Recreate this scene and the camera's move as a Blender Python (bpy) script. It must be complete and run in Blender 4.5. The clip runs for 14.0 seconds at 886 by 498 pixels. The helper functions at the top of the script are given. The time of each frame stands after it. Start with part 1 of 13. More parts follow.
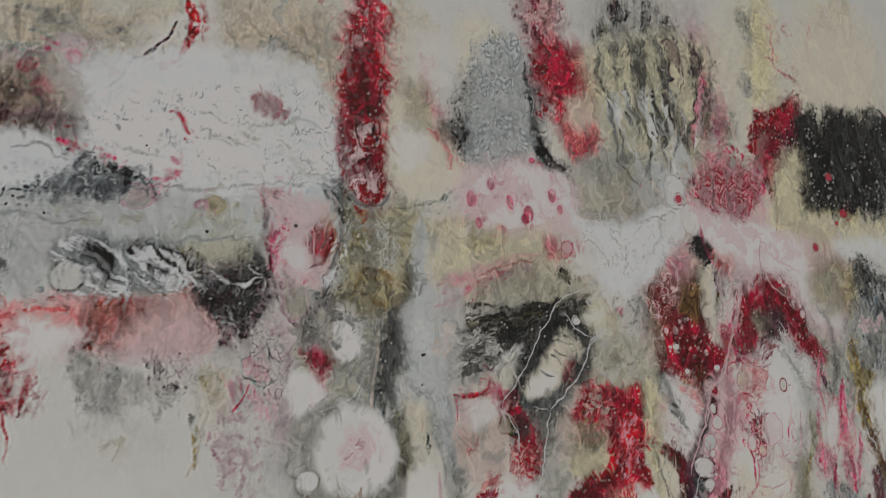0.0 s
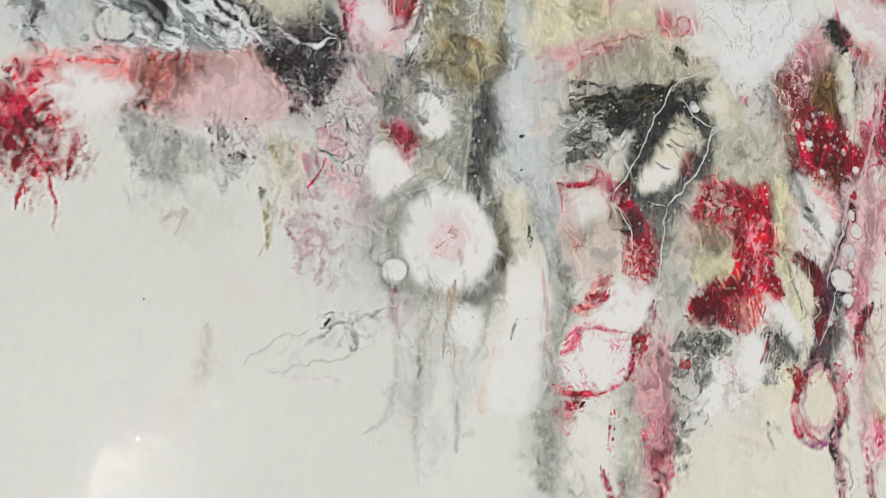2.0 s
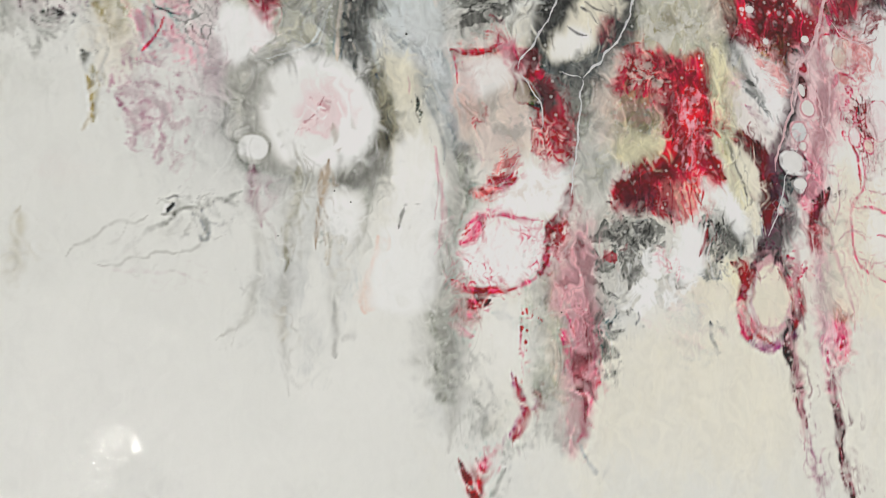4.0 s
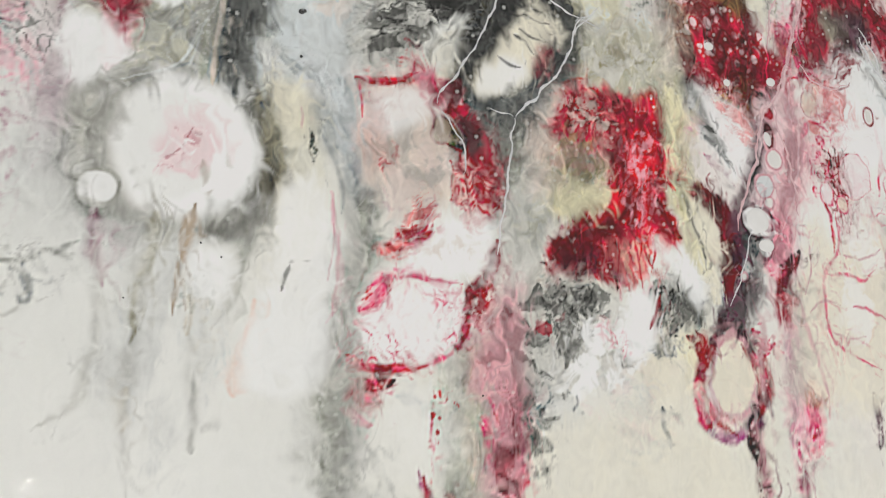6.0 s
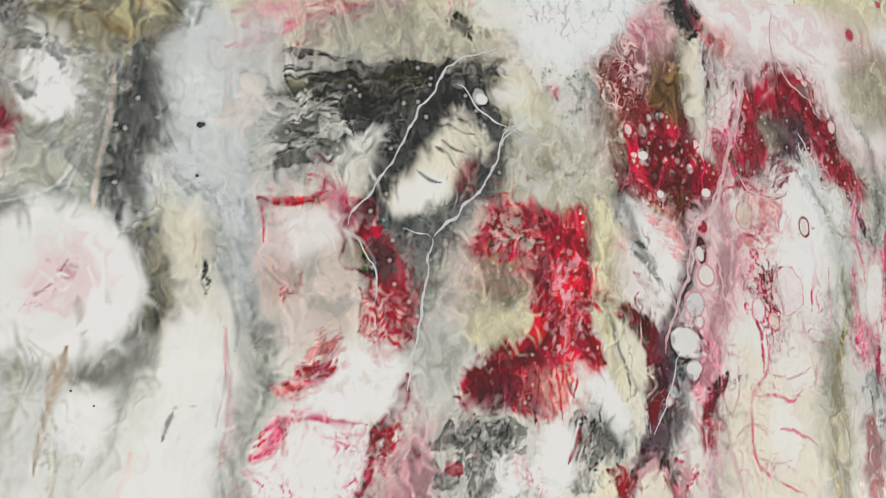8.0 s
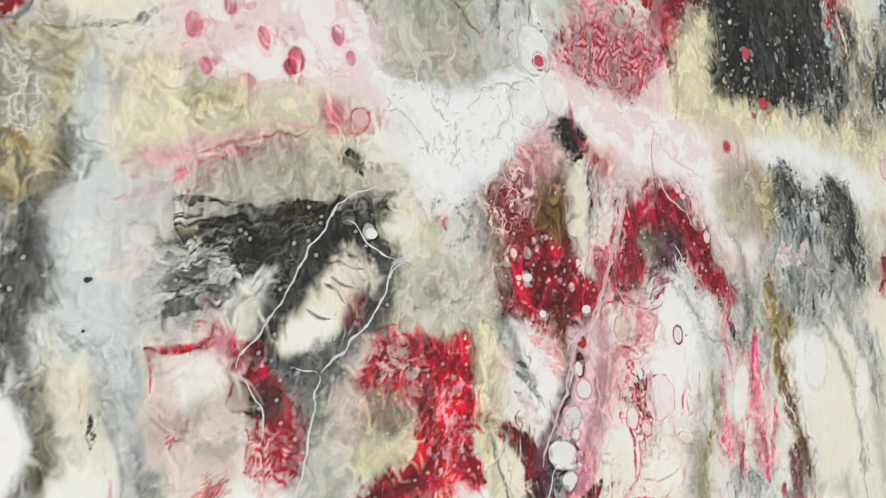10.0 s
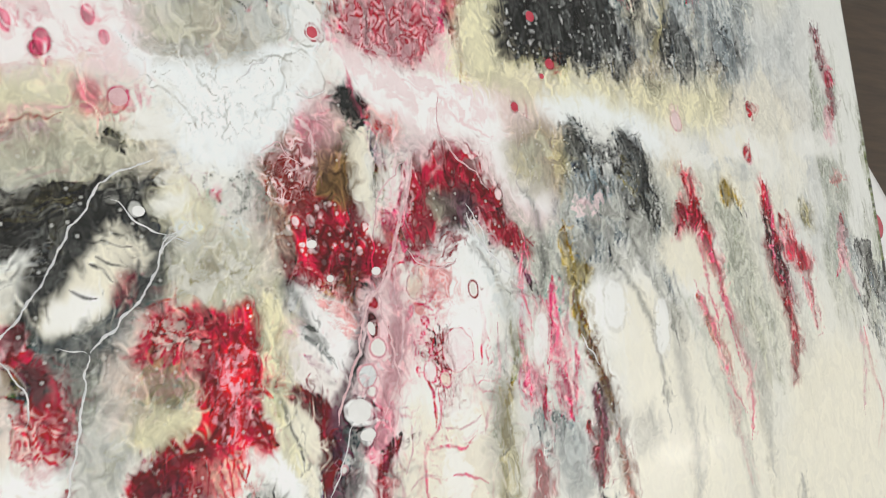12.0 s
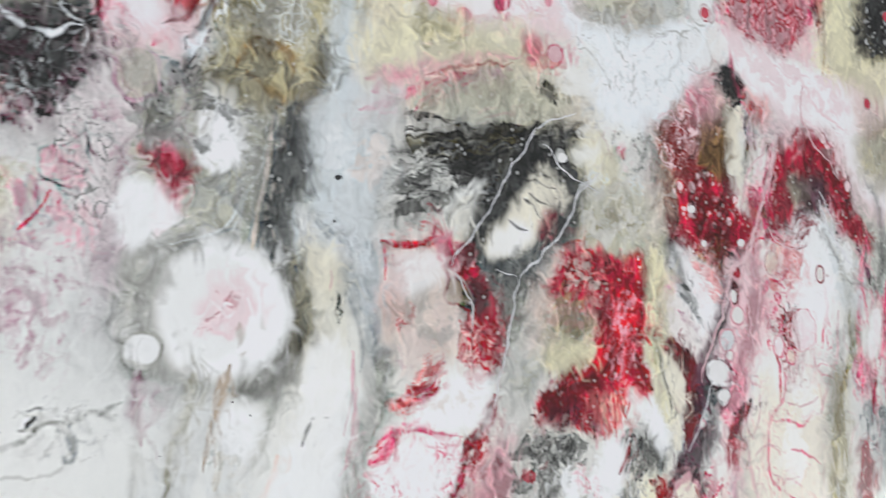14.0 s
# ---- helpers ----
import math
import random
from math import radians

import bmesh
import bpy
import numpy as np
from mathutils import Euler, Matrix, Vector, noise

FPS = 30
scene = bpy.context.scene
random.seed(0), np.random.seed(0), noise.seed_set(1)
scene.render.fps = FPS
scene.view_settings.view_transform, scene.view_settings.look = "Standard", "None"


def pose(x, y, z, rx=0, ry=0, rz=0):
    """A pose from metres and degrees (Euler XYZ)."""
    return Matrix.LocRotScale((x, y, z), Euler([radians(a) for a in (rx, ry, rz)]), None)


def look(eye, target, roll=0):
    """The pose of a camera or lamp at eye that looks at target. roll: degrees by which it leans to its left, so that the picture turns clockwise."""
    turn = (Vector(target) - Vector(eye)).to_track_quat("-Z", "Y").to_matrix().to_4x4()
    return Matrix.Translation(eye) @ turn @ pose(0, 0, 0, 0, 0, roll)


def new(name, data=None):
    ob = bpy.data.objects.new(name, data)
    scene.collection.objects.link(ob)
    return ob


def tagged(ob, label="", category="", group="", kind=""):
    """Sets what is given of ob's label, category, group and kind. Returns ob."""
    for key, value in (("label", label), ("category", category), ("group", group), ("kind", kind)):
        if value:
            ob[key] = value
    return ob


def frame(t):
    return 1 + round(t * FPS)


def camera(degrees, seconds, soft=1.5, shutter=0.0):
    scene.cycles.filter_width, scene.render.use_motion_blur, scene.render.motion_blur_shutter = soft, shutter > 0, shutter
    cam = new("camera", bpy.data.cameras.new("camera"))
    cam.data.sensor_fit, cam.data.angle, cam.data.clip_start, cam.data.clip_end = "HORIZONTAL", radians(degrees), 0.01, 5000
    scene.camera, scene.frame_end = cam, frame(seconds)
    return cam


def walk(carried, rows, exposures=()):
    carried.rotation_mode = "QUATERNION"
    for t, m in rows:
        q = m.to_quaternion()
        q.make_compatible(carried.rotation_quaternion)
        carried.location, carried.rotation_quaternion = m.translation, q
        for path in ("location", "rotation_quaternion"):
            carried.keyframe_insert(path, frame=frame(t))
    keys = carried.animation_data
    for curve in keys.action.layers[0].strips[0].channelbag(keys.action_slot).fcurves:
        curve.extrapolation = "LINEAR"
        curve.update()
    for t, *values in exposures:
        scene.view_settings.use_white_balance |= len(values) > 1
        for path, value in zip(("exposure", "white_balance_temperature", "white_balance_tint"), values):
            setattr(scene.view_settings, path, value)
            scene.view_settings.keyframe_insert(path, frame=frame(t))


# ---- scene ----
cam = camera(56.6, 14.0, soft=1.2, shutter=0.2)
TOP = 0.10          # height of the resin surface over the wooden boards
PATH = [
    (0, -0.3990, -0.0260, 0.7094, 10.64, -23.04, -2.22),
    (0.5, -0.4096, -0.0619, 0.6776, 9.22, -22.45, -1.96),
    (1, -0.4092, -0.1039, 0.6489, 7.91, -21.52, -1.78),
    (1.5, -0.3946, -0.1297, 0.6056, 7.07, -20.03, -1.90),
    (2, -0.3934, -0.1440, 0.5851, 6.53, -19.23, -2.66),
    (2.5, -0.3808, -0.1631, 0.5691, 6.25, -18.46, -3.84),
    (3, -0.3510, -0.1902, 0.5590, 5.47, -18.34, -4.94),
    (5.5, -0.2252, -0.2269, 0.4506, 10.07, -20.78, -4.86),
    (6, -0.2170, -0.2034, 0.4399, 10.15, -21.36, -4.26),
    (6.5, -0.2039, -0.1820, 0.4311, 10.04, -21.98, -3.86),
    (7, -0.1924, -0.1628, 0.4311, 10.18, -22.91, -3.60),
    (7.5, -0.1849, -0.1443, 0.4275, 9.70, -23.91, -3.05),
    (10, -0.1721, -0.0335, 0.4734, 7.74, -30.04, -2.35),
    (10.5, -0.1592, -0.0247, 0.4891, 8.09, -31.88, -3.37),
    (11, -0.1470, -0.0204, 0.5081, 8.94, -33.66, -5.05),
    (11.5, -0.1242, -0.0318, 0.5244, 9.57, -35.13, -7.22),
    (12, -0.1077, -0.0545, 0.5333, 9.98, -35.86, -8.70),
    (12.5, -0.0989, -0.0839, 0.5509, 9.90, -35.71, -9.09),
    (13, -0.1175, -0.1101, 0.5521, 9.21, -34.17, -8.04),
    (13.5, -0.2020, -0.1131, 0.5256, 7.53, -30.82, -4.36),
    (14, -0.2861, -0.0918, 0.4708, 6.10, -27.37, 0.56),
]
EXPOSURES = [(0.0, -1.04, 6600, 12), (0.4, -0.86, 6600, 11), (0.8, -0.42, 6500, 10), (1.2, -0.2, 6500, 10), (1.6, -0.16, 6500, 10), (7.5, -0.14, 6500, 10), (10.0, 0.06, 6500, 9), (13.0, 0.08, 6400, 8), (14.0, -0.06, 6050, 11)]
walk(cam, [(t, pose(x, y, TOP + z, rx, ry, rz)) for t, x, y, z, rx, ry, rz in PATH], EXPOSURES)

# ---- light: three added fill lamps in unseen wall openings, two bulbs under the ceiling ----
world = bpy.data.worlds.new("world")
scene.world = world
world.use_nodes = True
wn = world.node_tree.nodes
sky = wn.new("ShaderNodeTexSky")
sky.sky_type, sky.sun_disc, sky.sun_elevation, sky.sun_rotation = "NISHITA", False, radians(40), radians(250)
world.node_tree.links.new(sky.outputs[0], wn["Background"].inputs[0])
wn["Background"].inputs[1].default_value = 0.1


def lamp(name, kind, m, energy, colour, size=0.1, size_y=0.1):
    data = bpy.data.lights.new(name, kind)
    data.energy, data.color = energy, colour
    if kind == "AREA":
        data.shape, data.size, data.size_y = "RECTANGLE", size, size_y
    else:
        data.shadow_soft_size = size
    ob = new(name, data)
    ob.matrix_world = m
    return ob


# no window is known: these area lamps are added to even out the brightness
lamp("added_fill_light", "AREA", look((-2.93, -0.2, 1.55), (0.4, 0.0, 0.4)), 28, (1.0, 0.97, 0.93), 2.6, 1.4)
lamp("added_fill_light", "AREA", look((0.9, -2.93, 1.55), (0.9, 0.0, 0.2)), 72, (1.0, 0.98, 0.95), 3.4, 1.4)
lamp("added_fill_light", "AREA", look((0.9, 2.93, 1.55), (0.9, 0.0, 0.2)), 52, (1.0, 0.98, 0.96), 3.4, 1.4)
lamp("bulb_light", "POINT", pose(-0.48, -0.54, 2.30), 14, (1.0, 0.96, 0.90), 0.02)
lamp("bulb_light", "POINT", pose(3.3, -0.86, 2.30), 12, (1.0, 0.93, 0.84), 0.02)

# ---- materials ----


def material(name):
    mat = bpy.data.materials.new(name)
    mat.use_nodes = True
    nodes, links = mat.node_tree.nodes, mat.node_tree.links
    return mat, nodes, links, nodes["Principled BSDF"]


def noise_node(nodes, links, scale, detail=4.0, rough=0.55, stretch=None):
    tex = nodes.new("ShaderNodeTexNoise")
    tex.inputs["Scale"].default_value, tex.inputs["Detail"].default_value, tex.inputs["Roughness"].default_value = scale, detail, rough
    coord = nodes.new("ShaderNodeTexCoord")
    if stretch:
        mapping = nodes.new("ShaderNodeMapping")
        mapping.inputs["Scale"].default_value = stretch
        links.new(coord.outputs["Object"], mapping.inputs["Vector"])
        links.new(mapping.outputs[0], tex.inputs["Vector"])
    else:
        links.new(coord.outputs["Object"], tex.inputs["Vector"])
    return tex


def ramp_node(nodes, links, source, *stops):
    ramp = nodes.new("ShaderNodeValToRGB")
    elements = ramp.color_ramp.elements
    while len(elements) < len(stops):
        elements.new(0.5)
    for el, (at, colour) in zip(elements, stops):
        el.position, el.color = at, (*colour, 1)
    links.new(source, ramp.inputs[0])
    return ramp.outputs[0]


def bump_node(nodes, links, height, strength, distance):
    bump = nodes.new("ShaderNodeBump")
    bump.inputs["Strength"].default_value, bump.inputs["Distance"].default_value = strength, distance
    links.new(height, bump.inputs["Height"])
    return bump.outputs[0]


def plain(name, dark, light, scale, rough, bump=0.1, stretch=None, metal=0.0):
    mat, nodes, links, bsdf = material(name)
    tex = noise_node(nodes, links, scale, 6, 0.6, stretch)
    links.new(ramp_node(nodes, links, tex.outputs["Fac"], (0.3, dark), (0.7, light)), bsdf.inputs["Base Color"])
    bsdf.inputs["Roughness"].default_value, bsdf.inputs["Metallic"].default_value = rough, metal
    links.new(bump_node(nodes, links, tex.outputs["Fac"], bump, 0.002), bsdf.inputs["Normal"])
    return mat


def resin(name):
    """Poured pigment under clear gloss: the colour attribute, pigment grain, slow ripples in the coat."""
    mat, nodes, links, bsdf = material(name)
    pigment = nodes.new("ShaderNodeVertexColor")
    pigment.layer_name = "pigment"
    grain = noise_node(nodes, links, 900, 3, 0.6)
    cloud = noise_node(nodes, links, 120, 5, 0.65, (1.0, 0.5, 1.0))
    mix = nodes.new("ShaderNodeMix")
    mix.data_type, mix.blend_type = "RGBA", "OVERLAY"
    mix.inputs[0].default_value = 0.10
    links.new(pigment.outputs[0], mix.inputs[6])
    links.new(ramp_node(nodes, links, cloud.outputs["Fac"], (0.25, (0.33, 0.33, 0.33)), (0.75, (0.67, 0.67, 0.67))), mix.inputs[7])
    fine = nodes.new("ShaderNodeMix")
    fine.data_type, fine.blend_type = "RGBA", "OVERLAY"
    fine.inputs[0].default_value = 0.06
    links.new(mix.outputs[2], fine.inputs[6])
    links.new(ramp_node(nodes, links, grain.outputs["Fac"], (0.3, (0.3, 0.3, 0.3)), (0.7, (0.7, 0.7, 0.7))), fine.inputs[7])
    links.new(fine.outputs[2], bsdf.inputs["Base Color"])
    bsdf.inputs["Roughness"].default_value = 0.5
    bsdf.inputs["Specular IOR Level"].default_value = 0.1
    bsdf.inputs["Coat Weight"].default_value = 1.0
    bsdf.inputs["Coat Roughness"].default_value = 0.03
    bsdf.inputs["Coat IOR"].default_value = 1.5
    ripple = noise_node(nodes, links, 34, 4, 0.55)
    links.new(bump_node(nodes, links, ripple.outputs["Fac"], 0.3, 0.003), bsdf.inputs["Coat Normal"])
    return mat


def lacing(name):
    """Pale threads of resin skin."""
    mat, nodes, links, bsdf = material(name)
    tex = noise_node(nodes, links, 90, 3, 0.5)
    links.new(ramp_node(nodes, links, tex.outputs["Fac"], (0.3, (0.50, 0.52, 0.54)), (0.65, (0.72, 0.72, 0.72))), bsdf.inputs["Base Color"])
    bsdf.inputs["Roughness"].default_value = 0.3
    return mat


LACING = lacing("pale_resin_thread")
BLUSH = plain("pink_resin_thread", (0.55, 0.30, 0.33), (0.72, 0.55, 0.56), 80, 0.3, 0.05)
CELL = plain("white_resin_cell", (0.70, 0.70, 0.68), (0.80, 0.80, 0.79), 40, 0.25, 0.05)
SPECK = plain("dark_resin_speck", (0.02, 0.02, 0.02), (0.06, 0.06, 0.06), 200, 0.1, 0.0)
RESIN = resin("poured_resin")
PAPER = plain("white_paper", (0.72, 0.72, 0.71), (0.80, 0.80, 0.79), 14, 0.6, 0.15)
DRIP = plain("red_resin_drip", (0.42, 0.03, 0.06), (0.55, 0.08, 0.11), 60, 0.15, 0.05)
BOARD = plain("dark_wood", (0.028, 0.017, 0.010), (0.075, 0.048, 0.030), 9, 0.42, 0.25, (0.8, 9.0, 1.0))
WALL = plain("white_wall_paint", (0.74, 0.74, 0.73), (0.80, 0.80, 0.79), 5, 0.8, 0.1)
BLOCK = plain("pine_block", (0.40, 0.27, 0.15), (0.55, 0.40, 0.24), 12, 0.6, 0.2, (1, 8, 1))
GLASS = plain("opal_bulb_glass", (0.8, 0.8, 0.78), (0.85, 0.85, 0.83), 10, 0.3, 0.0)
GLASS.node_tree.nodes["Principled BSDF"].inputs["Emission Color"].default_value = (1.0, 0.95, 0.88, 1)
GLASS.node_tree.nodes["Principled BSDF"].inputs["Emission Strength"].default_value = 9.0
METAL = plain("brushed_metal", (0.5, 0.5, 0.5), (0.6, 0.6, 0.6), 40, 0.35, 0.05, None, 1.0)


def mesh_of(name, bm, mat):
    data = bpy.data.meshes.new(name)
    bm.to_mesh(data)
    bm.free()
    data.materials.append(mat)
    return data


def part(name, bm, mat, parent, label=""):
    ob = new(name, mesh_of(name, bm, mat))
    ob.parent = parent
    return tagged(ob, label)


def box(x0, x1, y0, y1, z0, z1, bevel=0.0):
    bm = bmesh.new()
    bmesh.ops.create_cube(bm, size=1.0, matrix=Matrix.LocRotScale(((x0 + x1) / 2, (y0 + y1) / 2, (z0 + z1) / 2), None, (x1 - x0, y1 - y0, z1 - z0)))
    if bevel:
        bmesh.ops.bevel(bm, geom=bm.edges[:], offset=bevel, segments=3, affect="EDGES", profile=0.5)
    return bm


# ---- the room: unseen walls and ceiling are added to close in the light ----
def setting(name, bm, mat, label):
    return tagged(new(name, mesh_of(name, bm, mat)), label, "", "", "structure")


floor = setting("floor", box(-3.0, 5.0, -3.0, 3.0, -0.05, -0.006), BOARD, "dark brown wooden board floor under the resin panel")
setting("ceiling", box(-3.1, 5.1, -3.1, 3.1, 2.6, 2.7), WALL, "unseen plain white painted ceiling")

setting("wall_east", box(5.0, 5.1, -3.0, 3.0, 0.0, 2.6), WALL, "unseen plain white painted wall")


def unseen_wall_with_gap(name, x0, x1, y0, y1, along, a, b, label):
    """An unseen wall with one added opening from a to b along it, 0.85 to 2.25 m high, as four butted pieces in one
    mesh.
    """
    bm = bmesh.new()
    spans = ((0, None, a, 0.0, 2.6), (1, a, b, 0.0, 0.85), (2, a, b, 2.25, 2.6), (3, b, None, 0.0, 2.6))
    for _, lo, hi, z0, z1 in spans:
        if along == "y":
            piece = box(x0, x1, y0 if lo is None else lo, y1 if hi is None else hi, z0, z1)
        else:
            piece = box(x0 if lo is None else lo, x1 if hi is None else hi, y0, y1, z0, z1)
        data = bpy.data.meshes.new("piece")
        piece.to_mesh(data)
        piece.free()
        bm.from_mesh(data)
        bpy.data.meshes.remove(data)
    return setting(name, bm, WALL, label)


# unseen walls; their openings are added for the fill lamps
unseen_wall_with_gap("wall_north", -3.1, 5.1, 3.0, 3.1, "x", -0.8, 2.6, "unseen plain white wall with an added opening for fill light")
unseen_wall_with_gap("wall_west", -3.1, -3.0, -3.0, 3.0, "y", -1.5, 1.1, "unseen plain white wall with an added opening for fill light")
unseen_wall_with_gap("wall_south", -3.1, 5.1, -3.1, -3.0, "x", -0.8, 2.6, "unseen plain white wall with an added opening for fill light")


def bulb(x, y):
    thing = tagged(new("ceiling_bulb"), "round opal bulb on a short metal holder under the ceiling", "lamp", "ceiling bulbs")
    thing.location = (x, y, 2.6)
    bm = bmesh.new()
    bmesh.ops.create_uvsphere(bm, u_segments=24, v_segments=14, radius=0.02, matrix=Matrix.Translation((0, 0, -0.30)))
    glass = part("bulb", bm, GLASS, thing, "glowing opal glass bulb")
    glass.visible_shadow = False
    bm = bmesh.new()
    bmesh.ops.create_cone(bm, cap_ends=True, segments=20, radius1=0.022, radius2=0.03, depth=0.25, matrix=Matrix.Translation((0, 0, -0.125)))
    part("holder", bm, METAL, thing)


bulb(-0.48, -0.54)
bulb(3.3, -0.86)

# ---- the pour: pigment laid over a fine grid, stroke by stroke ----
LEFT, RIGHT, NEAR, FAR = -0.66, 1.025, -0.56, 0.62
xs = np.concatenate([np.arange(LEFT, -0.523, 0.006), np.arange(-0.52, -0.2505, 0.00105), np.arange(-0.25, 0.3996, 0.0008), np.arange(0.40, RIGHT - 0.012, 0.0015)])
ys = np.concatenate([np.arange(NEAR, -0.403, 0.006), np.arange(-0.40, -0.2405, 0.0016), np.arange(-0.24, 0.1797, 0.0008), np.arange(0.18, 0.4395, 0.0013), np.arange(0.44, FAR, 0.006)])
NX, NY = len(xs), len(ys)
GX, GY = np.meshgrid(xs.astype(np.float32), ys.astype(np.float32))
TABLE = np.random.RandomState(7).rand(256, 256).astype(np.float32)
COATS = np.zeros((NY, NX, 3), np.float32)


def lattice(x, y, seed):
    """Smooth noise from 0 to 1 with lattice step 1."""
    x, y = x + seed * 17.3, y + seed * 9.7
    i, j = np.floor(x).astype(np.int32), np.floor(y).astype(np.int32)
    u, v = x - i, y - j
    u, v = u * u * (3 - 2 * u), v * v * (3 - 2 * v)
    i0, i1, j0, j1 = i & 255, (i + 1) & 255, j & 255, (j + 1) & 255
    return (TABLE[j0, i0] * (1 - u) + TABLE[j0, i1] * u) * (1 - v) + (TABLE[j1, i0] * (1 - u) + TABLE[j1, i1] * u) * v


def fbm(x, y, octaves, seed):
    total, size, weight = 0, 1.0, 0.0
    for k in range(octaves):
        total = total + size * lattice(x * 2 ** k, y * 2 ** k, seed + k)
        weight, size = weight + size, size * 0.55
    return total / weight


def smooth(a, b, v):
    s = np.clip((v - a) / (b - a), 0, 1)
    return s * s * (3 - 2 * s)


# slow and quick turbulence that every stroke is bent by, from -1 to 1
BEND_X = 1.8 * fbm(GX / 0.024, GY / 0.024, 3, 1) - 0.9
BEND_Y = 1.8 * fbm(GX / 0.024, GY / 0.024, 3, 5) - 0.9
FRAY_X = 2 * fbm(GX / 0.0055, GY / 0.0075, 3, 9) - 1
FRAY_Y = 2 * fbm(GX / 0.0055, GY / 0.0075, 3, 13) - 1
SWELL = fbm(GX / 0.011, GY / 0.011, 2, 17)
WASH = 1.6 * fbm((GX + 0.006 * BEND_X) / 0.013, (GY + 0.006 * BEND_Y) / 0.017, 4, 41) - 0.3
PATCH = fbm(GX / 0.03, GY / 0.03, 3, 51)
BREAK = fbm(GX / 0.004, GY / 0.006, 3, 21)


def tone(r, g, b):
    """A linear colour from 8-bit display values."""
    return np.array([((c / 255 + 0.055) / 1.055) ** 2.4 if c > 10 else c / 3295 for c in (r, g, b)], np.float32)


INK = {
    "white": tone(232, 233, 228), "milk": tone(222, 224, 219), "cream": tone(230, 226, 208), "ice": tone(206, 218, 222),
    "sand": tone(206, 194, 168), "beige": tone(190, 178, 156), "peach": tone(222, 178, 158), "lemon": tone(222, 214, 168),
    "olive": tone(132, 124, 78), "gold": tone(150, 128, 58), "moss": tone(74, 70, 46), "sage": tone(160, 164, 148),
    "grey": tone(150, 152, 146), "silver": tone(186, 190, 188), "slate": tone(98, 106, 110), "steel": tone(122, 136, 142),
    "coal": tone(48, 49, 50), "black": tone(24, 24, 26), "umber": tone(96, 70, 50), "brown": tone(126, 92, 58),
    "red": tone(182, 22, 58), "crimson": tone(146, 14, 46), "wine": tone(102, 22, 50), "plum": tone(90, 46, 70), "ash": tone(122, 122, 112),
    "rose": tone(206, 84, 116), "pink": tone(226, 166, 178), "blush": tone(226, 200, 198), "mauve": tone(176, 142, 154),
    "lilac": tone(196, 186, 196), "rust": tone(142, 58, 52), "coral": tone(206, 100, 100),
}


COATS[:] = INK["milk"]


def window(x0, x1, y0, y1):
    i0, i1 = np.searchsorted(xs, (x0, x1))
    j0, j1 = np.searchsorted(ys, (y0, y1))
    return slice(j0, max(j1, j0 + 1)), slice(i0, max(i1, i0 + 1))


def lay(win, colour, cover):
    COATS[win] += (INK[colour] - COATS[win]) * np.clip(cover, 0, 1)[..., None]


def oval(x, y, rx, ry, turn, bend, reach):
    """The window round an oval in millimetres, and in it the place along both axes, in radii."""
    x, y, rx, ry = x / 1000, y / 1000, rx / 1000, ry / 1000
    r = max(rx, ry) * reach + bend / 1000 * 1.5 + 0.002
    win = window(x - r, x + r, y - r, y + r)
    px = GX[win] + (BEND_X[win] * bend + FRAY_X[win] * bend * 0.15) / 1000 - x
    py = GY[win] + (BEND_Y[win] * bend + FRAY_Y[win] * bend * 0.15) / 1000 - y
    c, s = math.cos(radians(turn)), math.sin(radians(turn))
    return win, (px * c + py * s) / rx, (py * c - px * s) / ry


def pool(colour, x, y, rx, ry, turn=0, cover=1.0, soft=0.4, bend=4.0):
    """A pool of pigment."""
    win, u, v = oval(x, y, rx, ry, turn, bend, 1 + soft)
    lay(win, colour, cover * smooth(1 + soft, 1 - soft, np.sqrt(u * u + v * v)) * (1 if cover > 0.97 else 0.7 + 0.45 * WASH[win]))


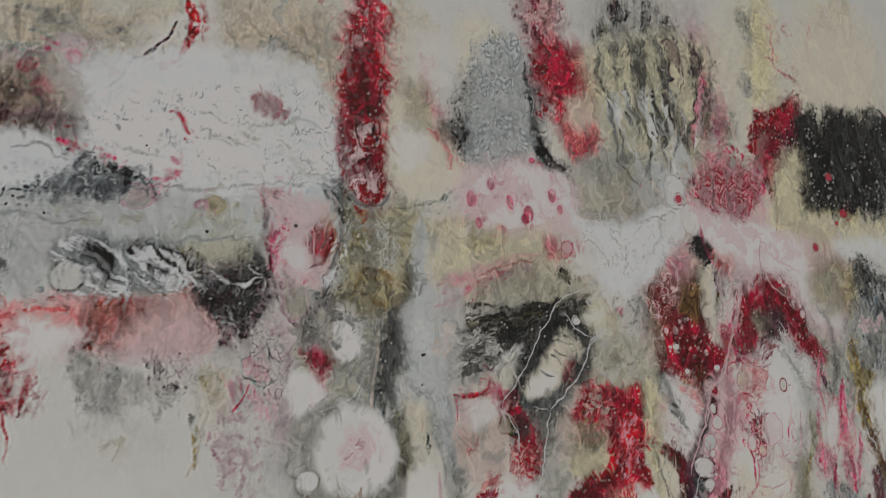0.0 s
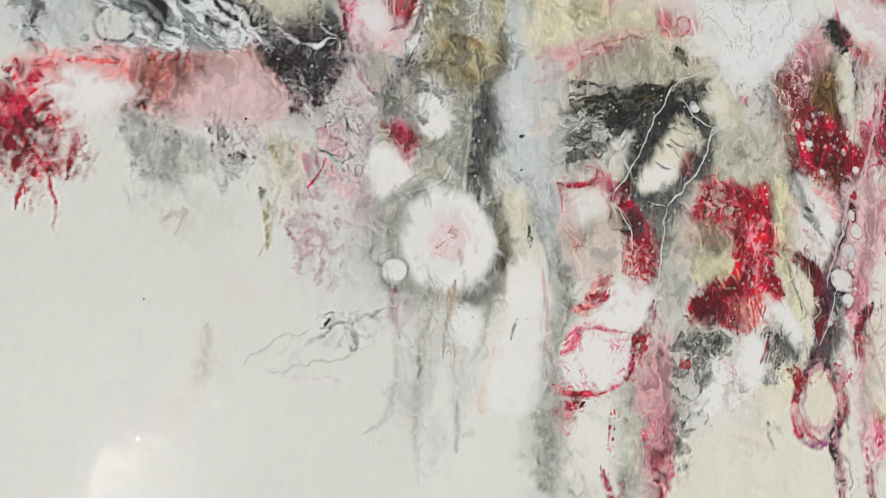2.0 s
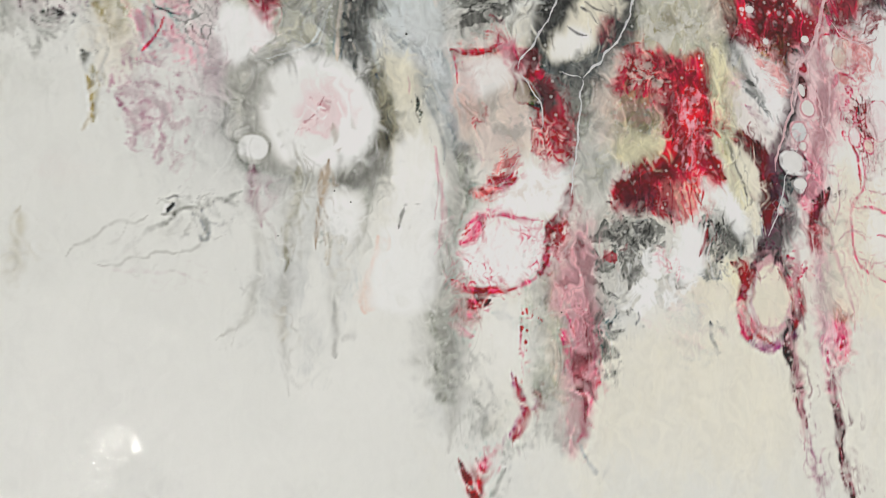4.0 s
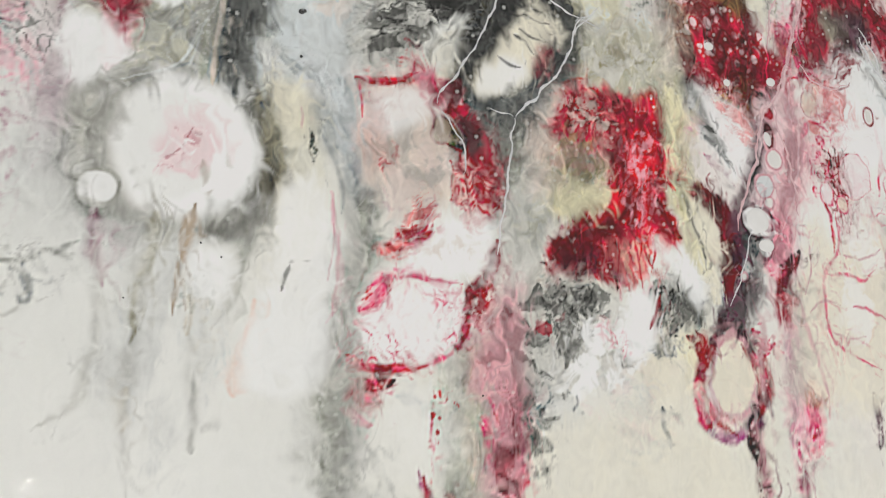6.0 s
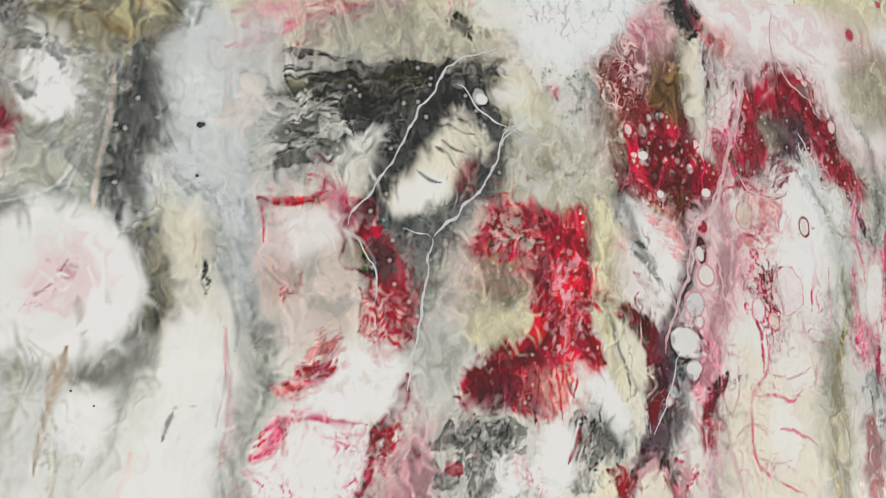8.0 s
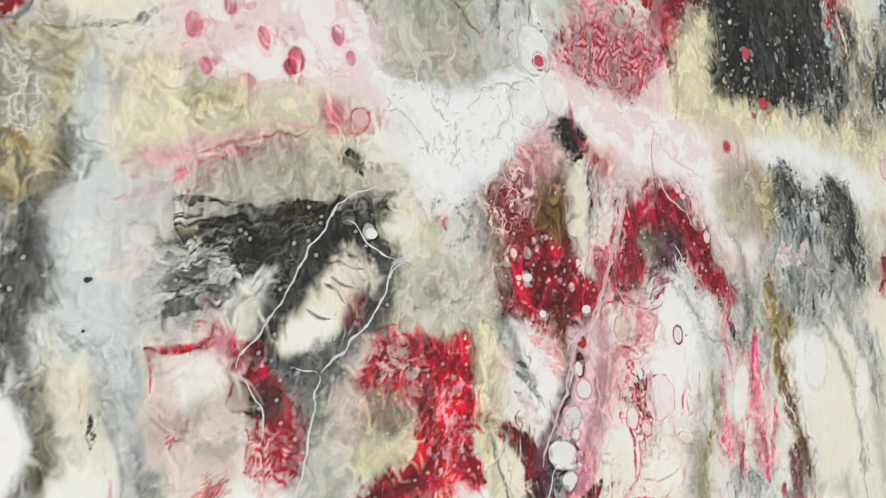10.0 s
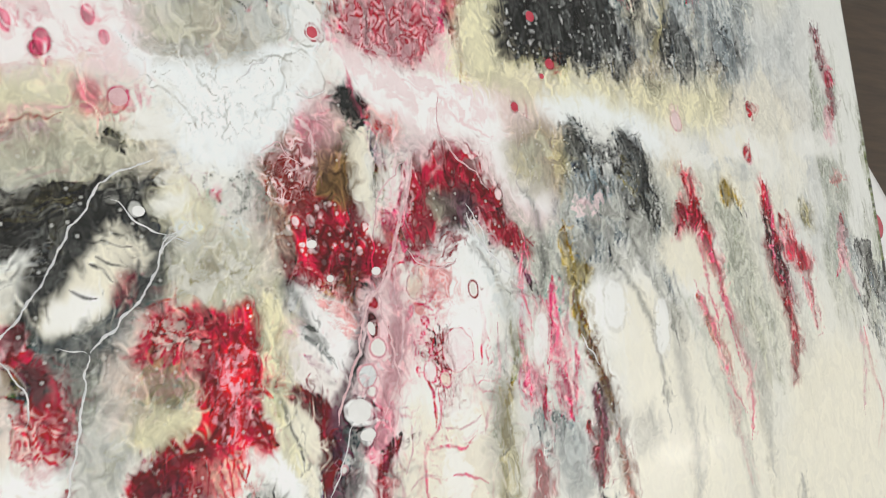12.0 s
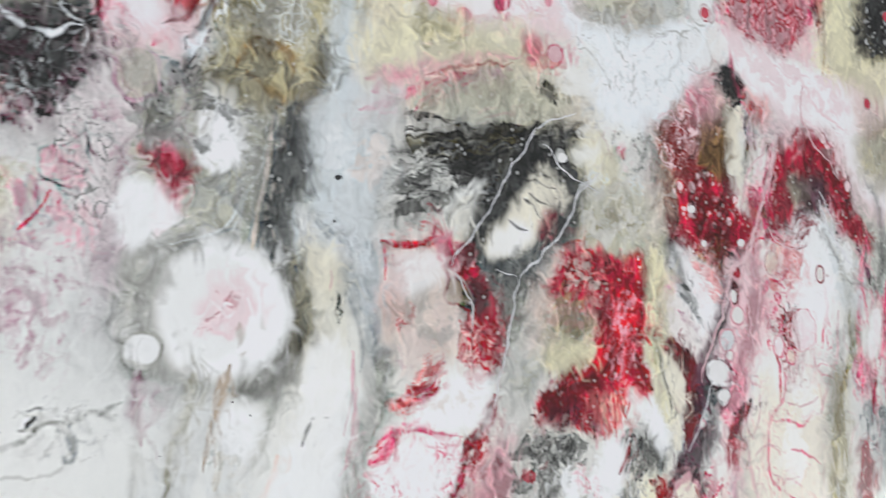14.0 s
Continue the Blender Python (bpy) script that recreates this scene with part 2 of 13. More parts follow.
def run(colour, w0, w1, cover, soft, bend, *way):
    """A run of pigment along a way of x, y in millimetres, from half-width w0 to w1."""
    pts = np.array(way, np.float32).reshape(-1, 2) / 1000
    fine = []
    ext = np.vstack([2 * pts[0] - pts[1], pts, 2 * pts[-1] - pts[-2]])
    for k in range(1, len(ext) - 2):
        for s in (0.0, 0.33, 0.67):
            a, b, c, d = ext[k - 1:k + 3]
            fine.append(0.5 * (2 * b + (c - a) * s + (2 * a - 5 * b + 4 * c - d) * s * s + (3 * b - a - 3 * c + d) * s ** 3))
    fine = np.array(fine + [pts[-1]])
    r = max(w0, w1) / 1000 * (1 + soft) + bend / 1000 * 1.5 + 0.002
    win = window(fine[:, 0].min() - r, fine[:, 0].max() + r, fine[:, 1].min() - r, fine[:, 1].max() + r)
    px = GX[win] + (BEND_X[win] + FRAY_X[win] * 0.15) * bend / 1000
    py = GY[win] + (BEND_Y[win] + FRAY_Y[win] * 0.15) * bend / 1000
    best = np.full(px.shape, 9.0, np.float32)
    swell = 0.55 + 0.9 * SWELL[win] if bend > 1 else 1.0
    n = len(fine) - 1
    for k in range(n):
        (ax, ay), (bx, by) = fine[k], fine[k + 1]
        dx, dy = bx - ax, by - ay
        s = np.clip(((px - ax) * dx + (py - ay) * dy) / (dx * dx + dy * dy + 1e-12), 0, 1)
        a = (k + s) / n
        w = (w0 + (w1 - w0) * a) / 1000 * swell * (0.35 + 0.65 * smooth(0.0, 0.16, np.minimum(a + 0.02, 1.02 - a)))
        best = np.minimum(best, np.hypot(px - ax - s * dx, py - ay - s * dy) / w)
    soft = min(soft + 0.12, 0.95)
    lay(win, colour, cover * smooth(1 + soft, 1 - soft, best) * ((0.9 + 0.15 * WASH[win]) if cover > 0.89 else (0.62 + 0.55 * WASH[win])))


def inside(u, v, frayed=0.3):
    return smooth(1.0 + frayed, 1.0 - frayed, np.sqrt(u * u + v * v))


def nearest(u, v, seed):
    """Distances to the nearest and the second nearest of scattered seeds, and a random number of the nearest."""
    i, j = np.floor(u).astype(np.int32), np.floor(v).astype(np.int32)
    f1, f2, mark = np.full(u.shape, 9.0, np.float32), np.full(u.shape, 9.0, np.float32), np.zeros(u.shape, np.float32)
    for a in (-1, 0, 1):
        for b in (-1, 0, 1):
            ii, jj = (i + a + seed * 31) & 255, (j + b + seed * 57) & 255
            d = np.hypot(i + a + 0.1 + 0.8 * TABLE[jj, ii] - u, j + b + 0.1 + 0.8 * TABLE[ii, (jj + 91) & 255] - v)
            closer = d < f1
            f2 = np.where(closer, f1, np.minimum(f2, d))
            mark = np.where(closer, TABLE[(jj + 33) & 255, (ii + 77) & 255], mark)
            f1 = np.minimum(f1, d)
    return f1, f2, mark


def lace(colour, x, y, rx, ry, turn=0, size=8.0, long=1.0, line=0.12, cover=0.9, bend=7.0, seed=1):
    """A net of threads between cells."""
    win, u, v = oval(x, y, rx, ry, turn, bend, 1.3)
    f1, f2, _ = nearest(u * rx / size / long, v * ry / size, seed)
    thread = line * (0.4 + 1.5 * SWELL[win])
    lay(win, colour, 0.75 * cover * inside(u, v, 0.45) * smooth(thread * 1.6, thread * 0.1, f2 - f1) * smooth(0.3, 0.6, PATCH[win]))


def drops(colour, x, y, rx, ry, turn=0, size=5.0, share=0.5, cover=0.9, long=1.0, bend=1.5, seed=1):
    """Scattered round drops, each of its own size."""
    win, u, v = oval(x, y, rx, ry, turn, bend, 1.3)
    f1, _, mark = nearest(u * rx / size / long, v * ry / size, seed)
    r = np.where(mark < share, 0.12 + 0.30 * (mark / share), 0.0)
    lay(win, colour, cover * inside(u, v, 0.15) * smooth(r + 0.12, r - 0.1, f1) * (r > 0) * (0.55 + 0.6 * WASH[win]))


def cloud(colour, x, y, rx, ry, turn=0, size=8.0, long=1.0, start=0.5, cover=0.9, crisp=0.08, bend=4.0, seed=1):
    """Torn patches, drawn out along the first axis."""
    win, u, v = oval(x, y, rx, ry, turn, bend, 1.45)
    n = fbm(u * rx / size / long + seed * 3.1, v * ry / size, 5, seed) * 1.5 - 0.25
    n = n - 0.75 * (1 - inside(u, v, 0.5)) ** 1.5
    crisp = crisp * 1.5
    lay(win, colour, cover * smooth(start - crisp, start + crisp, n) * (0.7 + 0.4 * WASH[win]))


# ground coats
cloud("cream", 382, -38, 351.3, 412.6, -87, 150.3, 2, 0.42, 0.75, 0.3, seed=2)
pool("white", -202, -211, 102.1, 164.8, -5, 0.5, 0.9, 4)
cloud("silver", -256, -191, 191.3, 161.6, -94, 46.0, 2, 0.62, 0.35, 0.25, seed=3)
cloud("cream", 71, -303, 186.2, 161.2, -97, 58.6, 1.5, 0.45, 0.6, 0.3, seed=4)
# underpainting: broad soft tones
pool("sand", -449, 273, 87.5, 43.8, 8, 0.55, 0.8, 12)
pool("grey", -440, 245, 62.6, 43.5, 7, 0.6, 0.8, 12)
pool("umber", -451, 210, 48.5, 21.4, -8, 0.7, 0.7, 10)
pool("steel", -399, 153, 84.9, 20.0, -7, 0.75, 0.7, 12)
pool("silver", -430, 105, 52.6, 31.9, 2, 0.75, 0.8, 12)
pool("sage", -363, 122, 87.8, 21.5, -6, 0.7, 0.8, 12)
pool("slate", -358, 89, 96.7, 20.7, -11, 0.75, 0.7, 12)
pool("moss", -303, 81, 32.6, 19.3, -19, 0.5, 0.8, 10)
pool("plum", -284, 50, 33.2, 33.6, -30, 0.6, 0.8, 10)
pool("mauve", -226, 28, 40.1, 39.4, -0, 0.55, 0.8, 10)
pool("beige", -268, 278, 56.3, 64.4, 8, 0.65, 0.8, 12)
pool("sand", -214, 258, 37.7, 65.6, 7, 0.55, 0.8, 10)
pool("sand", -128, 239, 35.1, 96.3, 6, 0.55, 0.8, 10)
pool("olive", -162, 89, 40.8, 62.9, 2, 0.6, 0.7, 10)
pool("grey", -168, 84, 43.2, 57.3, 1, 0.6, 0.8, 10)
pool("slate", -200, 50, 26.0, 30.2, 20, 0.65, 0.7, 10)
pool("steel", -142, 22, 18.5, 56.8, -10, 0.7, 0.7, 8)
pool("ice", -117, 75, 22.7, 74.6, 1, 0.8, 0.6, 8)
pool("silver", -109, 22, 34.0, 47.0, -0, 0.7, 0.7, 8)
pool("lemon", -70, 114, 48.1, 27.7, 2, 0.6, 0.8, 10)
pool("olive", -88, 119, 36.1, 14.1, 21, 0.4, 0.8, 8)
pool("peach", -54, 70, 67.1, 23.9, 14, 0.6, 0.8, 10)
pool("sage", -5, 65, 63.9, 22.2, 11, 0.7, 0.7, 10)
pool("black", -32, 27, 55.3, 27.1, 7, 0.75, 0.6, 10)
pool("beige", 87, 55, 55.2, 52.5, 0, 0.7, 0.8, 12)
pool("sand", 102, 151, 50.0, 28.0, 3, 0.65, 0.8, 10)
pool("blush", -18, 173, 77.0, 34.9, 4, 0.6, 0.8, 10)
pool("grey", 158, 288, 69.7, 130.7, 6, 0.6, 0.8, 12)
pool("grey", -46, 254, 44.6, 71.0, 6, 0.65, 0.8, 10)
pool("mauve", 244, 284, 33.3, 121.7, 6, 0.45, 0.8, 10)
pool("beige", 203, 273, 32.1, 119.3, 6, 0.5, 0.8, 10)
pool("lemon", 332, 344, 36.3, 114.0, 7, 0.5, 0.8, 10)
pool("olive", 418, 91, 55.4, 54.4, 1, 0.6, 0.7, 10)
pool("lemon", 446, 154, 105.2, 28.1, 3, 0.5, 0.8, 10)
pool("slate", 477, 79, 32.8, 62.4, 1, 0.65, 0.7, 10)
pool("wine", 178, 37, 52.3, 72.4, -0, 0.6, 0.8, 12)
pool("wine", 331, 44, 51.2, 45.2, 0, 0.6, 0.8, 12)
pool("mauve", 239, 164, 56.6, 38.9, 3, 0.6, 0.8, 10)
pool("silver", 128, 121, 58.1, 36.5, 2, 0.5, 0.8, 10)
pool("slate", -57, 5, 45.1, 24.0, 5, 0.6, 0.8, 12)
pool("grey", 13, -74, 22.6, 48.5, 2, 0.6, 0.8, 12)
pool("beige", 51, -76, 27.9, 28.5, 1, 0.6, 0.8, 12)
pool("grey", 16, -171, 25.7, 29.4, -3, 0.6, 0.8, 12)
pool("umber", 13, -165, 18.3, 19.6, -2, 0.4, 0.8, 10)
pool("grey", -26, -213, 20.4, 49.0, -5, 0.55, 0.8, 10)
pool("rose", -9, -214, 17.5, 49.7, -5, 0.5, 0.8, 10)
pool("wine", 179, 19, 37.0, 44.9, 5, 0.75, 0.7, 12)
pool("rose", 250, 4, 32.4, 55.2, 4, 0.55, 0.8, 12)
pool("plum", 298, 30, 46.3, 35.4, 5, 0.7, 0.7, 12)
pool("pink", 219, -108, 25.1, 86.7, 0, 0.7, 0.7, 10)
pool("sage", 137, -70, 22.6, 49.4, 2, 0.6, 0.8, 10)
pool("pink", 174, -69, 28.6, 35.1, 2, 0.45, 0.8, 10)
pool("grey", -192, -11, 32.8, 30.4, 5, 0.7, 0.7, 12)
pool("mauve", -236, -44, 19.9, 34.4, 4, 0.6, 0.8, 12)
pool("slate", -153, -10, 14.7, 47.2, 5, 0.7, 0.7, 10)
pool("silver", -117, -17, 28.0, 58.2, 5, 0.7, 0.8, 12)
pool("blush", 289, -116, 49.4, 123.2, -0, 0.4, 0.9, 10)
pool("silver", 111, -169, 34.0, 21.2, -2, 0.5, 0.8, 10)
pool("sage", -92, -166, 12.3, 77.8, -7, 0.5, 0.8, 10)
pool("sand", -75, 122, 42.5, 19.5, 16, 0.5, 0.8, 10)
pool("sand", 101, 156, 43.8, 24.3, 6, 0.6, 0.8, 10)
pool("silver", 120, 42, 39.8, 43.7, -0, 0.6, 0.8, 12)
pool("beige", 95, -8, 41.7, 26.6, -3, 0.6, 0.8, 12)
pool("rust", 158, 62, 28.6, 41.5, 1, 0.65, 0.8, 10)
pool("umber", 201, 63, 25.8, 34.5, 1, 0.7, 0.8, 10)
pool("wine", 297, 46, 48.6, 37.3, -0, 0.65, 0.8, 10)
pool("coal", 436, 233, 86.2, 65.1, 8, 0.65, 0.7, 14)
pool("slate", 533, 228, 62.8, 75.4, 7, 0.65, 0.8, 12)
pool("slate", 651, 205, 93.9, 62.4, 6, 0.6, 0.8, 12)
pool("silver", 804, 242, 100.9, 151.2, 6, 0.6, 0.8, 12)
pool("sand", 563, 144, 163.4, 26.5, 1, 0.6, 0.8, 12)
pool("sand", 744, 136, 138.8, 39.1, 3, 0.45, 0.8, 12)
pool("slate", 496, 57, 58.1, 59.7, 13, 0.65, 0.8, 12)
pool("sage", 387, -14, 55.7, 68.9, -3, 0.6, 0.8, 12)
pool("grey", 453, -12, 53.9, 41.4, -2, 0.65, 0.8, 12)
pool("slate", 541, 18, 52.5, 44.5, -1, 0.65, 0.8, 12)
pool("sage", 661, -51, 91.6, 154.3, 6, 0.45, 0.9, 12)
pool("blush", 284, 154, 94.1, 39.3, -3, 0.5, 0.8, 12)
# upper band, behind everything
pool("ice", -373, 150, 144.2, 33.8, -5, 0.9, 0.5, 10)
pool("beige", -271, 283, 102.2, 64.4, 8, 0.7, 0.7, 10)
cloud("sand", -420, 273, 99.2, 44.5, 8, 23.1, 1.4, 0.45, 0.7, 0.2, seed=5)
cloud("grey", -432, 251, 80.2, 48.7, 7, 12.7, 1.5, 0.5, 0.8, 0.15, seed=6)
cloud("coal", -451, 213, 60.7, 21.5, -8, 17.6, 2.5, 0.42, 0.85, 0.2, seed=7)
pool("umber", -442, 207, 49.0, 19.1, -10, 0.5, 0.8, 8)
pool("olive", -401, 221, 13.8, 10.1, -60, 0.5, 0.6, 4)
cloud("mauve", -439, 236, 50.0, 33.7, 7, 9.0, 1, 0.55, 0.5, 0.12, seed=8)
pool("lilac", -424, 267, 15.8, 10.6, 19, 0.7, 0.4, 3)
drops("rose", -427, 242, 46.0, 24.6, -16, 18.1, 0.55, 0.75, 1.2, seed=9)
pool("rose", -419, 259, 6.9, 5.9, 8, 0.8, 0.5, 4)
pool("rose", -440, 228, 9.1, 6.2, 7, 0.8, 0.6, 4)
pool("rose", -389, 249, 5.3, 4.5, 7, 0.7, 0.6, 3)
pool("milk", -328, 203, 89.0, 60.5, 5, 0.9, 0.6, 12)
pool("white", -320, 292, 14.2, 70.0, -5, 0.9, 0.5, 8)
cloud("ice", -329, 208, 92.1, 61.8, -16, 12.7, 1.3, 0.52, 0.8, 0.12, seed=10)
cloud("cream", -368, 306, 50.9, 25.8, 9, 14.6, 1, 0.45, 0.7, 0.15, seed=11)
lace("silver", -329, 229, 88.3, 62.1, -5, 20.6, 1, 0.12, 0.5, seed=12)
run("white", 4.7, 6.5, 0.8, 0.5, 6, -392, 229, -371, 259, -344, 289, -330, 312)
pool("olive", -344, 275, 8.5, 6.2, 8, 0.5, 0.6, 3)
run("red", 4.1, 4.6, 0.9, 0.4, 3, -329.0, 322.9, -323.0, 307.8, -325.1, 291.5)
run("crimson", 3.0, 2.5, 0.9, 0.35, 3, -324.3, 296.9, -326.9, 283.3, -334.3, 269.2, -341.6, 262.0)
run("red", 3.9, 1.9, 0.95, 0.35, 3, -351.4, 260.3, -343.5, 261.3, -336.1, 265.9)
run("wine", 1.5, 2.5, 0.9, 0.4, 2, -335.8, 299.5, -344.0, 285.6, -355.4, 275.7, -365.8, 268.1)
run("steel", 1.9, 1.4, 0.7, 0.5, 3, -365.8, 268.1, -377.6, 255.8, -383.9, 242.5, -392.5, 234.0)
pool("peach", -372, 248, 4.1, 6.0, 7, 0.4, 0.4, 2)
pool("rose", -348, 234, 4.0, 2.3, 47, 0.8, 0.4, 2)
run("red", 2.4, 1.9, 0.85, 0.4, 3, -340.8, 219.1, -332.5, 220.5, -326.7, 208.3, -324.6, 198.4, -318.9, 194.8)
run("crimson", 1.5, 1.5, 0.8, 0.4, 2, -330.5, 213.0, -331.2, 199.8, -323.7, 199.5)
run("rose", 2.4, 2.9, 0.8, 0.5, 3, -340.2, 189.4, -334.9, 174.9, -339.7, 162.1, -355.0, 157.1)
pool("cream", -353, 178, 10.9, 8.9, 5, 0.7, 0.4, 3)
run("grey", 2.5, 2.0, 0.7, 0.6, 4, -321.7, 224.2, -304.9, 215.6, -295.1, 201.1, -294.1, 189.9)
run("grey", 2.4, 4.3, 0.6, 0.6, 4, -365.6, 227.0, -352.0, 226.0, -348.2, 221.4)
pool("beige", -305, 218, 12.3, 8.4, -38, 0.6, 0.6, 5)
pool("pink", -263, 229, 14.2, 10.6, 6, 0.8, 0.4, 4)
run("red", 3.1, 2.1, 0.9, 0.4, 3, -270.7, 234.9, -260.6, 240.3, -250.5, 231.8, -246.4, 223.6)
run("crimson", 2.6, 2.1, 0.9, 0.4, 2, -267.7, 234.2, -268.2, 226.7, -263.2, 227.2)
pool("lilac", -256, 213, 14.3, 6.3, 5, 0.6, 0.5, 5)
pool("gold", -256, 192, 13.2, 10.4, 5, 0.35, 0.7, 4)
run("silver", 1.5, 1.5, 0.8, 0.4, 2, -313.7, 159.0, -309.2, 171.4, -294.9, 175.5, -285.3, 186.5)
run("slate", 1.9, 1.0, 0.8, 0.5, 3, -314.9, 176.5, -310.1, 169.3, -308.1, 160.4)
run("slate", 1.5, 1.0, 0.8, 0.5, 3, -308.1, 160.4, -302.0, 169.9, -291.1, 178.9)
cloud("grey", -261, 268, 45.3, 43.8, -3, 11.6, 1.2, 0.6, 0.5, 0.1, seed=13)
run("grey", 1.6, 1.6, 0.6, 0.5, 3, -260.7, 300.9, -254.5, 285.3, -260.7, 273.6)
run("silver", 2.7, 2.2, 0.6, 0.5, 3, -239.8, 337.5, -255.5, 323.8, -245.1, 314.2)
lace("silver", -224, 267, 42.8, 32.8, 7, 13.0, 1.3, 0.16, 0.6, seed=14)
cloud("ice", -219, 208, 31.7, 37.4, 5, 11.7, 1, 0.45, 0.8, 0.12, seed=15)
lace("white", -222, 202, 42.1, 37.3, -81, 13.8, 1.3, 0.12, 0.6, seed=16)
drops("red", -387, 182, 47.6, 8.8, -18, 11.9, 0.75, 0.8, 1.4, seed=17)
pool("red", -426, 184, 5.0, 4.3, 5, 0.85, 0.5, 4)
pool("red", -412, 180, 5.1, 3.3, -18, 0.85, 0.5, 4)
pool("rose", -388, 175, 3.9, 3.4, 5, 0.8, 0.4, 2)
pool("rose", -247, 167, 4.6, 3.1, 4, 0.9, 0.4, 2)
# blue-grey river
pool("ice", -445, 169, 36.6, 16.2, -18, 0.9, 0.5, 8)
cloud("slate", -403, 158, 59.3, 17.1, -12, 8.1, 2.2, 0.42, 0.85, 0.12, seed=18)
cloud("coal", -390, 161, 38.8, 12.5, -18, 6.4, 2, 0.5, 0.85, 0.1, seed=19)
drops("slate", -436, 146, 36.6, 18.5, -8, 6.9, 0.5, 0.8, 1, seed=20)
cloud("white", -445, 178, 36.9, 10.2, -24, 4.4, 3, 0.52, 0.7, 0.1, seed=21)
pool("mauve", -442, 113, 32.0, 18.2, 3, 0.55, 0.7, 8)
pool("silver", -385, 130, 68.7, 16.1, -6, 0.8, 0.6, 8)
cloud("slate", -398, 134, 67.7, 14.1, -6, 7.1, 3, 0.5, 0.7, 0.12, seed=22)
pool("wine", -364, 143, 9.7, 8.7, -7, 0.75, 0.5, 6)
pool("white", -358, 136, 4.0, 3.9, 3, 0.9, 0.4, 1)
run("rose", 1.9, 1.4, 0.8, 0.4, 2, -361.5, 151.8, -348.1, 152.7, -339.2, 158.2)
pool("plum", -314, 138, 6.5, 4.9, 3, 0.7, 0.4, 3)
pool("silver", -303, 139, 7.1, 6.5, 3, 0.9, 0.25, 1)
pool("milk", -302, 138, 4.3, 4.0, 3, 0.9, 0.4, 1)
pool("sage", -313, 110, 46.3, 12.7, -3, 0.6, 0.6, 6)
pool("milk", -290, 103, 12.4, 10.8, 2, 0.8, 0.4, 4)
cloud("cream", -285, 126, 19.3, 20.0, 3, 9.8, 1, 0.4, 0.8, 0.15, seed=23)
pool("olive", -320, 97, 15.6, 6.8, 2, 0.5, 0.6, 5)
cloud("coal", -367, 93, 83.1, 18.7, -18, 11.7, 2.2, 0.5, 0.9, 0.1, seed=24)
run("coal", 7.0, 3.5, 0.9, 0.4, 4, -403, 97, -390, 90, -384, 77)
run("coal", 6.4, 4.1, 0.9, 0.4, 4, -354, 94, -340, 94, -333, 80, -337, 70)
run("black", 5.8, 3.9, 0.9, 0.35, 3, -279.9, 96.1, -270.2, 89.0, -260.5, 74.4)
run("coal", 4.7, 2.8, 0.9, 0.4, 3, -331.1, 89.7, -324.0, 70.7, -314.8, 63.7)
pool("silver", -340, 82, 5.4, 4.7, 1, 0.8, 0.4, 3)
pool("milk", -412, 71, 9.9, 11.7, 23, 0.9, 0.35, 4)
run("slate", 2.6, 2.1, 0.8, 0.5, 4, -427.0, 82.3, -420.4, 68.9, -422.2, 62.2)
run("ice", 2.2, 1.3, 0.9, 0.4, 3, -417.6, 100.8, -400.6, 89.9, -391.7, 74.1, -384.9, 69.6, -383.4, 78.9, -385.5, 90.4)
run("ice", 3.1, 1.3, 0.9, 0.4, 4, -384.0, 97.4, -375.2, 88.4, -376.8, 69.8, -380.8, 60.5)
run("ice", 3.6, 1.3, 0.9, 0.4, 4, -375.3, 93.0, -357.6, 79.5, -344.1, 65.7)
run("ice", 2.7, 1.4, 0.9, 0.4, 3, -366.8, 98.0, -344.4, 79.8, -335.1, 63.4)
run("white", 2.3, 1.4, 0.9, 0.4, 3, -338.0, 96.6, -330.1, 84.9, -328.5, 70.6, -319.3, 63.7)
run("white", 2.0, 1.0, 0.9, 0.4, 2, -275.1, 96.3, -266.4, 91.6, -260.5, 74.4)
run("ice", 2.1, 1.3, 0.9, 0.4, 3, -422.1, 60.0, -407.8, 57.9, -397.6, 62.5)
run("ice", 1.8, 0.9, 0.8, 0.4, 3, -384.9, 69.6, -384.9, 55.9, -390.1, 49.0)
run("ice", 1.8, 0.9, 0.8, 0.4, 3, -373.9, 74.4, -373.4, 56.0, -374.7, 42.2)
run("ice", 1.8, 0.9, 0.8, 0.4, 3, -353.0, 70.2, -346.2, 60.9, -339.5, 58.7)
lace("ice", -383, 67, 46.8, 16.5, -10, 11.5, 1.2, 0.18, 0.8, seed=25)
lace("white", -335, 75, 27.1, 18.8, -20, 10.1, 1.3, 0.14, 0.6, seed=26)
pool("slate", -435, 62, 3.2, 3.6, 1, 0.9, 0.3, 1)
cloud("slate", -461, 86, 35.4, 23.3, -78, 10.8, 2, 0.45, 0.7, 0.15, seed=27)
cloud("coal", -460, 99, 26.8, 11.7, -87, 8.3, 2, 0.55, 0.8, 0.1, seed=28)
# purple rock and marbling below the river
cloud("plum", -289, 52, 33.5, 28.4, -60, 9.5, 1.2, 0.4, 0.85, 0.12, seed=29)
cloud("coal", -289, 50, 31.6, 26.4, -60, 7.6, 1.2, 0.48, 0.9, 0.1, seed=30)
lace("mauve", -287, 52, 25.9, 33.7, 0, 8.1, 1.2, 0.2, 0.7, seed=31)
pool("lilac", -303, 71, 8.4, 6.7, 1, 0.7, 0.4, 4)
pool("pink", -388, 34, 79.8, 20.6, 4, 0.75, 0.7, 8)
pool("coral", -377, 48, 57.5, 10.0, -2, 0.6, 0.7, 8)
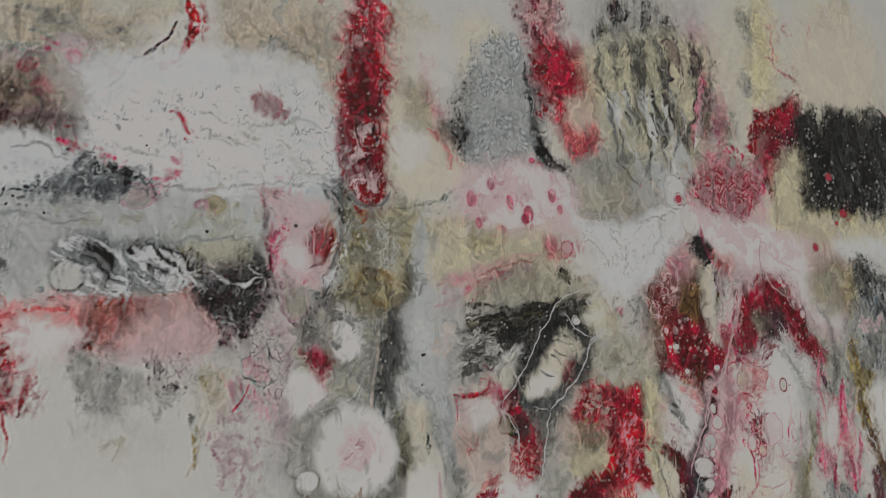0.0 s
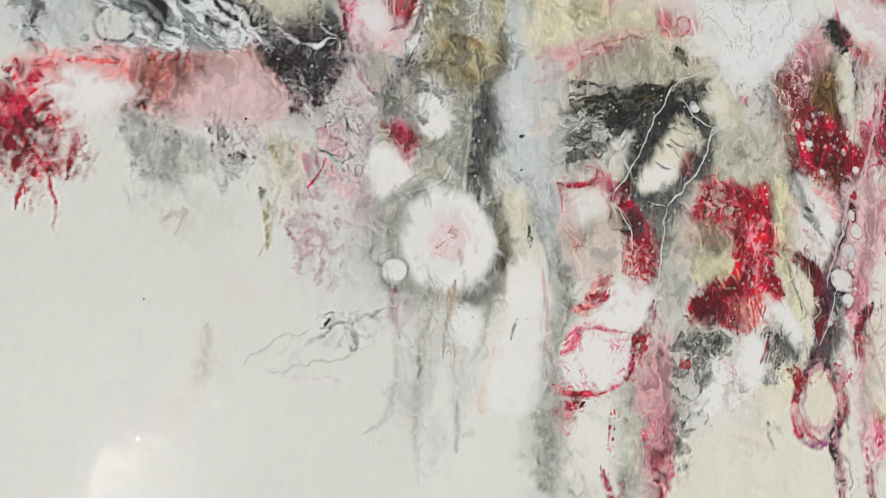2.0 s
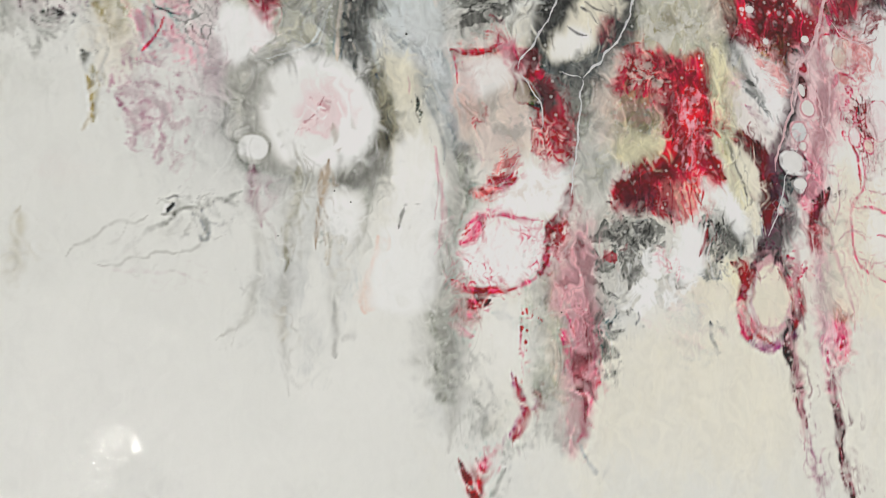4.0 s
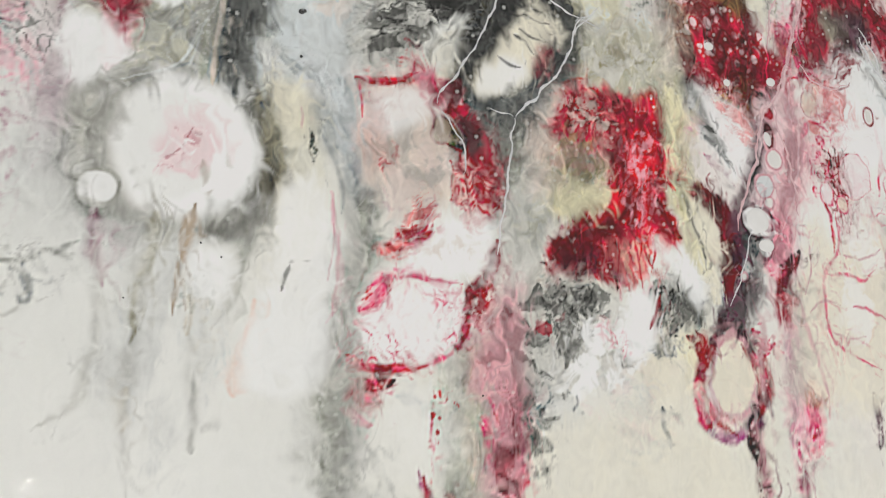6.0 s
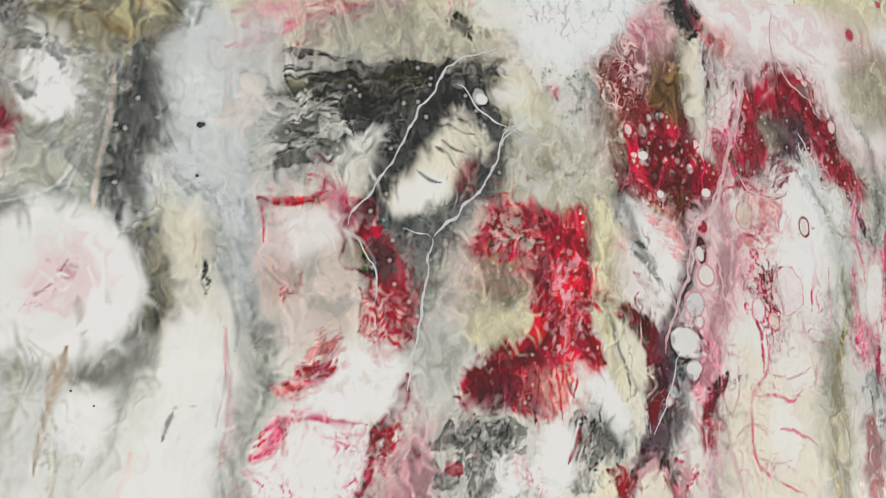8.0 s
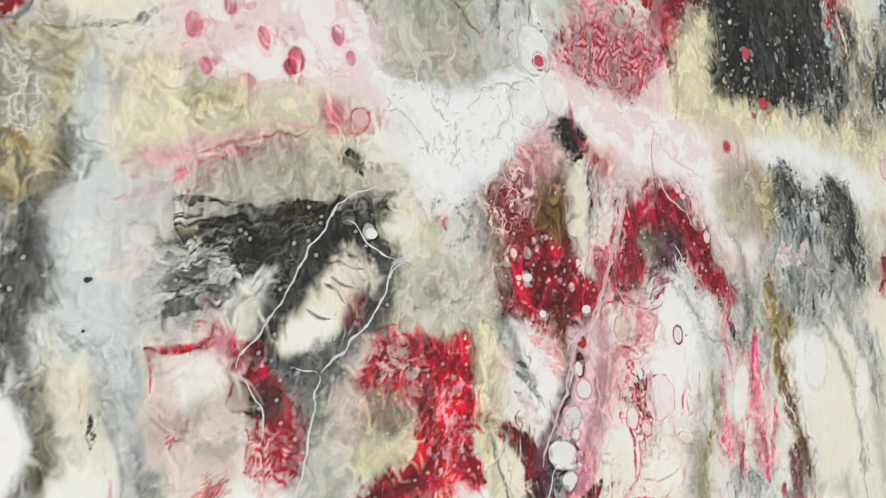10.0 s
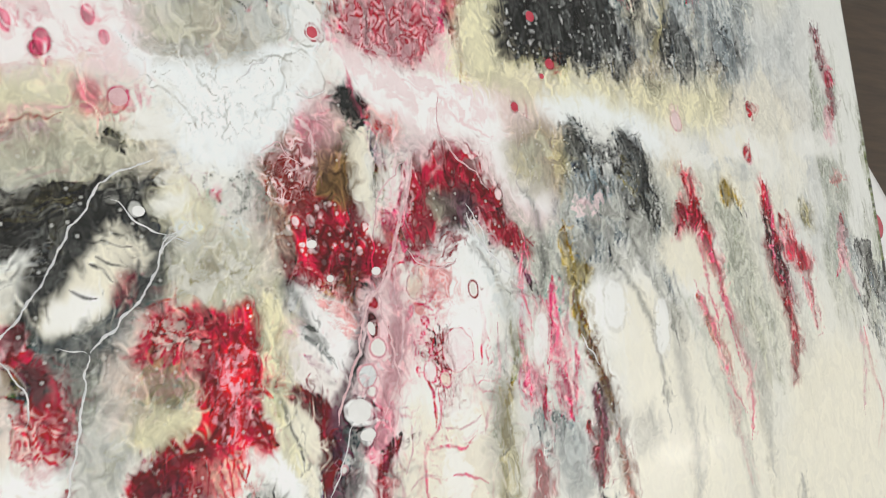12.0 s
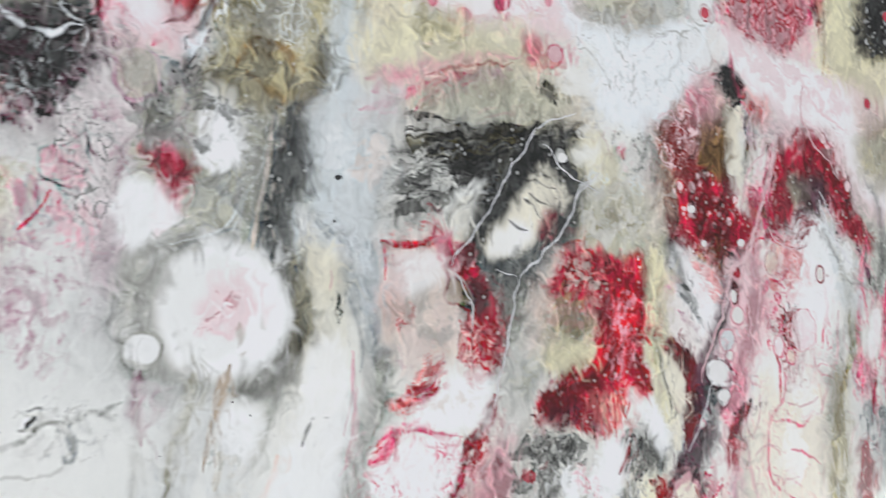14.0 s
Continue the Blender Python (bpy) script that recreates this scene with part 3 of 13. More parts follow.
pool("blush", -338, 33, 28.2, 21.2, 4, 0.8, 0.6, 6)
run("rust", 10.0, 7.7, 0.75, 0.6, 6, -409, 17, -396, 34, -392, 47)
cloud("umber", -388, 26, 26.5, 24.6, 3, 7.9, 1, 0.45, 0.6, 0.2, seed=32)
cloud("rust", -385, 39, 41.6, 16.7, -7, 9.5, 1.4, 0.45, 0.6, 0.15, seed=33)
pool("white", -433, 32, 21.6, 14.4, 4, 0.9, 0.5, 5)
pool("pink", -409, 31, 3.0, 8.1, 4, 0.6, 0.6, 4)
pool("rose", -383, 33, 6.9, 6.6, 4, 0.7, 0.4, 3)
pool("white", -385, 32, 3.8, 4.5, 4, 0.7, 0.5, 1)
run("brown", 3.3, 3.3, 0.6, 0.6, 5, -349.6, 68.8, -325.4, 60.0, -311.0, 48.1, -309.0, 35.3)
run("coral", 2.3, 1.5, 0.7, 0.5, 3, -447.2, 46.5, -429.2, 44.6, -412.8, 43.0)
run("coral", 3.3, 2.1, 0.7, 0.5, 4, -339.6, 63.2, -327.4, 55.5)
cloud("coal", -346, -1, 24.2, 9.8, -61, 5.7, 1.4, 0.5, 0.7, 0.1, seed=34)
lace("silver", -309, 27, 21.2, 16.8, -81, 7.6, 1.2, 0.16, 0.8, seed=35)
lace("grey", -328, 0, 24.5, 14.2, -61, 6.6, 1.2, 0.18, 0.7, seed=36)
cloud("grey", -395, -15, 47.5, 30.3, -71, 13.9, 1.6, 0.56, 0.75, 0.12, seed=37)
cloud("grey", -357, -9, 28.7, 23.6, -80, 12.0, 1.6, 0.52, 0.6, 0.14, seed=38)
cloud("slate", -395, -23, 23.9, 18.8, -117, 7.7, 2, 0.58, 0.6, 0.1, seed=39)
cloud("mauve", -330, 4, 32.3, 21.0, 3, 16.5, 1, 0.5, 0.4, 0.2, seed=40)
pool("olive", -309, -10, 9.9, 8.5, -60, 0.6, 0.7, 5)
pool("sage", -376, -59, 26.4, 16.0, 1, 0.5, 0.8, 6)
pool("gold", -380, -65, 8.3, 5.6, 0, 0.5, 0.6, 5)
run("gold", 2.0, 1.6, 0.65, 0.6, 3, -319.8, -53.9, -317.0, -70.4, -321.9, -86.8)
pool("sand", -305, -29, 14.0, 21.1, 2, 0.5, 0.8, 6)
run("grey", 3.3, 2.1, 0.7, 0.6, 3, -321.7, -37.3, -316.9, -53.9)
run("gold", 2.3, 1.9, 0.6, 0.5, 2, -358.6, -132.2, -359.0, -138.1)
run("sand", 3.9, 5.4, 0.4, 0.8, 3, -359.0, -138.1, -360.9, -157.5)
pool("gold", -361, -165, 6.3, 6.0, -42, 0.6, 0.6, 4)
pool("sand", -377, -184, 9.8, 16.3, -24, 0.35, 0.8, 6)
pool("lilac", -368, -159, 7.5, 5.4, -3, 0.4, 0.8, 4)
pool("white", -349, -181, 9.9, 4.7, -4, 0.8, 0.5, 2)
pool("white", -282, -210, 8.2, 7.2, -4, 0.5, 0.6, 3)
lace("plum", -271, 11, 38.5, 26.4, -71, 16.5, 1.2, 0.09, 0.75, seed=41)
lace("slate", -258, -10, 38.9, 22.0, -81, 14.8, 1.4, 0.1, 0.6, seed=42)
pool("white", -258, 25, 13.2, 13.2, 3, 0.5, 0.6, 4)
cloud("mauve", -281, -58, 37.7, 29.8, -60, 10.1, 1.3, 0.55, 0.6, 0.12, seed=43)
cloud("pink", -272, -19, 29.6, 26.3, -60, 9.5, 1.2, 0.6, 0.6, 0.1, seed=44)
run("rose", 1.3, 0.8, 0.7, 0.5, 3, -288.7, -34.5, -278.1, -25.7, -271.5, -14.7)
cloud("mauve", -289, -91, 16.6, 12.5, -71, 6.6, 1.2, 0.45, 0.55, 0.14, seed=45)
cloud("grey", -298, -132, 97.6, 36.8, 8, 28.6, 2, 0.62, 0.4, 0.16, seed=46)
run("grey", 2.0, 1.2, 0.6, 0.6, 4, -324.3, -165.3, -306.3, -160.2, -277.5, -141.1, -273.2, -137.2)
run("grey", 1.7, 1.2, 0.6, 0.6, 4, -279.5, -137.0, -256.2, -133.6, -234.4, -125.9)
run("mauve", 1.2, 1.2, 0.5, 0.6, 3, -322.3, -166.6, -282.0, -171.6, -257.0, -179.1)
run("slate", 2.5, 1.7, 0.5, 0.6, 3, -256.3, -135.7, -256.5, -150.2, -263.0, -156.2)
run("slate", 0.8, 1.2, 0.8, 0.4, 2, -278.2, -136.2, -273.2, -132.2)
run("grey", 2.1, 3.4, 0.5, 0.7, 3, -240.1, -188.3, -231.6, -197.2, -244.9, -212.6, -253.6, -224.1)
pool("blush", -340, -111, 15.6, 8.8, -1, 0.4, 0.7, 4)
pool("grey", -394, -213, 2.9, 1.9, -5, 0.6, 0.6, 1)
pool("grey", -398, -106, 1.8, 1.9, -1, 0.5, 0.6, 1)
# red splash on the left rim
cloud("red", -477, 5, 42.5, 30.4, -97, 14.5, 1.4, 0.4, 0.9, 0.1, seed=47)
run("crimson", 5.9, 2.2, 0.9, 0.4, 4, -474.8, 36.6, -464.6, 42.0, -448.7, 34.4)
run("red", 6.5, 3.6, 0.8, 0.5, 6, -485, 20, -471, 17, -453, 10)
cloud("crimson", -474, -14, 23.7, 26.9, 2, 7.2, 1.2, 0.45, 0.9, 0.1, seed=48)
drops("white", -474, -6, 42.4, 27.1, -89, 10.8, 0.5, 0.85, 1, seed=49)
run("crimson", 3.0, 1.1, 0.9, 0.4, 3, -435.6, -4.5, -444.1, -20.5, -447.4, -34.2)
run("red", 2.2, 0.7, 0.85, 0.4, 3, -459.6, -28.7, -456.4, -47.9, -451.9, -66.9)
run("red", 2.5, 0.7, 0.85, 0.4, 3, -476.4, -36.8, -477.9, -55.8)
pool("white", -439, -5, 5.8, 7.7, -31, 0.7, 0.5, 3)
pool("white", -464, 20, 4.8, 9.4, -19, 0.7, 0.5, 3)
cloud("coral", -471, 21, 20.5, 14.0, 3, 9.5, 1.5, 0.5, 0.6, 0.15, seed=50)
# pale cells with crimson rims above the round cell
pool("milk", -233, 52, 22.5, 24.8, 0, 0.8, 0.4, 5)
pool("blush", -236, 82, 30.1, 20.1, 1, 0.8, 0.5, 8)
pool("wine", -213, 111, 11.4, 13.4, 2, 0.85, 0.4, 6)
pool("rose", -218, 103, 8.2, 7.2, 2, 0.6, 0.4, 3)
run("rose", 4.0, 2.5, 0.8, 0.5, 4, -260.6, 152.4, -258.1, 122.0, -256.6, 101.9, -250.7, 82.0)
pool("rose", -243, 153, 9.1, 5.2, 4, 0.8, 0.4, 3)
run("crimson", 1.5, 1.5, 0.8, 0.4, 2, -259.5, 121.9, -255.6, 109.4)
pool("blush", -236, 126, 14.2, 12.3, 3, 0.7, 0.4, 4)
run("red", 4.0, 2.0, 0.8, 0.4, 4, -250.6, 97.0, -254.6, 84.4, -245.7, 77.2)
pool("ice", -223, 147, 20.7, 18.7, 3, 0.9, 0.5, 6)
lace("white", -225, 149, 25.8, 15.6, 3, 10.4, 1.4, 0.2, 0.7, seed=51)
run("ice", 7.4, 6.3, 0.9, 0.5, 5, -194, 135, -188, 109, -200, 83, -208, 73)
run("steel", 3.1, 2.1, 0.8, 0.5, 4, -199.3, 124.7, -188.0, 104.3, -197.3, 78.2)
cloud("slate", -195, 83, 21.0, 8.2, 59, 6.2, 2, 0.45, 0.8, 0.1, seed=52)
lace("white", -194, 104, 36.7, 12.5, 79, 5.2, 2, 0.22, 0.6, seed=53)
run("slate", 9.5, 5.3, 0.9, 0.4, 5, -207, 166, -196, 151, -189, 136, -186, 125)
run("coal", 3.8, 2.7, 0.85, 0.5, 3, -195.9, 177.8, -188.3, 154.3, -172.3, 141.9)
cloud("mauve", -226, 23, 29.6, 29.9, -60, 9.9, 1.2, 0.5, 0.6, 0.12, seed=54)
run("plum", 3.0, 2.5, 0.7, 0.5, 3, -245.7, 72.2, -238.4, 42.5, -226.0, 27.7)
pool("coal", -216, 50, 22.3, 7.1, 59, 0.6, 0.6, 6)
cloud("slate", -216, 43, 25.3, 25.1, 49, 8.1, 1.5, 0.5, 0.7, 0.12, seed=55)
pool("milk", -189, 23, 10.4, 20.0, -0, 1, 0.25, 3)
drops("white", -216, 30, 25.3, 14.9, -0, 7.0, 0.3, 0.8, 1, seed=56)
pool("plum", -220, -1, 18.3, 17.9, 6, 0.4, 0.6, 6)
pool("mauve", -220, 8, 8.9, 7.8, 6, 0.9, 0.35, 3)
pool("red", -214, -1, 9.9, 12.8, -29, 0.9, 0.4, 4)
run("crimson", 2.8, 1.4, 0.9, 0.4, 3, -213.7, 12.9, -207.8, 7.4, -205.7, 3.1)
run("red", 3.9, 2.2, 0.8, 0.5, 4, -224.0, -3.4, -216.2, -8.6, -211.0, -18.6)
pool("white", -227, -19, 14.1, 19.6, -7, 1, 0.25, 2)
pool("white", -235, -15, 8.0, 20.7, -18, 0.8, 0.3, 2)
pool("white", -220, -22, 7.8, 10.0, 5, 0.8, 0.5, 1)
run("silver", 0.8, 0.5, 0.7, 0.5, 1, -239.3, 2.5, -231.6, -10.1, -234.1, -17.6)
run("silver", 0.5, 0.5, 0.7, 0.5, 1, -231.6, -8.6, -221.4, -6.1, -213.6, -12.8)
pool("milk", -191, 14, 12.5, 10.5, 7, 1, 0.25, 3)
pool("grey", -190, -17, 21.9, 24.3, 5, 0.75, 0.6, 10)
cloud("sage", -192, -14, 24.6, 21.3, 5, 5.8, 1.2, 0.48, 0.7, 0.14, seed=57)
cloud("steel", -173, -6, 31.7, 16.7, -100, 5.3, 1.3, 0.5, 0.7, 0.14, seed=58)
drops("white", -173, 3, 18.9, 6.8, -91, 4.2, 0.4, 0.9, 1, seed=59)
cloud("mauve", -236, -53, 34.2, 14.8, -89, 13.3, 1.4, 0.5, 0.5, 0.2, seed=60)
run("mauve", 3.3, 2.7, 0.5, 0.7, 4, -221.2, -51.7, -233.6, -63.7, -235.9, -83.5, -235.7, -100.1)
# round cell: grey halo, white disc, blushing heart
pool("silver", -191, -77, 60.0, 55.4, 2, 0.8, 0.4, 6)
pool("grey", -189, -75, 50.9, 46.3, 2, 0.85, 0.25, 5)
pool("sage", -221, -72, 15.2, 31.3, 2, 0.6, 0.6, 5)
pool("ash", -150, -78, 14.4, 36.3, 2, 0.75, 0.6, 5)
pool("grey", -225, -99, 15.4, 15.0, 1, 0.8, 0.4, 3)
pool("sage", -224, -69, 12.6, 17.1, 2, 0.5, 0.7, 5)
pool("cream", -159, -54, 19.9, 18.3, 3, 0.4, 0.7, 4)
pool("white", -184, -76, 40.5, 35.9, 2, 1, 0.22, 3)
pool("white", -193, -79, 37.2, 32.0, 2, 1, 0.3, 2)
pool("blush", -178, -79, 18.0, 17.1, 2, 0.6, 0.8, 6)
pool("pink", -184, -75, 10.8, 13.0, -20, 0.55, 0.7, 7)
cloud("mauve", -171, -77, 13.8, 14.9, 2, 6.3, 1, 0.5, 0.5, 0.2, seed=1)
cloud("rose", -186, -76, 9.7, 12.9, 2, 5.1, 1, 0.55, 0.45, 0.2, seed=2)
run("white", 0.8, 0.6, 0.9, 0.4, 1, -185.1, -70.5, -183.5, -74.8, -179.2, -79.1)
run("steel", 1.1, 1.3, 0.6, 0.6, 2, -228.7, -57.8, -218.7, -48.6, -200.4, -37.2, -178.7, -28.1)
run("ice", 0.9, 0.9, 0.8, 0.4, 2, -178.7, -29.6, -172.9, -15.3, -161.4, -1.7, -158.0, 24.2)
run("sage", 2.9, 2.0, 0.7, 0.5, 3, -173.2, -36.8, -167.2, -8.6, -161.1, 11.0)
run("sand", 1.8, 1.5, 0.8, 0.5, 2, -167.1, -39.5, -164.5, -20.8, -159.8, 4.8, -157.4, 24.3)
pool("slate", -154, 12, 10.1, 28.7, 6, 0.85, 0.5, 6)
run("slate", 9.3, 6.8, 0.85, 0.5, 4, -152, 25, -155, -4, -153, -26, -149, -41)
run("coal", 4.3, 3.1, 0.7, 0.7, 4, -155.8, 18.0, -158.6, -7.8, -158.9, -26.6)
run("ash", 8.4, 7.8, 0.8, 0.6, 4, -152, -35, -144, -54, -140, -72, -144, -96, -153, -108)
run("grey", 1.5, 1.2, 0.7, 0.4, 2, -142.0, -50.4, -137.2, -71.8, -140.2, -96.2, -146.3, -114.1)
cloud("slate", -148, -75, 39.5, 8.6, -91, 4.1, 2, 0.55, 0.5, 0.15, seed=3)
run("ice", 1.5, 1.2, 0.8, 0.5, 2, -145.2, -0.1, -141.5, -31.6, -137.0, -62.5)
pool("grey", -225, -100, 13.4, 12.8, 1, 0.45, 0.5, 2)
pool("white", -225, -99, 9.4, 9.2, 1, 1, 0.2, 0.6)
run("mauve", 4.7, 2.1, 0.55, 0.7, 3, -227.1, -111.1, -225.7, -133.0, -223.6, -151.9)
run("grey", 2.3, 2.1, 0.5, 0.7, 3, -235.7, -100.1, -235.4, -80.7, -232.4, -60.9)
run("grey", 1.6, 1.1, 0.5, 0.6, 2, -221.4, -108.3, -215.9, -99.9, -214.7, -94.3)
run("olive", 4.9, 1.4, 0.5, 0.7, 3, -196.7, -111.1, -200.6, -128.0, -205.8, -147.2, -210.8, -176.6)
run("brown", 3.9, 2.2, 0.6, 0.6, 3, -180.9, -111.1, -184.4, -125.4, -184.6, -139.5)
run("sand", 2.5, 1.6, 0.5, 0.7, 4, -183.8, -139.5, -183.9, -156.3, -182.2, -172.9)
run("grey", 3.9, 3.3, 0.6, 0.6, 4, -174.2, -119.8, -163.3, -119.9, -152.1, -117.1, -143.3, -108.2)
run("sage", 5.8, 4.0, 0.6, 0.6, 4, -150.7, -120.0, -156.7, -137.4, -161.1, -154.4, -163.9, -159.9)
pool("white", -170, -141, 13.5, 14.8, -2, 0.9, 0.4, 2)
pool("white", -172, -148, 7.0, 5.1, -2, 1, 0.4, 1)
cloud("sage", -180, -156, 11.1, 10.6, -91, 2.7, 1.6, 0.55, 0.5, 0.1, seed=4)
run("peach", 2.8, 4.0, 0.3, 0.8, 3, -147.4, -160.7, -156.2, -185.6, -162.0, -207.2)
run("sage", 1.5, 2.1, 0.7, 0.5, 1, -129.1, -141.0, -133.5, -152.6)
run("grey", 4.1, 5.1, 0.3, 0.9, 3, -210.8, -171.3, -213.2, -197.5, -215.5, -220.6)
run("sand", 3.5, 3.5, 0.4, 0.8, 4, -213.2, -200.1, -216.1, -212.8, -214.3, -220.7)
run("grey", 2.1, 2.6, 0.4, 0.8, 3, -181.7, -194.7, -181.9, -216.2, -183.3, -231.9)
run("grey", 5.0, 6.0, 0.25, 0.9, 5, -225, -181, -232, -198, -244, -208)
run("grey", 1.0, 1.0, 0.4, 0.6, 3, -249.6, -129.8, -235.4, -132.8)
cloud("silver", -201, -183, 63.8, 40.5, -95, 15.6, 3, 0.55, 0.45, 0.2, seed=5)
# milky column with the blue-grey stream
pool("silver", -123, -11, 24.7, 48.4, 5, 0.8, 0.7, 10)
cloud("ice", -117, -10, 55.6, 18.6, -92, 8.3, 2.5, 0.48, 0.8, 0.14, seed=6)
pool("lilac", -108, -29, 9.4, 22.6, 4, 0.35, 0.8, 6)
pool("sage", -138, -6, 9.1, 7.7, 5, 0.55, 0.7, 4)
pool("white", -132, -21, 9.1, 9.5, 4, 0.6, 0.6, 4)
pool("cream", -123, -52, 14.0, 18.9, 3, 0.8, 0.6, 5)
pool("cream", -126, -123, 17.7, 44.9, -1, 0.6, 0.7, 4)
run("silver", 8.4, 9.7, 0.8, 0.6, 6, -107, -3, -96, -51, -88, -92)
run("steel", 7.1, 6.4, 0.7, 0.6, 6, -97, -35, -93, -73, -89, -105, -87, -124)
run("grey", 9.5, 7.0, 0.8, 0.6, 5, -87, -99, -85, -124, -91, -148, -98, -169)
run("grey", 6.0, 10.3, 0.7, 0.7, 5, -96, -166, -102, -195, -106, -218, -108, -240)
run("sage", 4.4, 6.3, 0.5, 0.7, 4, -86, -105, -89, -136, -96, -160)
run("white", 3.2, 3.8, 0.8, 0.5, 3, -98.8, -76.8, -93.7, -105.0, -93.2, -129.8, -95.5, -148.0)
cloud("slate", -114, -74, 10.5, 3.7, -82, 2.5, 2, 0.45, 0.7, 0.1, seed=7)
run("pink", 1.5, 1.5, 0.6, 0.6, 2, -105.9, -98.9, -102.8, -123.5, -102.3, -147.8, -108.7, -174.2)
pool("silver", -139, -147, 1.1, 1.2, -2, 0.2, 0.5, 1)
# crimson-edged column
pool("blush", -57, -59, 30.5, 46.3, 2, 0.85, 0.5, 8)
cloud("sand", -55, -76, 39.0, 30.7, -83, 13.3, 1.2, 0.5, 0.6, 0.2, seed=8)
pool("cream", -34, -14, 21.4, 20.7, 4, 0.9, 0.5, 6)
cloud("grey", -68, -10, 27.1, 16.9, 5, 5.4, 2.5, 0.48, 0.8, 0.12, seed=9)
cloud("coal", -53, 23, 41.0, 21.5, -4, 8.4, 2.5, 0.4, 0.9, 0.12, seed=10)
cloud("moss", -39, 28, 42.0, 18.2, -4, 9.3, 2, 0.45, 0.8, 0.15, seed=11)
cloud("silver", -71, -3, 23.6, 16.9, 5, 3.4, 3, 0.52, 0.7, 0.1, seed=12)
run("crimson", 2.9, 2.3, 0.95, 0.35, 3, -85.8, -32.0, -72.6, -30.8, -61.0, -32.0, -52.3, -28.1, -44.4, -24.1)
run("red", 2.0, 1.0, 0.85, 0.4, 3, -85.2, -32.6, -82.9, -40.7, -84.0, -50.6)
run("rose", 3.4, 4.1, 0.7, 0.6, 5, -51.8, -20.2, -42.0, -29.8, -39.2, -41.5)
pool("coral", -44, -32, 9.1, 13.6, 4, 0.5, 0.7, 6)
run("red", 1.0, 0.7, 0.85, 0.4, 2, -59.1, -15.7, -51.6, -17.1, -48.5, -22.4)
pool("wine", -27, -38, 10.6, 13.4, -38, 0.95, 0.25, 4)
pool("crimson", -20, -44, 8.7, 8.2, 3, 0.8, 0.4, 4)
pool("plum", -19, -61, 10.2, 14.4, -28, 0.85, 0.4, 6)
pool("olive", -33, -59, 8.0, 9.2, 21, 0.9, 0.3, 3)
pool("sand", -34, -62, 4.2, 4.7, 2, 0.8, 0.4, 2)
run("crimson", 4.2, 5.6, 0.8, 0.5, 5, -18.3, -47.3, -8.6, -64.0, -6.2, -81.0)
cloud("coal", -16, -64, 13.2, 11.2, -61, 5.6, 1, 0.45, 0.8, 0.12, seed=13)
cloud("red", -11, -95, 20.2, 18.7, -94, 6.3, 1.2, 0.36, 0.95, 0.1, seed=14)
cloud("crimson", -8, -84, 20.4, 14.5, -94, 5.6, 1.2, 0.45, 0.9, 0.1, seed=15)
drops("pink", -13, -98, 20.1, 16.5, -94, 6.2, 0.5, 0.8, 1, seed=16)
lace("red", -86, -108, 6.3, 6.3, 0, 3.8, 1, 0.2, 0.2, seed=17)
run("crimson", 1.7, 1.0, 0.8, 0.5, 3, -37.7, -44.8, -39.9, -65.2, -23.5, -71.3, -23.5, -98.1)
run("red", 2.4, 1.0, 0.8, 0.5, 3, -27.7, -81.5, -25.3, -98.1, -19.1, -111.3, -16.5, -124.5)
pool("blush", -72, -83, 7.6, 5.3, -29, 0.8, 0.4, 3)
run("crimson", 2.0, 1.0, 0.7, 0.4, 2, -71.1, -79.3, -66.9, -80.8)
cloud("rose", -57, -121, 16.7, 8.2, 18, 4.5, 3, 0.46, 0.85, 0.1, seed=18)
pool("white", -34, -121, 20.7, 19.5, -1, 0.9, 0.5, 6)
cloud("red", -61, -126, 19.9, 8.2, 23, 4.5, 3, 0.52, 0.9, 0.1, seed=19)
pool("coral", -73, -133, 9.0, 6.2, -1, 0.8, 0.5, 6)
run("silver", 3.2, 1.9, 0.5, 0.7, 4, -74.5, -136.3, -58.4, -138.2)
pool("white", -60, -168, 42.3, 30.7, -3, 0.95, 0.4, 6)
cloud("red", -82, -158, 15.5, 15.4, 42, 4.3, 2.5, 0.44, 0.9, 0.1, seed=20)
pool("rose", -84, -157, 7.4, 10.5, -42, 0.75, 0.6, 6)
run("pink", 3.8, 1.9, 0.7, 0.6, 6, -71.7, -144.1, -49.1, -149.5, -28.8, -150.1)
lace("rose", -61, -177, 35.7, 27.5, -3, 13.8, 1.2, 0.09, 0.75, seed=21)
lace("red", -77, -185, 22.0, 15.0, -4, 10.4, 1.4, 0.07, 0.8, seed=22)
run("crimson", 3.4, 3.1, 0.95, 0.35, 4, -3.7, -134.6, -13.0, -149.0, -24.3, -159.9)
run("crimson", 3.0, 2.7, 0.95, 0.35, 4, -24.3, -159.9, -28.8, -175.5, -35.0, -192.3)
cloud("rose", -33, -163, 12.6, 10.2, -83, 3.9, 1, 0.46, 0.8, 0.1, seed=23)
cloud("crimson", -16, -163, 14.1, 9.1, -94, 4.0, 2, 0.52, 0.8, 0.1, seed=24)
run("rose", 4.5, 1.9, 0.7, 0.6, 5, -34.3, -181.5, -43.4, -193.3, -50.2, -196.5)
run("red", 2.4, 1.5, 0.9, 0.4, 3, -98.8, -191.0, -93.0, -197.2, -80.8, -200.2, -64.9, -198.4)
run("crimson", 3.9, 2.7, 0.9, 0.4, 4, -93.4, -206.0, -84.3, -208.2, -73.4, -207.6)
pool("red", -91, -213, 9.1, 6.9, -5, 0.85, 0.5, 7)
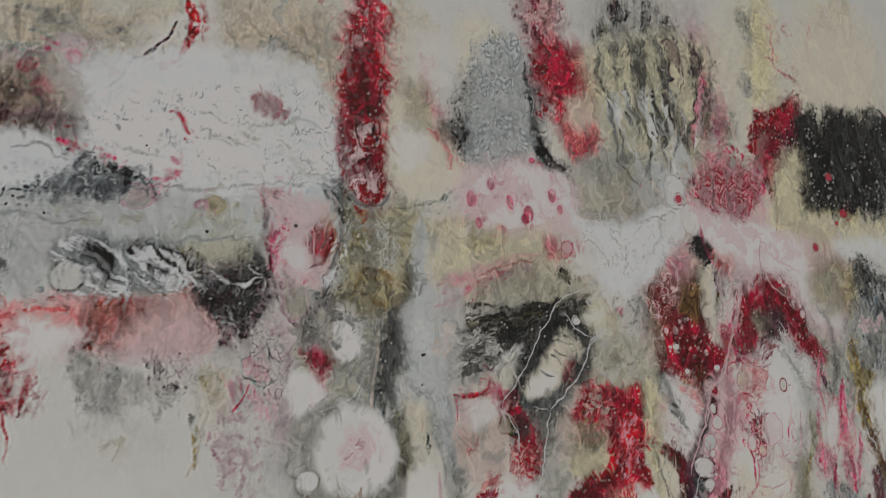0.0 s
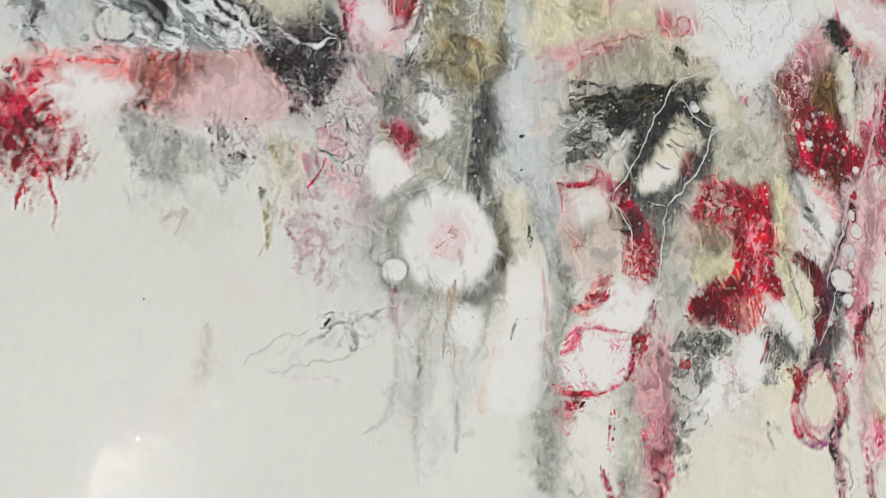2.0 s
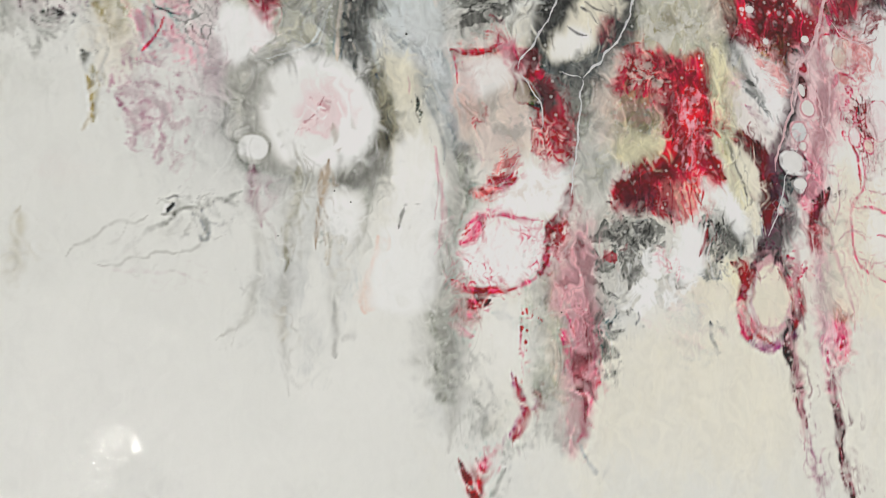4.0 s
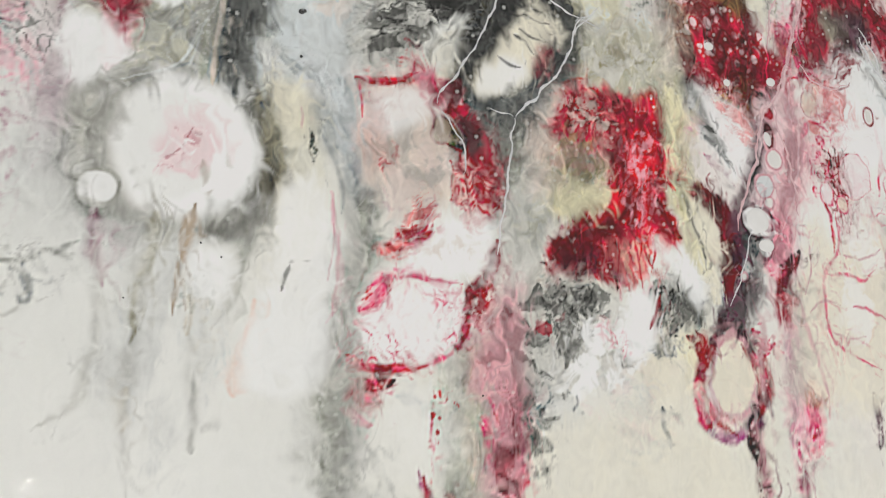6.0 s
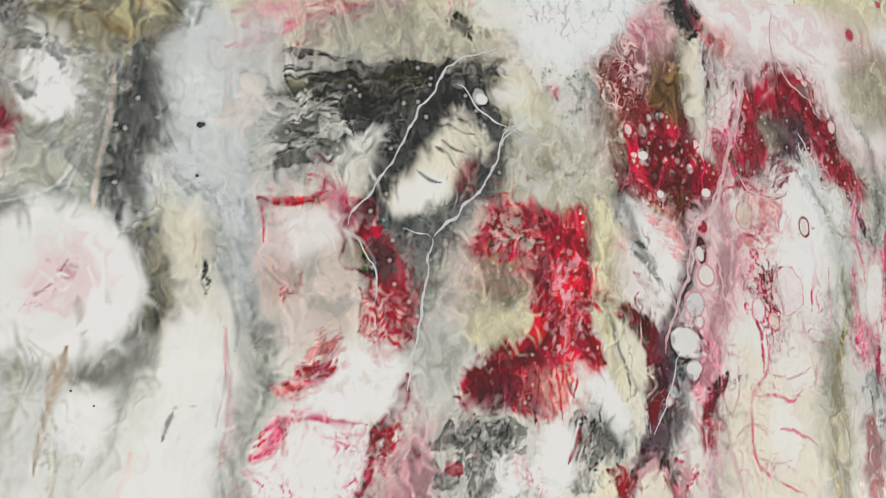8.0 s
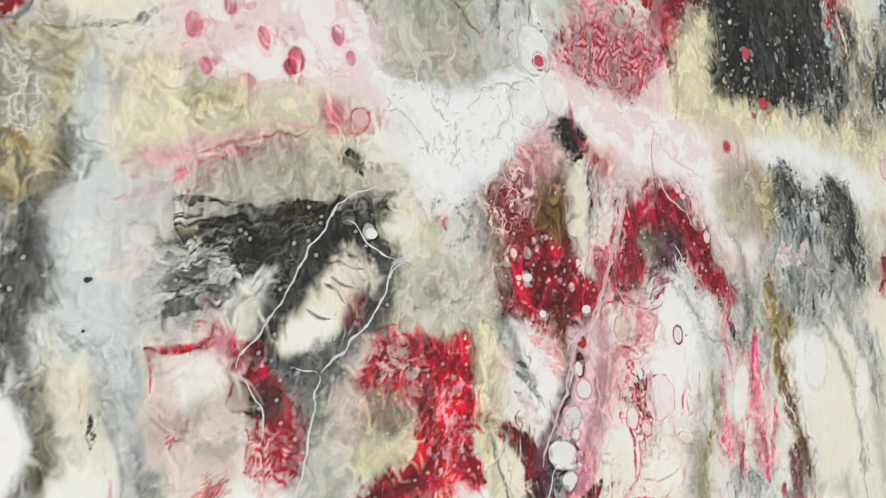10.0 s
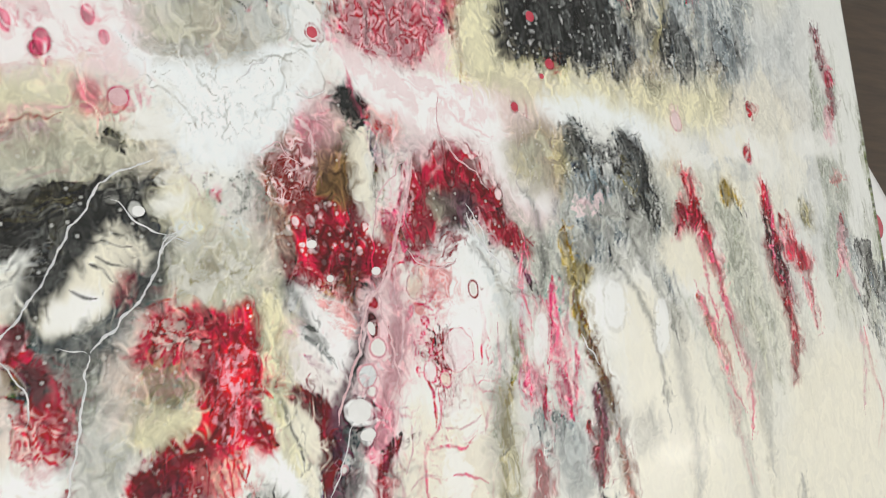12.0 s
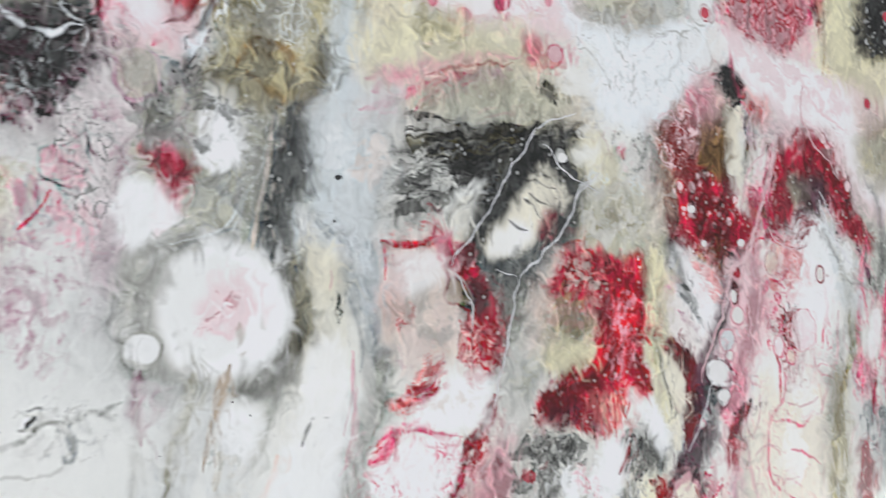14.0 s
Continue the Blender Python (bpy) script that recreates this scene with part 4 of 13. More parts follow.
cloud("crimson", -84, -210, 14.2, 7.6, -5, 4.2, 2, 0.5, 0.8, 0.1, seed=25)
run("rose", 3.5, 1.2, 0.75, 0.5, 5, -103.0, -219.6, -94.2, -225.3, -86.8, -228.3)
pool("white", -77, -213, 4.4, 3.5, -5, 0.9, 0.4, 2)
pool("white", -90, -195, 9.2, 2.9, -4, 0.8, 0.5, 2)
pool("white", -60, -228, 19.2, 17.7, -6, 0.7, 0.6, 5)
run("rose", 0.9, 0.9, 0.7, 0.5, 4, -51.8, -222.9, -54.1, -234.6, -52.3, -246.6)
drops("red", -53, -232, 14.8, 3.2, -93, 4.3, 0.5, 0.7, 1, seed=26)
run("silver", 2.4, 1.8, 0.4, 0.7, 4, -72.2, -215.1, -53.4, -222.7, -46.2, -211.3)
# grey vein road between the oval and the red fan
run("grey", 9.5, 8.1, 0.8, 0.6, 5, 15, -46, 11, -77, 3, -108)
run("sage", 8.0, 7.3, 0.6, 0.7, 5, 17, -63, 11, -98, 16, -121)
pool("white", 16, -105, 15.0, 17.0, 0, 0.6, 0.6, 6)
pool("white", 4, -141, 10.9, 19.8, -1, 0.6, 0.6, 6)
pool("blush", 31, -80, 7.0, 28.0, 1, 0.6, 0.7, 5)
cloud("silver", 20, -98, 41.4, 15.1, -95, 7.2, 1.5, 0.5, 0.6, 0.15, seed=27)
run("grey", 13.8, 7.4, 0.55, 0.7, 6, -28, -201, -35, -247, -37, -285, -23, -313)
run("sand", 11.2, 6.5, 0.5, 0.7, 6, -14, -184, -27, -235, -26, -278)
cloud("sage", -31, -226, 55.8, 19.5, -96, 11.9, 2, 0.5, 0.6, 0.16, seed=28)
run("mauve", 10.3, 12.2, 0.7, 0.6, 6, -5, -194, -9, -228, -11, -271)
cloud("rose", -7, -237, 56.3, 17.0, -96, 8.4, 2.5, 0.46, 0.8, 0.12, seed=29)
run("rose", 7.5, 1.9, 0.75, 0.6, 5, -1, -238, -9, -280, -18, -309)
run("crimson", 4.2, 1.9, 0.9, 0.4, 2, -0.1, -176.2, 0.4, -185.1, -3.3, -191.5)
pool("crimson", 16, -181, 8.2, 3.6, 13, 0.8, 0.5, 4)
cloud("white", -12, -211, 14.9, 13.1, -5, 7.4, 1, 0.5, 0.6, 0.1, seed=30)
cloud("slate", 11, -212, 40.1, 17.1, -108, 7.6, 1.3, 0.46, 0.85, 0.1, seed=31)
cloud("grey", 23, -196, 31.8, 30.3, -62, 9.6, 1.2, 0.48, 0.7, 0.12, seed=32)
cloud("slate", 9, -252, 20.2, 15.1, -108, 5.6, 1.2, 0.5, 0.7, 0.1, seed=33)
pool("white", 28, -223, 14.5, 15.9, -5, 0.8, 0.5, 4)
run("slate", 1.0, 1.0, 0.8, 0.5, 4, 39.4, -214.7, 39.1, -225.9, 34.9, -234.4)
cloud("grey", 63, -194, 39.3, 24.8, -40, 11.8, 2, 0.52, 0.6, 0.12, seed=34)
cloud("blush", 71, -217, 52.4, 28.0, -22, 14.8, 1.5, 0.5, 0.5, 0.15, seed=35)
run("grey", 6.1, 4.3, 0.5, 0.7, 5, -106, -203, -112, -235, -109, -260)
pool("silver", -103, -245, 13.6, 20.5, -6, 0.5, 0.7, 6)
pool("white", -73, -243, 32.7, 25.1, -6, 0.6, 0.7, 5)
run("mauve", 2.7, 2.7, 0.6, 0.6, 4, -60.5, -257.4, -57.5, -274.6, -64.4, -294.7)
pool("silver", -99, -274, 27.2, 12.2, -7, 0.5, 0.8, 6)
cloud("grey", -74, -293, 24.7, 27.9, -96, 10.5, 1.6, 0.52, 0.5, 0.14, seed=36)
run("crimson", 1.3, 3.0, 0.9, 0.4, 2, -106.3, -307.7, -101.5, -318.5, -98.2, -331.2)
pool("red", -97, -323, 7.1, 10.7, 10, 0.85, 0.5, 5)
pool("rose", -87, -310, 7.9, 4.2, 20, 0.8, 0.5, 4)
run("grey", 2.6, 1.7, 0.6, 0.6, 3, -87.0, -332.8, -77.0, -326.1, -71.6, -318.6)
run("silver", 1.8, 1.8, 0.5, 0.6, 2, -17.6, -309.1, -9.2, -323.1, -7.5, -329.7)
# dark oval with the banded cream heart
pool("coal", 22, -6, 40.3, 55.1, -24, 0.98, 0.28, 5)
run("coal", 11.5, 11.5, 0.95, 0.5, 4, 29, 24, 0, 3, -17, -23, -14, -37)
run("slate", 11.9, 10.3, 0.9, 0.5, 4, 58, 16, 43, -15, 24, -34, 1, -39)
run("black", 5.9, 5.2, 0.8, 0.6, 4, 0.8, 14.1, -12.2, -12.0, -17.1, -29.9)
pool("slate", 24, -33, 28.3, 12.4, 30, 0.85, 0.5, 5)
cloud("moss", 13, 23, 37.3, 20.6, 40, 11.3, 1.3, 0.5, 0.7, 0.14, seed=37)
pool("cream", 16, -10, 14.7, 26.3, -35, 0.97, 0.4, 4)
pool("white", 3, -30, 13.2, 7.5, 22, 0.97, 0.4, 3)
pool("white", 29, 7, 11.6, 6.3, 23, 0.9, 0.4, 3)
run("coal", 1.1, 0.8, 0.8, 0.4, 3, 15.3, 4.6, 24.8, 2.5, 32.4, 0.2)
run("coal", 1.1, 0.7, 0.8, 0.4, 3, 13.9, -3.5, 22.1, -6.4, 27.8, -7.4)
run("slate", 1.1, 0.7, 0.7, 0.5, 3, 8.1, -14.0, 17.4, -16.9, 25.1, -17.1)
pool("plum", 40, -8, 7.5, 11.7, -15, 0.85, 0.4, 4)
pool("wine", 36, -5, 3.8, 6.2, -15, 0.6, 0.5, 3)
pool("beige", 45, 7, 5.7, 3.7, 5, 0.7, 0.5, 3)
run("grey", 6.2, 4.6, 0.6, 0.6, 4, 49, -18, 35, -34, 19, -45)
# crimson fan
pool("sand", 67, -83, 32.6, 28.7, 1, 0.7, 0.6, 8)
cloud("sage", 51, -80, 26.6, 18.6, -17, 7.5, 1.4, 0.46, 0.7, 0.14, seed=38)
pool("lemon", 57, -104, 24.1, 8.4, 5, 0.8, 0.5, 5)
cloud("coral", 55, -62, 24.6, 24.8, -73, 9.1, 1.2, 0.46, 0.7, 0.14, seed=39)
cloud("red", 75, -44, 35.5, 22.1, 3, 10.2, 1.3, 0.36, 0.95, 0.1, seed=40)
drops("coral", 75, -46, 29.2, 18.4, 3, 7.8, 0.4, 0.7, 1, seed=41)
run("red", 11.9, 5.5, 0.95, 0.35, 8, 106, -104, 118, -115, 127, -122)
run("wine", 9.9, 7.6, 0.9, 0.4, 8, 72, -111, 48, -129, 37, -140)
cloud("wine", 57, -141, 27.6, 11.7, -1, 6.6, 1.3, 0.36, 0.95, 0.1, seed=42)
pool("wine", 47, -144, 15.5, 8.9, -1, 0.75, 0.5, 6)
cloud("red", 82, -133, 20.9, 24.9, -73, 8.4, 1.8, 0.42, 0.95, 0.1, seed=43)
cloud("coral", 88, -133, 21.1, 25.1, -84, 6.1, 2, 0.48, 0.8, 0.1, seed=44)
run("crimson", 3.8, 1.5, 0.9, 0.4, 5, 77.5, -136.1, 79.3, -150.1, 75.7, -160.4)
cloud("rose", 94, -154, 21.1, 20.7, -96, 6.1, 2, 0.54, 0.7, 0.1, seed=45)
cloud("white", 104, -67, 15.0, 6.8, -96, 6.4, 2.2, 0.46, 0.85, 0.1, seed=46)
cloud("white", 103, -95, 12.5, 12.8, -97, 5.5, 1.6, 0.52, 0.85, 0.08, seed=47)
drops("white", 53, -144, 23.5, 8.2, -1, 7.3, 0.3, 0.85, 1, seed=48)
# under the fan: grey cinders and white floes
cloud("slate", 39, -166, 26.7, 16.7, 15, 7.9, 1.2, 0.45, 0.85, 0.1, seed=49)
cloud("sage", 24, -165, 22.4, 19.8, 15, 8.4, 1.2, 0.46, 0.7, 0.14, seed=50)
pool("umber", 22, -162, 13.1, 10.2, 33, 0.5, 0.7, 6)
pool("white", 50, -206, 34.6, 29.5, -4, 0.6, 0.6, 8)
pool("white", 113, -155, 25.7, 14.2, -2, 0.5, 0.6, 5)
run("slate", 9.6, 8.8, 0.8, 0.5, 8, 135, -155, 130, -173, 133, -184)
cloud("coal", 116, -167, 20.2, 18.5, -61, 8.6, 1.6, 0.42, 0.85, 0.12, seed=51)
cloud("moss", 129, -166, 15.7, 17.5, -73, 7.1, 1.6, 0.48, 0.7, 0.12, seed=52)
pool("white", 77, -181, 24.1, 17.0, -3, 0.9, 0.5, 6)
cloud("grey", 79, -198, 23.4, 12.5, -21, 7.4, 1.6, 0.46, 0.7, 0.12, seed=53)
run("crimson", 2.3, 1.9, 0.85, 0.4, 3, 106.7, -172.1, 100.9, -185.8, 91.9, -199.0)
pool("cream", 116, -204, 25.4, 24.2, -4, 0.9, 0.5, 6)
pool("lemon", 127, -201, 6.9, 14.0, -4, 0.5, 0.6, 4)
run("crimson", 2.7, 3.1, 0.95, 0.4, 4, 126.1, -189.0, 134.1, -194.7, 135.8, -205.4)
run("crimson", 2.4, 3.5, 0.8, 0.5, 4, 135.4, -201.9, 130.0, -225.9, 131.7, -239.9)
run("slate", 2.2, 1.5, 0.6, 0.6, 2, 103.1, -230.5, 102.3, -243.9, 104.8, -257.5)
cloud("silver", 67, -234, 46.0, 26.7, -22, 10.7, 2.5, 0.5, 0.4, 0.14, seed=54)
# yellow-green stream and the hook
pool("white", 170, -77, 23.7, 34.9, 1, 0.8, 0.5, 8)
run("lemon", 11.0, 9.3, 0.85, 0.6, 5, 135, -28, 134, -59, 134, -89, 136, -111)
run("olive", 4.2, 3.3, 0.6, 0.7, 4, 127.8, -32.2, 128.1, -66.6, 132.4, -104.0)
run("sage", 8.3, 6.6, 0.7, 0.6, 5, 116, -21, 126, -44, 137, -104)
pool("slate", 147, -21, 12.1, 9.4, 4, 0.75, 0.5, 6)
run("slate", 6.0, 2.1, 0.75, 0.6, 5, 152, -23, 156, -42, 166, -58, 178, -77)
run("coal", 3.4, 1.3, 0.8, 0.5, 3, 152.4, -36.7, 160.9, -43.0, 168.2, -51.7)
run("mauve", 3.4, 2.1, 0.6, 0.6, 4, 159.7, -69.5, 172.2, -80.8, 180.4, -90.3)
cloud("pink", 171, -57, 26.8, 24.3, -60, 7.8, 2.5, 0.5, 0.7, 0.12, seed=55)
cloud("coral", 182, -45, 23.8, 19.4, -47, 7.0, 2.5, 0.5, 0.7, 0.12, seed=56)
run("cream", 7.5, 9.1, 0.85, 0.5, 5, 152, -108, 148, -141, 151, -171)
run("sage", 2.5, 3.3, 0.6, 0.6, 4, 139.1, -104.0, 142.0, -133.7, 144.9, -163.0)
run("wine", 2.9, 8.2, 0.98, 0.3, 3, 140, -94, 151, -97, 162, -106)
run("crimson", 8.4, 6.7, 0.98, 0.3, 4, 162, -104, 171, -119, 171, -142, 164, -164)
run("plum", 6.0, 6.0, 0.8, 0.5, 4, 179.7, -111.5, 174.0, -141.7, 160.6, -170.9)
# dark red shoulder with pale bubbles
pool("umber", 179, 40, 29.8, 24.7, 6, 0.8, 0.5, 8)
pool("rust", 162, 22, 19.3, 28.3, 5, 0.7, 0.6, 8)
pool("crimson", 181, 3, 31.8, 25.8, 20, 0.95, 0.35, 8)
cloud("wine", 180, 7, 34.4, 32.5, 5, 11.6, 1.2, 0.45, 0.9, 0.12, seed=57)
pool("brown", 185, -21, 19.1, 13.7, -24, 0.75, 0.5, 6)
cloud("gold", 185, -23, 15.6, 10.0, -24, 5.3, 1.5, 0.46, 0.7, 0.1, seed=58)
pool("red", 176, 15, 16.7, 10.6, 5, 0.8, 0.5, 6)
run("crimson", 9.3, 13.9, 0.95, 0.35, 6, 213, 14, 224, 6, 227, -10)
pool("wine", 219, -15, 12.3, 17.9, -14, 0.9, 0.4, 5)
run("rust", 7.2, 6.3, 0.8, 0.5, 4, 194, -29, 205, -52, 201, -68)
drops("white", 173, 15, 27.0, 30.9, -13, 9.8, 0.42, 0.95, 1.1, seed=59)
drops("white", 180, -9, 20.6, 16.3, -35, 8.9, 0.5, 0.95, 1.4, seed=60)
pool("white", 173, 11, 5.4, 4.1, 5, 1, 0.3, 2)
pool("white", 174, 28, 3.9, 5.7, 5, 1, 0.3, 2)
pool("white", 185, -15, 3.4, 3.2, 4, 1, 0.3, 2)
pool("white", 225, -12, 4.7, 3.7, 4, 1, 0.3, 2)
run("coal", 2.8, 3.7, 0.9, 0.4, 3, 205.9, 25.8, 208.5, 9.3, 210.5, -11.2, 211.0, -31.7)
run("slate", 10.2, 6.5, 0.85, 0.5, 5, 197, 59, 199, 38, 204, 21)
run("white", 7.6, 6.7, 0.9, 0.4, 4, 221, 70, 220, 48, 222, 23)
run("brown", 6.8, 4.8, 0.8, 0.5, 4, 237, 72, 232, 50, 224, 36)
pool("white", 208, -1, 4.8, 4.8, 20, 0.95, 0.3, 2)
# chain of white cells down the dark vein
run("plum", 11.9, 10.0, 0.85, 0.5, 5, 217, -40, 207, -72, 196, -96, 186, -119)
run("wine", 7.3, 6.4, 0.8, 0.5, 4, 221, -35, 219, -60, 208, -84)
cloud("slate", 182, -142, 27.5, 18.2, -110, 5.9, 1.4, 0.42, 0.85, 0.1, seed=1)
run("slate", 7.7, 12.9, 0.85, 0.4, 5, 188, -119, 179, -149, 167, -171, 159, -185)
run("plum", 10.6, 8.1, 0.85, 0.5, 5, 161, -178, 166, -189, 174, -197)
lace("ice", 172, -168, 22.9, 17.9, -110, 5.0, 1.4, 0.2, 0.6, seed=2)
pool("white", 215, -55, 3.6, 5.9, 10, 1, 0.25, 1)
pool("white", 215, -71, 7.1, 6.4, 2, 1, 0.25, 2)
pool("silver", 202, -90, 10.8, 7.1, 1, 0.7, 0.4, 3)
pool("white", 206, -96, 7.9, 5.5, 1, 0.9, 0.3, 2)
pool("white", 197, -114, 11.4, 10.3, -8, 1, 0.22, 1)
pool("white", 202, -132, 8.3, 5.4, -1, 1, 0.25, 1)
run("plum", 1.7, 1.7, 0.85, 0.4, 1, 186.5, -107.7, 193.1, -101.8, 207.2, -105.7, 209.4, -117.4, 199.1, -127.0, 187.6, -123.0)
run("wine", 1.7, 1.7, 0.85, 0.4, 1, 193.0, -128.8, 204.1, -126.3, 210.9, -132.9, 202.0, -140.1)
pool("white", 192, -172, 14.4, 22.2, 4, 0.95, 0.35, 3)
run("wine", 3.5, 6.2, 0.9, 0.4, 3, 228, -135, 218, -150, 212, -173)
run("crimson", 5.2, 5.2, 0.8, 0.5, 4, 216.1, -150.4, 209.1, -173.0, 209.7, -184.3)
# ring cell
run("wine", 10.6, 6.5, 0.85, 0.4, 4, 164, -186, 147, -199, 137, -216)
run("wine", 6.5, 7.3, 0.85, 0.4, 4, 169, -190, 177, -208, 183, -227, 178, -244)
run("rose", 3.9, 3.9, 0.7, 0.5, 4, 136.6, -216.0, 130.8, -236.4, 138.1, -247.4)
run("mauve", 5.4, 4.6, 0.6, 0.6, 4, 138.3, -245.7, 152.4, -255.7, 166.2, -253.6)
pool("plum", 174, -249, 10.0, 7.7, -6, 0.8, 0.5, 5)
pool("white", 155, -223, 20.5, 24.0, -5, 1, 0.2, 2)
run("mauve", 0.8, 0.8, 0.8, 0.4, 1, 147.6, -219.7, 157.2, -221.1, 162.9, -225.8)
run("wine", 3.6, 4.0, 0.8, 0.5, 4, 165.7, -257.1, 170.9, -268.1, 174.8, -272.7)
cloud("rose", 187, -205, 22.0, 9.4, -99, 5.0, 1.4, 0.46, 0.7, 0.1, seed=3)
# pink band and the lace of red bubbles
run("pink", 18.6, 13.9, 0.85, 0.6, 6, 239, -47, 224, -96, 207, -142)
run("rose", 11.1, 8.3, 0.7, 0.6, 6, 235, -55, 220, -104, 203, -150)
run("white", 14.0, 12.1, 0.8, 0.5, 5, 256, -75, 244, -127, 231, -174)
pool("white", 247, -128, 20.7, 23.8, -1, 0.95, 0.4, 3)
pool("white", 234, -189, 22.1, 26.6, -3, 0.7, 0.6, 4)
run("pink", 10.4, 8.7, 0.8, 0.6, 6, 221, -174, 218, -211, 207, -276)
run("mauve", 6.0, 6.0, 0.6, 0.6, 5, 209.2, -188.0, 210.5, -225.3, 202.5, -275.1)
pool("red", 225, -236, 6.9, 7.4, -5, 0.95, 0.4, 3)
run("rose", 5.9, 3.4, 0.7, 0.6, 5, 222.6, -241.0, 218.5, -266.1)
run("sage", 7.0, 4.4, 0.6, 0.6, 4, 221, -158, 226, -189, 226, -212)
pool("rust", 258, 18, 21.9, 17.2, 5, 0.7, 0.6, 8)
pool("white", 261, -25, 20.0, 27.5, -14, 0.9, 0.4, 4)
lace("rose", 255, -29, 29.7, 36.5, -14, 16.2, 1.2, 0.14, 0.8, seed=4)
pool("rose", 256, -38, 9.7, 5.0, 3, 0.9, 0.5, 4)
pool("coral", 238, 24, 13.9, 17.0, 5, 0.8, 0.5, 5)
run("rose", 3.9, 2.4, 0.8, 0.5, 3, 265.8, 1.0, 279.4, -15.2, 302.3, -11.6)
cloud("silver", 287, -32, 27.8, 15.5, -112, 4.9, 1.6, 0.46, 0.7, 0.1, seed=5)
pool("white", 304, -65, 34.0, 38.2, 2, 0.9, 0.5, 5)
cloud("rose", 278, -83, 28.6, 25.5, -87, 8.6, 1.2, 0.44, 0.9, 0.1, seed=6)
drops("white", 278, -83, 29.6, 21.4, -100, 8.6, 0.45, 0.9, 1, seed=7)
cloud("crimson", 275, -87, 24.4, 19.8, -87, 6.6, 1.2, 0.56, 0.85, 0.08, seed=8)
pool("white", 311, -86, 28.5, 21.1, 1, 0.8, 0.5, 4)
lace("rose", 281, -160, 63.1, 59.8, -87, 27.8, 1.2, 0.07, 0.7, seed=9)
lace("mauve", 284, -144, 47.8, 54.8, -87, 24.3, 1.2, 0.06, 0.6, seed=10)
run("crimson", 1.4, 1.4, 0.8, 0.4, 2, 263.2, -123.7, 276.0, -127.0, 299.0, -120.7)
run("mauve", 1.4, 1.4, 0.8, 0.4, 2, 254.7, -157.3, 281.3, -156.9, 305.6, -144.6)
run("rose", 2.2, 1.8, 0.7, 0.5, 3, 249.2, -159.1, 240.1, -182.0, 248.9, -205.5, 253.9, -221.0)
pool("rose", 314, -36, 8.1, 6.9, 3, 0.8, 0.4, 2)
pool("white", 314, -36, 4.1, 3.5, 3, 0.9, 0.3, 1)
run("plum", 3.6, 2.7, 0.7, 0.5, 4, 279.6, -238.3, 280.6, -261.3, 280.3, -276.3)
run("rose", 2.8, 2.8, 0.6, 0.5, 3, 295.4, -212.3, 303.9, -224.7, 296.7, -247.5)
# pink star and the arch
pool("white", 99, 117, 56.0, 35.9, 4, 0.85, 0.6, 10)
pool("white", 271, 138, 86.1, 33.8, -4, 0.85, 0.6, 10)
pool("cream", -84, 101, 54.3, 15.6, 25, 0.8, 0.6, 8)
cloud("lemon", -69, 115, 30.7, 13.1, 16, 12.7, 1.5, 0.45, 0.5, 0.2, seed=11)
pool("olive", -55, 130, 10.6, 5.5, 6, 0.5, 0.6, 5)
cloud("gold", -53, 132, 12.5, 6.8, 6, 4.6, 1.4, 0.5, 0.5, 0.12, seed=12)
pool("sand", -19, 105, 13.4, 10.6, 4, 0.5, 0.7, 5)
run("lilac", 6.0, 3.6, 0.75, 0.6, 5, -90, 80, -66, 92, -45, 110, -38, 125)
run("mauve", 2.7, 2.1, 0.6, 0.6, 4, -95.5, 76.2, -75.5, 85.1, -54.2, 96.2)
run("rose", 3.0, 1.5, 0.75, 0.6, 4, -95.7, 66.7, -81.4, 75.1, -66.6, 83.9)
run("pink", 3.1, 2.5, 0.6, 0.6, 4, -66.7, 82.2, -51.4, 87.9, -45.0, 93.4)
run("plum", 4.0, 2.0, 0.65, 0.6, 4, -35.8, 81.8, -15.8, 91.4, 5.1, 101.5)
run("mauve", 5.2, 4.6, 0.7, 0.6, 5, -42.3, 76.5, -22.7, 85.8, 8.4, 94.4)
run("rose", 2.0, 1.3, 0.7, 0.6, 4, -42.2, 78.2, -25.9, 87.4, -1.9, 99.3)
cloud("sage", -10, 78, 58.6, 13.9, 12, 13.8, 2, 0.42, 0.7, 0.18, seed=13)
pool("beige", 11, 78, 39.7, 14.2, 12, 0.7, 0.6, 6)
pool("white", -42, 71, 5.4, 5.1, 2, 0.85, 0.4, 2)
run("rose", 2.6, 1.9, 0.8, 0.5, 3, -50.2, 72.8, -58.1, 64.3, -65.7, 55.9)
run("crimson", 1.6, 1.0, 0.8, 0.5, 2, -53.4, 66.1, -61.3, 56.0)
run("rose", 1.0, 1.0, 0.7, 0.5, 2, -15.2, 61.7, -8.2, 67.1, -1.3, 69.0)
run("rose", 1.0, 1.0, 0.7, 0.5, 2, -10.1, 61.8, 3.7, 64.5, 12.6, 67.5)
pool("rose", 27, 114, 5.6, 8.6, -28, 0.85, 0.5, 5)
run("rose", 5.8, 2.2, 0.8, 0.6, 5, 16.0, 105.8, 26.9, 104.6, 41.8, 102.5)
pool("red", 30, 111, 3.0, 3.3, 4, 0.9, 0.4, 2)
pool("rose", 45, 113, 7.0, 6.8, 4, 0.95, 0.2, 2)
pool("white", -77, 162, 18.0, 16.8, 8, 0.5, 0.6, 6)
pool("white", -56, 159, 18.8, 13.7, 8, 0.6, 0.5, 6)
pool("white", -2, 183, 17.8, 13.2, 9, 0.95, 0.3, 3)
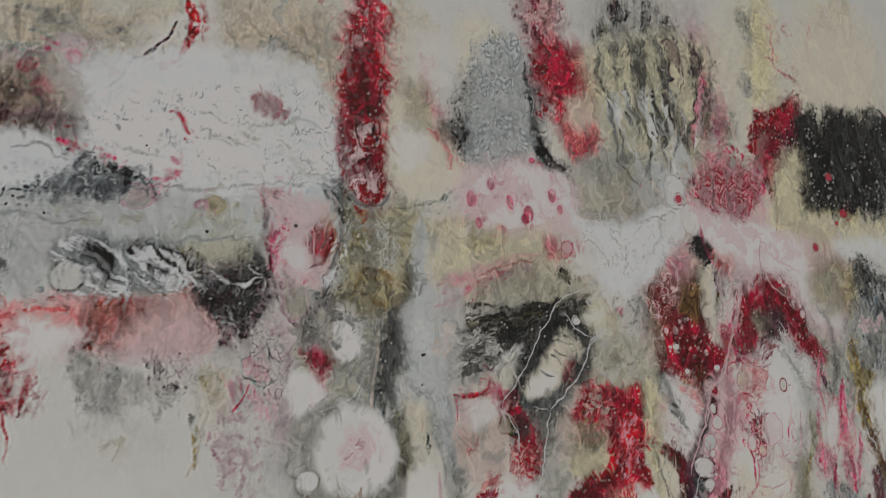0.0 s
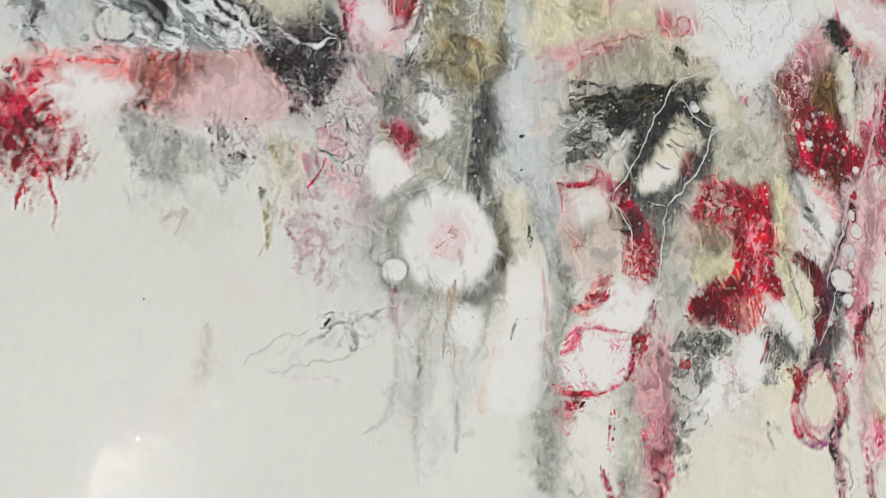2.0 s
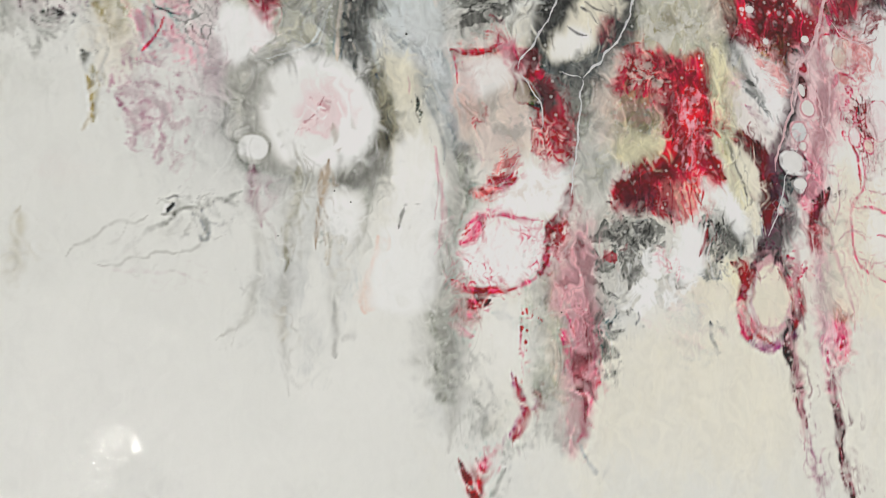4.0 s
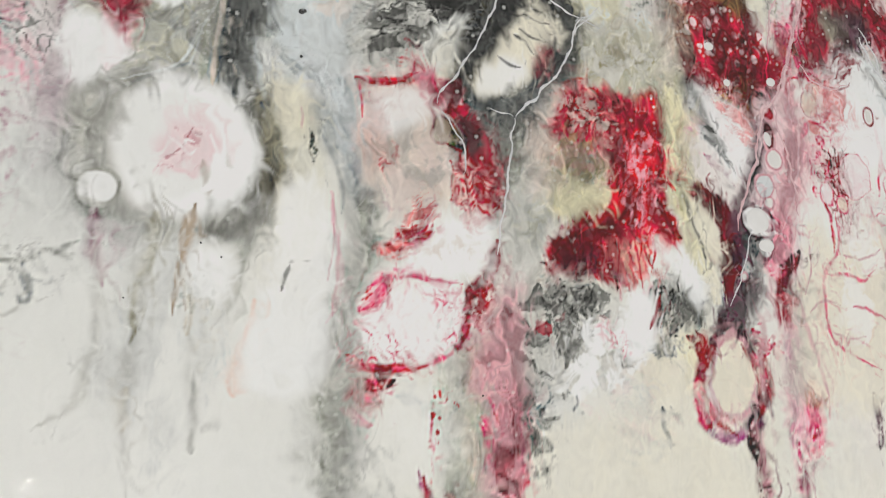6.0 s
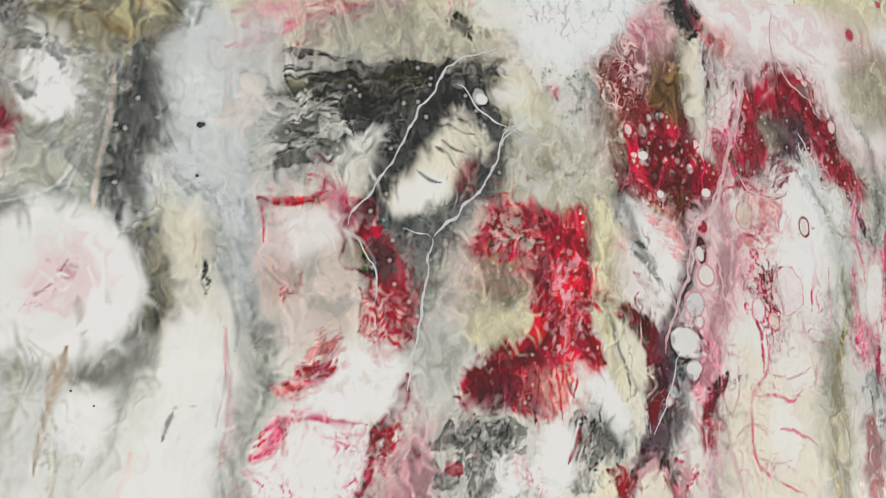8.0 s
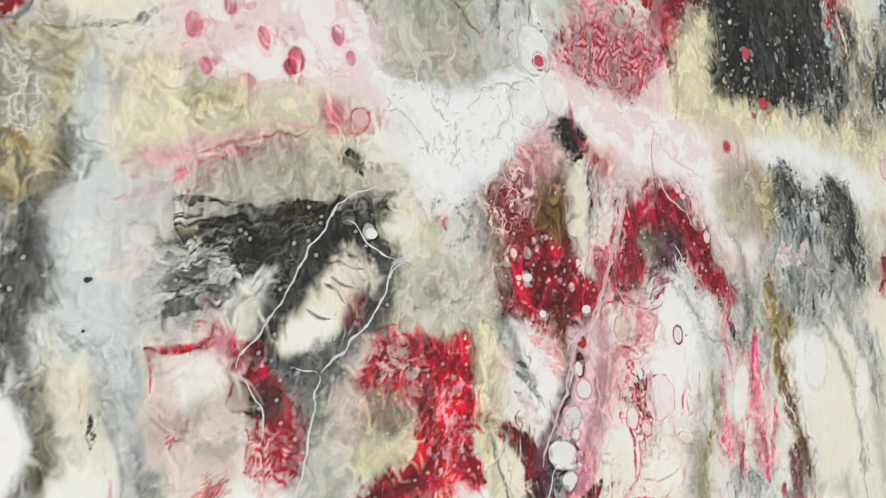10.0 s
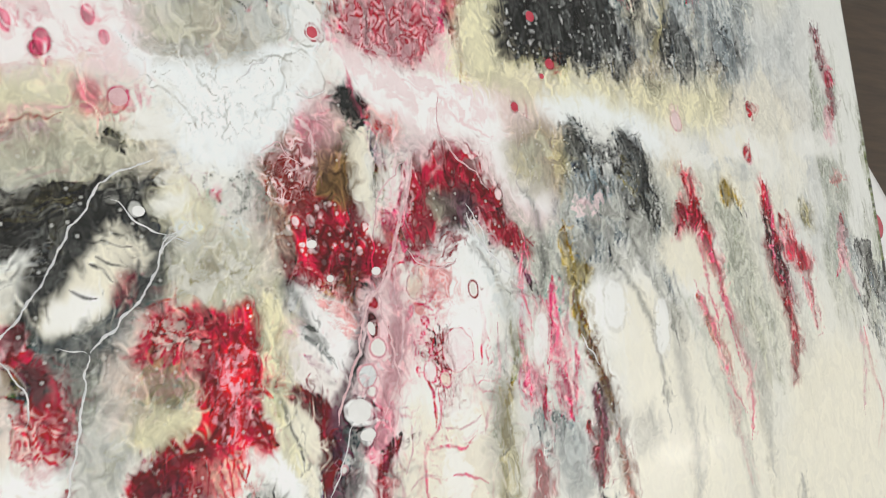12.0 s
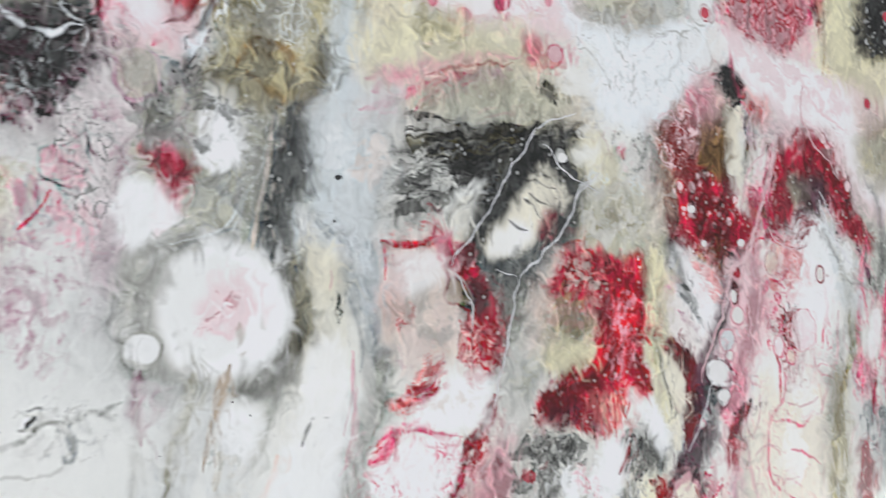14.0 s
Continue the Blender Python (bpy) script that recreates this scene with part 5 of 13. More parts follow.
lace("rose", -53, 158, 28.5, 20.7, 7, 16.5, 1.2, 0.12, 0.6, seed=14)
cloud("ice", -0, 150, 67.2, 24.2, 26, 8.6, 2, 0.5, 0.7, 0.12, seed=15)
lace("silver", 44, 159, 50.3, 32.1, 51, 13.9, 1.6, 0.1, 0.6, seed=16)
run("rose", 2.3, 1.6, 0.8, 0.5, 4, -57.2, 167.9, -56.5, 157.6, -60.6, 151.9)
run("rose", 1.9, 1.3, 0.8, 0.5, 4, -65.3, 146.2, -53.0, 145.9, -41.8, 152.4)
pool("rose", -44, 142, 4.2, 4.2, 6, 0.85, 0.4, 3)
pool("rose", -33, 136, 3.3, 4.9, 6, 0.8, 0.4, 3)
pool("rose", -26, 131, 4.3, 4.9, 5, 0.9, 0.3, 2)
pool("rose", -35, 125, 7.2, 5.6, 5, 0.8, 0.5, 4)
pool("crimson", 3, 145, 6.7, 7.6, 26, 0.85, 0.25, 2)
pool("rose", 7, 140, 5.7, 4.8, 6, 0.8, 0.3, 2)
run("rose", 5.3, 3.0, 0.8, 0.5, 4, 28.7, 161.0, 26.9, 147.6, 30.3, 138.5)
pool("rose", -1, 163, 4.3, 3.7, 7, 0.85, 0.4, 3)
pool("pink", 51, 168, 8.7, 3.9, 7, 0.8, 0.5, 4)
pool("rose", -30, 161, 1.7, 5.7, 7, 0.8, 0.4, 2)
cloud("white", 57, 172, 34.4, 21.8, 34, 6.3, 2.5, 0.46, 0.7, 0.1, seed=17)
pool("olive", 106, 154, 26.5, 9.7, 6, 0.55, 0.7, 8)
cloud("sand", 102, 158, 39.4, 24.3, 6, 10.1, 1.3, 0.45, 0.7, 0.14, seed=18)
pool("umber", 84, 152, 15.9, 7.6, -14, 0.45, 0.7, 6)
pool("cream", 84, 176, 11.1, 6.4, 7, 0.8, 0.5, 4)
cloud("grey", 140, 192, 24.2, 16.7, 57, 9.0, 1.4, 0.5, 0.7, 0.12, seed=19)
cloud("slate", 134, 182, 11.3, 10.1, 7, 4.4, 1.4, 0.5, 0.8, 0.1, seed=20)
pool("rose", 109, 152, 3.6, 5.4, -24, 0.7, 0.4, 2)
pool("coral", 112, 179, 13.5, 16.4, 7, 0.35, 0.7, 5)
pool("rose", 145, 187, 3.4, 3.4, 8, 0.8, 0.4, 1)
pool("white", 138, 172, 19.7, 4.0, 24, 0.7, 0.5, 3)
pool("sage", 157, 168, 12.7, 10.3, 6, 0.7, 0.5, 4)
run("slate", 2.1, 1.3, 0.85, 0.4, 3, 98.3, 139.1, 103.0, 131.4, 104.6, 123.5)
run("ice", 1.7, 1.3, 0.7, 0.5, 3, 103.9, 125.5, 118.2, 143.0, 156.0, 155.1)
run("white", 3.7, 3.7, 0.9, 0.5, 3, 160.5, 151.2, 140.8, 140.9, 126.2, 129.3)
run("white", 10.6, 11.6, 0.9, 0.4, 3, 192, 199, 182, 171, 181, 136)
pool("white", 182, 142, 14.2, 19.5, 5, 0.95, 0.3, 2)
pool("white", 181, 180, 12.3, 21.9, 7, 0.9, 0.4, 3)
lace("silver", 179, 166, 48.8, 19.9, -95, 14.1, 2, 0.08, 0.55, seed=21)
run("coal", 1.9, 2.4, 0.8, 0.4, 2, 192.1, 203.3, 195.0, 194.8)
pool("crimson", 193, 172, 5.7, 5.7, 6, 0.95, 0.25, 1)
pool("rose", 175, 164, 3.0, 2.6, 6, 0.8, 0.4, 1)
lace("silver", 98, 105, 47.2, 35.8, 3, 14.9, 1.3, 0.08, 0.55, seed=22)
cloud("silver", 111, 102, 48.0, 44.1, -37, 8.4, 1.6, 0.56, 0.6, 0.1, seed=23)
cloud("cream", 87, 54, 33.2, 23.2, 0, 12.0, 1.3, 0.45, 0.7, 0.14, seed=24)
# moss-black shelf left of the oval
pool("moss", -17, 43, 43.3, 17.1, 8, 0.85, 0.5, 8)
cloud("coal", -28, 36, 51.8, 20.3, -1, 9.9, 2.2, 0.4, 0.9, 0.12, seed=25)
cloud("black", 7, 50, 39.0, 14.0, 15, 8.5, 2, 0.48, 0.85, 0.12, seed=26)
cloud("olive", 7, 50, 42.3, 10.5, 10, 7.7, 2, 0.52, 0.6, 0.12, seed=27)
cloud("silver", -50, 13, 39.7, 16.3, -2, 4.4, 3, 0.48, 0.75, 0.1, seed=28)
cloud("slate", -31, 19, 38.4, 20.1, -2, 5.9, 2.6, 0.46, 0.8, 0.12, seed=29)
run("moss", 2.2, 1.9, 0.85, 0.4, 3, 37.4, 91.1, 44.8, 86.9, 48.3, 79.6)
pool("coal", 51, 53, 18.8, 12.9, -19, 0.9, 0.4, 7)
pool("black", 30, 46, 14.7, 10.9, -0, 0.8, 0.5, 6)
pool("slate", 58, 35, 15.0, 10.0, -40, 0.8, 0.5, 5)
drops("cream", 66, 46, 15.1, 23.7, -40, 13.1, 0.5, 0.9, 1, seed=30)
pool("cream", 52, 38, 5.0, 4.4, -1, 0.95, 0.3, 2)
pool("cream", 70, 52, 9.6, 6.1, 0, 0.8, 0.5, 5)
pool("slate", 32, 46, 5.9, 5.1, -0, 0.6, 0.5, 2)
# net of pale grey cells between oval and shoulder
pool("milk", 108, 54, 34.6, 35.5, 0, 0.6, 0.6, 6)
lace("white", 112, 46, 39.1, 35.5, -0, 12.4, 1.2, 0.22, 0.75, seed=31)
cloud("grey", 120, 46, 30.0, 20.5, -19, 8.4, 1.3, 0.5, 0.75, 0.1, seed=32)
cloud("sage", 105, 3, 34.1, 27.0, -2, 10.5, 1.2, 0.48, 0.6, 0.14, seed=33)
lace("mauve", 107, 38, 31.3, 30.1, -60, 10.7, 1.2, 0.12, 0.5, seed=34)
lace("white", 128, 22, 24.1, 17.7, -60, 8.4, 1.2, 0.15, 0.6, seed=35)
pool("cream", 127, 14, 17.8, 15.8, -2, 0.5, 0.7, 5)
cloud("sand", 99, -12, 33.6, 19.0, -3, 8.8, 1.3, 0.48, 0.6, 0.12, seed=36)
pool("rose", 106, 50, 3.9, 5.5, 0, 0.7, 0.5, 3)
# black bird in the red arch
pool("rust", 184, 110, 19.1, 27.4, -15, 0.7, 0.6, 8)
cloud("rose", 181, 106, 25.4, 20.4, -59, 12.1, 1.2, 0.44, 0.75, 0.12, seed=37)
pool("crimson", 196, 128, 9.4, 12.6, -24, 0.75, 0.5, 6)
pool("black", 218, 117, 15.8, 12.3, -34, 1, 0.3, 5)
run("black", 7.8, 3.9, 0.95, 0.4, 3, 209, 129, 224, 121, 231, 108)
run("coal", 5.0, 3.0, 0.9, 0.4, 4, 228.5, 108.1, 216.5, 94.1, 205.1, 84.9, 194.4, 80.2)
pool("cream", 204, 102, 9.5, 16.4, -25, 0.8, 0.5, 5)
run("silver", 5.7, 4.7, 0.8, 0.5, 4, 198.1, 93.4, 189.7, 84.4, 181.8, 79.9)
pool("moss", 199, 72, 25.9, 12.9, 26, 0.85, 0.5, 8)
pool("brown", 209, 70, 12.6, 11.3, 1, 0.8, 0.6, 6)
cloud("umber", 198, 59, 25.9, 25.5, -95, 10.3, 1.3, 0.42, 0.8, 0.14, seed=38)
run("cream", 6.9, 5.9, 0.9, 0.45, 3, 225, 99, 222, 72, 218, 42)
run("olive", 6.9, 6.9, 0.8, 0.5, 4, 230, 68, 225, 46, 220, 33)
run("mauve", 5.0, 6.0, 0.7, 0.6, 4, 232.7, 94.8, 242.0, 77.2, 245.7, 59.3)
pool("coral", 247, 100, 9.1, 11.7, 26, 0.85, 0.4, 4)
run("slate", 4.0, 3.0, 0.6, 0.6, 3, 227.4, 108.0, 235.0, 90.4, 236.4, 77.0)
pool("wine", 154, 71, 13.6, 17.3, -17, 0.6, 0.6, 6)
cloud("crimson", 154, 62, 24.9, 18.8, -94, 9.7, 1.2, 0.42, 0.85, 0.1, seed=39)
lace("blush", 154, 67, 20.8, 24.8, 1, 8.0, 1.2, 0.2, 0.8, seed=40)
pool("rust", 154, 60, 12.3, 11.6, 1, 0.5, 0.6, 4)
run("pink", 1.3, 1.3, 0.8, 0.4, 2, 140.9, 78.6, 155.4, 85.3, 166.5, 73.1, 173.6, 71.1)
# arch on the right, white roof
run("wine", 13.3, 13.3, 0.9, 0.4, 6, 264, 41, 272, 66, 294, 79, 313, 81)
pool("crimson", 300, 76, 24.9, 10.3, 9, 0.9, 0.5, 6)
run("crimson", 12.0, 6.6, 0.9, 0.5, 6, 313, 79, 330, 65, 347, 46, 363, 16)
pool("plum", 311, 41, 18.7, 12.3, -0, 0.85, 0.5, 6)
cloud("wine", 311, 41, 32.2, 32.8, -35, 13.0, 1.2, 0.42, 0.9, 0.1, seed=41)
pool("umber", 288, 50, 14.8, 19.6, -16, 0.6, 0.6, 6)
cloud("grey", 279, 46, 23.5, 23.0, -58, 9.4, 1.3, 0.5, 0.7, 0.12, seed=42)
drops("white", 308, 41, 28.1, 20.7, -25, 10.8, 0.45, 0.95, 1, seed=43)
cloud("plum", 338, 22, 35.0, 24.7, -57, 10.0, 1.6, 0.42, 0.85, 0.1, seed=44)
drops("blush", 338, 27, 35.0, 18.6, -57, 6.7, 0.5, 0.7, 1.2, seed=45)
run("white", 12.1, 10.1, 0.9, 0.5, 5, 252, 68, 244, 46, 237, 28)
pool("rose", 240, 28, 7.7, 11.5, -1, 0.8, 0.5, 4)
run("pink", 4.1, 2.1, 0.8, 0.5, 3, 267.1, 73.2, 256.1, 50.4, 239.0, 19.4)
cloud("rose", 204, 72, 5.2, 4.3, 1, 5.7, 1, 0.5, 0.3, 0.1, seed=46)
pool("white", 323, 113, 26.1, 38.2, 11, 0.85, 0.5, 8)
run("white", 10.9, 6.5, 0.9, 0.5, 6, 304, 112, 326, 84, 348, 56)
pool("wine", 268, 85, 15.2, 4.6, 2, 0.7, 0.6, 5)
lace("white", 283, 88, 29.9, 11.2, 2, 8.5, 1.2, 0.2, 0.8, seed=47)
pool("crimson", 330, 92, 10.3, 11.7, 2, 0.8, 0.5, 5)
lace("blush", 327, 94, 15.4, 17.5, 2, 7.8, 1.2, 0.25, 0.9, seed=48)
lace("pink", 257, 114, 51.8, 27.6, 3, 18.5, 1.3, 0.1, 0.6, seed=49)
cloud("silver", 255, 96, 30.9, 20.3, -24, 10.2, 1.4, 0.5, 0.6, 0.12, seed=50)
cloud("pink", 271, 143, 65.3, 23.5, 5, 13.7, 1.4, 0.55, 0.6, 0.12, seed=51)
pool("rose", 266, 145, 10.6, 3.7, 5, 0.6, 0.6, 4)
run("rose", 2.7, 2.7, 0.8, 0.5, 3, 303.0, 128.9, 298.0, 111.8, 302.0, 93.0)
cloud("crimson", 252, 184, 42.8, 30.4, -11, 12.5, 1.3, 0.36, 0.9, 0.1, seed=52)
cloud("umber", 248, 197, 31.9, 25.4, -10, 8.3, 1.3, 0.46, 0.7, 0.1, seed=53)
lace("blush", 253, 188, 50.4, 33.9, -1, 11.5, 1.2, 0.26, 0.85, seed=54)
cloud("wine", 263, 171, 32.6, 18.3, -11, 8.4, 1.2, 0.48, 0.8, 0.1, seed=55)
pool("rose", 222, 182, 5.5, 4.1, 7, 0.85, 0.4, 2)
pool("white", 244, 159, 2.8, 4.6, 6, 0.95, 0.3, 1)
run("pink", 6.8, 6.8, 0.7, 0.6, 5, 203, 182, 217, 157, 237, 145)
run("pink", 7.9, 6.7, 0.7, 0.6, 5, 309, 210, 311, 176, 314, 147)
run("rose", 5.8, 3.5, 0.8, 0.5, 4, 332.8, 223.4, 329.2, 192.7, 336.7, 173.5)
pool("rose", 317, 196, 5.2, 9.9, 7, 0.8, 0.4, 3)
run("crimson", 2.9, 1.7, 0.7, 0.5, 3, 331.9, 188.0, 335.5, 163.4, 329.8, 143.0)
# black cliff and cream shore, upper right
pool("cream", 404, 165, 81.0, 20.9, 5, 0.7, 0.6, 8)
pool("sand", 353, 201, 27.5, 40.6, 7, 0.8, 0.6, 6)
cloud("lemon", 349, 165, 30.8, 39.6, -97, 17.5, 1.3, 0.46, 0.6, 0.15, seed=56)
cloud("coal", 437, 238, 70.4, 80.1, -104, 22.2, 2.6, 0.36, 0.95, 0.12, seed=57)
cloud("black", 423, 247, 58.2, 64.3, -104, 16.8, 2.6, 0.46, 0.95, 0.1, seed=58)
cloud("moss", 412, 218, 57.0, 63.3, -104, 13.9, 2.2, 0.5, 0.75, 0.12, seed=59)
cloud("slate", 525, 233, 66.3, 51.1, -99, 14.3, 3, 0.44, 0.85, 0.12, seed=60)
cloud("white", 465, 270, 36.5, 45.3, -105, 10.8, 3, 0.6, 0.8, 0.08, seed=1)
pool("coal", 496, 184, 22.0, 22.5, 6, 0.75, 0.6, 8)
cloud("silver", 527, 193, 41.7, 59.7, -99, 17.1, 2.2, 0.5, 0.7, 0.14, seed=2)
pool("cream", 473, 272, 25.0, 22.4, 9, 0.7, 0.5, 5)
run("silver", 4.2, 3.5, 0.7, 0.5, 3, 500.8, 293.6, 516.8, 261.2, 528.6, 227.8)
pool("cream", 588, 260, 28.4, 46.5, 4, 0.9, 0.5, 6)
pool("lemon", 580, 240, 21.1, 24.0, 7, 0.4, 0.7, 5)
cloud("coal", 609, 189, 53.7, 60.0, -84, 17.0, 2.6, 0.42, 0.85, 0.12, seed=3)
run("coal", 10.5, 17.5, 0.85, 0.6, 6, 733, 240, 705, 185, 674, 138)
pool("coal", 727, 213, 27.5, 19.6, 6, 0.75, 0.6, 8)
cloud("slate", 664, 219, 79.3, 81.1, -101, 21.3, 2.6, 0.46, 0.8, 0.12, seed=4)
cloud("silver", 668, 239, 53.4, 40.8, -101, 16.5, 2.2, 0.5, 0.7, 0.14, seed=5)
run("plum", 11.8, 8.5, 0.8, 0.6, 4, 680, 325, 684, 293, 686, 267)
run("rose", 6.7, 3.4, 0.7, 0.6, 4, 677, 311, 670, 284, 667, 258)
cloud("slate", 733, 294, 85.1, 33.0, -102, 12.4, 3, 0.5, 0.7, 0.12, seed=6)
pool("cream", 769, 299, 24.5, 40.8, 9, 0.8, 0.6, 5)
cloud("silver", 832, 259, 119.4, 61.4, -103, 28.7, 3, 0.45, 0.7, 0.16, seed=7)
pool("cream", 833, 316, 34.4, 49.4, 9, 0.6, 0.6, 5)
cloud("red", 556, 288, 39.5, 27.2, -106, 12.0, 1.5, 0.34, 0.95, 0.1, seed=8)
drops("white", 553, 285, 31.3, 26.5, -100, 14.9, 0.6, 0.9, 1.2, seed=9)
pool("crimson", 397, 230, 6.7, 4.2, 8, 0.9, 0.4, 2)
run("white", 3.9, 3.9, 0.8, 0.5, 2, 423.7, 225.4, 423.7, 209.2, 424.4, 193.1)
pool("crimson", 424, 214, 6.1, 6.4, 7, 0.95, 0.35, 1)
cloud("sand", 590, 139, 70.1, 58.0, -84, 25.5, 1.8, 0.42, 0.7, 0.16, seed=10)
pool("sand", 701, 140, 21.1, 39.6, -3, 0.7, 0.6, 6)
cloud("cream", 729, 116, 79.8, 87.6, -102, 34.1, 2, 0.4, 0.7, 0.18, seed=11)
pool("crimson", 441, 170, 6.2, 5.4, 5, 1, 0.25, 1)
pool("crimson", 429, 157, 3.0, 2.7, 5, 1, 0.3, 1)
pool("rose", 449, 162, 2.4, 1.6, 5, 0.9, 0.3, 1)
pool("red", 390, 126, 4.3, 4.6, 3, 1, 0.3, 1)
pool("rose", 757, 142, 4.7, 6.6, 3, 0.9, 0.4, 1)
pool("peach", 615, 123, 13.8, 12.0, 3, 0.6, 0.6, 4)
pool("rose", 739, 85, 9.1, 7.1, 1, 0.8, 0.4, 2)
pool("wine", 368, 85, 3.4, 4.0, 2, 0.8, 0.4, 2)
# olive dome and its dark ridge
pool("white", 483, 127, 45.2, 17.9, -11, 0.85, 0.6, 8)
cloud("white", 461, 137, 54.8, 25.2, -20, 10.5, 1.6, 0.46, 0.8, 0.1, seed=12)
pool("olive", 415, 82, 32.9, 37.2, -6, 0.7, 0.5, 7)
cloud("sage", 403, 102, 30.5, 29.4, -84, 14.7, 1.3, 0.48, 0.6, 0.16, seed=13)
pool("cream", 399, 102, 13.4, 14.4, -13, 0.6, 0.6, 5)
pool("lemon", 370, 116, 15.2, 20.2, 3, 0.5, 0.7, 5)
cloud("slate", 464, 83, 48.2, 20.7, -69, 10.4, 1.8, 0.38, 0.9, 0.1, seed=14)
cloud("coal", 456, 104, 27.0, 12.5, -62, 7.8, 1.6, 0.46, 0.9, 0.1, seed=15)
cloud("steel", 480, 56, 32.5, 17.7, -69, 9.2, 1.8, 0.46, 0.7, 0.1, seed=16)
cloud("coal", 534, 102, 27.2, 16.0, -114, 8.5, 1.6, 0.42, 0.9, 0.1, seed=17)
cloud("slate", 542, 74, 40.7, 25.8, -61, 11.3, 1.5, 0.44, 0.85, 0.1, seed=18)
run("coal", 5.6, 7.0, 0.85, 0.5, 4, 526, 110, 542, 99, 547, 80, 555, 46)
pool("white", 501, 84, 21.7, 18.7, 2, 0.7, 0.5, 5)
cloud("olive", 531, 62, 22.1, 17.6, -84, 9.8, 1.4, 0.5, 0.6, 0.12, seed=19)
cloud("steel", 452, 30, 37.1, 45.9, -69, 14.0, 1.8, 0.5, 0.6, 0.14, seed=20)
pool("pink", 461, 35, 11.0, 8.4, -0, 0.6, 0.5, 4)
pool("white", 671, 101, 94.7, 24.8, 2, 0.8, 0.6, 8)
cloud("silver", 701, 89, 119.5, 34.4, -11, 19.9, 2, 0.52, 0.5, 0.14, seed=21)
# streaked skirts below, right
pool("white", 567, -133, 153.0, 85.5, -20, 0.8, 0.6, 8)
cloud("silver", 526, -69, 143.9, 197.6, -72, 31.1, 5, 0.5, 0.6, 0.14, seed=22)
cloud("sage", 635, -78, 131.5, 171.0, -71, 27.1, 6, 0.54, 0.55, 0.12, seed=23)
cloud("grey", 401, -15, 65.0, 63.7, -77, 14.3, 3, 0.48, 0.75, 0.12, seed=24)
cloud("slate", 480, 8, 31.7, 48.5, -84, 13.1, 2.4, 0.44, 0.8, 0.12, seed=25)
cloud("coal", 542, 23, 28.4, 34.5, -68, 11.2, 1.6, 0.46, 0.8, 0.1, seed=26)
run("steel", 11.4, 7.1, 0.75, 0.6, 5, 562, 12, 557, -39, 564, -78, 576, -134)
run("grey", 5.4, 4.1, 0.7, 0.6, 4, 518.8, -9.2, 536.9, -53.7, 548.4, -87.3)
run("slate", 5.7, 3.5, 0.7, 0.6, 4, 560.4, -22.0, 570.1, -67.2, 582.4, -123.7)
pool("white", 523, -37, 29.0, 32.3, 3, 0.9, 0.5, 5)
pool("white", 454, -58, 23.0, 18.4, -4, 0.9, 0.45, 4)
pool("white", 532, -80, 22.3, 14.0, -5, 0.8, 0.5, 4)
pool("white", 616, -25, 44.4, 32.4, 6, 0.95, 0.4, 5)
pool("cream", 571, -14, 20.0, 22.5, -2, 0.7, 0.5, 4)
run("gold", 5.6, 6.2, 0.9, 0.4, 2, 429, 15, 427, -11, 435, -31)
pool("gold", 447, -27, 16.6, 7.3, 10, 0.75, 0.5, 5)
run("gold", 7.4, 6.2, 0.85, 0.5, 3, 434, -31, 431, -61, 445, -93)
run("brown", 6.1, 7.4, 0.85, 0.5, 4, 442, -88, 452, -119, 463, -150)
run("umber", 8.7, 9.9, 0.7, 0.6, 4, 459, -125, 466, -156, 469, -182)
run("wine", 6.1, 8.5, 0.8, 0.5, 4, 442, -133, 442, -157, 446, -179)
run("wine", 19.7, 4.6, 0.9, 0.4, 4, 621, 28, 635, -2, 644, -32)
run("rose", 5.3, 3.8, 0.85, 0.5, 3, 612.4, 16.2, 603.1, 7.7, 591.4, -3.5)
run("rose", 9.2, 3.8, 0.75, 0.6, 4, 639, -8, 658, -62, 674, -134)
run("red", 7.4, 6.6, 0.8, 0.5, 4, 609, -62, 630, -101, 651, -143)
run("rose", 4.5, 3.8, 0.7, 0.6, 4, 643.9, -130.8, 651.6, -166.2, 649.5, -200.1)
run("rose", 6.0, 6.0, 0.6, 0.6, 3, 616.3, -47.8, 618.3, -62.3, 625.1, -77.2)
run("gold", 6.5, 3.2, 0.75, 0.5, 3, 683, 55, 697, 45, 710, 30)
run("sage", 5.8, 4.9, 0.6, 0.6, 3, 705.1, 33.0, 689.2, -15.9, 663.3, -38.8)
run("crimson", 4.4, 13.9, 0.85, 0.4, 3, 762, 58, 764, 20, 767, -19)
run("wine", 12.1, 10.4, 0.85, 0.4, 3, 770, -6, 775, -58, 794, -97)
run("red", 7.2, 5.4, 0.8, 0.5, 3, 800, 19, 809, -21)
run("rose", 5.2, 3.5, 0.7, 0.6, 3, 775.6, -32.1, 787.1, -83.9)
run("grey", 9.6, 12.8, 0.6, 0.6, 5, 697, -77, 705, -138, 687, -218)
run("grey", 6.3, 7.9, 0.5, 0.7, 5, 679, -64, 682, -123, 685, -182)
run("pink", 6.2, 4.6, 0.5, 0.7, 5, 651, -50, 677, -123, 669, -203)
pool("white", 378, -81, 27.3, 28.6, -6, 0.6, 0.6, 5)
run("rose", 4.2, 3.0, 0.8, 0.5, 4, 409.6, -29.9, 401.8, -59.1, 394.8, -82.9, 388.6, -101.6)
run("rose", 3.4, 2.3, 0.7, 0.5, 4, 368.0, -51.6, 362.9, -89.2, 364.5, -127.0)
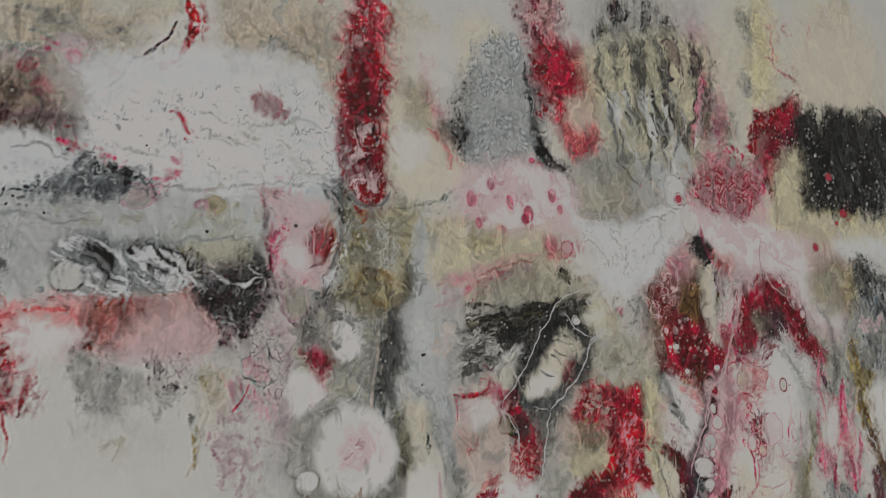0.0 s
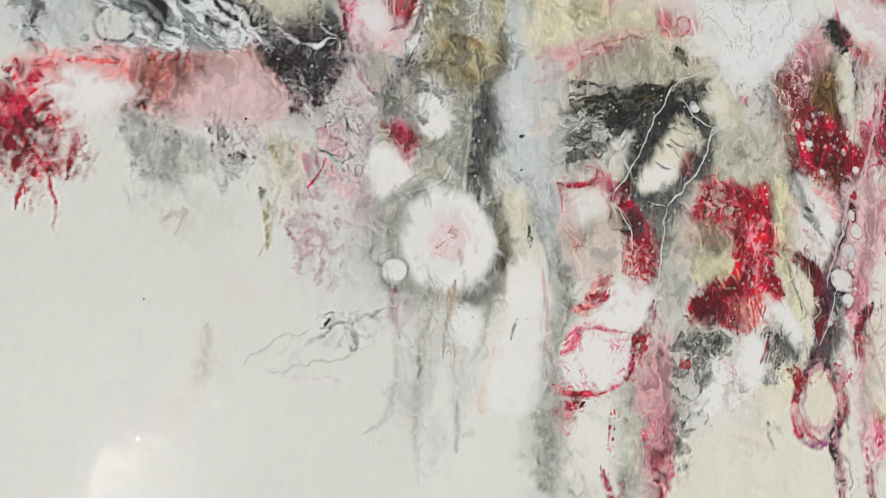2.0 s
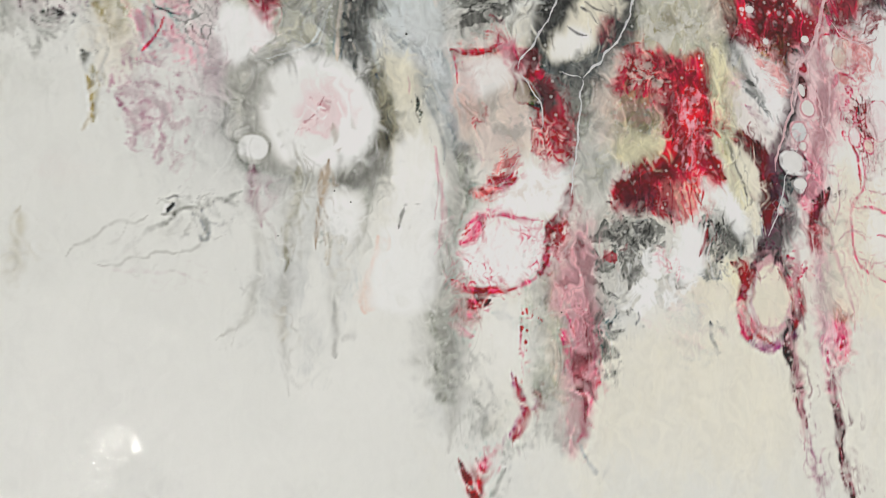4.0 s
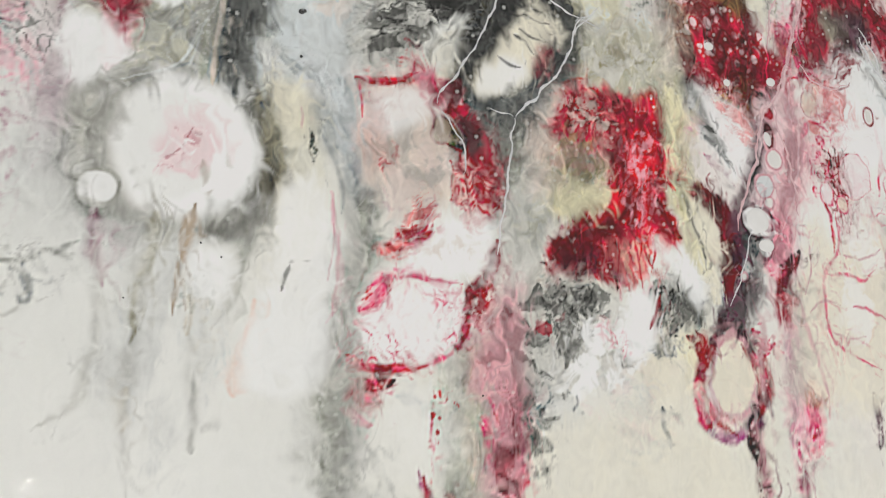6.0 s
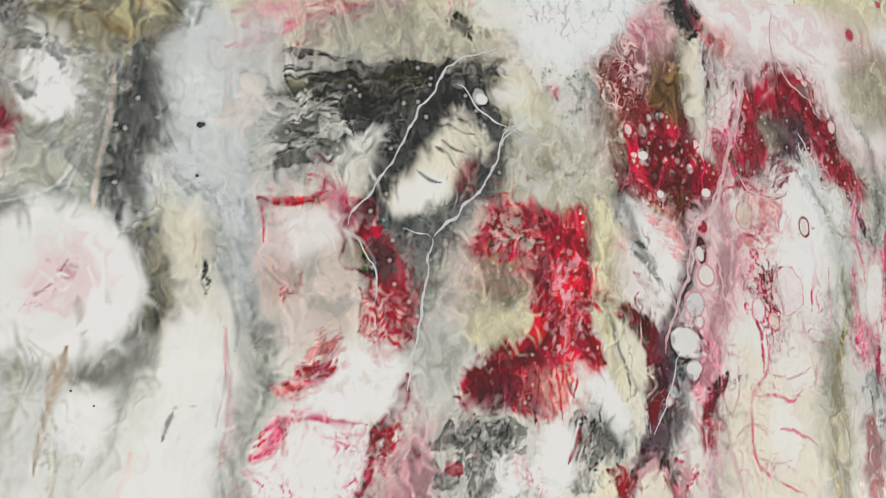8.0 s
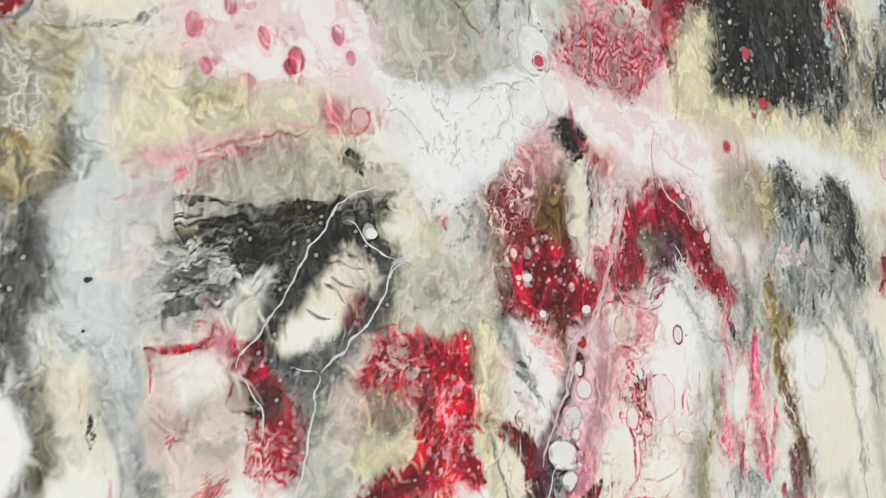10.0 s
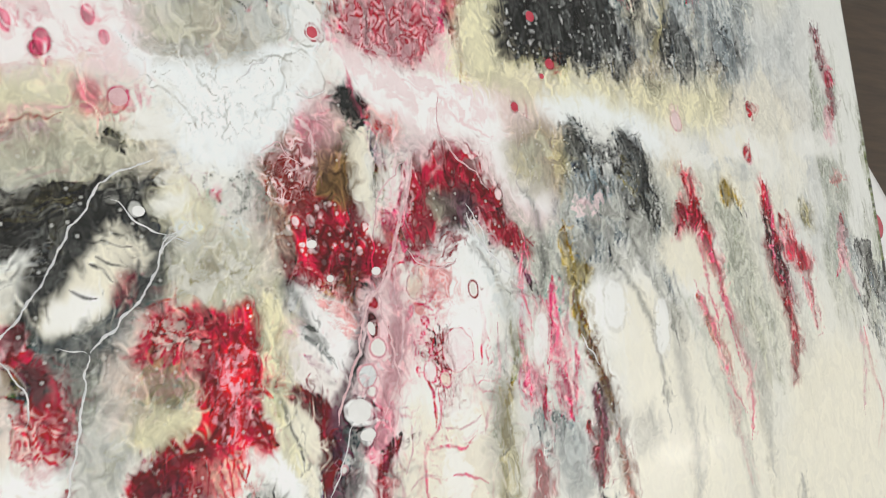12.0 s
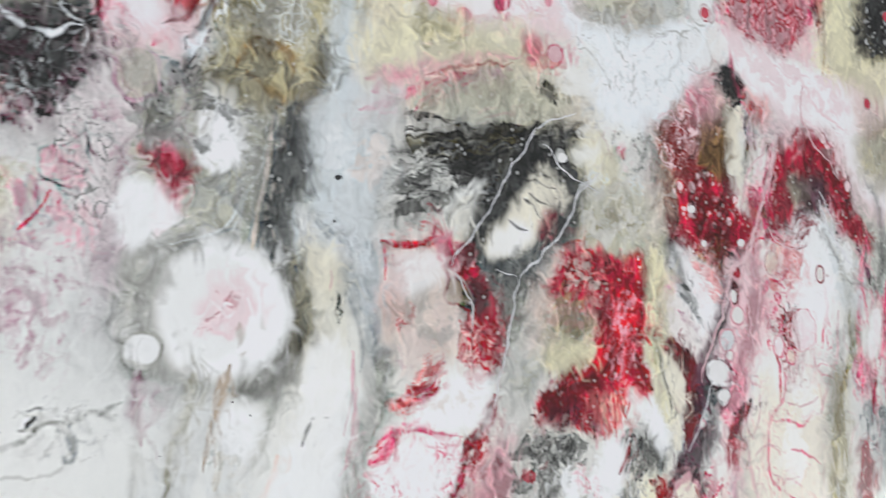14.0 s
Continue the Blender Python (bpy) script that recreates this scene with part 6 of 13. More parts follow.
run("rose", 3.5, 2.4, 0.75, 0.5, 4, 409.6, -104.0, 408.9, -133.0, 412.5, -157.7)
run("crimson", 2.8, 2.3, 0.8, 0.5, 3, 382.6, -119.9, 377.9, -138.2, 378.7, -152.4)
cloud("rose", 389, -102, 62.1, 41.5, -91, 11.5, 3, 0.56, 0.65, 0.1, seed=27)
run("olive", 5.0, 5.0, 0.7, 0.6, 4, 353.5, -59.9, 355.1, -88.3, 346.2, -115.2)
run("gold", 4.4, 5.5, 0.6, 0.6, 4, 350.1, -111.1, 338.1, -127.9, 326.5, -144.3)
run("grey", 6.6, 6.6, 0.6, 0.6, 5, 345, -78, 326, -122, 322, -157)
cloud("slate", 387, -159, 18.6, 27.6, -98, 11.3, 1.3, 0.44, 0.7, 0.14, seed=28)
cloud("sage", 334, -11, 32.9, 19.2, -83, 9.9, 1.6, 0.46, 0.7, 0.12, seed=29)
cloud("ice", 327, -11, 29.8, 20.3, -58, 8.7, 1.4, 0.5, 0.7, 0.12, seed=30)
pool("mauve", 369, -42, 9.5, 28.8, -4, 0.5, 0.7, 5)
run("plum", 2.8, 3.4, 0.7, 0.5, 3, 357.4, 21.4, 367.7, -3.3, 383.6, -38.2)
run("white", 1.6, 1.1, 0.9, 0.4, 1, 321.8, 22.1, 329.5, 7.7, 343.9, -7.1)
lace("blush", 356, 7, 30.6, 22.7, -57, 11.3, 1.6, 0.12, 0.6, seed=31)
lace("rose", 277, -80, 48.6, 28.6, -83, 18.1, 1.3, 0.1, 0.75, seed=32)
cloud("rose", 268, -79, 26.3, 16.9, -83, 8.0, 1.2, 0.44, 0.85, 0.1, seed=33)
pool("white", 302, -69, 24.2, 20.7, -5, 0.8, 0.5, 4)
run("rose", 2.7, 2.1, 0.8, 0.5, 3, 318.7, -29.3, 324.7, -57.5, 317.1, -93.4)
lace("rose", 284, -116, 35.3, 40.2, -83, 23.2, 1.3, 0.07, 0.6, seed=34)
# far right, towards the rim
cloud("silver", 855, 18, 223.9, 128.5, -89, 28.4, 6, 0.46, 0.6, 0.14, seed=35)
cloud("sage", 948, 17, 236.1, 85.8, -89, 24.6, 6, 0.46, 0.7, 0.12, seed=36)
cloud("cream", 791, 94, 97.7, 93.7, -97, 30.7, 3, 0.46, 0.6, 0.16, seed=37)
pool("white", 893, 105, 53.3, 19.1, 2, 0.8, 0.5, 6)
pool("white", 776, 80, 30.1, 27.4, 1, 0.6, 0.6, 6)
cloud("coal", 494, 95, 39.5, 27.2, -58, 9.4, 1.6, 0.4, 0.85, 0.1, seed=38)
run("wine", 8.3, 8.3, 0.75, 0.5, 3, 930, 266, 933, 228, 937, 205)
pool("rose", 950, 195, 11.8, 10.4, 15, 0.85, 0.4, 3)
run("wine", 7.3, 9.4, 0.7, 0.6, 3, 946, 191, 948, 168, 947, 149)
run("pink", 9.3, 9.3, 0.6, 0.6, 3, 933, 148, 929, 125, 922, 121)
pool("coral", 928, 63, 14.0, 5.9, 11, 0.7, 0.5, 2)
pool("olive", 840, 18, 11.4, 16.6, 4, 0.75, 0.5, 3)
pool("gold", 685, 45, 12.5, 14.0, 15, 0.8, 0.4, 3)
run("coal", 1.6, 1.6, 0.6, 0.5, 2, 697.1, 38.8, 706.4, 25.8, 712.4, 16.0)
run("crimson", 7.5, 10.4, 0.85, 0.4, 4, 600, 36, 615, 20, 627, 8)
run("red", 9.1, 3.8, 0.85, 0.4, 4, 619, 17, 638, -5, 645, -36, 657, -67)
run("wine", 3.7, 2.2, 0.8, 0.4, 2, 599.4, 11.5, 587.6, -0.3)
run("red", 4.6, 6.1, 0.8, 0.5, 3, 617, 66, 626, 45, 637, 33)
run("crimson", 4.4, 7.9, 0.9, 0.4, 3, 762, 62, 763, 32, 759, -1)
run("wine", 9.5, 8.7, 0.9, 0.4, 3, 758, 5, 762, -35, 764, -68)
run("red", 8.9, 8.0, 0.85, 0.45, 4, 787, 15, 802, -16, 817, -48)
pool("red", 820, -37, 12.1, 11.0, -3, 0.9, 0.5, 4)
run("crimson", 6.9, 5.2, 0.85, 0.5, 3, 766, -62, 775, -89, 778, -122)
run("red", 7.9, 3.5, 0.85, 0.5, 4, 781, -109, 778, -142, 763, -173)
run("rose", 5.4, 5.4, 0.8, 0.5, 3, 814.1, -57.8, 822.4, -92.6, 829.0, -120.5)
run("pink", 2.6, 1.8, 0.7, 0.5, 2, 776.5, -1.8, 785.3, -12.2, 797.9, -9.2)
run("crimson", 6.0, 4.0, 0.75, 0.5, 3, 923, 17, 920, -5, 925, -35)
run("rose", 6.0, 4.0, 0.6, 0.5, 3, 911.4, -12.3, 909.1, -41.4, 895.8, -62.4)
cloud("coal", 962, -74, 58.8, 37.4, -85, 14.4, 1.8, 0.42, 0.85, 0.1, seed=39)
cloud("slate", 993, -113, 67.0, 35.6, -85, 14.7, 1.8, 0.46, 0.75, 0.1, seed=40)
run("grey", 7.2, 5.1, 0.7, 0.5, 3, 969, -141, 980, -194, 992, -247)
run("rose", 4.0, 3.0, 0.6, 0.6, 3, 936.1, -130.5, 940.6, -181.9, 954.3, -227.2, 922.3, -279.2)
run("red", 6.7, 3.7, 0.8, 0.5, 4, 605, -64, 628, -108, 636, -151)
run("rose", 6.0, 3.8, 0.6, 0.6, 4, 637, -169, 649, -219, 658, -262)
run("rose", 3.9, 3.1, 0.6, 0.6, 4, 650.3, -54.6, 671.1, -111.9, 675.5, -174.2)
run("grey", 8.0, 4.0, 0.65, 0.6, 4, 684, -101, 691, -176, 692, -250, 693, -325)
run("grey", 3.8, 3.1, 0.6, 0.6, 3, 645.5, -133.7, 659.5, -196.2, 666.9, -245.9)
run("slate", 7.1, 4.3, 0.7, 0.6, 4, 569, -44, 573, -102, 576, -149)
run("grey", 5.6, 3.5, 0.6, 0.6, 3, 567.1, -147.8, 564.6, -215.6, 559.6, -292.8)
run("sage", 7.5, 6.6, 0.6, 0.6, 4, 722, -78, 735, -131, 738, -183)
pool("cream", 851, -205, 113.1, 121.5, -3, 0.6, 0.7, 5)
run("slate", 3.3, 3.3, 0.6, 0.6, 2, 746.0, -273.3, 753.7, -306.5, 760.9, -333.4)
run("slate", 2.5, 2.5, 0.5, 0.6, 2, 744.3, -279.2, 735.3, -302.6, 748.5, -324.3)
run("slate", 2.9, 3.6, 0.45, 0.6, 2, 594.3, -174.6, 590.7, -208.7, 592.4, -232.0)
run("wine", 6.1, 7.4, 0.85, 0.5, 4, 445, -132, 440, -168, 430, -192)
run("umber", 5.6, 6.2, 0.75, 0.5, 4, 458, -123, 466, -177, 467, -230)
run("brown", 5.6, 6.2, 0.75, 0.5, 4, 465, -198, 472, -241, 484, -276)
run("crimson", 5.4, 5.4, 0.85, 0.5, 4, 427.5, -165.6, 430.0, -196.7, 435.2, -218.1)
run("slate", 2.4, 2.4, 0.7, 0.5, 2, 434.2, -223.0, 446.9, -251.2, 454.4, -269.3)
pool("silver", 505, -178, 23.9, 16.1, -9, 0.5, 0.8, 5)
pool("white", 519, -97, 32.5, 27.8, -6, 0.7, 0.6, 5)
pool("white", 509, -217, 40.0, 42.5, -11, 0.6, 0.6, 5)
# top of the first view: streaked falls
cloud("sand", -123, 303, 58.9, 35.4, -92, 23.6, 1.6, 0.42, 0.8, 0.16, seed=41)
pool("white", -93, 295, 36.9, 47.0, 7, 0.6, 0.6, 6)
pool("cream", -138, 193, 28.6, 33.2, 5, 0.7, 0.6, 6)
cloud("olive", -137, 210, 33.7, 28.6, -92, 13.6, 1.3, 0.55, 0.4, 0.14, seed=42)
pool("cream", -43, 308, 25.9, 42.2, 8, 0.9, 0.5, 5)
run("rose", 4.8, 8.3, 0.6, 0.6, 4, -110, 305, -105, 276, -98, 248, -96, 231)
cloud("coal", -39, 254, 74.2, 36.9, -103, 5.6, 1.6, 0.45, 0.8, 0.1, seed=43)
cloud("grey", -39, 254, 80.4, 43.1, -103, 7.4, 1.8, 0.42, 0.6, 0.14, seed=44)
drops("black", -39, 254, 74.2, 30.8, -103, 4.3, 0.4, 0.6, 1.2, seed=45)
drops("white", -46, 254, 61.6, 30.6, -103, 3.7, 0.4, 0.5, 1, seed=46)
cloud("slate", -60, 220, 25.7, 16.8, -59, 7.2, 1.3, 0.4, 0.85, 0.1, seed=47)
run("plum", 7.0, 5.9, 0.8, 0.5, 4, -101, 227, -87, 220, -75, 213)
run("coal", 7.7, 4.7, 0.8, 0.5, 4, -78, 218, -59, 223, -53, 232)
run("coral", 5.3, 3.5, 0.75, 0.6, 4, -87.3, 211.5, -78.8, 197.9, -76.3, 186.7)
pool("cream", -103, 179, 29.5, 19.0, 4, 0.85, 0.5, 6)
pool("milk", -95, 163, 17.8, 11.2, 4, 0.7, 0.5, 4)
run("steel", 2.2, 1.7, 0.7, 0.5, 3, -138.9, 146.4, -104.3, 152.2, -80.2, 163.7, -61.5, 176.3)
run("slate", 1.1, 1.7, 0.6, 0.4, 2, -104.5, 148.3, -89.3, 162.1)
run("coal", 5.1, 7.7, 0.85, 0.4, 3, -7, 319, 1, 277, 9, 241, 17, 212)
run("coal", 8.9, 5.1, 0.85, 0.4, 3, 17, 218, 33, 201, 49, 196)
pool("red", 50, 301, 33.9, 48.1, 24, 0.9, 0.5, 10)
cloud("crimson", 46, 288, 43.0, 42.7, -83, 15.9, 1.3, 0.42, 0.9, 0.12, seed=48)
pool("cream", 71, 260, 21.4, 21.2, 6, 0.9, 0.5, 5)
pool("crimson", 27, 368, 28.1, 31.7, 9, 0.7, 0.6, 8)
cloud("wine", 26, 362, 45.4, 34.3, -94, 13.3, 1.5, 0.46, 0.7, 0.12, seed=49)
run("red", 10.5, 5.3, 0.85, 0.5, 5, 54, 258, 62, 234, 79, 217)
pool("silver", 37, 319, 12.6, 6.3, 8, 0.8, 0.4, 3)
pool("white", 67, 342, 10.1, 11.5, 8, 0.7, 0.5, 3)
cloud("red", -165, 235, 106.8, 22.3, -93, 16.8, 2, 0.3, 0.97, 0.12, seed=50)
run("red", 19.9, 22.2, 0.95, 0.35, 5, -162, 362, -169, 291, -172, 235, -171, 207)
run("crimson", 21.1, 17.8, 0.95, 0.3, 5, -173, 234, -170, 185, -164, 158)
cloud("wine", -169, 235, 95.3, 17.7, -93, 8.9, 1.5, 0.52, 0.85, 0.1, seed=51)
drops("white", -170, 218, 66.5, 16.6, -91, 10.0, 0.42, 0.85, 1.2, seed=52)
drops("pink", -169, 174, 21.7, 16.5, -91, 8.7, 0.6, 0.8, 1, seed=53)
cloud("blush", -175, 313, 52.2, 16.8, -93, 11.4, 2, 0.58, 0.8, 0.1, seed=54)
run("ice", 2.7, 2.7, 0.85, 0.4, 2, -185.4, 162.5, -177.6, 145.8, -161.3, 142.5, -144.3, 157.0)
pool("rose", 80, 229, 14.2, 14.9, 5, 0.6, 0.6, 5)
cloud("grey", 136, 299, 126.2, 52.2, -95, 16.9, 3, 0.45, 0.8, 0.12, seed=55)
cloud("coal", 144, 340, 80.6, 45.7, -93, 11.4, 3, 0.52, 0.8, 0.1, seed=56)
cloud("sage", 116, 232, 55.9, 52.3, -83, 16.4, 2, 0.48, 0.6, 0.14, seed=57)
cloud("silver", 147, 248, 77.3, 53.0, -91, 9.8, 3, 0.52, 0.75, 0.1, seed=58)
run("coal", 9.8, 7.5, 0.85, 0.5, 5, 199, 388, 194, 353, 196, 319)
run("wine", 6.5, 2.2, 0.85, 0.5, 3, 126, 397, 121, 383, 119, 372)
run("cream", 12.0, 9.0, 0.8, 0.6, 4, 211, 349, 207, 274, 199, 233)
run("plum", 5.3, 6.1, 0.7, 0.6, 4, 231, 372, 228, 310, 222, 249)
pool("pink", 241, 339, 13.5, 41.2, 7, 0.6, 0.7, 5)
run("wine", 9.1, 10.6, 0.7, 0.6, 5, 243, 312, 240, 277, 240, 250)
cloud("rose", 254, 258, 61.9, 19.6, -97, 13.5, 2, 0.46, 0.6, 0.14, seed=59)
pool("cream", 276, 343, 26.0, 62.7, 7, 0.8, 0.5, 5)
run("lemon", 21.5, 19.9, 0.7, 0.6, 6, 344, 433, 335, 366, 322, 300)
pool("grey", 314, 392, 9.9, 24.4, 8, 0.75, 0.4, 3)
pool("grey", 305, 319, 10.6, 15.4, 7, 0.75, 0.4, 3)
run("sage", 9.2, 7.7, 0.6, 0.6, 4, 281, 281, 272, 240, 286, 214)
pool("cream", 460, 360, 80.6, 90.1, 7, 0.9, 0.5, 8)
cloud("sand", 470, 361, 102.1, 58.4, -99, 35.0, 2, 0.48, 0.5, 0.18, seed=60)
lace("rose", 384, 358, 57.5, 38.5, -85, 33.3, 1.6, 0.08, 0.7, seed=1)
run("rose", 5.2, 5.2, 0.75, 0.5, 3, 424.3, 408.0, 414.8, 376.5, 414.3, 360.0)
run("crimson", 2.5, 2.5, 0.7, 0.5, 3, 377.2, 342.0, 391.0, 329.1, 393.2, 318.4)
run("crimson", 6.6, 13.2, 0.9, 0.4, 4, 389, 314, 370, 291, 328, 276)
run("crimson", 12.6, 6.3, 0.85, 0.5, 5, 329, 283, 313, 264, 301, 239)
run("wine", 12.9, 16.1, 0.75, 0.6, 6, 364, 279, 346, 246, 329, 190)
run("pink", 9.5, 9.5, 0.7, 0.6, 5, 334, 259, 311, 216, 289, 174)
run("rose", 6.5, 4.9, 0.7, 0.5, 4, 375, 291, 342, 253, 317, 196)
cloud("rose", 275, 200, 38.9, 51.8, -71, 10.5, 1.4, 0.48, 0.75, 0.1, seed=2)
cloud("coal", 439, 225, 66.2, 75.0, -99, 28.2, 1.6, 0.34, 0.95, 0.12, seed=3)
cloud("black", 475, 213, 59.5, 67.4, -100, 20.3, 1.8, 0.42, 0.95, 0.1, seed=4)
run("black", 9.8, 13.1, 0.9, 0.4, 4, 385, 289, 383, 256, 387, 221)
run("black", 8.3, 13.4, 0.9, 0.4, 4, 418, 292, 416, 259, 425, 224)
run("black", 12.4, 14.2, 0.9, 0.4, 4, 525, 295, 503, 259, 487, 221)
pool("sand", 370, 199, 23.6, 41.5, 4, 0.7, 0.6, 6)
cloud("lemon", 428, 154, 84.8, 20.9, 3, 19.4, 1.4, 0.44, 0.6, 0.15, seed=5)
# white veils
cloud("white", 112, 122, 68.6, 35.3, 22, 11.0, 1.6, 0.42, 0.85, 0.15, seed=6)
cloud("white", 264, 131, 83.5, 29.3, -8, 12.5, 1.5, 0.42, 0.85, 0.15, seed=7)
cloud("white", 500, 128, 95.1, 23.6, -7, 16.4, 1.5, 0.42, 0.85, 0.15, seed=8)
cloud("white", 0, 161, 71.6, 24.2, 27, 10.8, 1.5, 0.42, 0.75, 0.15, seed=9)
cloud("white", 651, 100, 151.4, 24.8, -1, 23.7, 2, 0.42, 0.8, 0.15, seed=10)
cloud("white", 95, 54, 38.0, 35.0, 37, 9.7, 1.4, 0.48, 0.7, 0.15, seed=11)
cloud("cream", 693, 152, 87.4, 55.3, -85, 24.9, 2, 0.46, 0.7, 0.15, seed=12)
run("white", 25.2, 29.7, 0.9, 0.5, 3, 605, -7, 616, -48, 626, -72)
run("white", 17.6, 23.1, 0.85, 0.5, 4, 521, -20, 531, -64, 545, -109)
pool("white", 529, -144, 76.2, 57.9, -1, 0.8, 0.6, 5)
pool("white", 454, -58, 21.5, 17.4, -4, 0.9, 0.45, 3)
pool("white", 298, -73, 21.6, 22.4, -6, 0.8, 0.5, 3)
pool("white", 278, -115, 29.0, 25.9, -8, 0.7, 0.6, 4)
run("white", 7.7, 6.8, 0.85, 0.5, 3, 192, 199, 181, 171, 181, 136)
pool("white", 182, 142, 13.2, 18.2, 5, 0.9, 0.35, 2)
lace("silver", 183, 158, 40.0, 18.1, -95, 12.3, 2.2, 0.08, 0.5, seed=13)
lace("silver", 99, 109, 57.7, 34.7, 30, 14.1, 1.5, 0.08, 0.5, seed=14)
# bird and arch
pool("black", 217, 118, 14.8, 11.4, -37, 1, 0.3, 2.5)
run("black", 4.9, 2.4, 0.9, 0.4, 2, 214.0, 125.1, 228.0, 114.8, 232.7, 106.1)
run("crimson", 10.1, 12.2, 0.92, 0.4, 3, 261, 28, 270, 60, 291, 77, 316, 78)
run("crimson", 12.1, 7.7, 0.92, 0.4, 3, 316, 78, 333, 64, 353, 41)
run("wine", 7.9, 4.5, 0.85, 0.5, 3, 350, 43, 364, 21, 375, 1)
run("pink", 2.5, 2.0, 0.85, 0.4, 2, 257.1, 32.4, 264.1, 61.8, 264.6, 77.8)
run("pink", 3.3, 2.7, 0.8, 0.5, 2, 304.2, 112.2, 316.8, 86.3, 343.1, 65.2)
run("white", 4.4, 3.3, 0.8, 0.5, 3, 317.1, 88.8, 336.9, 67.5, 360.6, 45.8)
cloud("crimson", 253, 188, 42.8, 25.4, -10, 11.5, 1.3, 0.44, 0.85, 0.12, seed=15)
lace("blush", 253, 188, 50.4, 29.1, -1, 12.5, 1.2, 0.26, 0.8, seed=16)
pool("plum", 311, 41, 16.2, 10.4, -0, 0.8, 0.5, 3)
drops("white", 311, 39, 22.5, 15.6, -25, 9.7, 0.4, 0.9, 1, seed=17)
pool("olive", 411, 79, 28.4, 32.8, -6, 0.55, 0.6, 5)
run("coal", 7.7, 9.0, 0.8, 0.5, 4, 442, 114, 458, 96, 466, 67)
run("coal", 7.0, 7.0, 0.8, 0.5, 4, 524, 110, 546, 97, 552, 57)
cloud("black", 438, 244, 63.3, 67.0, -101, 17.0, 2.4, 0.46, 0.9, 0.12, seed=18)
cloud("cream", 472, 266, 42.7, 38.1, -105, 10.9, 3, 0.58, 0.8, 0.1, seed=19)
pool("cream", 588, 257, 26.8, 43.0, 5, 0.9, 0.4, 4)
run("coal", 9.1, 6.3, 0.85, 0.5, 4, 497, 241, 497, 207, 496, 170)
# olive run and skirts
run("gold", 5.6, 6.2, 0.9, 0.4, 2, 429, 15, 427, -11, 437, -32)
run("gold", 6.2, 5.6, 0.85, 0.5, 2, 437, -32, 431, -56, 442, -88)
run("brown", 4.9, 6.1, 0.8, 0.5, 2, 442, -88, 453, -122, 462, -155)
run("wine", 4.9, 7.3, 0.8, 0.5, 2, 446, -133, 447, -158, 450, -179)
run("crimson", 19.6, 5.3, 0.9, 0.4, 2, 616, 25, 631, 1, 645, -29)
run("red", 6.9, 4.6, 0.85, 0.4, 2, 643, -26, 657, -68, 671, -122)
run("red", 6.6, 5.9, 0.85, 0.4, 2, 611, -62, 628, -100, 650, -149)
run("wine", 10.4, 10.4, 0.9, 0.4, 2, 761, 45, 764, -6, 777, -64)
# crimson fan
cloud("crimson", 73, -45, 33.3, 16.9, 3, 8.6, 1.3, 0.42, 0.9, 0.12, seed=20)
pool("beige", 53, -78, 22.4, 21.4, 1, 0.8, 0.6, 4)
cloud("sage", 53, -80, 19.1, 16.4, -17, 7.5, 1.3, 0.46, 0.7, 0.16, seed=21)
pool("lemon", 55, -104, 21.6, 7.0, 5, 0.6, 0.6, 3)
pool("white", 114, -148, 21.4, 14.3, -2, 0.7, 0.6, 4)
pool("rose", 65, -58, 21.7, 23.0, -16, 0.55, 0.7, 5)
cloud("red", 67, -43, 25.5, 14.2, 20, 7.8, 1.3, 0.4, 0.95, 0.14, seed=22)
cloud("crimson", 88, -38, 17.1, 12.7, 3, 7.2, 1.3, 0.42, 0.95, 0.14, seed=23)
run("crimson", 12.4, 18.2, 0.97, 0.45, 2, 119, -27, 110, -48, 104, -75, 98, -97, 93, -115)
run("red", 10.7, 14.9, 0.92, 0.5, 2, 119, -33, 108, -56, 103, -78, 98, -104)
run("crimson", 15.9, 5.6, 0.97, 0.45, 2, 109, -95, 89, -108, 67, -118, 48, -127, 30, -139)
run("crimson", 13.3, 2.3, 0.97, 0.45, 2, 90, -93, 104, -106, 118, -115, 131, -125)
cloud("wine", 53, -139, 24.5, 9.5, 7, 6.6, 1.3, 0.4, 0.92, 0.14, seed=24)
cloud("red", 84, -131, 18.9, 20.8, -84, 7.6, 2, 0.44, 0.92, 0.14, seed=25)
cloud("coral", 90, -133, 17.6, 16.8, -85, 5.4, 2.2, 0.46, 0.8, 0.14, seed=26)
run("red", 2.4, 1.2, 0.9, 0.5, 2, 118.1, -76.3, 122.3, -85.5, 130.2, -92.9)
run("crimson", 2.4, 0.8, 0.9, 0.5, 2, 109.6, -104.1, 118.3, -111.4, 124.3, -115.9)
run("wine", 4.8, 2.4, 0.75, 0.6, 2, 98.3, -60.1, 92.9, -78.7, 94.2, -97.0)
run("white", 2.0, 0.8, 0.9, 0.5, 1, 103.3, -61.8, 104.4, -74.8, 101.6, -84.1)
run("pink", 2.0, 0.8, 0.85, 0.5, 1, 97.9, -71.2, 99.3, -82.3, 99.3, -89.6)
run("pink", 2.0, 1.2, 0.85, 0.5, 1, 104.4, -89.5, 105.7, -100.5, 108.3, -107.8)
run("coral", 1.6, 0.8, 0.85, 0.5, 1, 110.0, -70.9, 105.3, -82.1, 102.3, -93.2)
run("wine", 2.4, 1.2, 0.7, 0.5, 2, 96.6, -56.4, 92.4, -75.1, 92.1, -97.0)
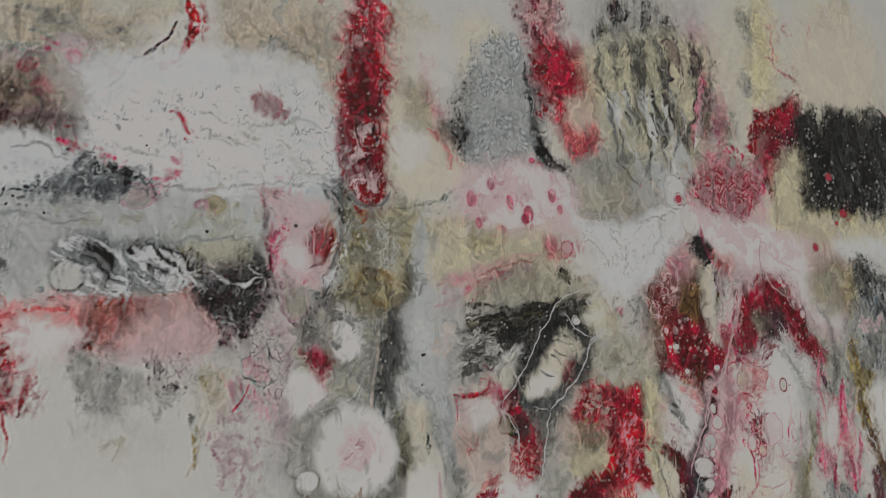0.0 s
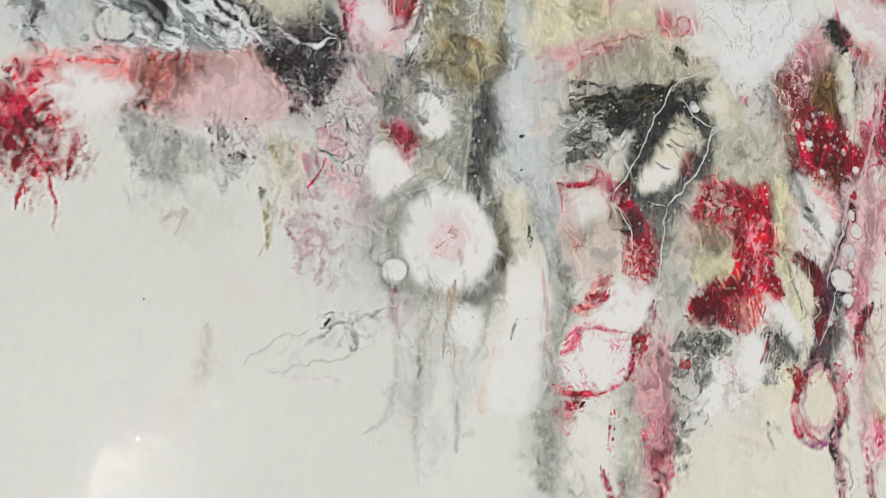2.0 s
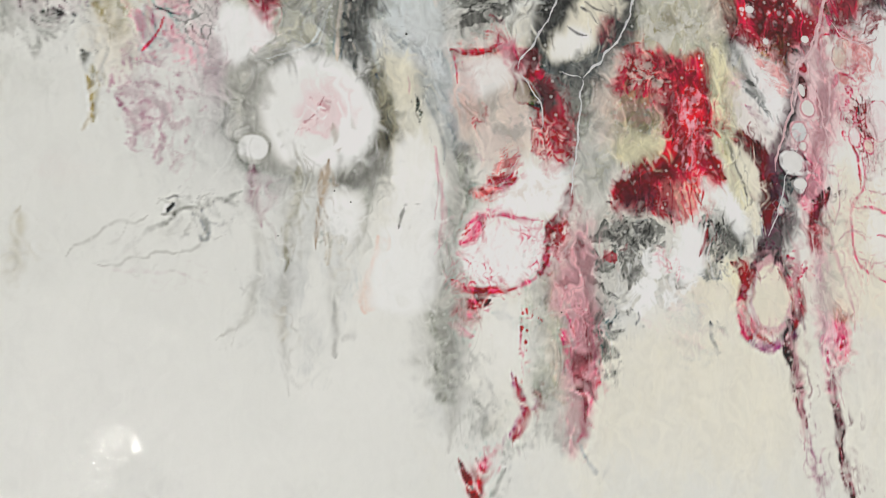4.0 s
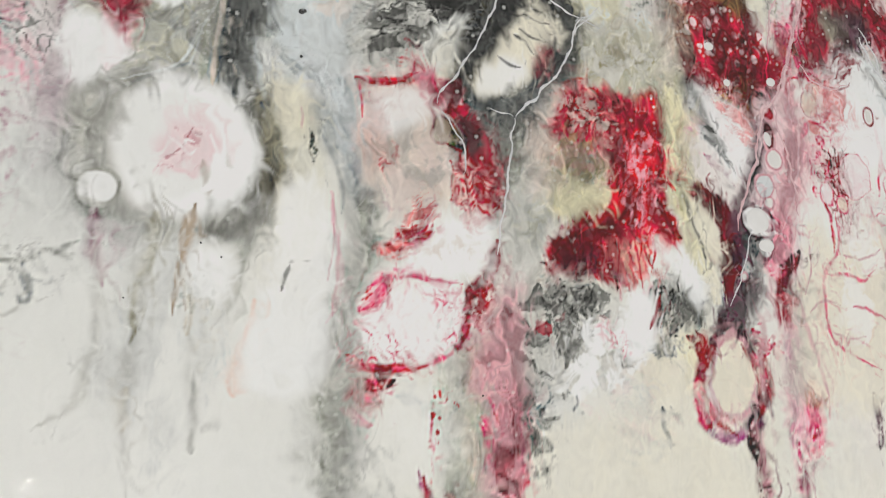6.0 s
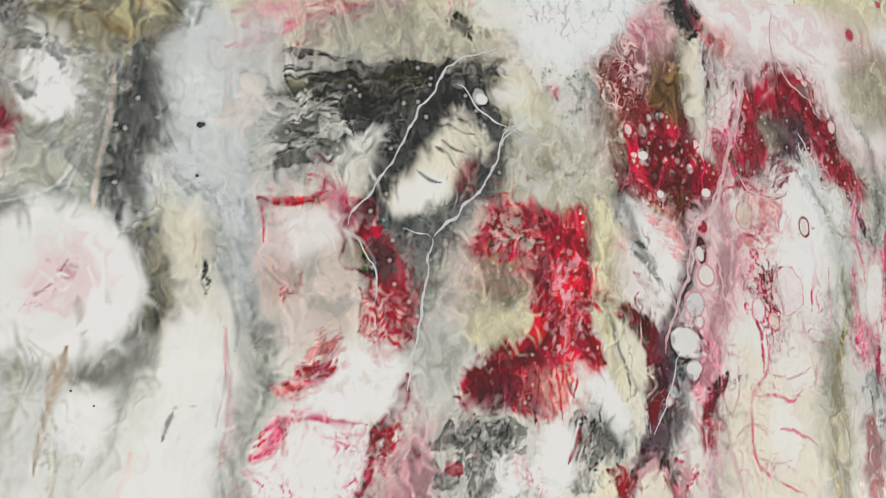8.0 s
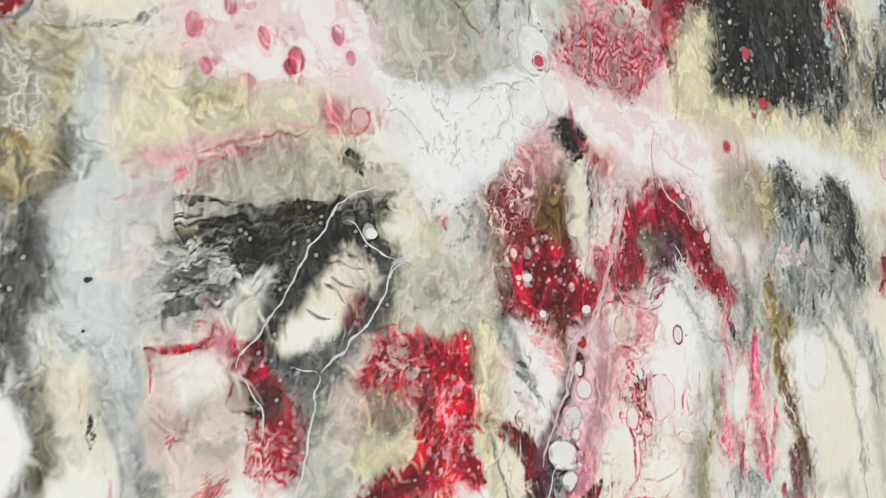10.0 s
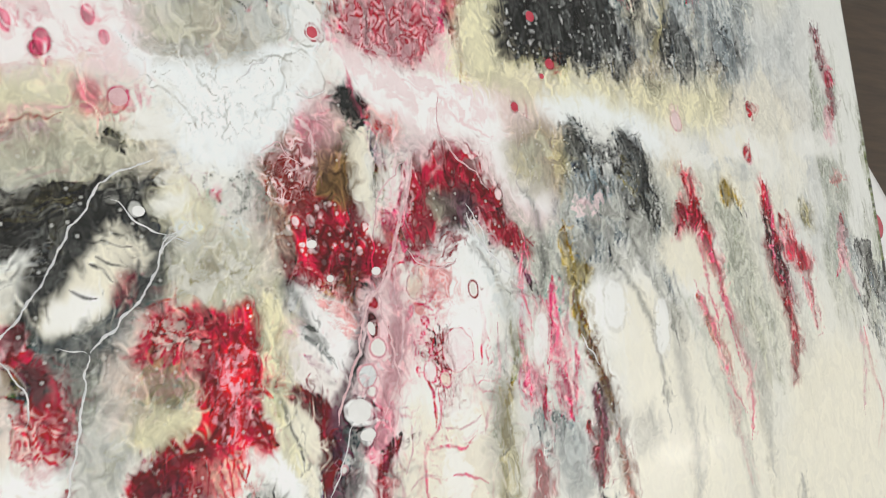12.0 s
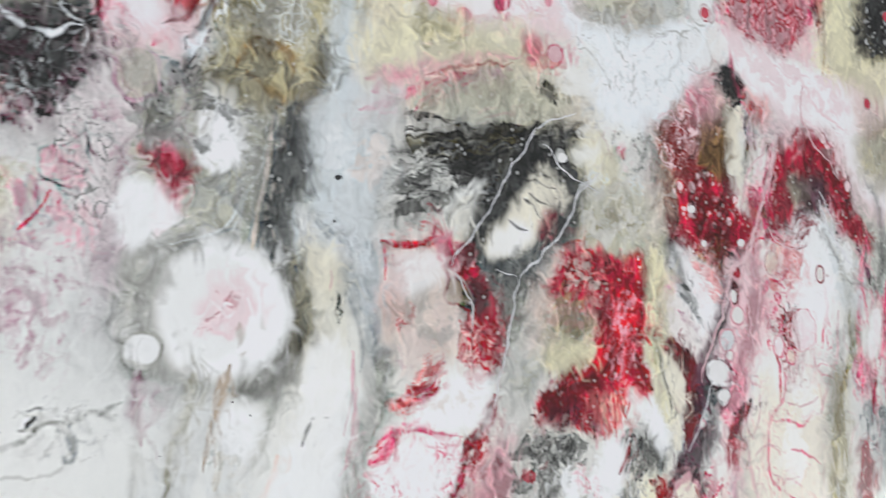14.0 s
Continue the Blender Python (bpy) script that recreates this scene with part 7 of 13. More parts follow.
run("wine", 2.5, 1.2, 0.7, 0.5, 2, 117.9, -59.4, 118.3, -74.4, 112.2, -89.4)
run("red", 2.0, 0.8, 0.9, 0.4, 2, 116.6, -89.3, 123.3, -88.5, 128.4, -93.6)
cloud("sage", 53, -80, 17.5, 13.4, -17, 6.8, 1.3, 0.46, 0.7, 0.14, seed=27)
# hook and dark vein
run("cream", 5.8, 6.6, 0.9, 0.4, 2, 149, -111, 149, -141, 153, -171)
run("crimson", 2.9, 8.2, 0.98, 0.25, 2, 140, -94, 151, -97, 163, -106)
run("crimson", 8.4, 5.9, 0.98, 0.25, 2, 163, -106, 171, -123, 171, -145, 163, -167)
run("plum", 4.7, 5.1, 0.85, 0.4, 2, 180.2, -111.5, 173.9, -145.5, 159.6, -178.2)
run("crimson", 6.5, 7.4, 0.92, 0.4, 2, 214, 14, 223, 4, 226, -10)
pool("crimson", 180, 3, 25.6, 20.3, 20, 0.7, 0.6, 4)
drops("white", 175, 11, 22.6, 26.4, -13, 9.8, 0.36, 0.95, 1.1, seed=28)
run("wine", 4.0, 2.2, 0.9, 0.4, 2, 228.6, -135.1, 217.3, -152.3, 211.9, -176.9)
# red column
run("crimson", 4.1, 3.1, 0.97, 0.35, 2, -3.7, -134.6, -13.0, -149.0, -23.6, -159.9)
run("crimson", 3.0, 2.7, 0.95, 0.35, 2, -23.6, -159.9, -28.8, -175.5, -34.2, -191.4)
run("crimson", 2.6, 2.0, 0.95, 0.35, 1.5, -85.8, -32.0, -72.6, -30.8, -61.0, -32.0, -52.3, -28.1)
pool("wine", -27, -38, 9.3, 11.9, -38, 0.97, 0.25, 2)
run("red", 4.9, 6.3, 0.85, 0.5, 3, -17, -74, -12, -91, -8, -108)
run("crimson", 2.8, 2.8, 0.85, 0.5, 3, -18.5, -50.7, -10.4, -64.1, -6.9, -81.0)
run("red", 2.4, 1.8, 0.9, 0.4, 2, -98.3, -191.9, -90.0, -198.1, -77.7, -200.5, -64.3, -197.9)
run("crimson", 3.9, 2.4, 0.9, 0.4, 2, -93.4, -206.3, -84.4, -209.7, -74.3, -207.5)
run("red", 2.8, 1.6, 0.85, 0.5, 3, -74.2, -130.1, -61.0, -126.5, -49.1, -120.9)
run("red", 3.0, 1.8, 0.8, 0.5, 3, -90.0, -163.9, -81.9, -157.6, -73.7, -151.1)
# stem and halo of the round cell
run("slate", 7.4, 5.6, 0.85, 0.5, 2, -152, 25, -154, -4, -153, -26, -148, -42)
run("coal", 3.7, 2.5, 0.7, 0.6, 2, -156.4, 14.7, -158.6, -7.8, -158.3, -26.5)
run("ash", 4.8, 6.0, 0.85, 0.6, 1.5, -148, -38, -139, -56, -136, -75, -140, -96, -149, -111)
pool("white", -176, -75, 30.7, 32.0, 2, 0.95, 0.25, 1.5)
pool("blush", -178, -79, 16.4, 15.3, 2, 0.5, 0.9, 4)
pool("pink", -184, -75, 10.2, 12.4, -20, 0.5, 0.8, 5)
cloud("rose", -185, -76, 9.7, 12.3, 2, 4.5, 1, 0.52, 0.5, 0.2, seed=29)
cloud("mauve", -170, -79, 11.1, 13.7, 2, 5.2, 1, 0.55, 0.4, 0.2, seed=30)
run("white", 0.8, 0.6, 0.9, 0.5, 0.8, -185.1, -69.9, -183.5, -74.8, -179.2, -79.1)
run("slate", 2.1, 2.1, 0.6, 0.6, 1.5, -141.3, -48.8, -134.3, -71.7, -137.8, -93.1)
run("ash", 5.3, 7.1, 0.8, 0.7, 2, -143, -102, -156, -114, -171, -120)
run("sand", 1.5, 1.2, 0.85, 0.5, 1, -167.1, -39.5, -164.5, -20.8, -159.8, 4.8, -157.4, 24.3)
run("ash", 6.3, 7.4, 0.6, 0.8, 2, -192, -37, -214, -45, -226, -59, -229, -75, -224, -89)
# first view: veils and cells
cloud("white", -295, 201, 71.9, 52.0, -5, 17.0, 1.3, 0.44, 0.75, 0.15, seed=31)
cloud("white", -343, 253, 45.1, 42.9, 38, 14.7, 1.3, 0.46, 0.7, 0.15, seed=32)
cloud("ice", -217, 208, 43.1, 31.6, -91, 13.8, 1.3, 0.44, 0.75, 0.15, seed=33)
cloud("white", -18, 179, 70.7, 35.0, 4, 18.4, 1.2, 0.44, 0.75, 0.15, seed=34)
drops("rose", -5, 168, 71.3, 40.9, 4, 18.5, 0.45, 0.8, 1.1, seed=35)
pool("cream", -43, 314, 24.7, 36.3, 8, 0.85, 0.5, 4)
pool("white", -99, 295, 26.9, 35.1, 7, 0.7, 0.6, 5)
pool("cream", 460, 360, 70.5, 75.0, 7, 0.8, 0.6, 6)
run("ice", 7.9, 6.7, 0.85, 0.5, 3, -112, 129, -118, 91, -112, 53)
cloud("white", 189, 136, 76.9, 31.4, 2, 18.1, 1.3, 0.46, 0.7, 0.14, seed=36)
cloud("white", -364, 170, 53.1, 14.7, -12, 9.3, 2, 0.5, 0.7, 0.12, seed=37)
run("ice", 3.5, 2.2, 0.85, 0.5, 3, -413.2, 94.1, -392.0, 83.2, -383.2, 69.6)
# inside of the dark oval
pool("coal", 41, 46, 24.4, 14.5, 29, 0.92, 0.5, 4)
run("coal", 9.5, 8.0, 0.92, 0.5, 2, 31, 42, 12, 18, -2, -3, -11, -21)
run("slate", 9.2, 8.4, 0.92, 0.5, 2, 63, 22, 56, 2, 39, -26, 22, -43)
run("slate", 6.0, 6.6, 0.85, 0.5, 2, -12, -38, 5, -42, 21, -42)
pool("cream", 21, -2, 31.0, 14.3, -126, 0.97, 0.35, 3)
pool("white", 5, -22, 10.3, 8.9, -4, 0.9, 0.5, 3)
run("coal", 1.1, 0.7, 0.85, 0.4, 1.5, 22.1, 13.9, 30.0, 11.5, 37.2, 7.6)
run("coal", 1.1, 0.7, 0.85, 0.4, 1.5, 24.2, 4.6, 31.4, 2.1, 37.6, 0.4)
run("slate", 1.0, 0.7, 0.7, 0.5, 1.5, 13.1, -6.8, 21.1, -10.1, 28.2, -12.6)
pool("plum", 41, -6, 5.2, 8.6, -13, 0.9, 0.4, 2)
pool("cream", 40, 25, 6.7, 4.4, -11, 0.9, 0.4, 2)
pool("black", 30, 46, 8.1, 6.5, -0, 0.7, 0.5, 2)
pool("slate", 58, 35, 9.7, 7.0, -40, 0.7, 0.5, 2)
# long tails below the ring cell and the column
run("grey", 10.5, 13.2, 0.5, 0.7, 4, -106, -127, -104, -170, -112, -219, -112, -268)
run("sage", 8.6, 6.9, 0.4, 0.8, 4, -113, -202, -114, -243, -111, -277)
run("wine", 4.8, 4.2, 0.8, 0.5, 2, 170.5, -249.2, 173.4, -282.6, 176.9, -320.6)
run("mauve", 2.6, 2.6, 0.65, 0.6, 2, 176.9, -320.6, 180.0, -349.1, 183.6, -377.5)
lace("mauve", 180, -340, 28.3, 9.3, -79, 7.3, 1.6, 0.2, 0.6, seed=38)
run("wine", 3.8, 4.9, 0.85, 0.5, 2, 207.9, -267.1, 207.1, -305.4, 209.9, -343.7, 214.0, -382.1)
run("pink", 6.5, 5.4, 0.5, 0.7, 3, 206, -228, 206, -267, 206, -305)
pool("red", 228, -235, 8.7, 8.8, -5, 0.9, 0.5, 3)
run("rose", 6.6, 4.4, 0.7, 0.6, 3, 226, -245, 222, -264, 217, -278)
cloud("white", -66, -172, 33.1, 25.6, -4, 11.7, 1.2, 0.5, 0.7, 0.14, seed=39)
lace("rose", -67, -180, 33.0, 25.6, -4, 14.4, 1.2, 0.1, 0.75, seed=40)
run("crimson", 1.4, 0.9, 0.85, 0.4, 1.5, -44.2, -171.2, -47.8, -181.8, -41.5, -190.9)
run("rose", 2.2, 1.8, 0.8, 0.5, 2, -68.7, -199.5, -87.3, -198.1, -98.6, -195.1)
drops("red", -51, -237, 25.4, 4.8, -96, 6.3, 0.4, 0.7, 1, seed=41)
run("mauve", 2.2, 2.7, 0.7, 0.5, 2, -61.0, -253.1, -56.2, -270.5, -60.7, -286.8, -65.8, -298.7)
cloud("slate", 18, -213, 44.4, 17.3, -102, 6.7, 1.3, 0.48, 0.8, 0.12, seed=42)
cloud("slate", 42, -174, 29.8, 23.9, -31, 6.8, 1.3, 0.5, 0.75, 0.12, seed=43)
cloud("umber", 23, -173, 22.7, 20.3, -62, 7.7, 1.3, 0.46, 0.6, 0.14, seed=44)
run("rose", 6.6, 6.6, 0.7, 0.6, 3, -2, -203, -4, -237, -8, -272)
cloud("crimson", -4, -229, 39.2, 10.0, -96, 4.7, 2, 0.54, 0.7, 0.12, seed=45)
cloud("grey", 109, -179, 28.6, 18.7, -109, 8.2, 1.4, 0.44, 0.8, 0.14, seed=46)
cloud("coal", 113, -174, 19.1, 13.2, -109, 6.2, 1.4, 0.5, 0.8, 0.12, seed=47)
run("crimson", 3.6, 3.6, 0.9, 0.4, 2, 133.9, -187.3, 139.7, -199.4, 135.5, -213.3)
run("rose", 4.1, 3.6, 0.75, 0.5, 2, 135.5, -213.3, 130.1, -236.2, 136.8, -250.8)
run("mauve", 4.6, 3.6, 0.7, 0.5, 2, 136.8, -250.8, 150.4, -257.7, 165.4, -255.8)
# more of the first view's river and falls
run("coal", 5.2, 3.1, 0.85, 0.5, 3, -405.0, 96.7, -390.1, 90.2, -383.3, 74.2)
run("coal", 4.6, 3.6, 0.85, 0.5, 3, -355.7, 92.7, -340.1, 91.8, -331.7, 75.3)
run("black", 4.9, 3.4, 0.9, 0.4, 2, -278.9, 95.1, -269.3, 87.5, -259.5, 73.9)
run("ice", 3.1, 1.3, 0.9, 0.5, 2, -409.4, 103.4, -394.4, 92.4, -386.8, 76.5, -383.1, 67.3)
run("ice", 2.7, 1.3, 0.9, 0.5, 2, -377.6, 97.6, -364.3, 86.3, -350.8, 70.2, -344.0, 61.0)
run("white", 2.3, 1.4, 0.9, 0.5, 2, -338.0, 96.6, -330.1, 85.9, -327.1, 70.7, -319.3, 63.7)
run("ice", 2.3, 1.4, 0.85, 0.5, 2, -360.3, 100.6, -344.5, 84.5, -335.2, 68.2)
run("ice", 2.2, 0.9, 0.85, 0.5, 2, -384.9, 69.6, -386.1, 55.9, -390.9, 47.6)
run("ice", 2.2, 0.9, 0.85, 0.5, 2, -373.9, 72.1, -373.4, 56.0, -375.6, 42.2)
pool("milk", -412, 73, 9.1, 11.7, 23, 0.9, 0.35, 2)
run("slate", 2.1, 1.7, 0.8, 0.5, 2, -425.0, 82.4, -419.6, 69.0, -420.9, 60.0)
cloud("coal", -390, 163, 43.1, 9.6, -18, 6.4, 2.4, 0.46, 0.85, 0.12, seed=48)
cloud("slate", -423, 144, 45.3, 12.1, -2, 6.1, 2.2, 0.46, 0.8, 0.12, seed=49)
drops("coal", -432, 144, 36.7, 13.9, -2, 6.1, 0.35, 0.8, 1, seed=50)
cloud("coal", -294, 52, 23.9, 23.5, -60, 6.6, 1.3, 0.46, 0.85, 0.12, seed=51)
pool("rose", -364, 143, 8.0, 6.7, 4, 0.8, 0.5, 3)
pool("rose", -262, 231, 12.2, 8.5, 6, 0.7, 0.5, 3)
run("red", 3.1, 2.1, 0.9, 0.4, 2, -270.7, 233.8, -260.6, 240.3, -250.5, 232.8, -247.4, 224.6)
run("red", 3.5, 2.5, 0.9, 0.4, 1.5, -329.0, 322.9, -322.5, 307.9, -326.0, 287.2, -334.3, 270.3)
run("red", 3.4, 1.9, 0.95, 0.4, 1.5, -350.9, 260.3, -343.5, 261.3, -335.2, 267.0)
run("wine", 1.5, 2.0, 0.85, 0.4, 1.5, -335.8, 299.5, -344.0, 285.6, -355.4, 275.7, -365.8, 267.6)
run("red", 1.9, 1.9, 0.85, 0.4, 1.5, -340.8, 219.1, -332.5, 220.0, -326.7, 208.3, -324.6, 197.4)
run("rose", 2.4, 2.4, 0.8, 0.5, 1.5, -340.2, 189.4, -334.4, 174.9, -339.7, 162.1, -354.1, 157.2)
pool("red", 47, 307, 24.6, 30.6, 16, 0.7, 0.6, 6)
cloud("crimson", 56, 289, 37.0, 35.9, -83, 14.6, 1.3, 0.44, 0.85, 0.14, seed=52)
run("coal", 5.8, 7.7, 0.85, 0.5, 2, -5, 319, 2, 277, 11, 238, 18, 213)
run("coal", 7.6, 3.8, 0.85, 0.5, 2, 18, 217, 35, 201, 51, 196)
cloud("slate", -33, 255, 62.1, 27.2, -103, 6.2, 1.6, 0.46, 0.8, 0.14, seed=53)
cloud("coal", 136, 338, 74.2, 25.5, -95, 10.0, 3, 0.5, 0.8, 0.12, seed=54)
cloud("slate", 150, 281, 85.5, 37.9, -93, 11.3, 2.6, 0.48, 0.75, 0.14, seed=55)
run("silver", 4.3, 3.6, 0.7, 0.5, 3, 133.9, 358.2, 153.9, 327.6, 164.9, 282.5)
run("crimson", 6.6, 12.4, 0.9, 0.45, 2, 389, 313, 370, 291, 330, 277)
run("crimson", 11.9, 6.3, 0.88, 0.5, 3, 330, 281, 314, 263, 303, 241)
run("wine", 12.1, 14.5, 0.8, 0.6, 3, 364, 279, 347, 246, 330, 190)
cloud("crimson", 248, 178, 41.6, 30.9, -34, 10.2, 1.3, 0.46, 0.85, 0.12, seed=56)
lace("blush", 257, 185, 45.3, 50.3, -58, 16.2, 1.3, 0.22, 0.7, seed=57)
# fan: rays and depths
cloud("pink", 68, -45, 24.8, 12.5, 3, 5.5, 1.4, 0.54, 0.75, 0.14, seed=58)
cloud("wine", 83, -44, 25.4, 14.8, 3, 5.5, 1.3, 0.54, 0.75, 0.14, seed=59)
cloud("wine", 101, -79, 33.1, 12.9, -91, 5.6, 2.2, 0.56, 0.75, 0.14, seed=60)
cloud("pink", 101, -93, 21.9, 12.9, -91, 4.0, 2.4, 0.6, 0.85, 0.12, seed=1)
run("white", 1.6, 0.6, 0.9, 0.5, 0.8, 102.4, -61.8, 103.7, -72.9, 101.8, -82.2)
run("white", 1.2, 0.6, 0.85, 0.5, 0.8, 107.1, -66.5, 104.4, -74.8, 102.7, -82.2)
run("pink", 1.2, 0.6, 0.8, 0.5, 0.8, 110.7, -95.0, 114.2, -102.3, 117.8, -108.5)
cloud("wine", 48, -134, 23.4, 10.3, 25, 5.1, 1.6, 0.46, 0.85, 0.14, seed=2)
cloud("coral", 86, -136, 15.4, 16.7, -84, 3.8, 2.4, 0.48, 0.8, 0.14, seed=3)
cloud("crimson", 79, -143, 13.9, 9.8, -90, 3.8, 2.4, 0.48, 0.85, 0.12, seed=4)
# red column: feathered edges
cloud("rose", -58, -123, 18.7, 6.3, 23, 3.2, 3.2, 0.46, 0.8, 0.14, seed=5)
cloud("red", -82, -158, 10.6, 9.2, 42, 3.1, 3, 0.46, 0.85, 0.14, seed=6)
cloud("crimson", -16, -160, 19.7, 6.2, -116, 2.7, 2, 0.5, 0.8, 0.14, seed=7)
cloud("rose", -34, -181, 12.5, 8.8, -105, 3.2, 1.6, 0.5, 0.75, 0.14, seed=8)
cloud("red", -9, -98, 16.8, 13.0, -94, 4.2, 1.4, 0.48, 0.85, 0.14, seed=9)
cloud("pink", -11, -101, 16.8, 12.2, -94, 3.5, 1.4, 0.58, 0.8, 0.12, seed=10)
cloud("grey", -65, -9, 27.2, 10.2, 5, 3.1, 3.5, 0.5, 0.75, 0.14, seed=11)
cloud("mauve", -57, -105, 20.1, 6.4, 5, 2.9, 3.2, 0.55, 0.6, 0.14, seed=12)
cloud("coral", -66, -26, 20.3, 10.0, 4, 4.7, 1.4, 0.6, 0.5, 0.14, seed=13)
# lobes right of the shoulder
pool("white", 259, -23, 17.4, 22.4, -9, 0.8, 0.5, 3)
run("rose", 2.8, 2.4, 0.8, 0.5, 2, 245.4, -8.9, 259.6, -3.7, 274.6, -11.2, 279.9, -28.0, 269.4, -41.3)
run("rose", 2.8, 1.9, 0.75, 0.5, 2, 240.6, -54.9, 258.6, -41.7, 274.2, -45.3)
cloud("rose", 252, 17, 21.1, 18.8, -87, 6.7, 1.4, 0.5, 0.75, 0.14, seed=14)
cloud("wine", 305, 35, 29.5, 26.4, -112, 8.2, 1.4, 0.46, 0.8, 0.14, seed=15)
pool("white", 303, -9, 17.3, 19.2, 4, 0.75, 0.6, 3)
cloud("crimson", 276, -83, 24.5, 14.4, -87, 4.7, 1.3, 0.5, 0.85, 0.12, seed=16)
drops("white", 277, -83, 25.3, 16.1, -100, 6.7, 0.45, 0.9, 1, seed=17)
run("rose", 1.9, 1.4, 0.8, 0.4, 1.5, 269.8, -70.5, 260.1, -95.4, 264.6, -115.6, 263.7, -135.7)
# stem of the round cell and the brown eye above it
run("ash", 10.7, 7.5, 0.7, 0.6, 3, -173, 115, -179, 73, -174, 33, -170, 2)
pool("umber", -165, 79, 15.0, 7.3, -8, 0.65, 0.6, 3)
run("sand", 3.1, 2.6, 0.75, 0.5, 1.5, -184.1, 82.6, -167.9, 89.2, -146.3, 79.3, -138.0, 58.4, -141.8, 41.7)
pool("gold", -152, 56, 9.7, 5.3, -19, 0.55, 0.6, 3)
pool("coal", -131, 68, 5.6, 12.7, 1, 0.8, 0.5, 2)
run("ice", 6.1, 4.5, 0.88, 0.5, 2, -120, 126, -117, 91, -116, 56)
run("steel", 2.8, 2.8, 0.75, 0.5, 2, -127.5, 111.8, -122.7, 85.1, -125.8, 58.5)
run("slate", 6.4, 8.0, 0.85, 0.5, 2, -146, 45, -152, 12, -158, -23, -154, -43)
run("sage", 4.7, 4.7, 0.65, 0.6, 2, -162.5, 42.7, -166.3, 12.2, -169.2, -22.8)
lace("silver", -157, 111, 26.3, 22.2, -81, 7.6, 1.4, 0.18, 0.7, seed=18)
pool("olive", -178, 120, 8.6, 12.6, 2, 0.5, 0.6, 3)
pool("olive", -131, 117, 13.6, 16.2, 2, 0.45, 0.7, 3)
pool("milk", -190, 22, 9.4, 19.0, -1, 0.95, 0.3, 2)
drops("white", -208, 33, 17.4, 15.0, -0, 6.1, 0.35, 0.85, 1, seed=19)
pool("crimson", -204, 117, 6.3, 13.5, 2, 0.9, 0.4, 2)
pool("wine", -215, 107, 10.3, 6.2, 2, 0.75, 0.5, 2)
pool("blush", -236, 91, 13.1, 13.1, 2, 0.7, 0.5, 3)
run("rose", 4.0, 3.0, 0.8, 0.5, 2, -258.6, 132.1, -255.6, 106.9, -250.7, 82.0)
run("rose", 4.1, 2.6, 0.8, 0.5, 2, -215.3, 98.2, -221.5, 82.7, -225.7, 72.5)
pool("coal", -198, 55, 8.2, 15.4, -19, 0.6, 0.6, 3)
pool("milk", -232, 50, 18.0, 19.8, 0, 0.7, 0.5, 3)
run("plum", 2.0, 2.0, 0.7, 0.5, 2, -248.2, 72.1, -239.9, 42.5, -223.5, 27.7)
cloud("coal", -218, 43, 15.1, 8.0, 49, 5.0, 1.4, 0.48, 0.7, 0.14, seed=20)
pool("rose", -216, 3, 8.1, 8.8, -1, 0.8, 0.5, 3)
pool("cream", -41, 93, 37.4, 8.8, 15, 0.6, 0.6, 3)
run("mauve", 4.0, 2.9, 0.7, 0.6, 2, -48.4, 67.6, -22.8, 84.7, 6.4, 96.7)
run("rose", 4.4, 3.3, 0.65, 0.6, 2, -102.1, 53.5, -66.3, 70.0, -28.9, 87.3)
pool("silver", -21, 62, 37.7, 11.0, 11, 0.6, 0.6, 4)
cloud("moss", -32, 38, 55.5, 13.1, 9, 8.1, 2.4, 0.46, 0.8, 0.14, seed=21)


# ---- the pour settles: small eddies, silicone cells, pigment grain ----
def blurred(field, n):
    """Box blur over 2n + 1 grid steps both ways."""
    for axis in (0, 1):
        total = np.zeros_like(field)
        for k in range(-n, n + 1):
            total += np.roll(field, k, axis)
        field = total / (2 * n + 1)
    return field


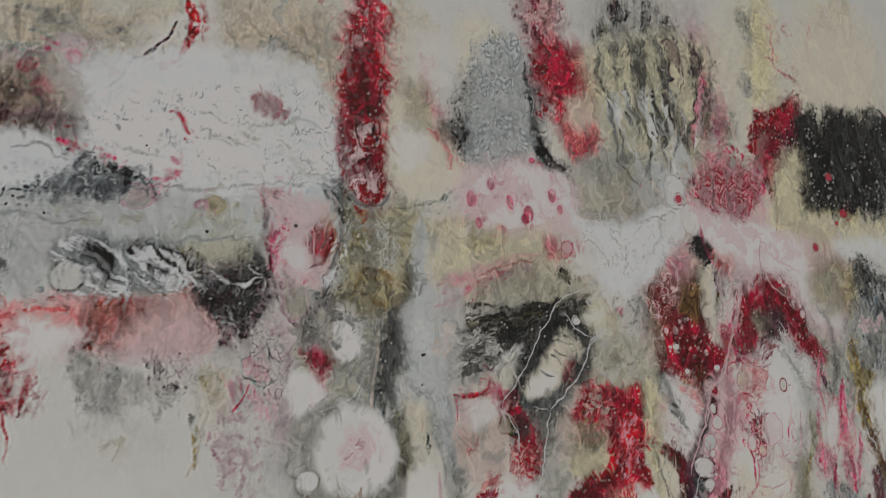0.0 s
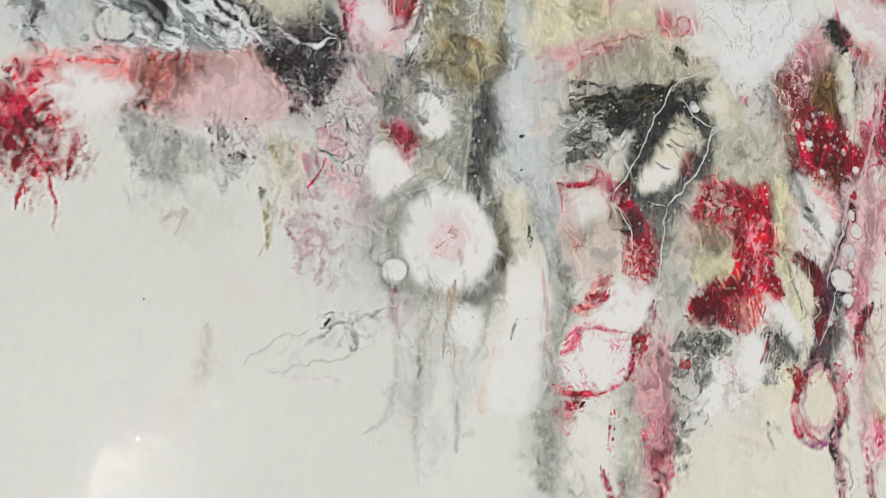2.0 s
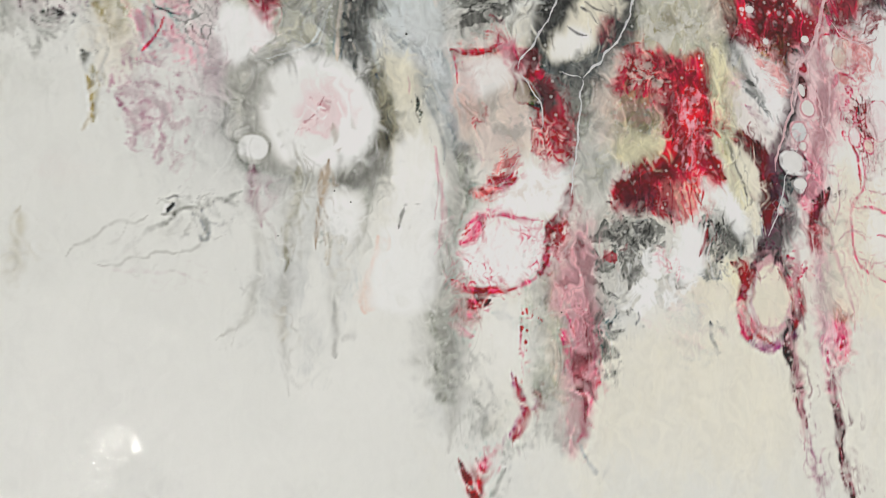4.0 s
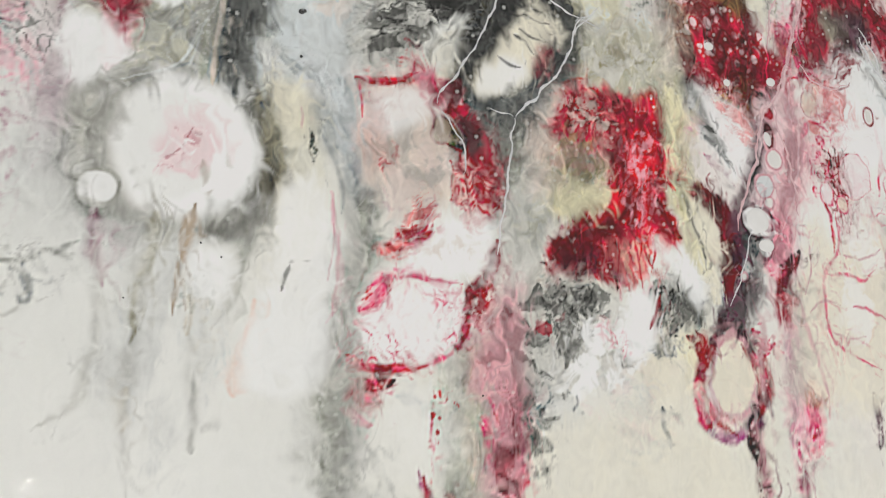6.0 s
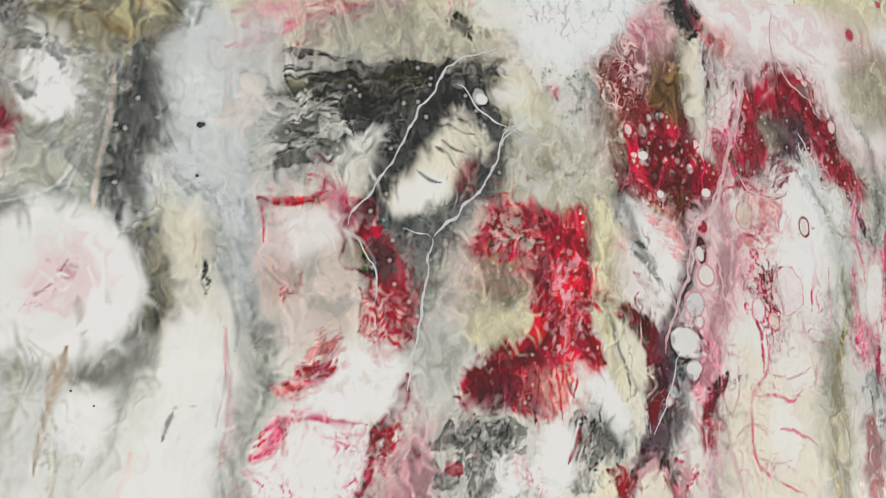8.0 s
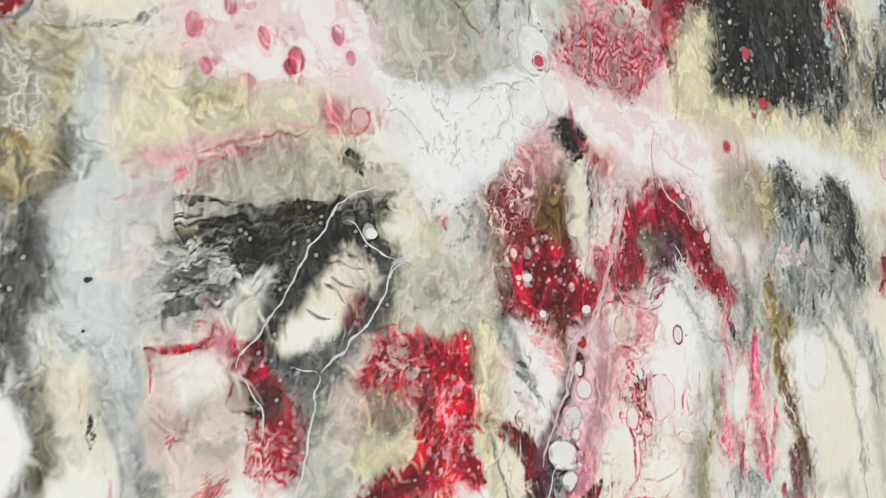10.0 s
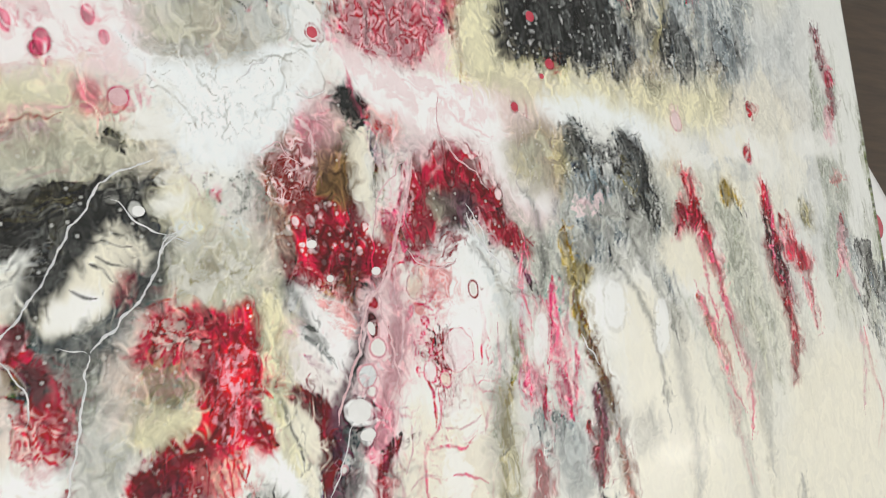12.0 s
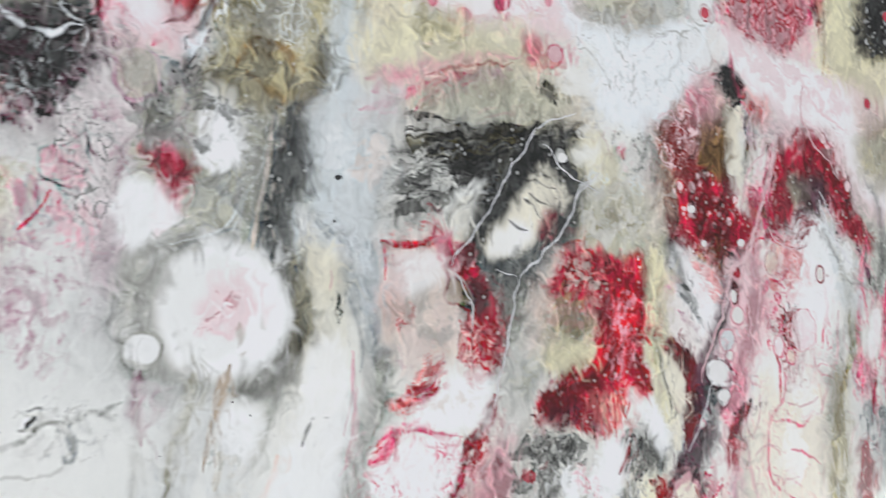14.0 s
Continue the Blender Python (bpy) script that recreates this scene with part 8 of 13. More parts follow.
def settle():
    still = np.ones_like(GX)
    for x, y, r in CALM:
        still *= 0.12 + 0.88 * smooth(0.75, 1.1, np.hypot(GX - x / 1000, GY - y / 1000) * 1000 / r)
    dx = 0.0034 * (fbm(GX / 0.018, GY / 0.018, 2, 61) - 0.5) * 2 + 0.0008 * (fbm(GX / 0.006, GY / 0.008, 2, 65) - 0.5) * 2
    dy = 0.0044 * (fbm(GX / 0.018, GY / 0.018, 2, 71) - 0.5) * 2 + 0.0012 * (fbm(GX / 0.006, GY / 0.008, 2, 75) - 0.5) * 2
    fi = np.interp(GX + dx * still, xs, np.arange(NX)).astype(np.float32)
    fj = np.interp(GY + dy * still, ys, np.arange(NY)).astype(np.float32)
    i, j = np.clip(fi.astype(np.int32), 0, NX - 2), np.clip(fj.astype(np.int32), 0, NY - 2)
    u, v = (fi - i)[..., None], (fj - j)[..., None]
    c = (COATS[j, i] * (1 - u) + COATS[j, i + 1] * u) * (1 - v) + (COATS[j + 1, i] * (1 - u) + COATS[j + 1, i + 1] * u) * v
    # threads of neighbouring colour drawn out along the eddies
    for seed, size, reach in ((101, 0.022, 0.011), (111, 0.014, 0.008), (121, 0.030, 0.014)):
        level = fbm((GX + 0.009 * BEND_X) / size, (GY + 0.009 * BEND_Y) / size / 1.5, 3, seed)
        thread = smooth(0.09, 0.0, np.abs(level - 0.5)) * smooth(0.35, 0.6, fbm(GX / 0.03, GY / 0.03, 2, seed + 5)) * still
        angle = 6.3 * fbm(GX / 0.03, GY / 0.03, 2, seed + 7)
        si = np.clip(np.interp(GX + reach * np.cos(angle), xs, np.arange(NX)), 0, NX - 1).astype(np.int32)
        sj = np.clip(np.interp(GY + reach * np.sin(angle), ys, np.arange(NY)), 0, NY - 1).astype(np.int32)
        c = c + (COATS[sj, si] - c) * (0.32 * thread)[..., None]
    # pigment bleeds a little into the white beside it
    near, wide = (np.stack([blurred(blurred(c[..., k], n), n) for k in range(3)], -1) for n in (3, 8))
    c = np.minimum(c, 0.5 * c + 0.3 * near + 0.2 * wide)
    # how much pigment lies here: none in the plain white
    load = blurred(np.clip(1.15 - 1.6 * c.min(-1), 0, 1), 3)
    # pale cells opening in the pigment, thin pale skins between them
    f1, f2, mark = nearest(GX / 0.0085 + 1.3 * BEND_X, GY / 0.011 + 1.3 * BEND_Y, 5)
    cell = smooth(0.42, 0.1, f1) * (mark > 0.55) * smooth(0.42, 0.62, PATCH)
    skin = smooth(0.10, 0.0, f2 - f1) * smooth(0.45, 0.65, fbm(GX / 0.02, GY / 0.02, 3, 81))
    g1, _, dot = nearest(GX / 0.0042 + 0.4 * BEND_X, GY / 0.0042 + 0.4 * BEND_Y, 9)
    bead = smooth(0.30, 0.16, g1) * (dot > 0.93)
    pale = np.clip(0.3 * cell + 0.1 * skin + 0.28 * bead, 0, 0.8) * load
    c = c + (INK["white"] - c) * pale[..., None]
    fold_x, fold_y = fbm(GX / 0.021, GY / 0.026, 3, 141), fbm(GX / 0.021, GY / 0.026, 3, 145)
    grain = fbm(GX / 0.011 + 3.2 * fold_x, GY / 0.015 + 3.2 * fold_y, 5, 149) - 0.5
    c = c * np.exp(grain * 0.8 * (0.02 + load))[..., None]
    # denser pigment gathers along the edges of each pool
    c = c + 0.9 * (c - np.stack([blurred(c[..., k], 2) for k in range(3)], -1))
    c = c + 0.45 * (c - np.stack([blurred(c[..., k], 7) for k in range(3)], -1))
    return np.clip(c, 0.006, 0.84).astype(np.float32), load


CALM = [(-182, -77, 62), (-224, -98, 18), (-236, 15, 30), (151, -240, 36), (197, -116, 12), (-160, 20, 22)]
COATS, LOAD = settle()


# ---- over the settled pour: crisp late runs, floated cells and veils ----
INK.update({
    "snow": tone(238, 240, 239), "fog": tone(206, 206, 199), "mist": tone(204, 211, 211), "dove": tone(166, 167, 160), "dusk": tone(90, 92, 88),
    "iron": tone(54, 56, 55), "soot": tone(26, 27, 27), "mink": tone(152, 138, 120), "scarlet": tone(202, 20, 42), "blood": tone(84, 8, 20),
    "garnet": tone(138, 24, 44), "damson": tone(72, 44, 56), "shell": tone(214, 202, 192), "dusty": tone(196, 150, 156), "salmon": tone(214, 112, 112),
    "straw": tone(214, 210, 178), "khaki": tone(150, 142, 104), "bark": tone(108, 84, 48), "petal": tone(226, 204, 206), "foam": tone(234, 240, 242),
    "lead": tone(132, 140, 142), "terra": tone(176, 122, 112), "lichen": tone(178, 178, 158),
})


# slow curls and eddies of the late pigment, and how thickly it lies
CURL_X, CURL_Y = 2 * fbm(GX / 0.017, GY / 0.021, 2, 181) - 1, 2 * fbm(GX / 0.017, GY / 0.021, 2, 185) - 1
EDDY_X = 2 * fbm(GX / 0.0085 + 1.4 * CURL_X, GY / 0.012 + 1.4 * CURL_Y, 2, 187) - 1
EDDY_Y = 2 * fbm(GX / 0.0085 + 1.4 * CURL_Y, GY / 0.012 - 1.4 * CURL_X, 2, 189) - 1
MARBLE = np.clip(2.3 * fbm(GX / 0.009 + 1.5 * CURL_X + 0.9 * EDDY_X, GY / 0.016 + 1.5 * CURL_Y + 0.9 * EDDY_Y, 3, 191) - 0.65, 0, 1)
TORN = 2.4 * fbm(GX / 0.0075 + 1.2 * CURL_X + 0.8 * EDDY_X, GY / 0.014 + 1.2 * CURL_Y + 0.8 * EDDY_Y, 3, 195) - 1.2


def bent(x0, x1, y0, y1, bend):
    """The window round a stretch in millimetres, and its bent places."""
    win = window(x0 / 1000, x1 / 1000, y0 / 1000, y1 / 1000)
    far, fold = 1.3 * bend, min(0.4 + 0.9 * bend, 3.6)
    px = GX[win] * 1000 + BEND_X[win] * far + EDDY_X[win] * fold + FRAY_X[win] * fold * 0.12
    py = GY[win] * 1000 + BEND_Y[win] * far + EDDY_Y[win] * fold + FRAY_Y[win] * fold * 0.12
    return win, px, py


def rounded(pts, closed, steps=4):
    """A smooth curve through points."""
    ends = (pts[-1:], np.vstack([pts[:1], pts[1:2]])) if closed else (2 * pts[:1] - pts[1:2], 2 * pts[-1:] - pts[-2:-1])
    e, line = np.vstack([ends[0], pts, ends[1]]), []
    for k in range(1, len(e) - 2):
        a, b, c, d = e[k - 1:k + 3]
        for s in np.arange(steps) / steps:
            line.append(0.5 * (2 * b + (c - a) * s + (2 * a - 5 * b + 4 * c - d) * s * s + (3 * b - a - 3 * c + d) * s ** 3))
    return np.array(line + ([line[0]] if closed else [pts[-1]]))


def shape(colour, cover, soft, bend, grain, *way):
    """A pool of free outline, in millimetres; grain tears it into streaks, mottling, a net or beads."""
    line = rounded(np.array(way, np.float32).reshape(-1, 2), True)
    r = 2 * soft + 2 * bend + 2
    win, px, py = bent(line[:, 0].min() - r, line[:, 0].max() + r, line[:, 1].min() - r, line[:, 1].max() + r, bend)
    near, within = np.full(px.shape, 1e6, np.float32), np.zeros(px.shape, bool)
    for (ax, ay), (bx, by) in zip(line, line[1:]):
        dx, dy = bx - ax, by - ay
        s = np.clip(((px - ax) * dx + (py - ay) * dy) / (dx * dx + dy * dy + 1e-9), 0, 1)
        near = np.minimum(near, (px - ax - s * dx) ** 2 + (py - ay - s * dy) ** 2)
        if ay != by:
            within ^= ((ay > py) != (by > py)) & (px < dx * (py - ay) / dy + ax)
    d = np.where(within, -1, 1) * np.sqrt(near) + min(1.5 * soft, 1.2 * bend + 0.4, 4.5) * TORN[win]
    uneven = 0.4 if INK[colour].min() < 0.2 else 0.16
    if not grain:
        lay(win, colour, cover * smooth(soft, -soft, d) * (1 + uneven * (MARBLE[win] - 0.85)))
        return
    kind, turn, size, start = grain
    c, s = math.cos(radians(turn)), math.sin(radians(turn))
    u, v = px * c + py * s, py * c - px * s
    seed = 3 + int(abs(way[0] * 7 + way[1] * 3)) % 50
    e = smooth(1.6 * soft, -1.6 * soft, d)
    if kind in ("streak", "mottle"):
        u = u / 6 if kind == "streak" else u
        fold = fbm(u / size / 2.3, v / size / 2.3, 2, seed + 9)
        n = 2.2 * fbm(u / size + 2.2 * fold, v / size + 2.2 * fold, 4, seed) - 0.6
        lay(win, colour, cover * e * smooth(start - 0.16, start + 0.16, n + 0.8 * (e - 1)))
    elif kind == "net":
        f1, f2, _ = nearest(u / size + 0.8 * BEND_X[win] + 0.7 * EDDY_X[win], v / size + 0.8 * BEND_Y[win] + 0.7 * EDDY_Y[win], seed)
        w = start * (0.1 + 1.5 * MARBLE[win])
        lay(win, colour, cover * e * smooth(w * 1.7, w * 0.1, f2 - f1) * (0.25 + 0.75 * smooth(0.3, 0.7, MARBLE[win])))
    else:
        f1, _, mark = nearest(u / size, v / size, seed)
        rad = np.where(mark < start, 0.10 + 0.28 * (mark / start) ** 2, 0.0)
        lay(win, colour, cover * e * smooth(rad + 0.12, rad - 0.08, f1) * (rad > 0) * (0.3 + 0.7 * MARBLE[win]))


def thread(colour, w0, w1, cover, soft, bend, *way):
    """A smooth run along a way in millimetres, from half-width w0 to w1, its ends drawn out."""
    line = rounded(np.array(way, np.float32).reshape(-1, 2), False, 6)
    r = max(w0, w1) * (1.6 + soft) + 2 * bend + 2
    win, px, py = bent(line[:, 0].min() - r, line[:, 0].max() + r, line[:, 1].min() - r, line[:, 1].max() + r, bend)
    best, n = np.full(px.shape, 99.0, np.float32), len(line) - 1
    swell = 0.35 + 0.6 * SWELL[win] + 0.7 * MARBLE[win]
    for k in range(n):
        (ax, ay), (bx, by) = line[k], line[k + 1]
        dx, dy = bx - ax, by - ay
        s = np.clip(((px - ax) * dx + (py - ay) * dy) / (dx * dx + dy * dy + 1e-9), 0, 1)
        a = (k + s) / n
        w = np.maximum((w0 + (w1 - w0) * a) * swell * (0.25 + 0.75 * smooth(0.0, 0.2, np.minimum(a, 1 - a))), 0.28)
        best = np.minimum(best, np.hypot(px - ax - s * dx, py - ay - s * dy) / w)
    lay(win, colour, cover * smooth(1.15 + soft, 0.85 - soft, best) * (0.55 + 0.5 * MARBLE[win]))


def bubble(fill, rim, x, y, rx, ry, turn, width, cover):
    """A floated cell with a darker or paler rim."""
    r = max(rx, ry) + width * 2 + 3
    bend = 0.16 * min(rx, ry)
    win, px, py = bent(x - r, x + r, y - r, y + r, bend)
    c, s = math.cos(radians(turn)), math.sin(radians(turn))
    u, v = (px - x) * c + (py - y) * s, (py - y) * c - (px - x) * s
    d = (np.hypot(u / rx, v / ry) - 1) * min(rx, ry)
    soft = max(0.6, 0.3 * width)
    lay(win, rim, cover * smooth(width + soft, width - soft, d) * (0.3 + 0.75 * MARBLE[win]))
    lay(win, fill, cover * smooth(soft, -soft, d) * (0.9 + 0.15 * WASH[win]))


# round cell and its stem
shape("dove", 0.7, 10.7, 3.8, (), -220.1, 44, -159.9, 52.9, -162.3, 16, -167.4, -14.2, -181.4, -31.1, -203.6, -39.4, -231.5, -46.4, -238.1, 13.2)
shape("lichen", 0.6, 5.4, 3.8, ("mottle", 0, 10.7, 0.55), -220.1, 44, -159.9, 52.9, -162.3, 16, -167.4, -14.2, -181.4, -31.1, -203.6, -39.4, -231.5, -46.4, -238.1, 13.2)
shape("dusk", 0.85, 4.5, 1.1, (), -151.6, 38.6, -133.3, 37.9, -135.6, 9.7, -141.8, -15.1, -142.3, -35.9, -137.7, -59.2, -134.2, -79.4, -136.9, -102.3, -144.4, -119, -160, -124.6, -180.2, -120.7, -167.8, -113.5, -151.9, -102.2, -143.9, -79.6, -147.2, -56.6, -159.3, -39.8, -167.2, -33, -163, -7.9, -157, 22.6)
shape("iron", 0.6, 5.2, 1.7, (), -150.2, 29.5, -138.4, 27.9, -141.8, 3, -147.3, -18.5, -145.9, -39.1, -158, -31, -159.5, -13.5, -154.2, 10.8)
shape("dove", 0.6, 5.2, 2.6, (), -149.8, -99.4, -139.1, -105.1, -147.1, -121.7, -167.7, -122.5, -187.4, -123.2, -201.7, -125.3, -211.1, -119.9, -202, -112.3, -177.7, -116.8)
shape("khaki", 0.35, 3.9, 2.2, (), -141.8, -44.7, -135, -70.8, -135.8, -93.8, -141.8, -110.7, -144.5, -93.8, -141.8, -73.8)
shape("dove", 0.75, 6, 1.2, (), -231.8, -38.3, -203.6, -36.7, -212.8, -53.6, -216.9, -75.2, -212.8, -99, -202, -113.6, -220.5, -111.9, -232.7, -80.8)
shape("snow", 0.97, 5.8, 0.7, (), -216.5, -75.2, -214.1, -59.1, -204.7, -44.5, -188.9, -35.8, -165.8, -42.5, -148.5, -59.6, -143.9, -79.6, -150.3, -99.4, -164, -110.3, -182.7, -113.2, -202.1, -107.5, -212.2, -95)
shape("milk", 0.5, 3.6, 0.8, (), -210.5, -50.8, -188.8, -44.2, -168.4, -51.7, -164.3, -74.2, -175.5, -99.2, -195, -104.4, -211.9, -88.4, -214.8, -67.2)
shape("snow", 0.8, 4.3, 0.8, (), -170.9, -51.8, -155.2, -59.8, -151.2, -76.8, -160.3, -93.8, -170.6, -85.5, -168.2, -65.9)
shape("petal", 0.8, 4.2, 3.2, (), -191, -58.2, -178.6, -55, -168.2, -65.9, -164.2, -79.8, -175.6, -88.3, -190.5, -87, -196.7, -77.6)
shape("dusty", 0.7, 2.6, 3.1, ("mottle", 0, 5.8, 0.5), -193.4, -61.1, -181, -57.9, -173.3, -68.8, -175.7, -82.8, -190.5, -87, -196.7, -77.6)
thread("garnet", 0.5, 0.3, 0.5, 0.5, 0.8, -188.2, -78.8, -183.3, -74.6, -179.6, -69, -177.2, -64.7)
thread("snow", 1, 0.5, 0.9, 0.4, 0.8, -190.8, -69.3, -184.5, -74.6, -180.8, -78.7, -177, -77.2)
thread("snow", 0.8, 0.5, 0.8, 0.4, 0.8, -183.3, -74.6, -180.9, -71.8, -177.1, -73.1)
thread("mink", 1.9, 0.8, 0.5, 0.6, 0.8, -173.2, -82.7, -171.3, -91, -173, -96.5)
thread("shell", 1.7, 1.4, 0.9, 0.4, 0.8, -156.8, 41, -160.5, 16.2, -163, -7.9, -166, -25.7, -166.9, -40.2)
thread("mist", 0.8, 0.5, 0.8, 0.4, 0.8, -160.6, 40.5, -163.1, 12.9, -170.1, -5.6, -177.7, -20.8, -185.2, -29.3, -203.6, -37.2, -220.2, -41.7)
thread("mist", 1.1, 0.5, 0.6, 0.5, 0.8, -171.4, -5.7, -176.5, -16.3, -181.5, -27.3)
shape("snow", 0.95, 2.8, 1.7, (), -195.5, 53.6, -180, 52.9, -180.2, 31.8, -175.3, 17.5, -182, 6.5, -191.6, 6.3, -199.8, 14.7, -198.2, 32.4)
shape("rose", 0.9, 3.7, 2.6, (), -221.7, 13.7, -209.7, 14.2, -205, 2.7, -209.1, -9.1, -213.6, -23.4, -222.8, -32.3)
shape("garnet", 0.7, 2.4, 2.6, ("mottle", 0, 4.2, 0.45), -221.7, 13.7, -208.4, 13.2, -205.5, 2.6, -211.7, -3.7, -221.3, 1)
shape("snow", 0.8, 3.1, 1.5, (), -221, -12.9, -213.8, -15.1, -211.1, -26, -220.5, -30.8)
shape("snow", 0.9, 1.7, 1.1, ("beads", 0, 3.7, 0.55), -178.6, 44.1, -171.9, 42, -165.1, 24.7, -166.2, 3.6, -170, -14.4, -173.9, -13.2, -173, 14.8)
shape("soot", 0.5, 1.5, 1.2, ("mottle", 0, 2.9, 0.55), -119.6, -64.5, -111, -67.3, -110.6, -79.1, -115.5, -80.7, -118.2, -73.4)
# milky column
shape("mist", 0.75, 7.9, 3.7, (), -128.9, 63.8, -72, 72.6, -80.9, 31.5, -86.2, -1.3, -92.9, -33.1, -87.5, -69.7, -91.1, -99.8, -105.2, -64.1, -119.4, -34.6, -132, -5.2, -134.8, 25.2)
shape("snow", 0.6, 5, 3.7, ("mottle", 0, 15.5, 0.45), -127.6, 38.6, -88.6, 37.1, -79.6, 18.6, -92.3, 1.4, -113.2, 5.7, -130.5, 13.3)
shape("shell", 0.6, 4.4, 4.4, ("mottle", 0, 12.6, 0.45), -108.5, 31.5, -82.4, 37.9, -82.8, 15.1, -98.4, 0.8, -107.3, 9.4)
shape("lead", 0.55, 5.3, 3, (), -115.1, -40.5, -102.1, -48.9, -93.6, -72.9, -88.1, -99.8, -94.1, -105.7, -102.5, -82, -113.9, -64.4)
shape("lead", 0.5, 3, 2.4, ("streak", -61, 2.7, 0.55), -136.2, 0.5, -124.9, -4.6, -130.6, -14.2, -119.3, -19.5, -95.9, -33.3, -102.1, -52, -119.4, -34.6, -136.3, -23.7)
shape("straw", 0.25, 6.9, 2.3, (), -136.3, -38.6, -116.5, -40.5, -108.1, -64.2, -105.5, -87.9, -114.3, -111.2, -130.9, -93.8, -135, -65)
shape("snow", 0.75, 6.1, 2.2, (), -133.7, -99.5, -114.1, -88, -105.8, -111.3, -103.3, -134.4, -107.9, -168, -115.3, -205.6, -157, -201.1, -141.8, -149.4)
thread("dove", 4.6, 3.4, 0.6, 0.8, 1.7, -100.2, -84.9, -94.8, -111.5, -92.9, -134.9, -97.3, -157.5, -103.9, -179.5, -109.8, -206.2)
thread("lead", 2.4, 0.9, 0.5, 0.6, 0.9, -108.1, -64.2, -101.1, -82, -97, -99.7, -98.6, -111.5)
thread("dusty", 1.1, 0.9, 0.5, 0.6, 0.9, -103.9, -99.7, -101.4, -123, -103.4, -145.8, -107.1, -168.1)
thread("dusk", 1.4, 0.8, 0.75, 0.4, 0.8, -128.4, -139.6, -131.7, -147.2, -134.9, -154.1)
thread("dove", 4.4, 2, 0.5, 0.9, 1.5, -197.4, -104.4, -200.3, -125.4, -204, -145.9, -208.1, -168.3)
thread("mink", 2.3, 1.3, 0.75, 0.6, 0.8, -177.9, -106.8, -183, -126, -187.6, -144.2, -190.3, -164.7)
thread("dove", 3.1, 1.6, 0.5, 0.9, 1.6, -145.8, -124.5, -154.8, -137.8, -157.3, -153.8, -169.7, -171.4)
thread("fog", 3.6, 2.3, 0.6, 0.9, 2.1, -157.5, -126.9, -158.4, -143.1, -163.6, -158.7, -172.1, -173.8)
shape("snow", 0.7, 4.1, 1.5, (), -180, -131.4, -162.5, -132.1, -159.9, -145.7, -169.8, -161, -182.1, -152.3)
# shelf beside the dark oval
shape("fog", 0.8, 7.9, 3.3, (), -82.2, 44.5, -43, 49.5, -15.9, 35.6, -20.4, 11.2, -45.2, -17.4, -80.6, -29.3, -86.5, -14, -79.7, 15.4)
shape("dusk", 0.9, 4.7, 4.7, ("streak", 13, 3.7, 0.38), -76.2, 28.8, -36.4, 43.5, 6.1, 45.2, -2.4, 19.8, -20.7, 4.4, -51.7, -14.6, -80.3, -13.5, -76.7, 9.2)
shape("soot", 0.85, 4.2, 4.2, ("streak", 25, 3.5, 0.4), -50, 38.5, -15.7, 40.9, 17.2, 44.7, -2.2, 23.3, -24, 7.5, -50.8, 15)
shape("moss", 0.8, 4.1, 4.1, ("streak", 7, 3.4, 0.45), -69.5, 42.8, -36.3, 45.2, 13.7, 47.9, -16, 32.2, -50.4, 25, -73.1, 29.1)
shape("iron", 0.7, 2.6, 2.6, ("streak", -5, 2, 0.5), -70.3, 9.8, -51, 8.4, -38.2, -7.1, -64.4, -7.5)
shape("milk", 0.95, 3.4, 2, (), -51.4, -26, -44.9, -7.6, -30.9, 8.5, -18.5, 16.5, -17.1, 6.4, -21.3, -10.8, -35.4, -23.3)
shape("cream", 0.5, 3.4, 2, (), -45.2, -17.4, -34.7, -3.5, -20.7, 4.4, -24.9, -12.7)
# crimson-edged column
shape("shell", 0.75, 6.9, 3.8, (), -84.4, -32.7, -52.2, -30.8, -39.5, -43.1, -37.1, -68.6, -24.4, -84.4, -35.2, -106.4, -67.2, -112, -83.5, -93.8, -85.9, -63.6)
shape("dove", 0.5, 4.4, 3.8, ("mottle", 0, 10.7, 0.5), -83.8, -35.7, -65.3, -41.1, -40.4, -68.7, -27.9, -87.6, -41.5, -100.1, -66.5, -84.7, -83, -69.6)
shape("snow", 0.75, 6.3, 2.5, (), -77.7, -38.6, -39.2, -36.6, -39.8, -52.7, -65.9, -63, -81.2, -57.3)
shape("terra", 0.4, 4.9, 3.1, (), -83.9, -38.9, -74.8, -44.7, -66.2, -75.4, -72.7, -87.8, -83, -69.6)
thread("red", 1.9, 1.6, 0.95, 0.4, 1, -86.8, -30.9, -74.5, -32.1, -58.6, -29, -48, -23.5)
thread("crimson", 1.3, 0.9, 0.9, 0.4, 0.9, -86.2, -31.5, -71.4, -33.2, -55.4, -29.7)
thread("red", 1.3, 1, 0.85, 0.4, 1, -61.4, -16, -51.1, -16.5, -44.7, -22.6)
thread("red", 1, 0.7, 0.8, 0.4, 1, -53, -15.4, -49.9, -20.4, -52, -26)
thread("rose", 0.9, 0.6, 0.8, 0.5, 0.9, -84.4, -32.7, -84, -45.1, -83.6, -54.3)
shape("rose", 0.8, 3.3, 2.6, (), -51.8, -18.5, -35.6, -26.6, -39.6, -46.3, -45.3, -40.1, -48.3, -30.6)
shape("crimson", 0.97, 2.3, 2, (), -40.1, -43.1, -32.3, -30.7, -20, -27, -17.7, -38.8, -5.4, -57.4, -2.7, -74.4, -7.3, -84.2, -19.3, -74.7, -22.1, -62.5, -37.5, -61)
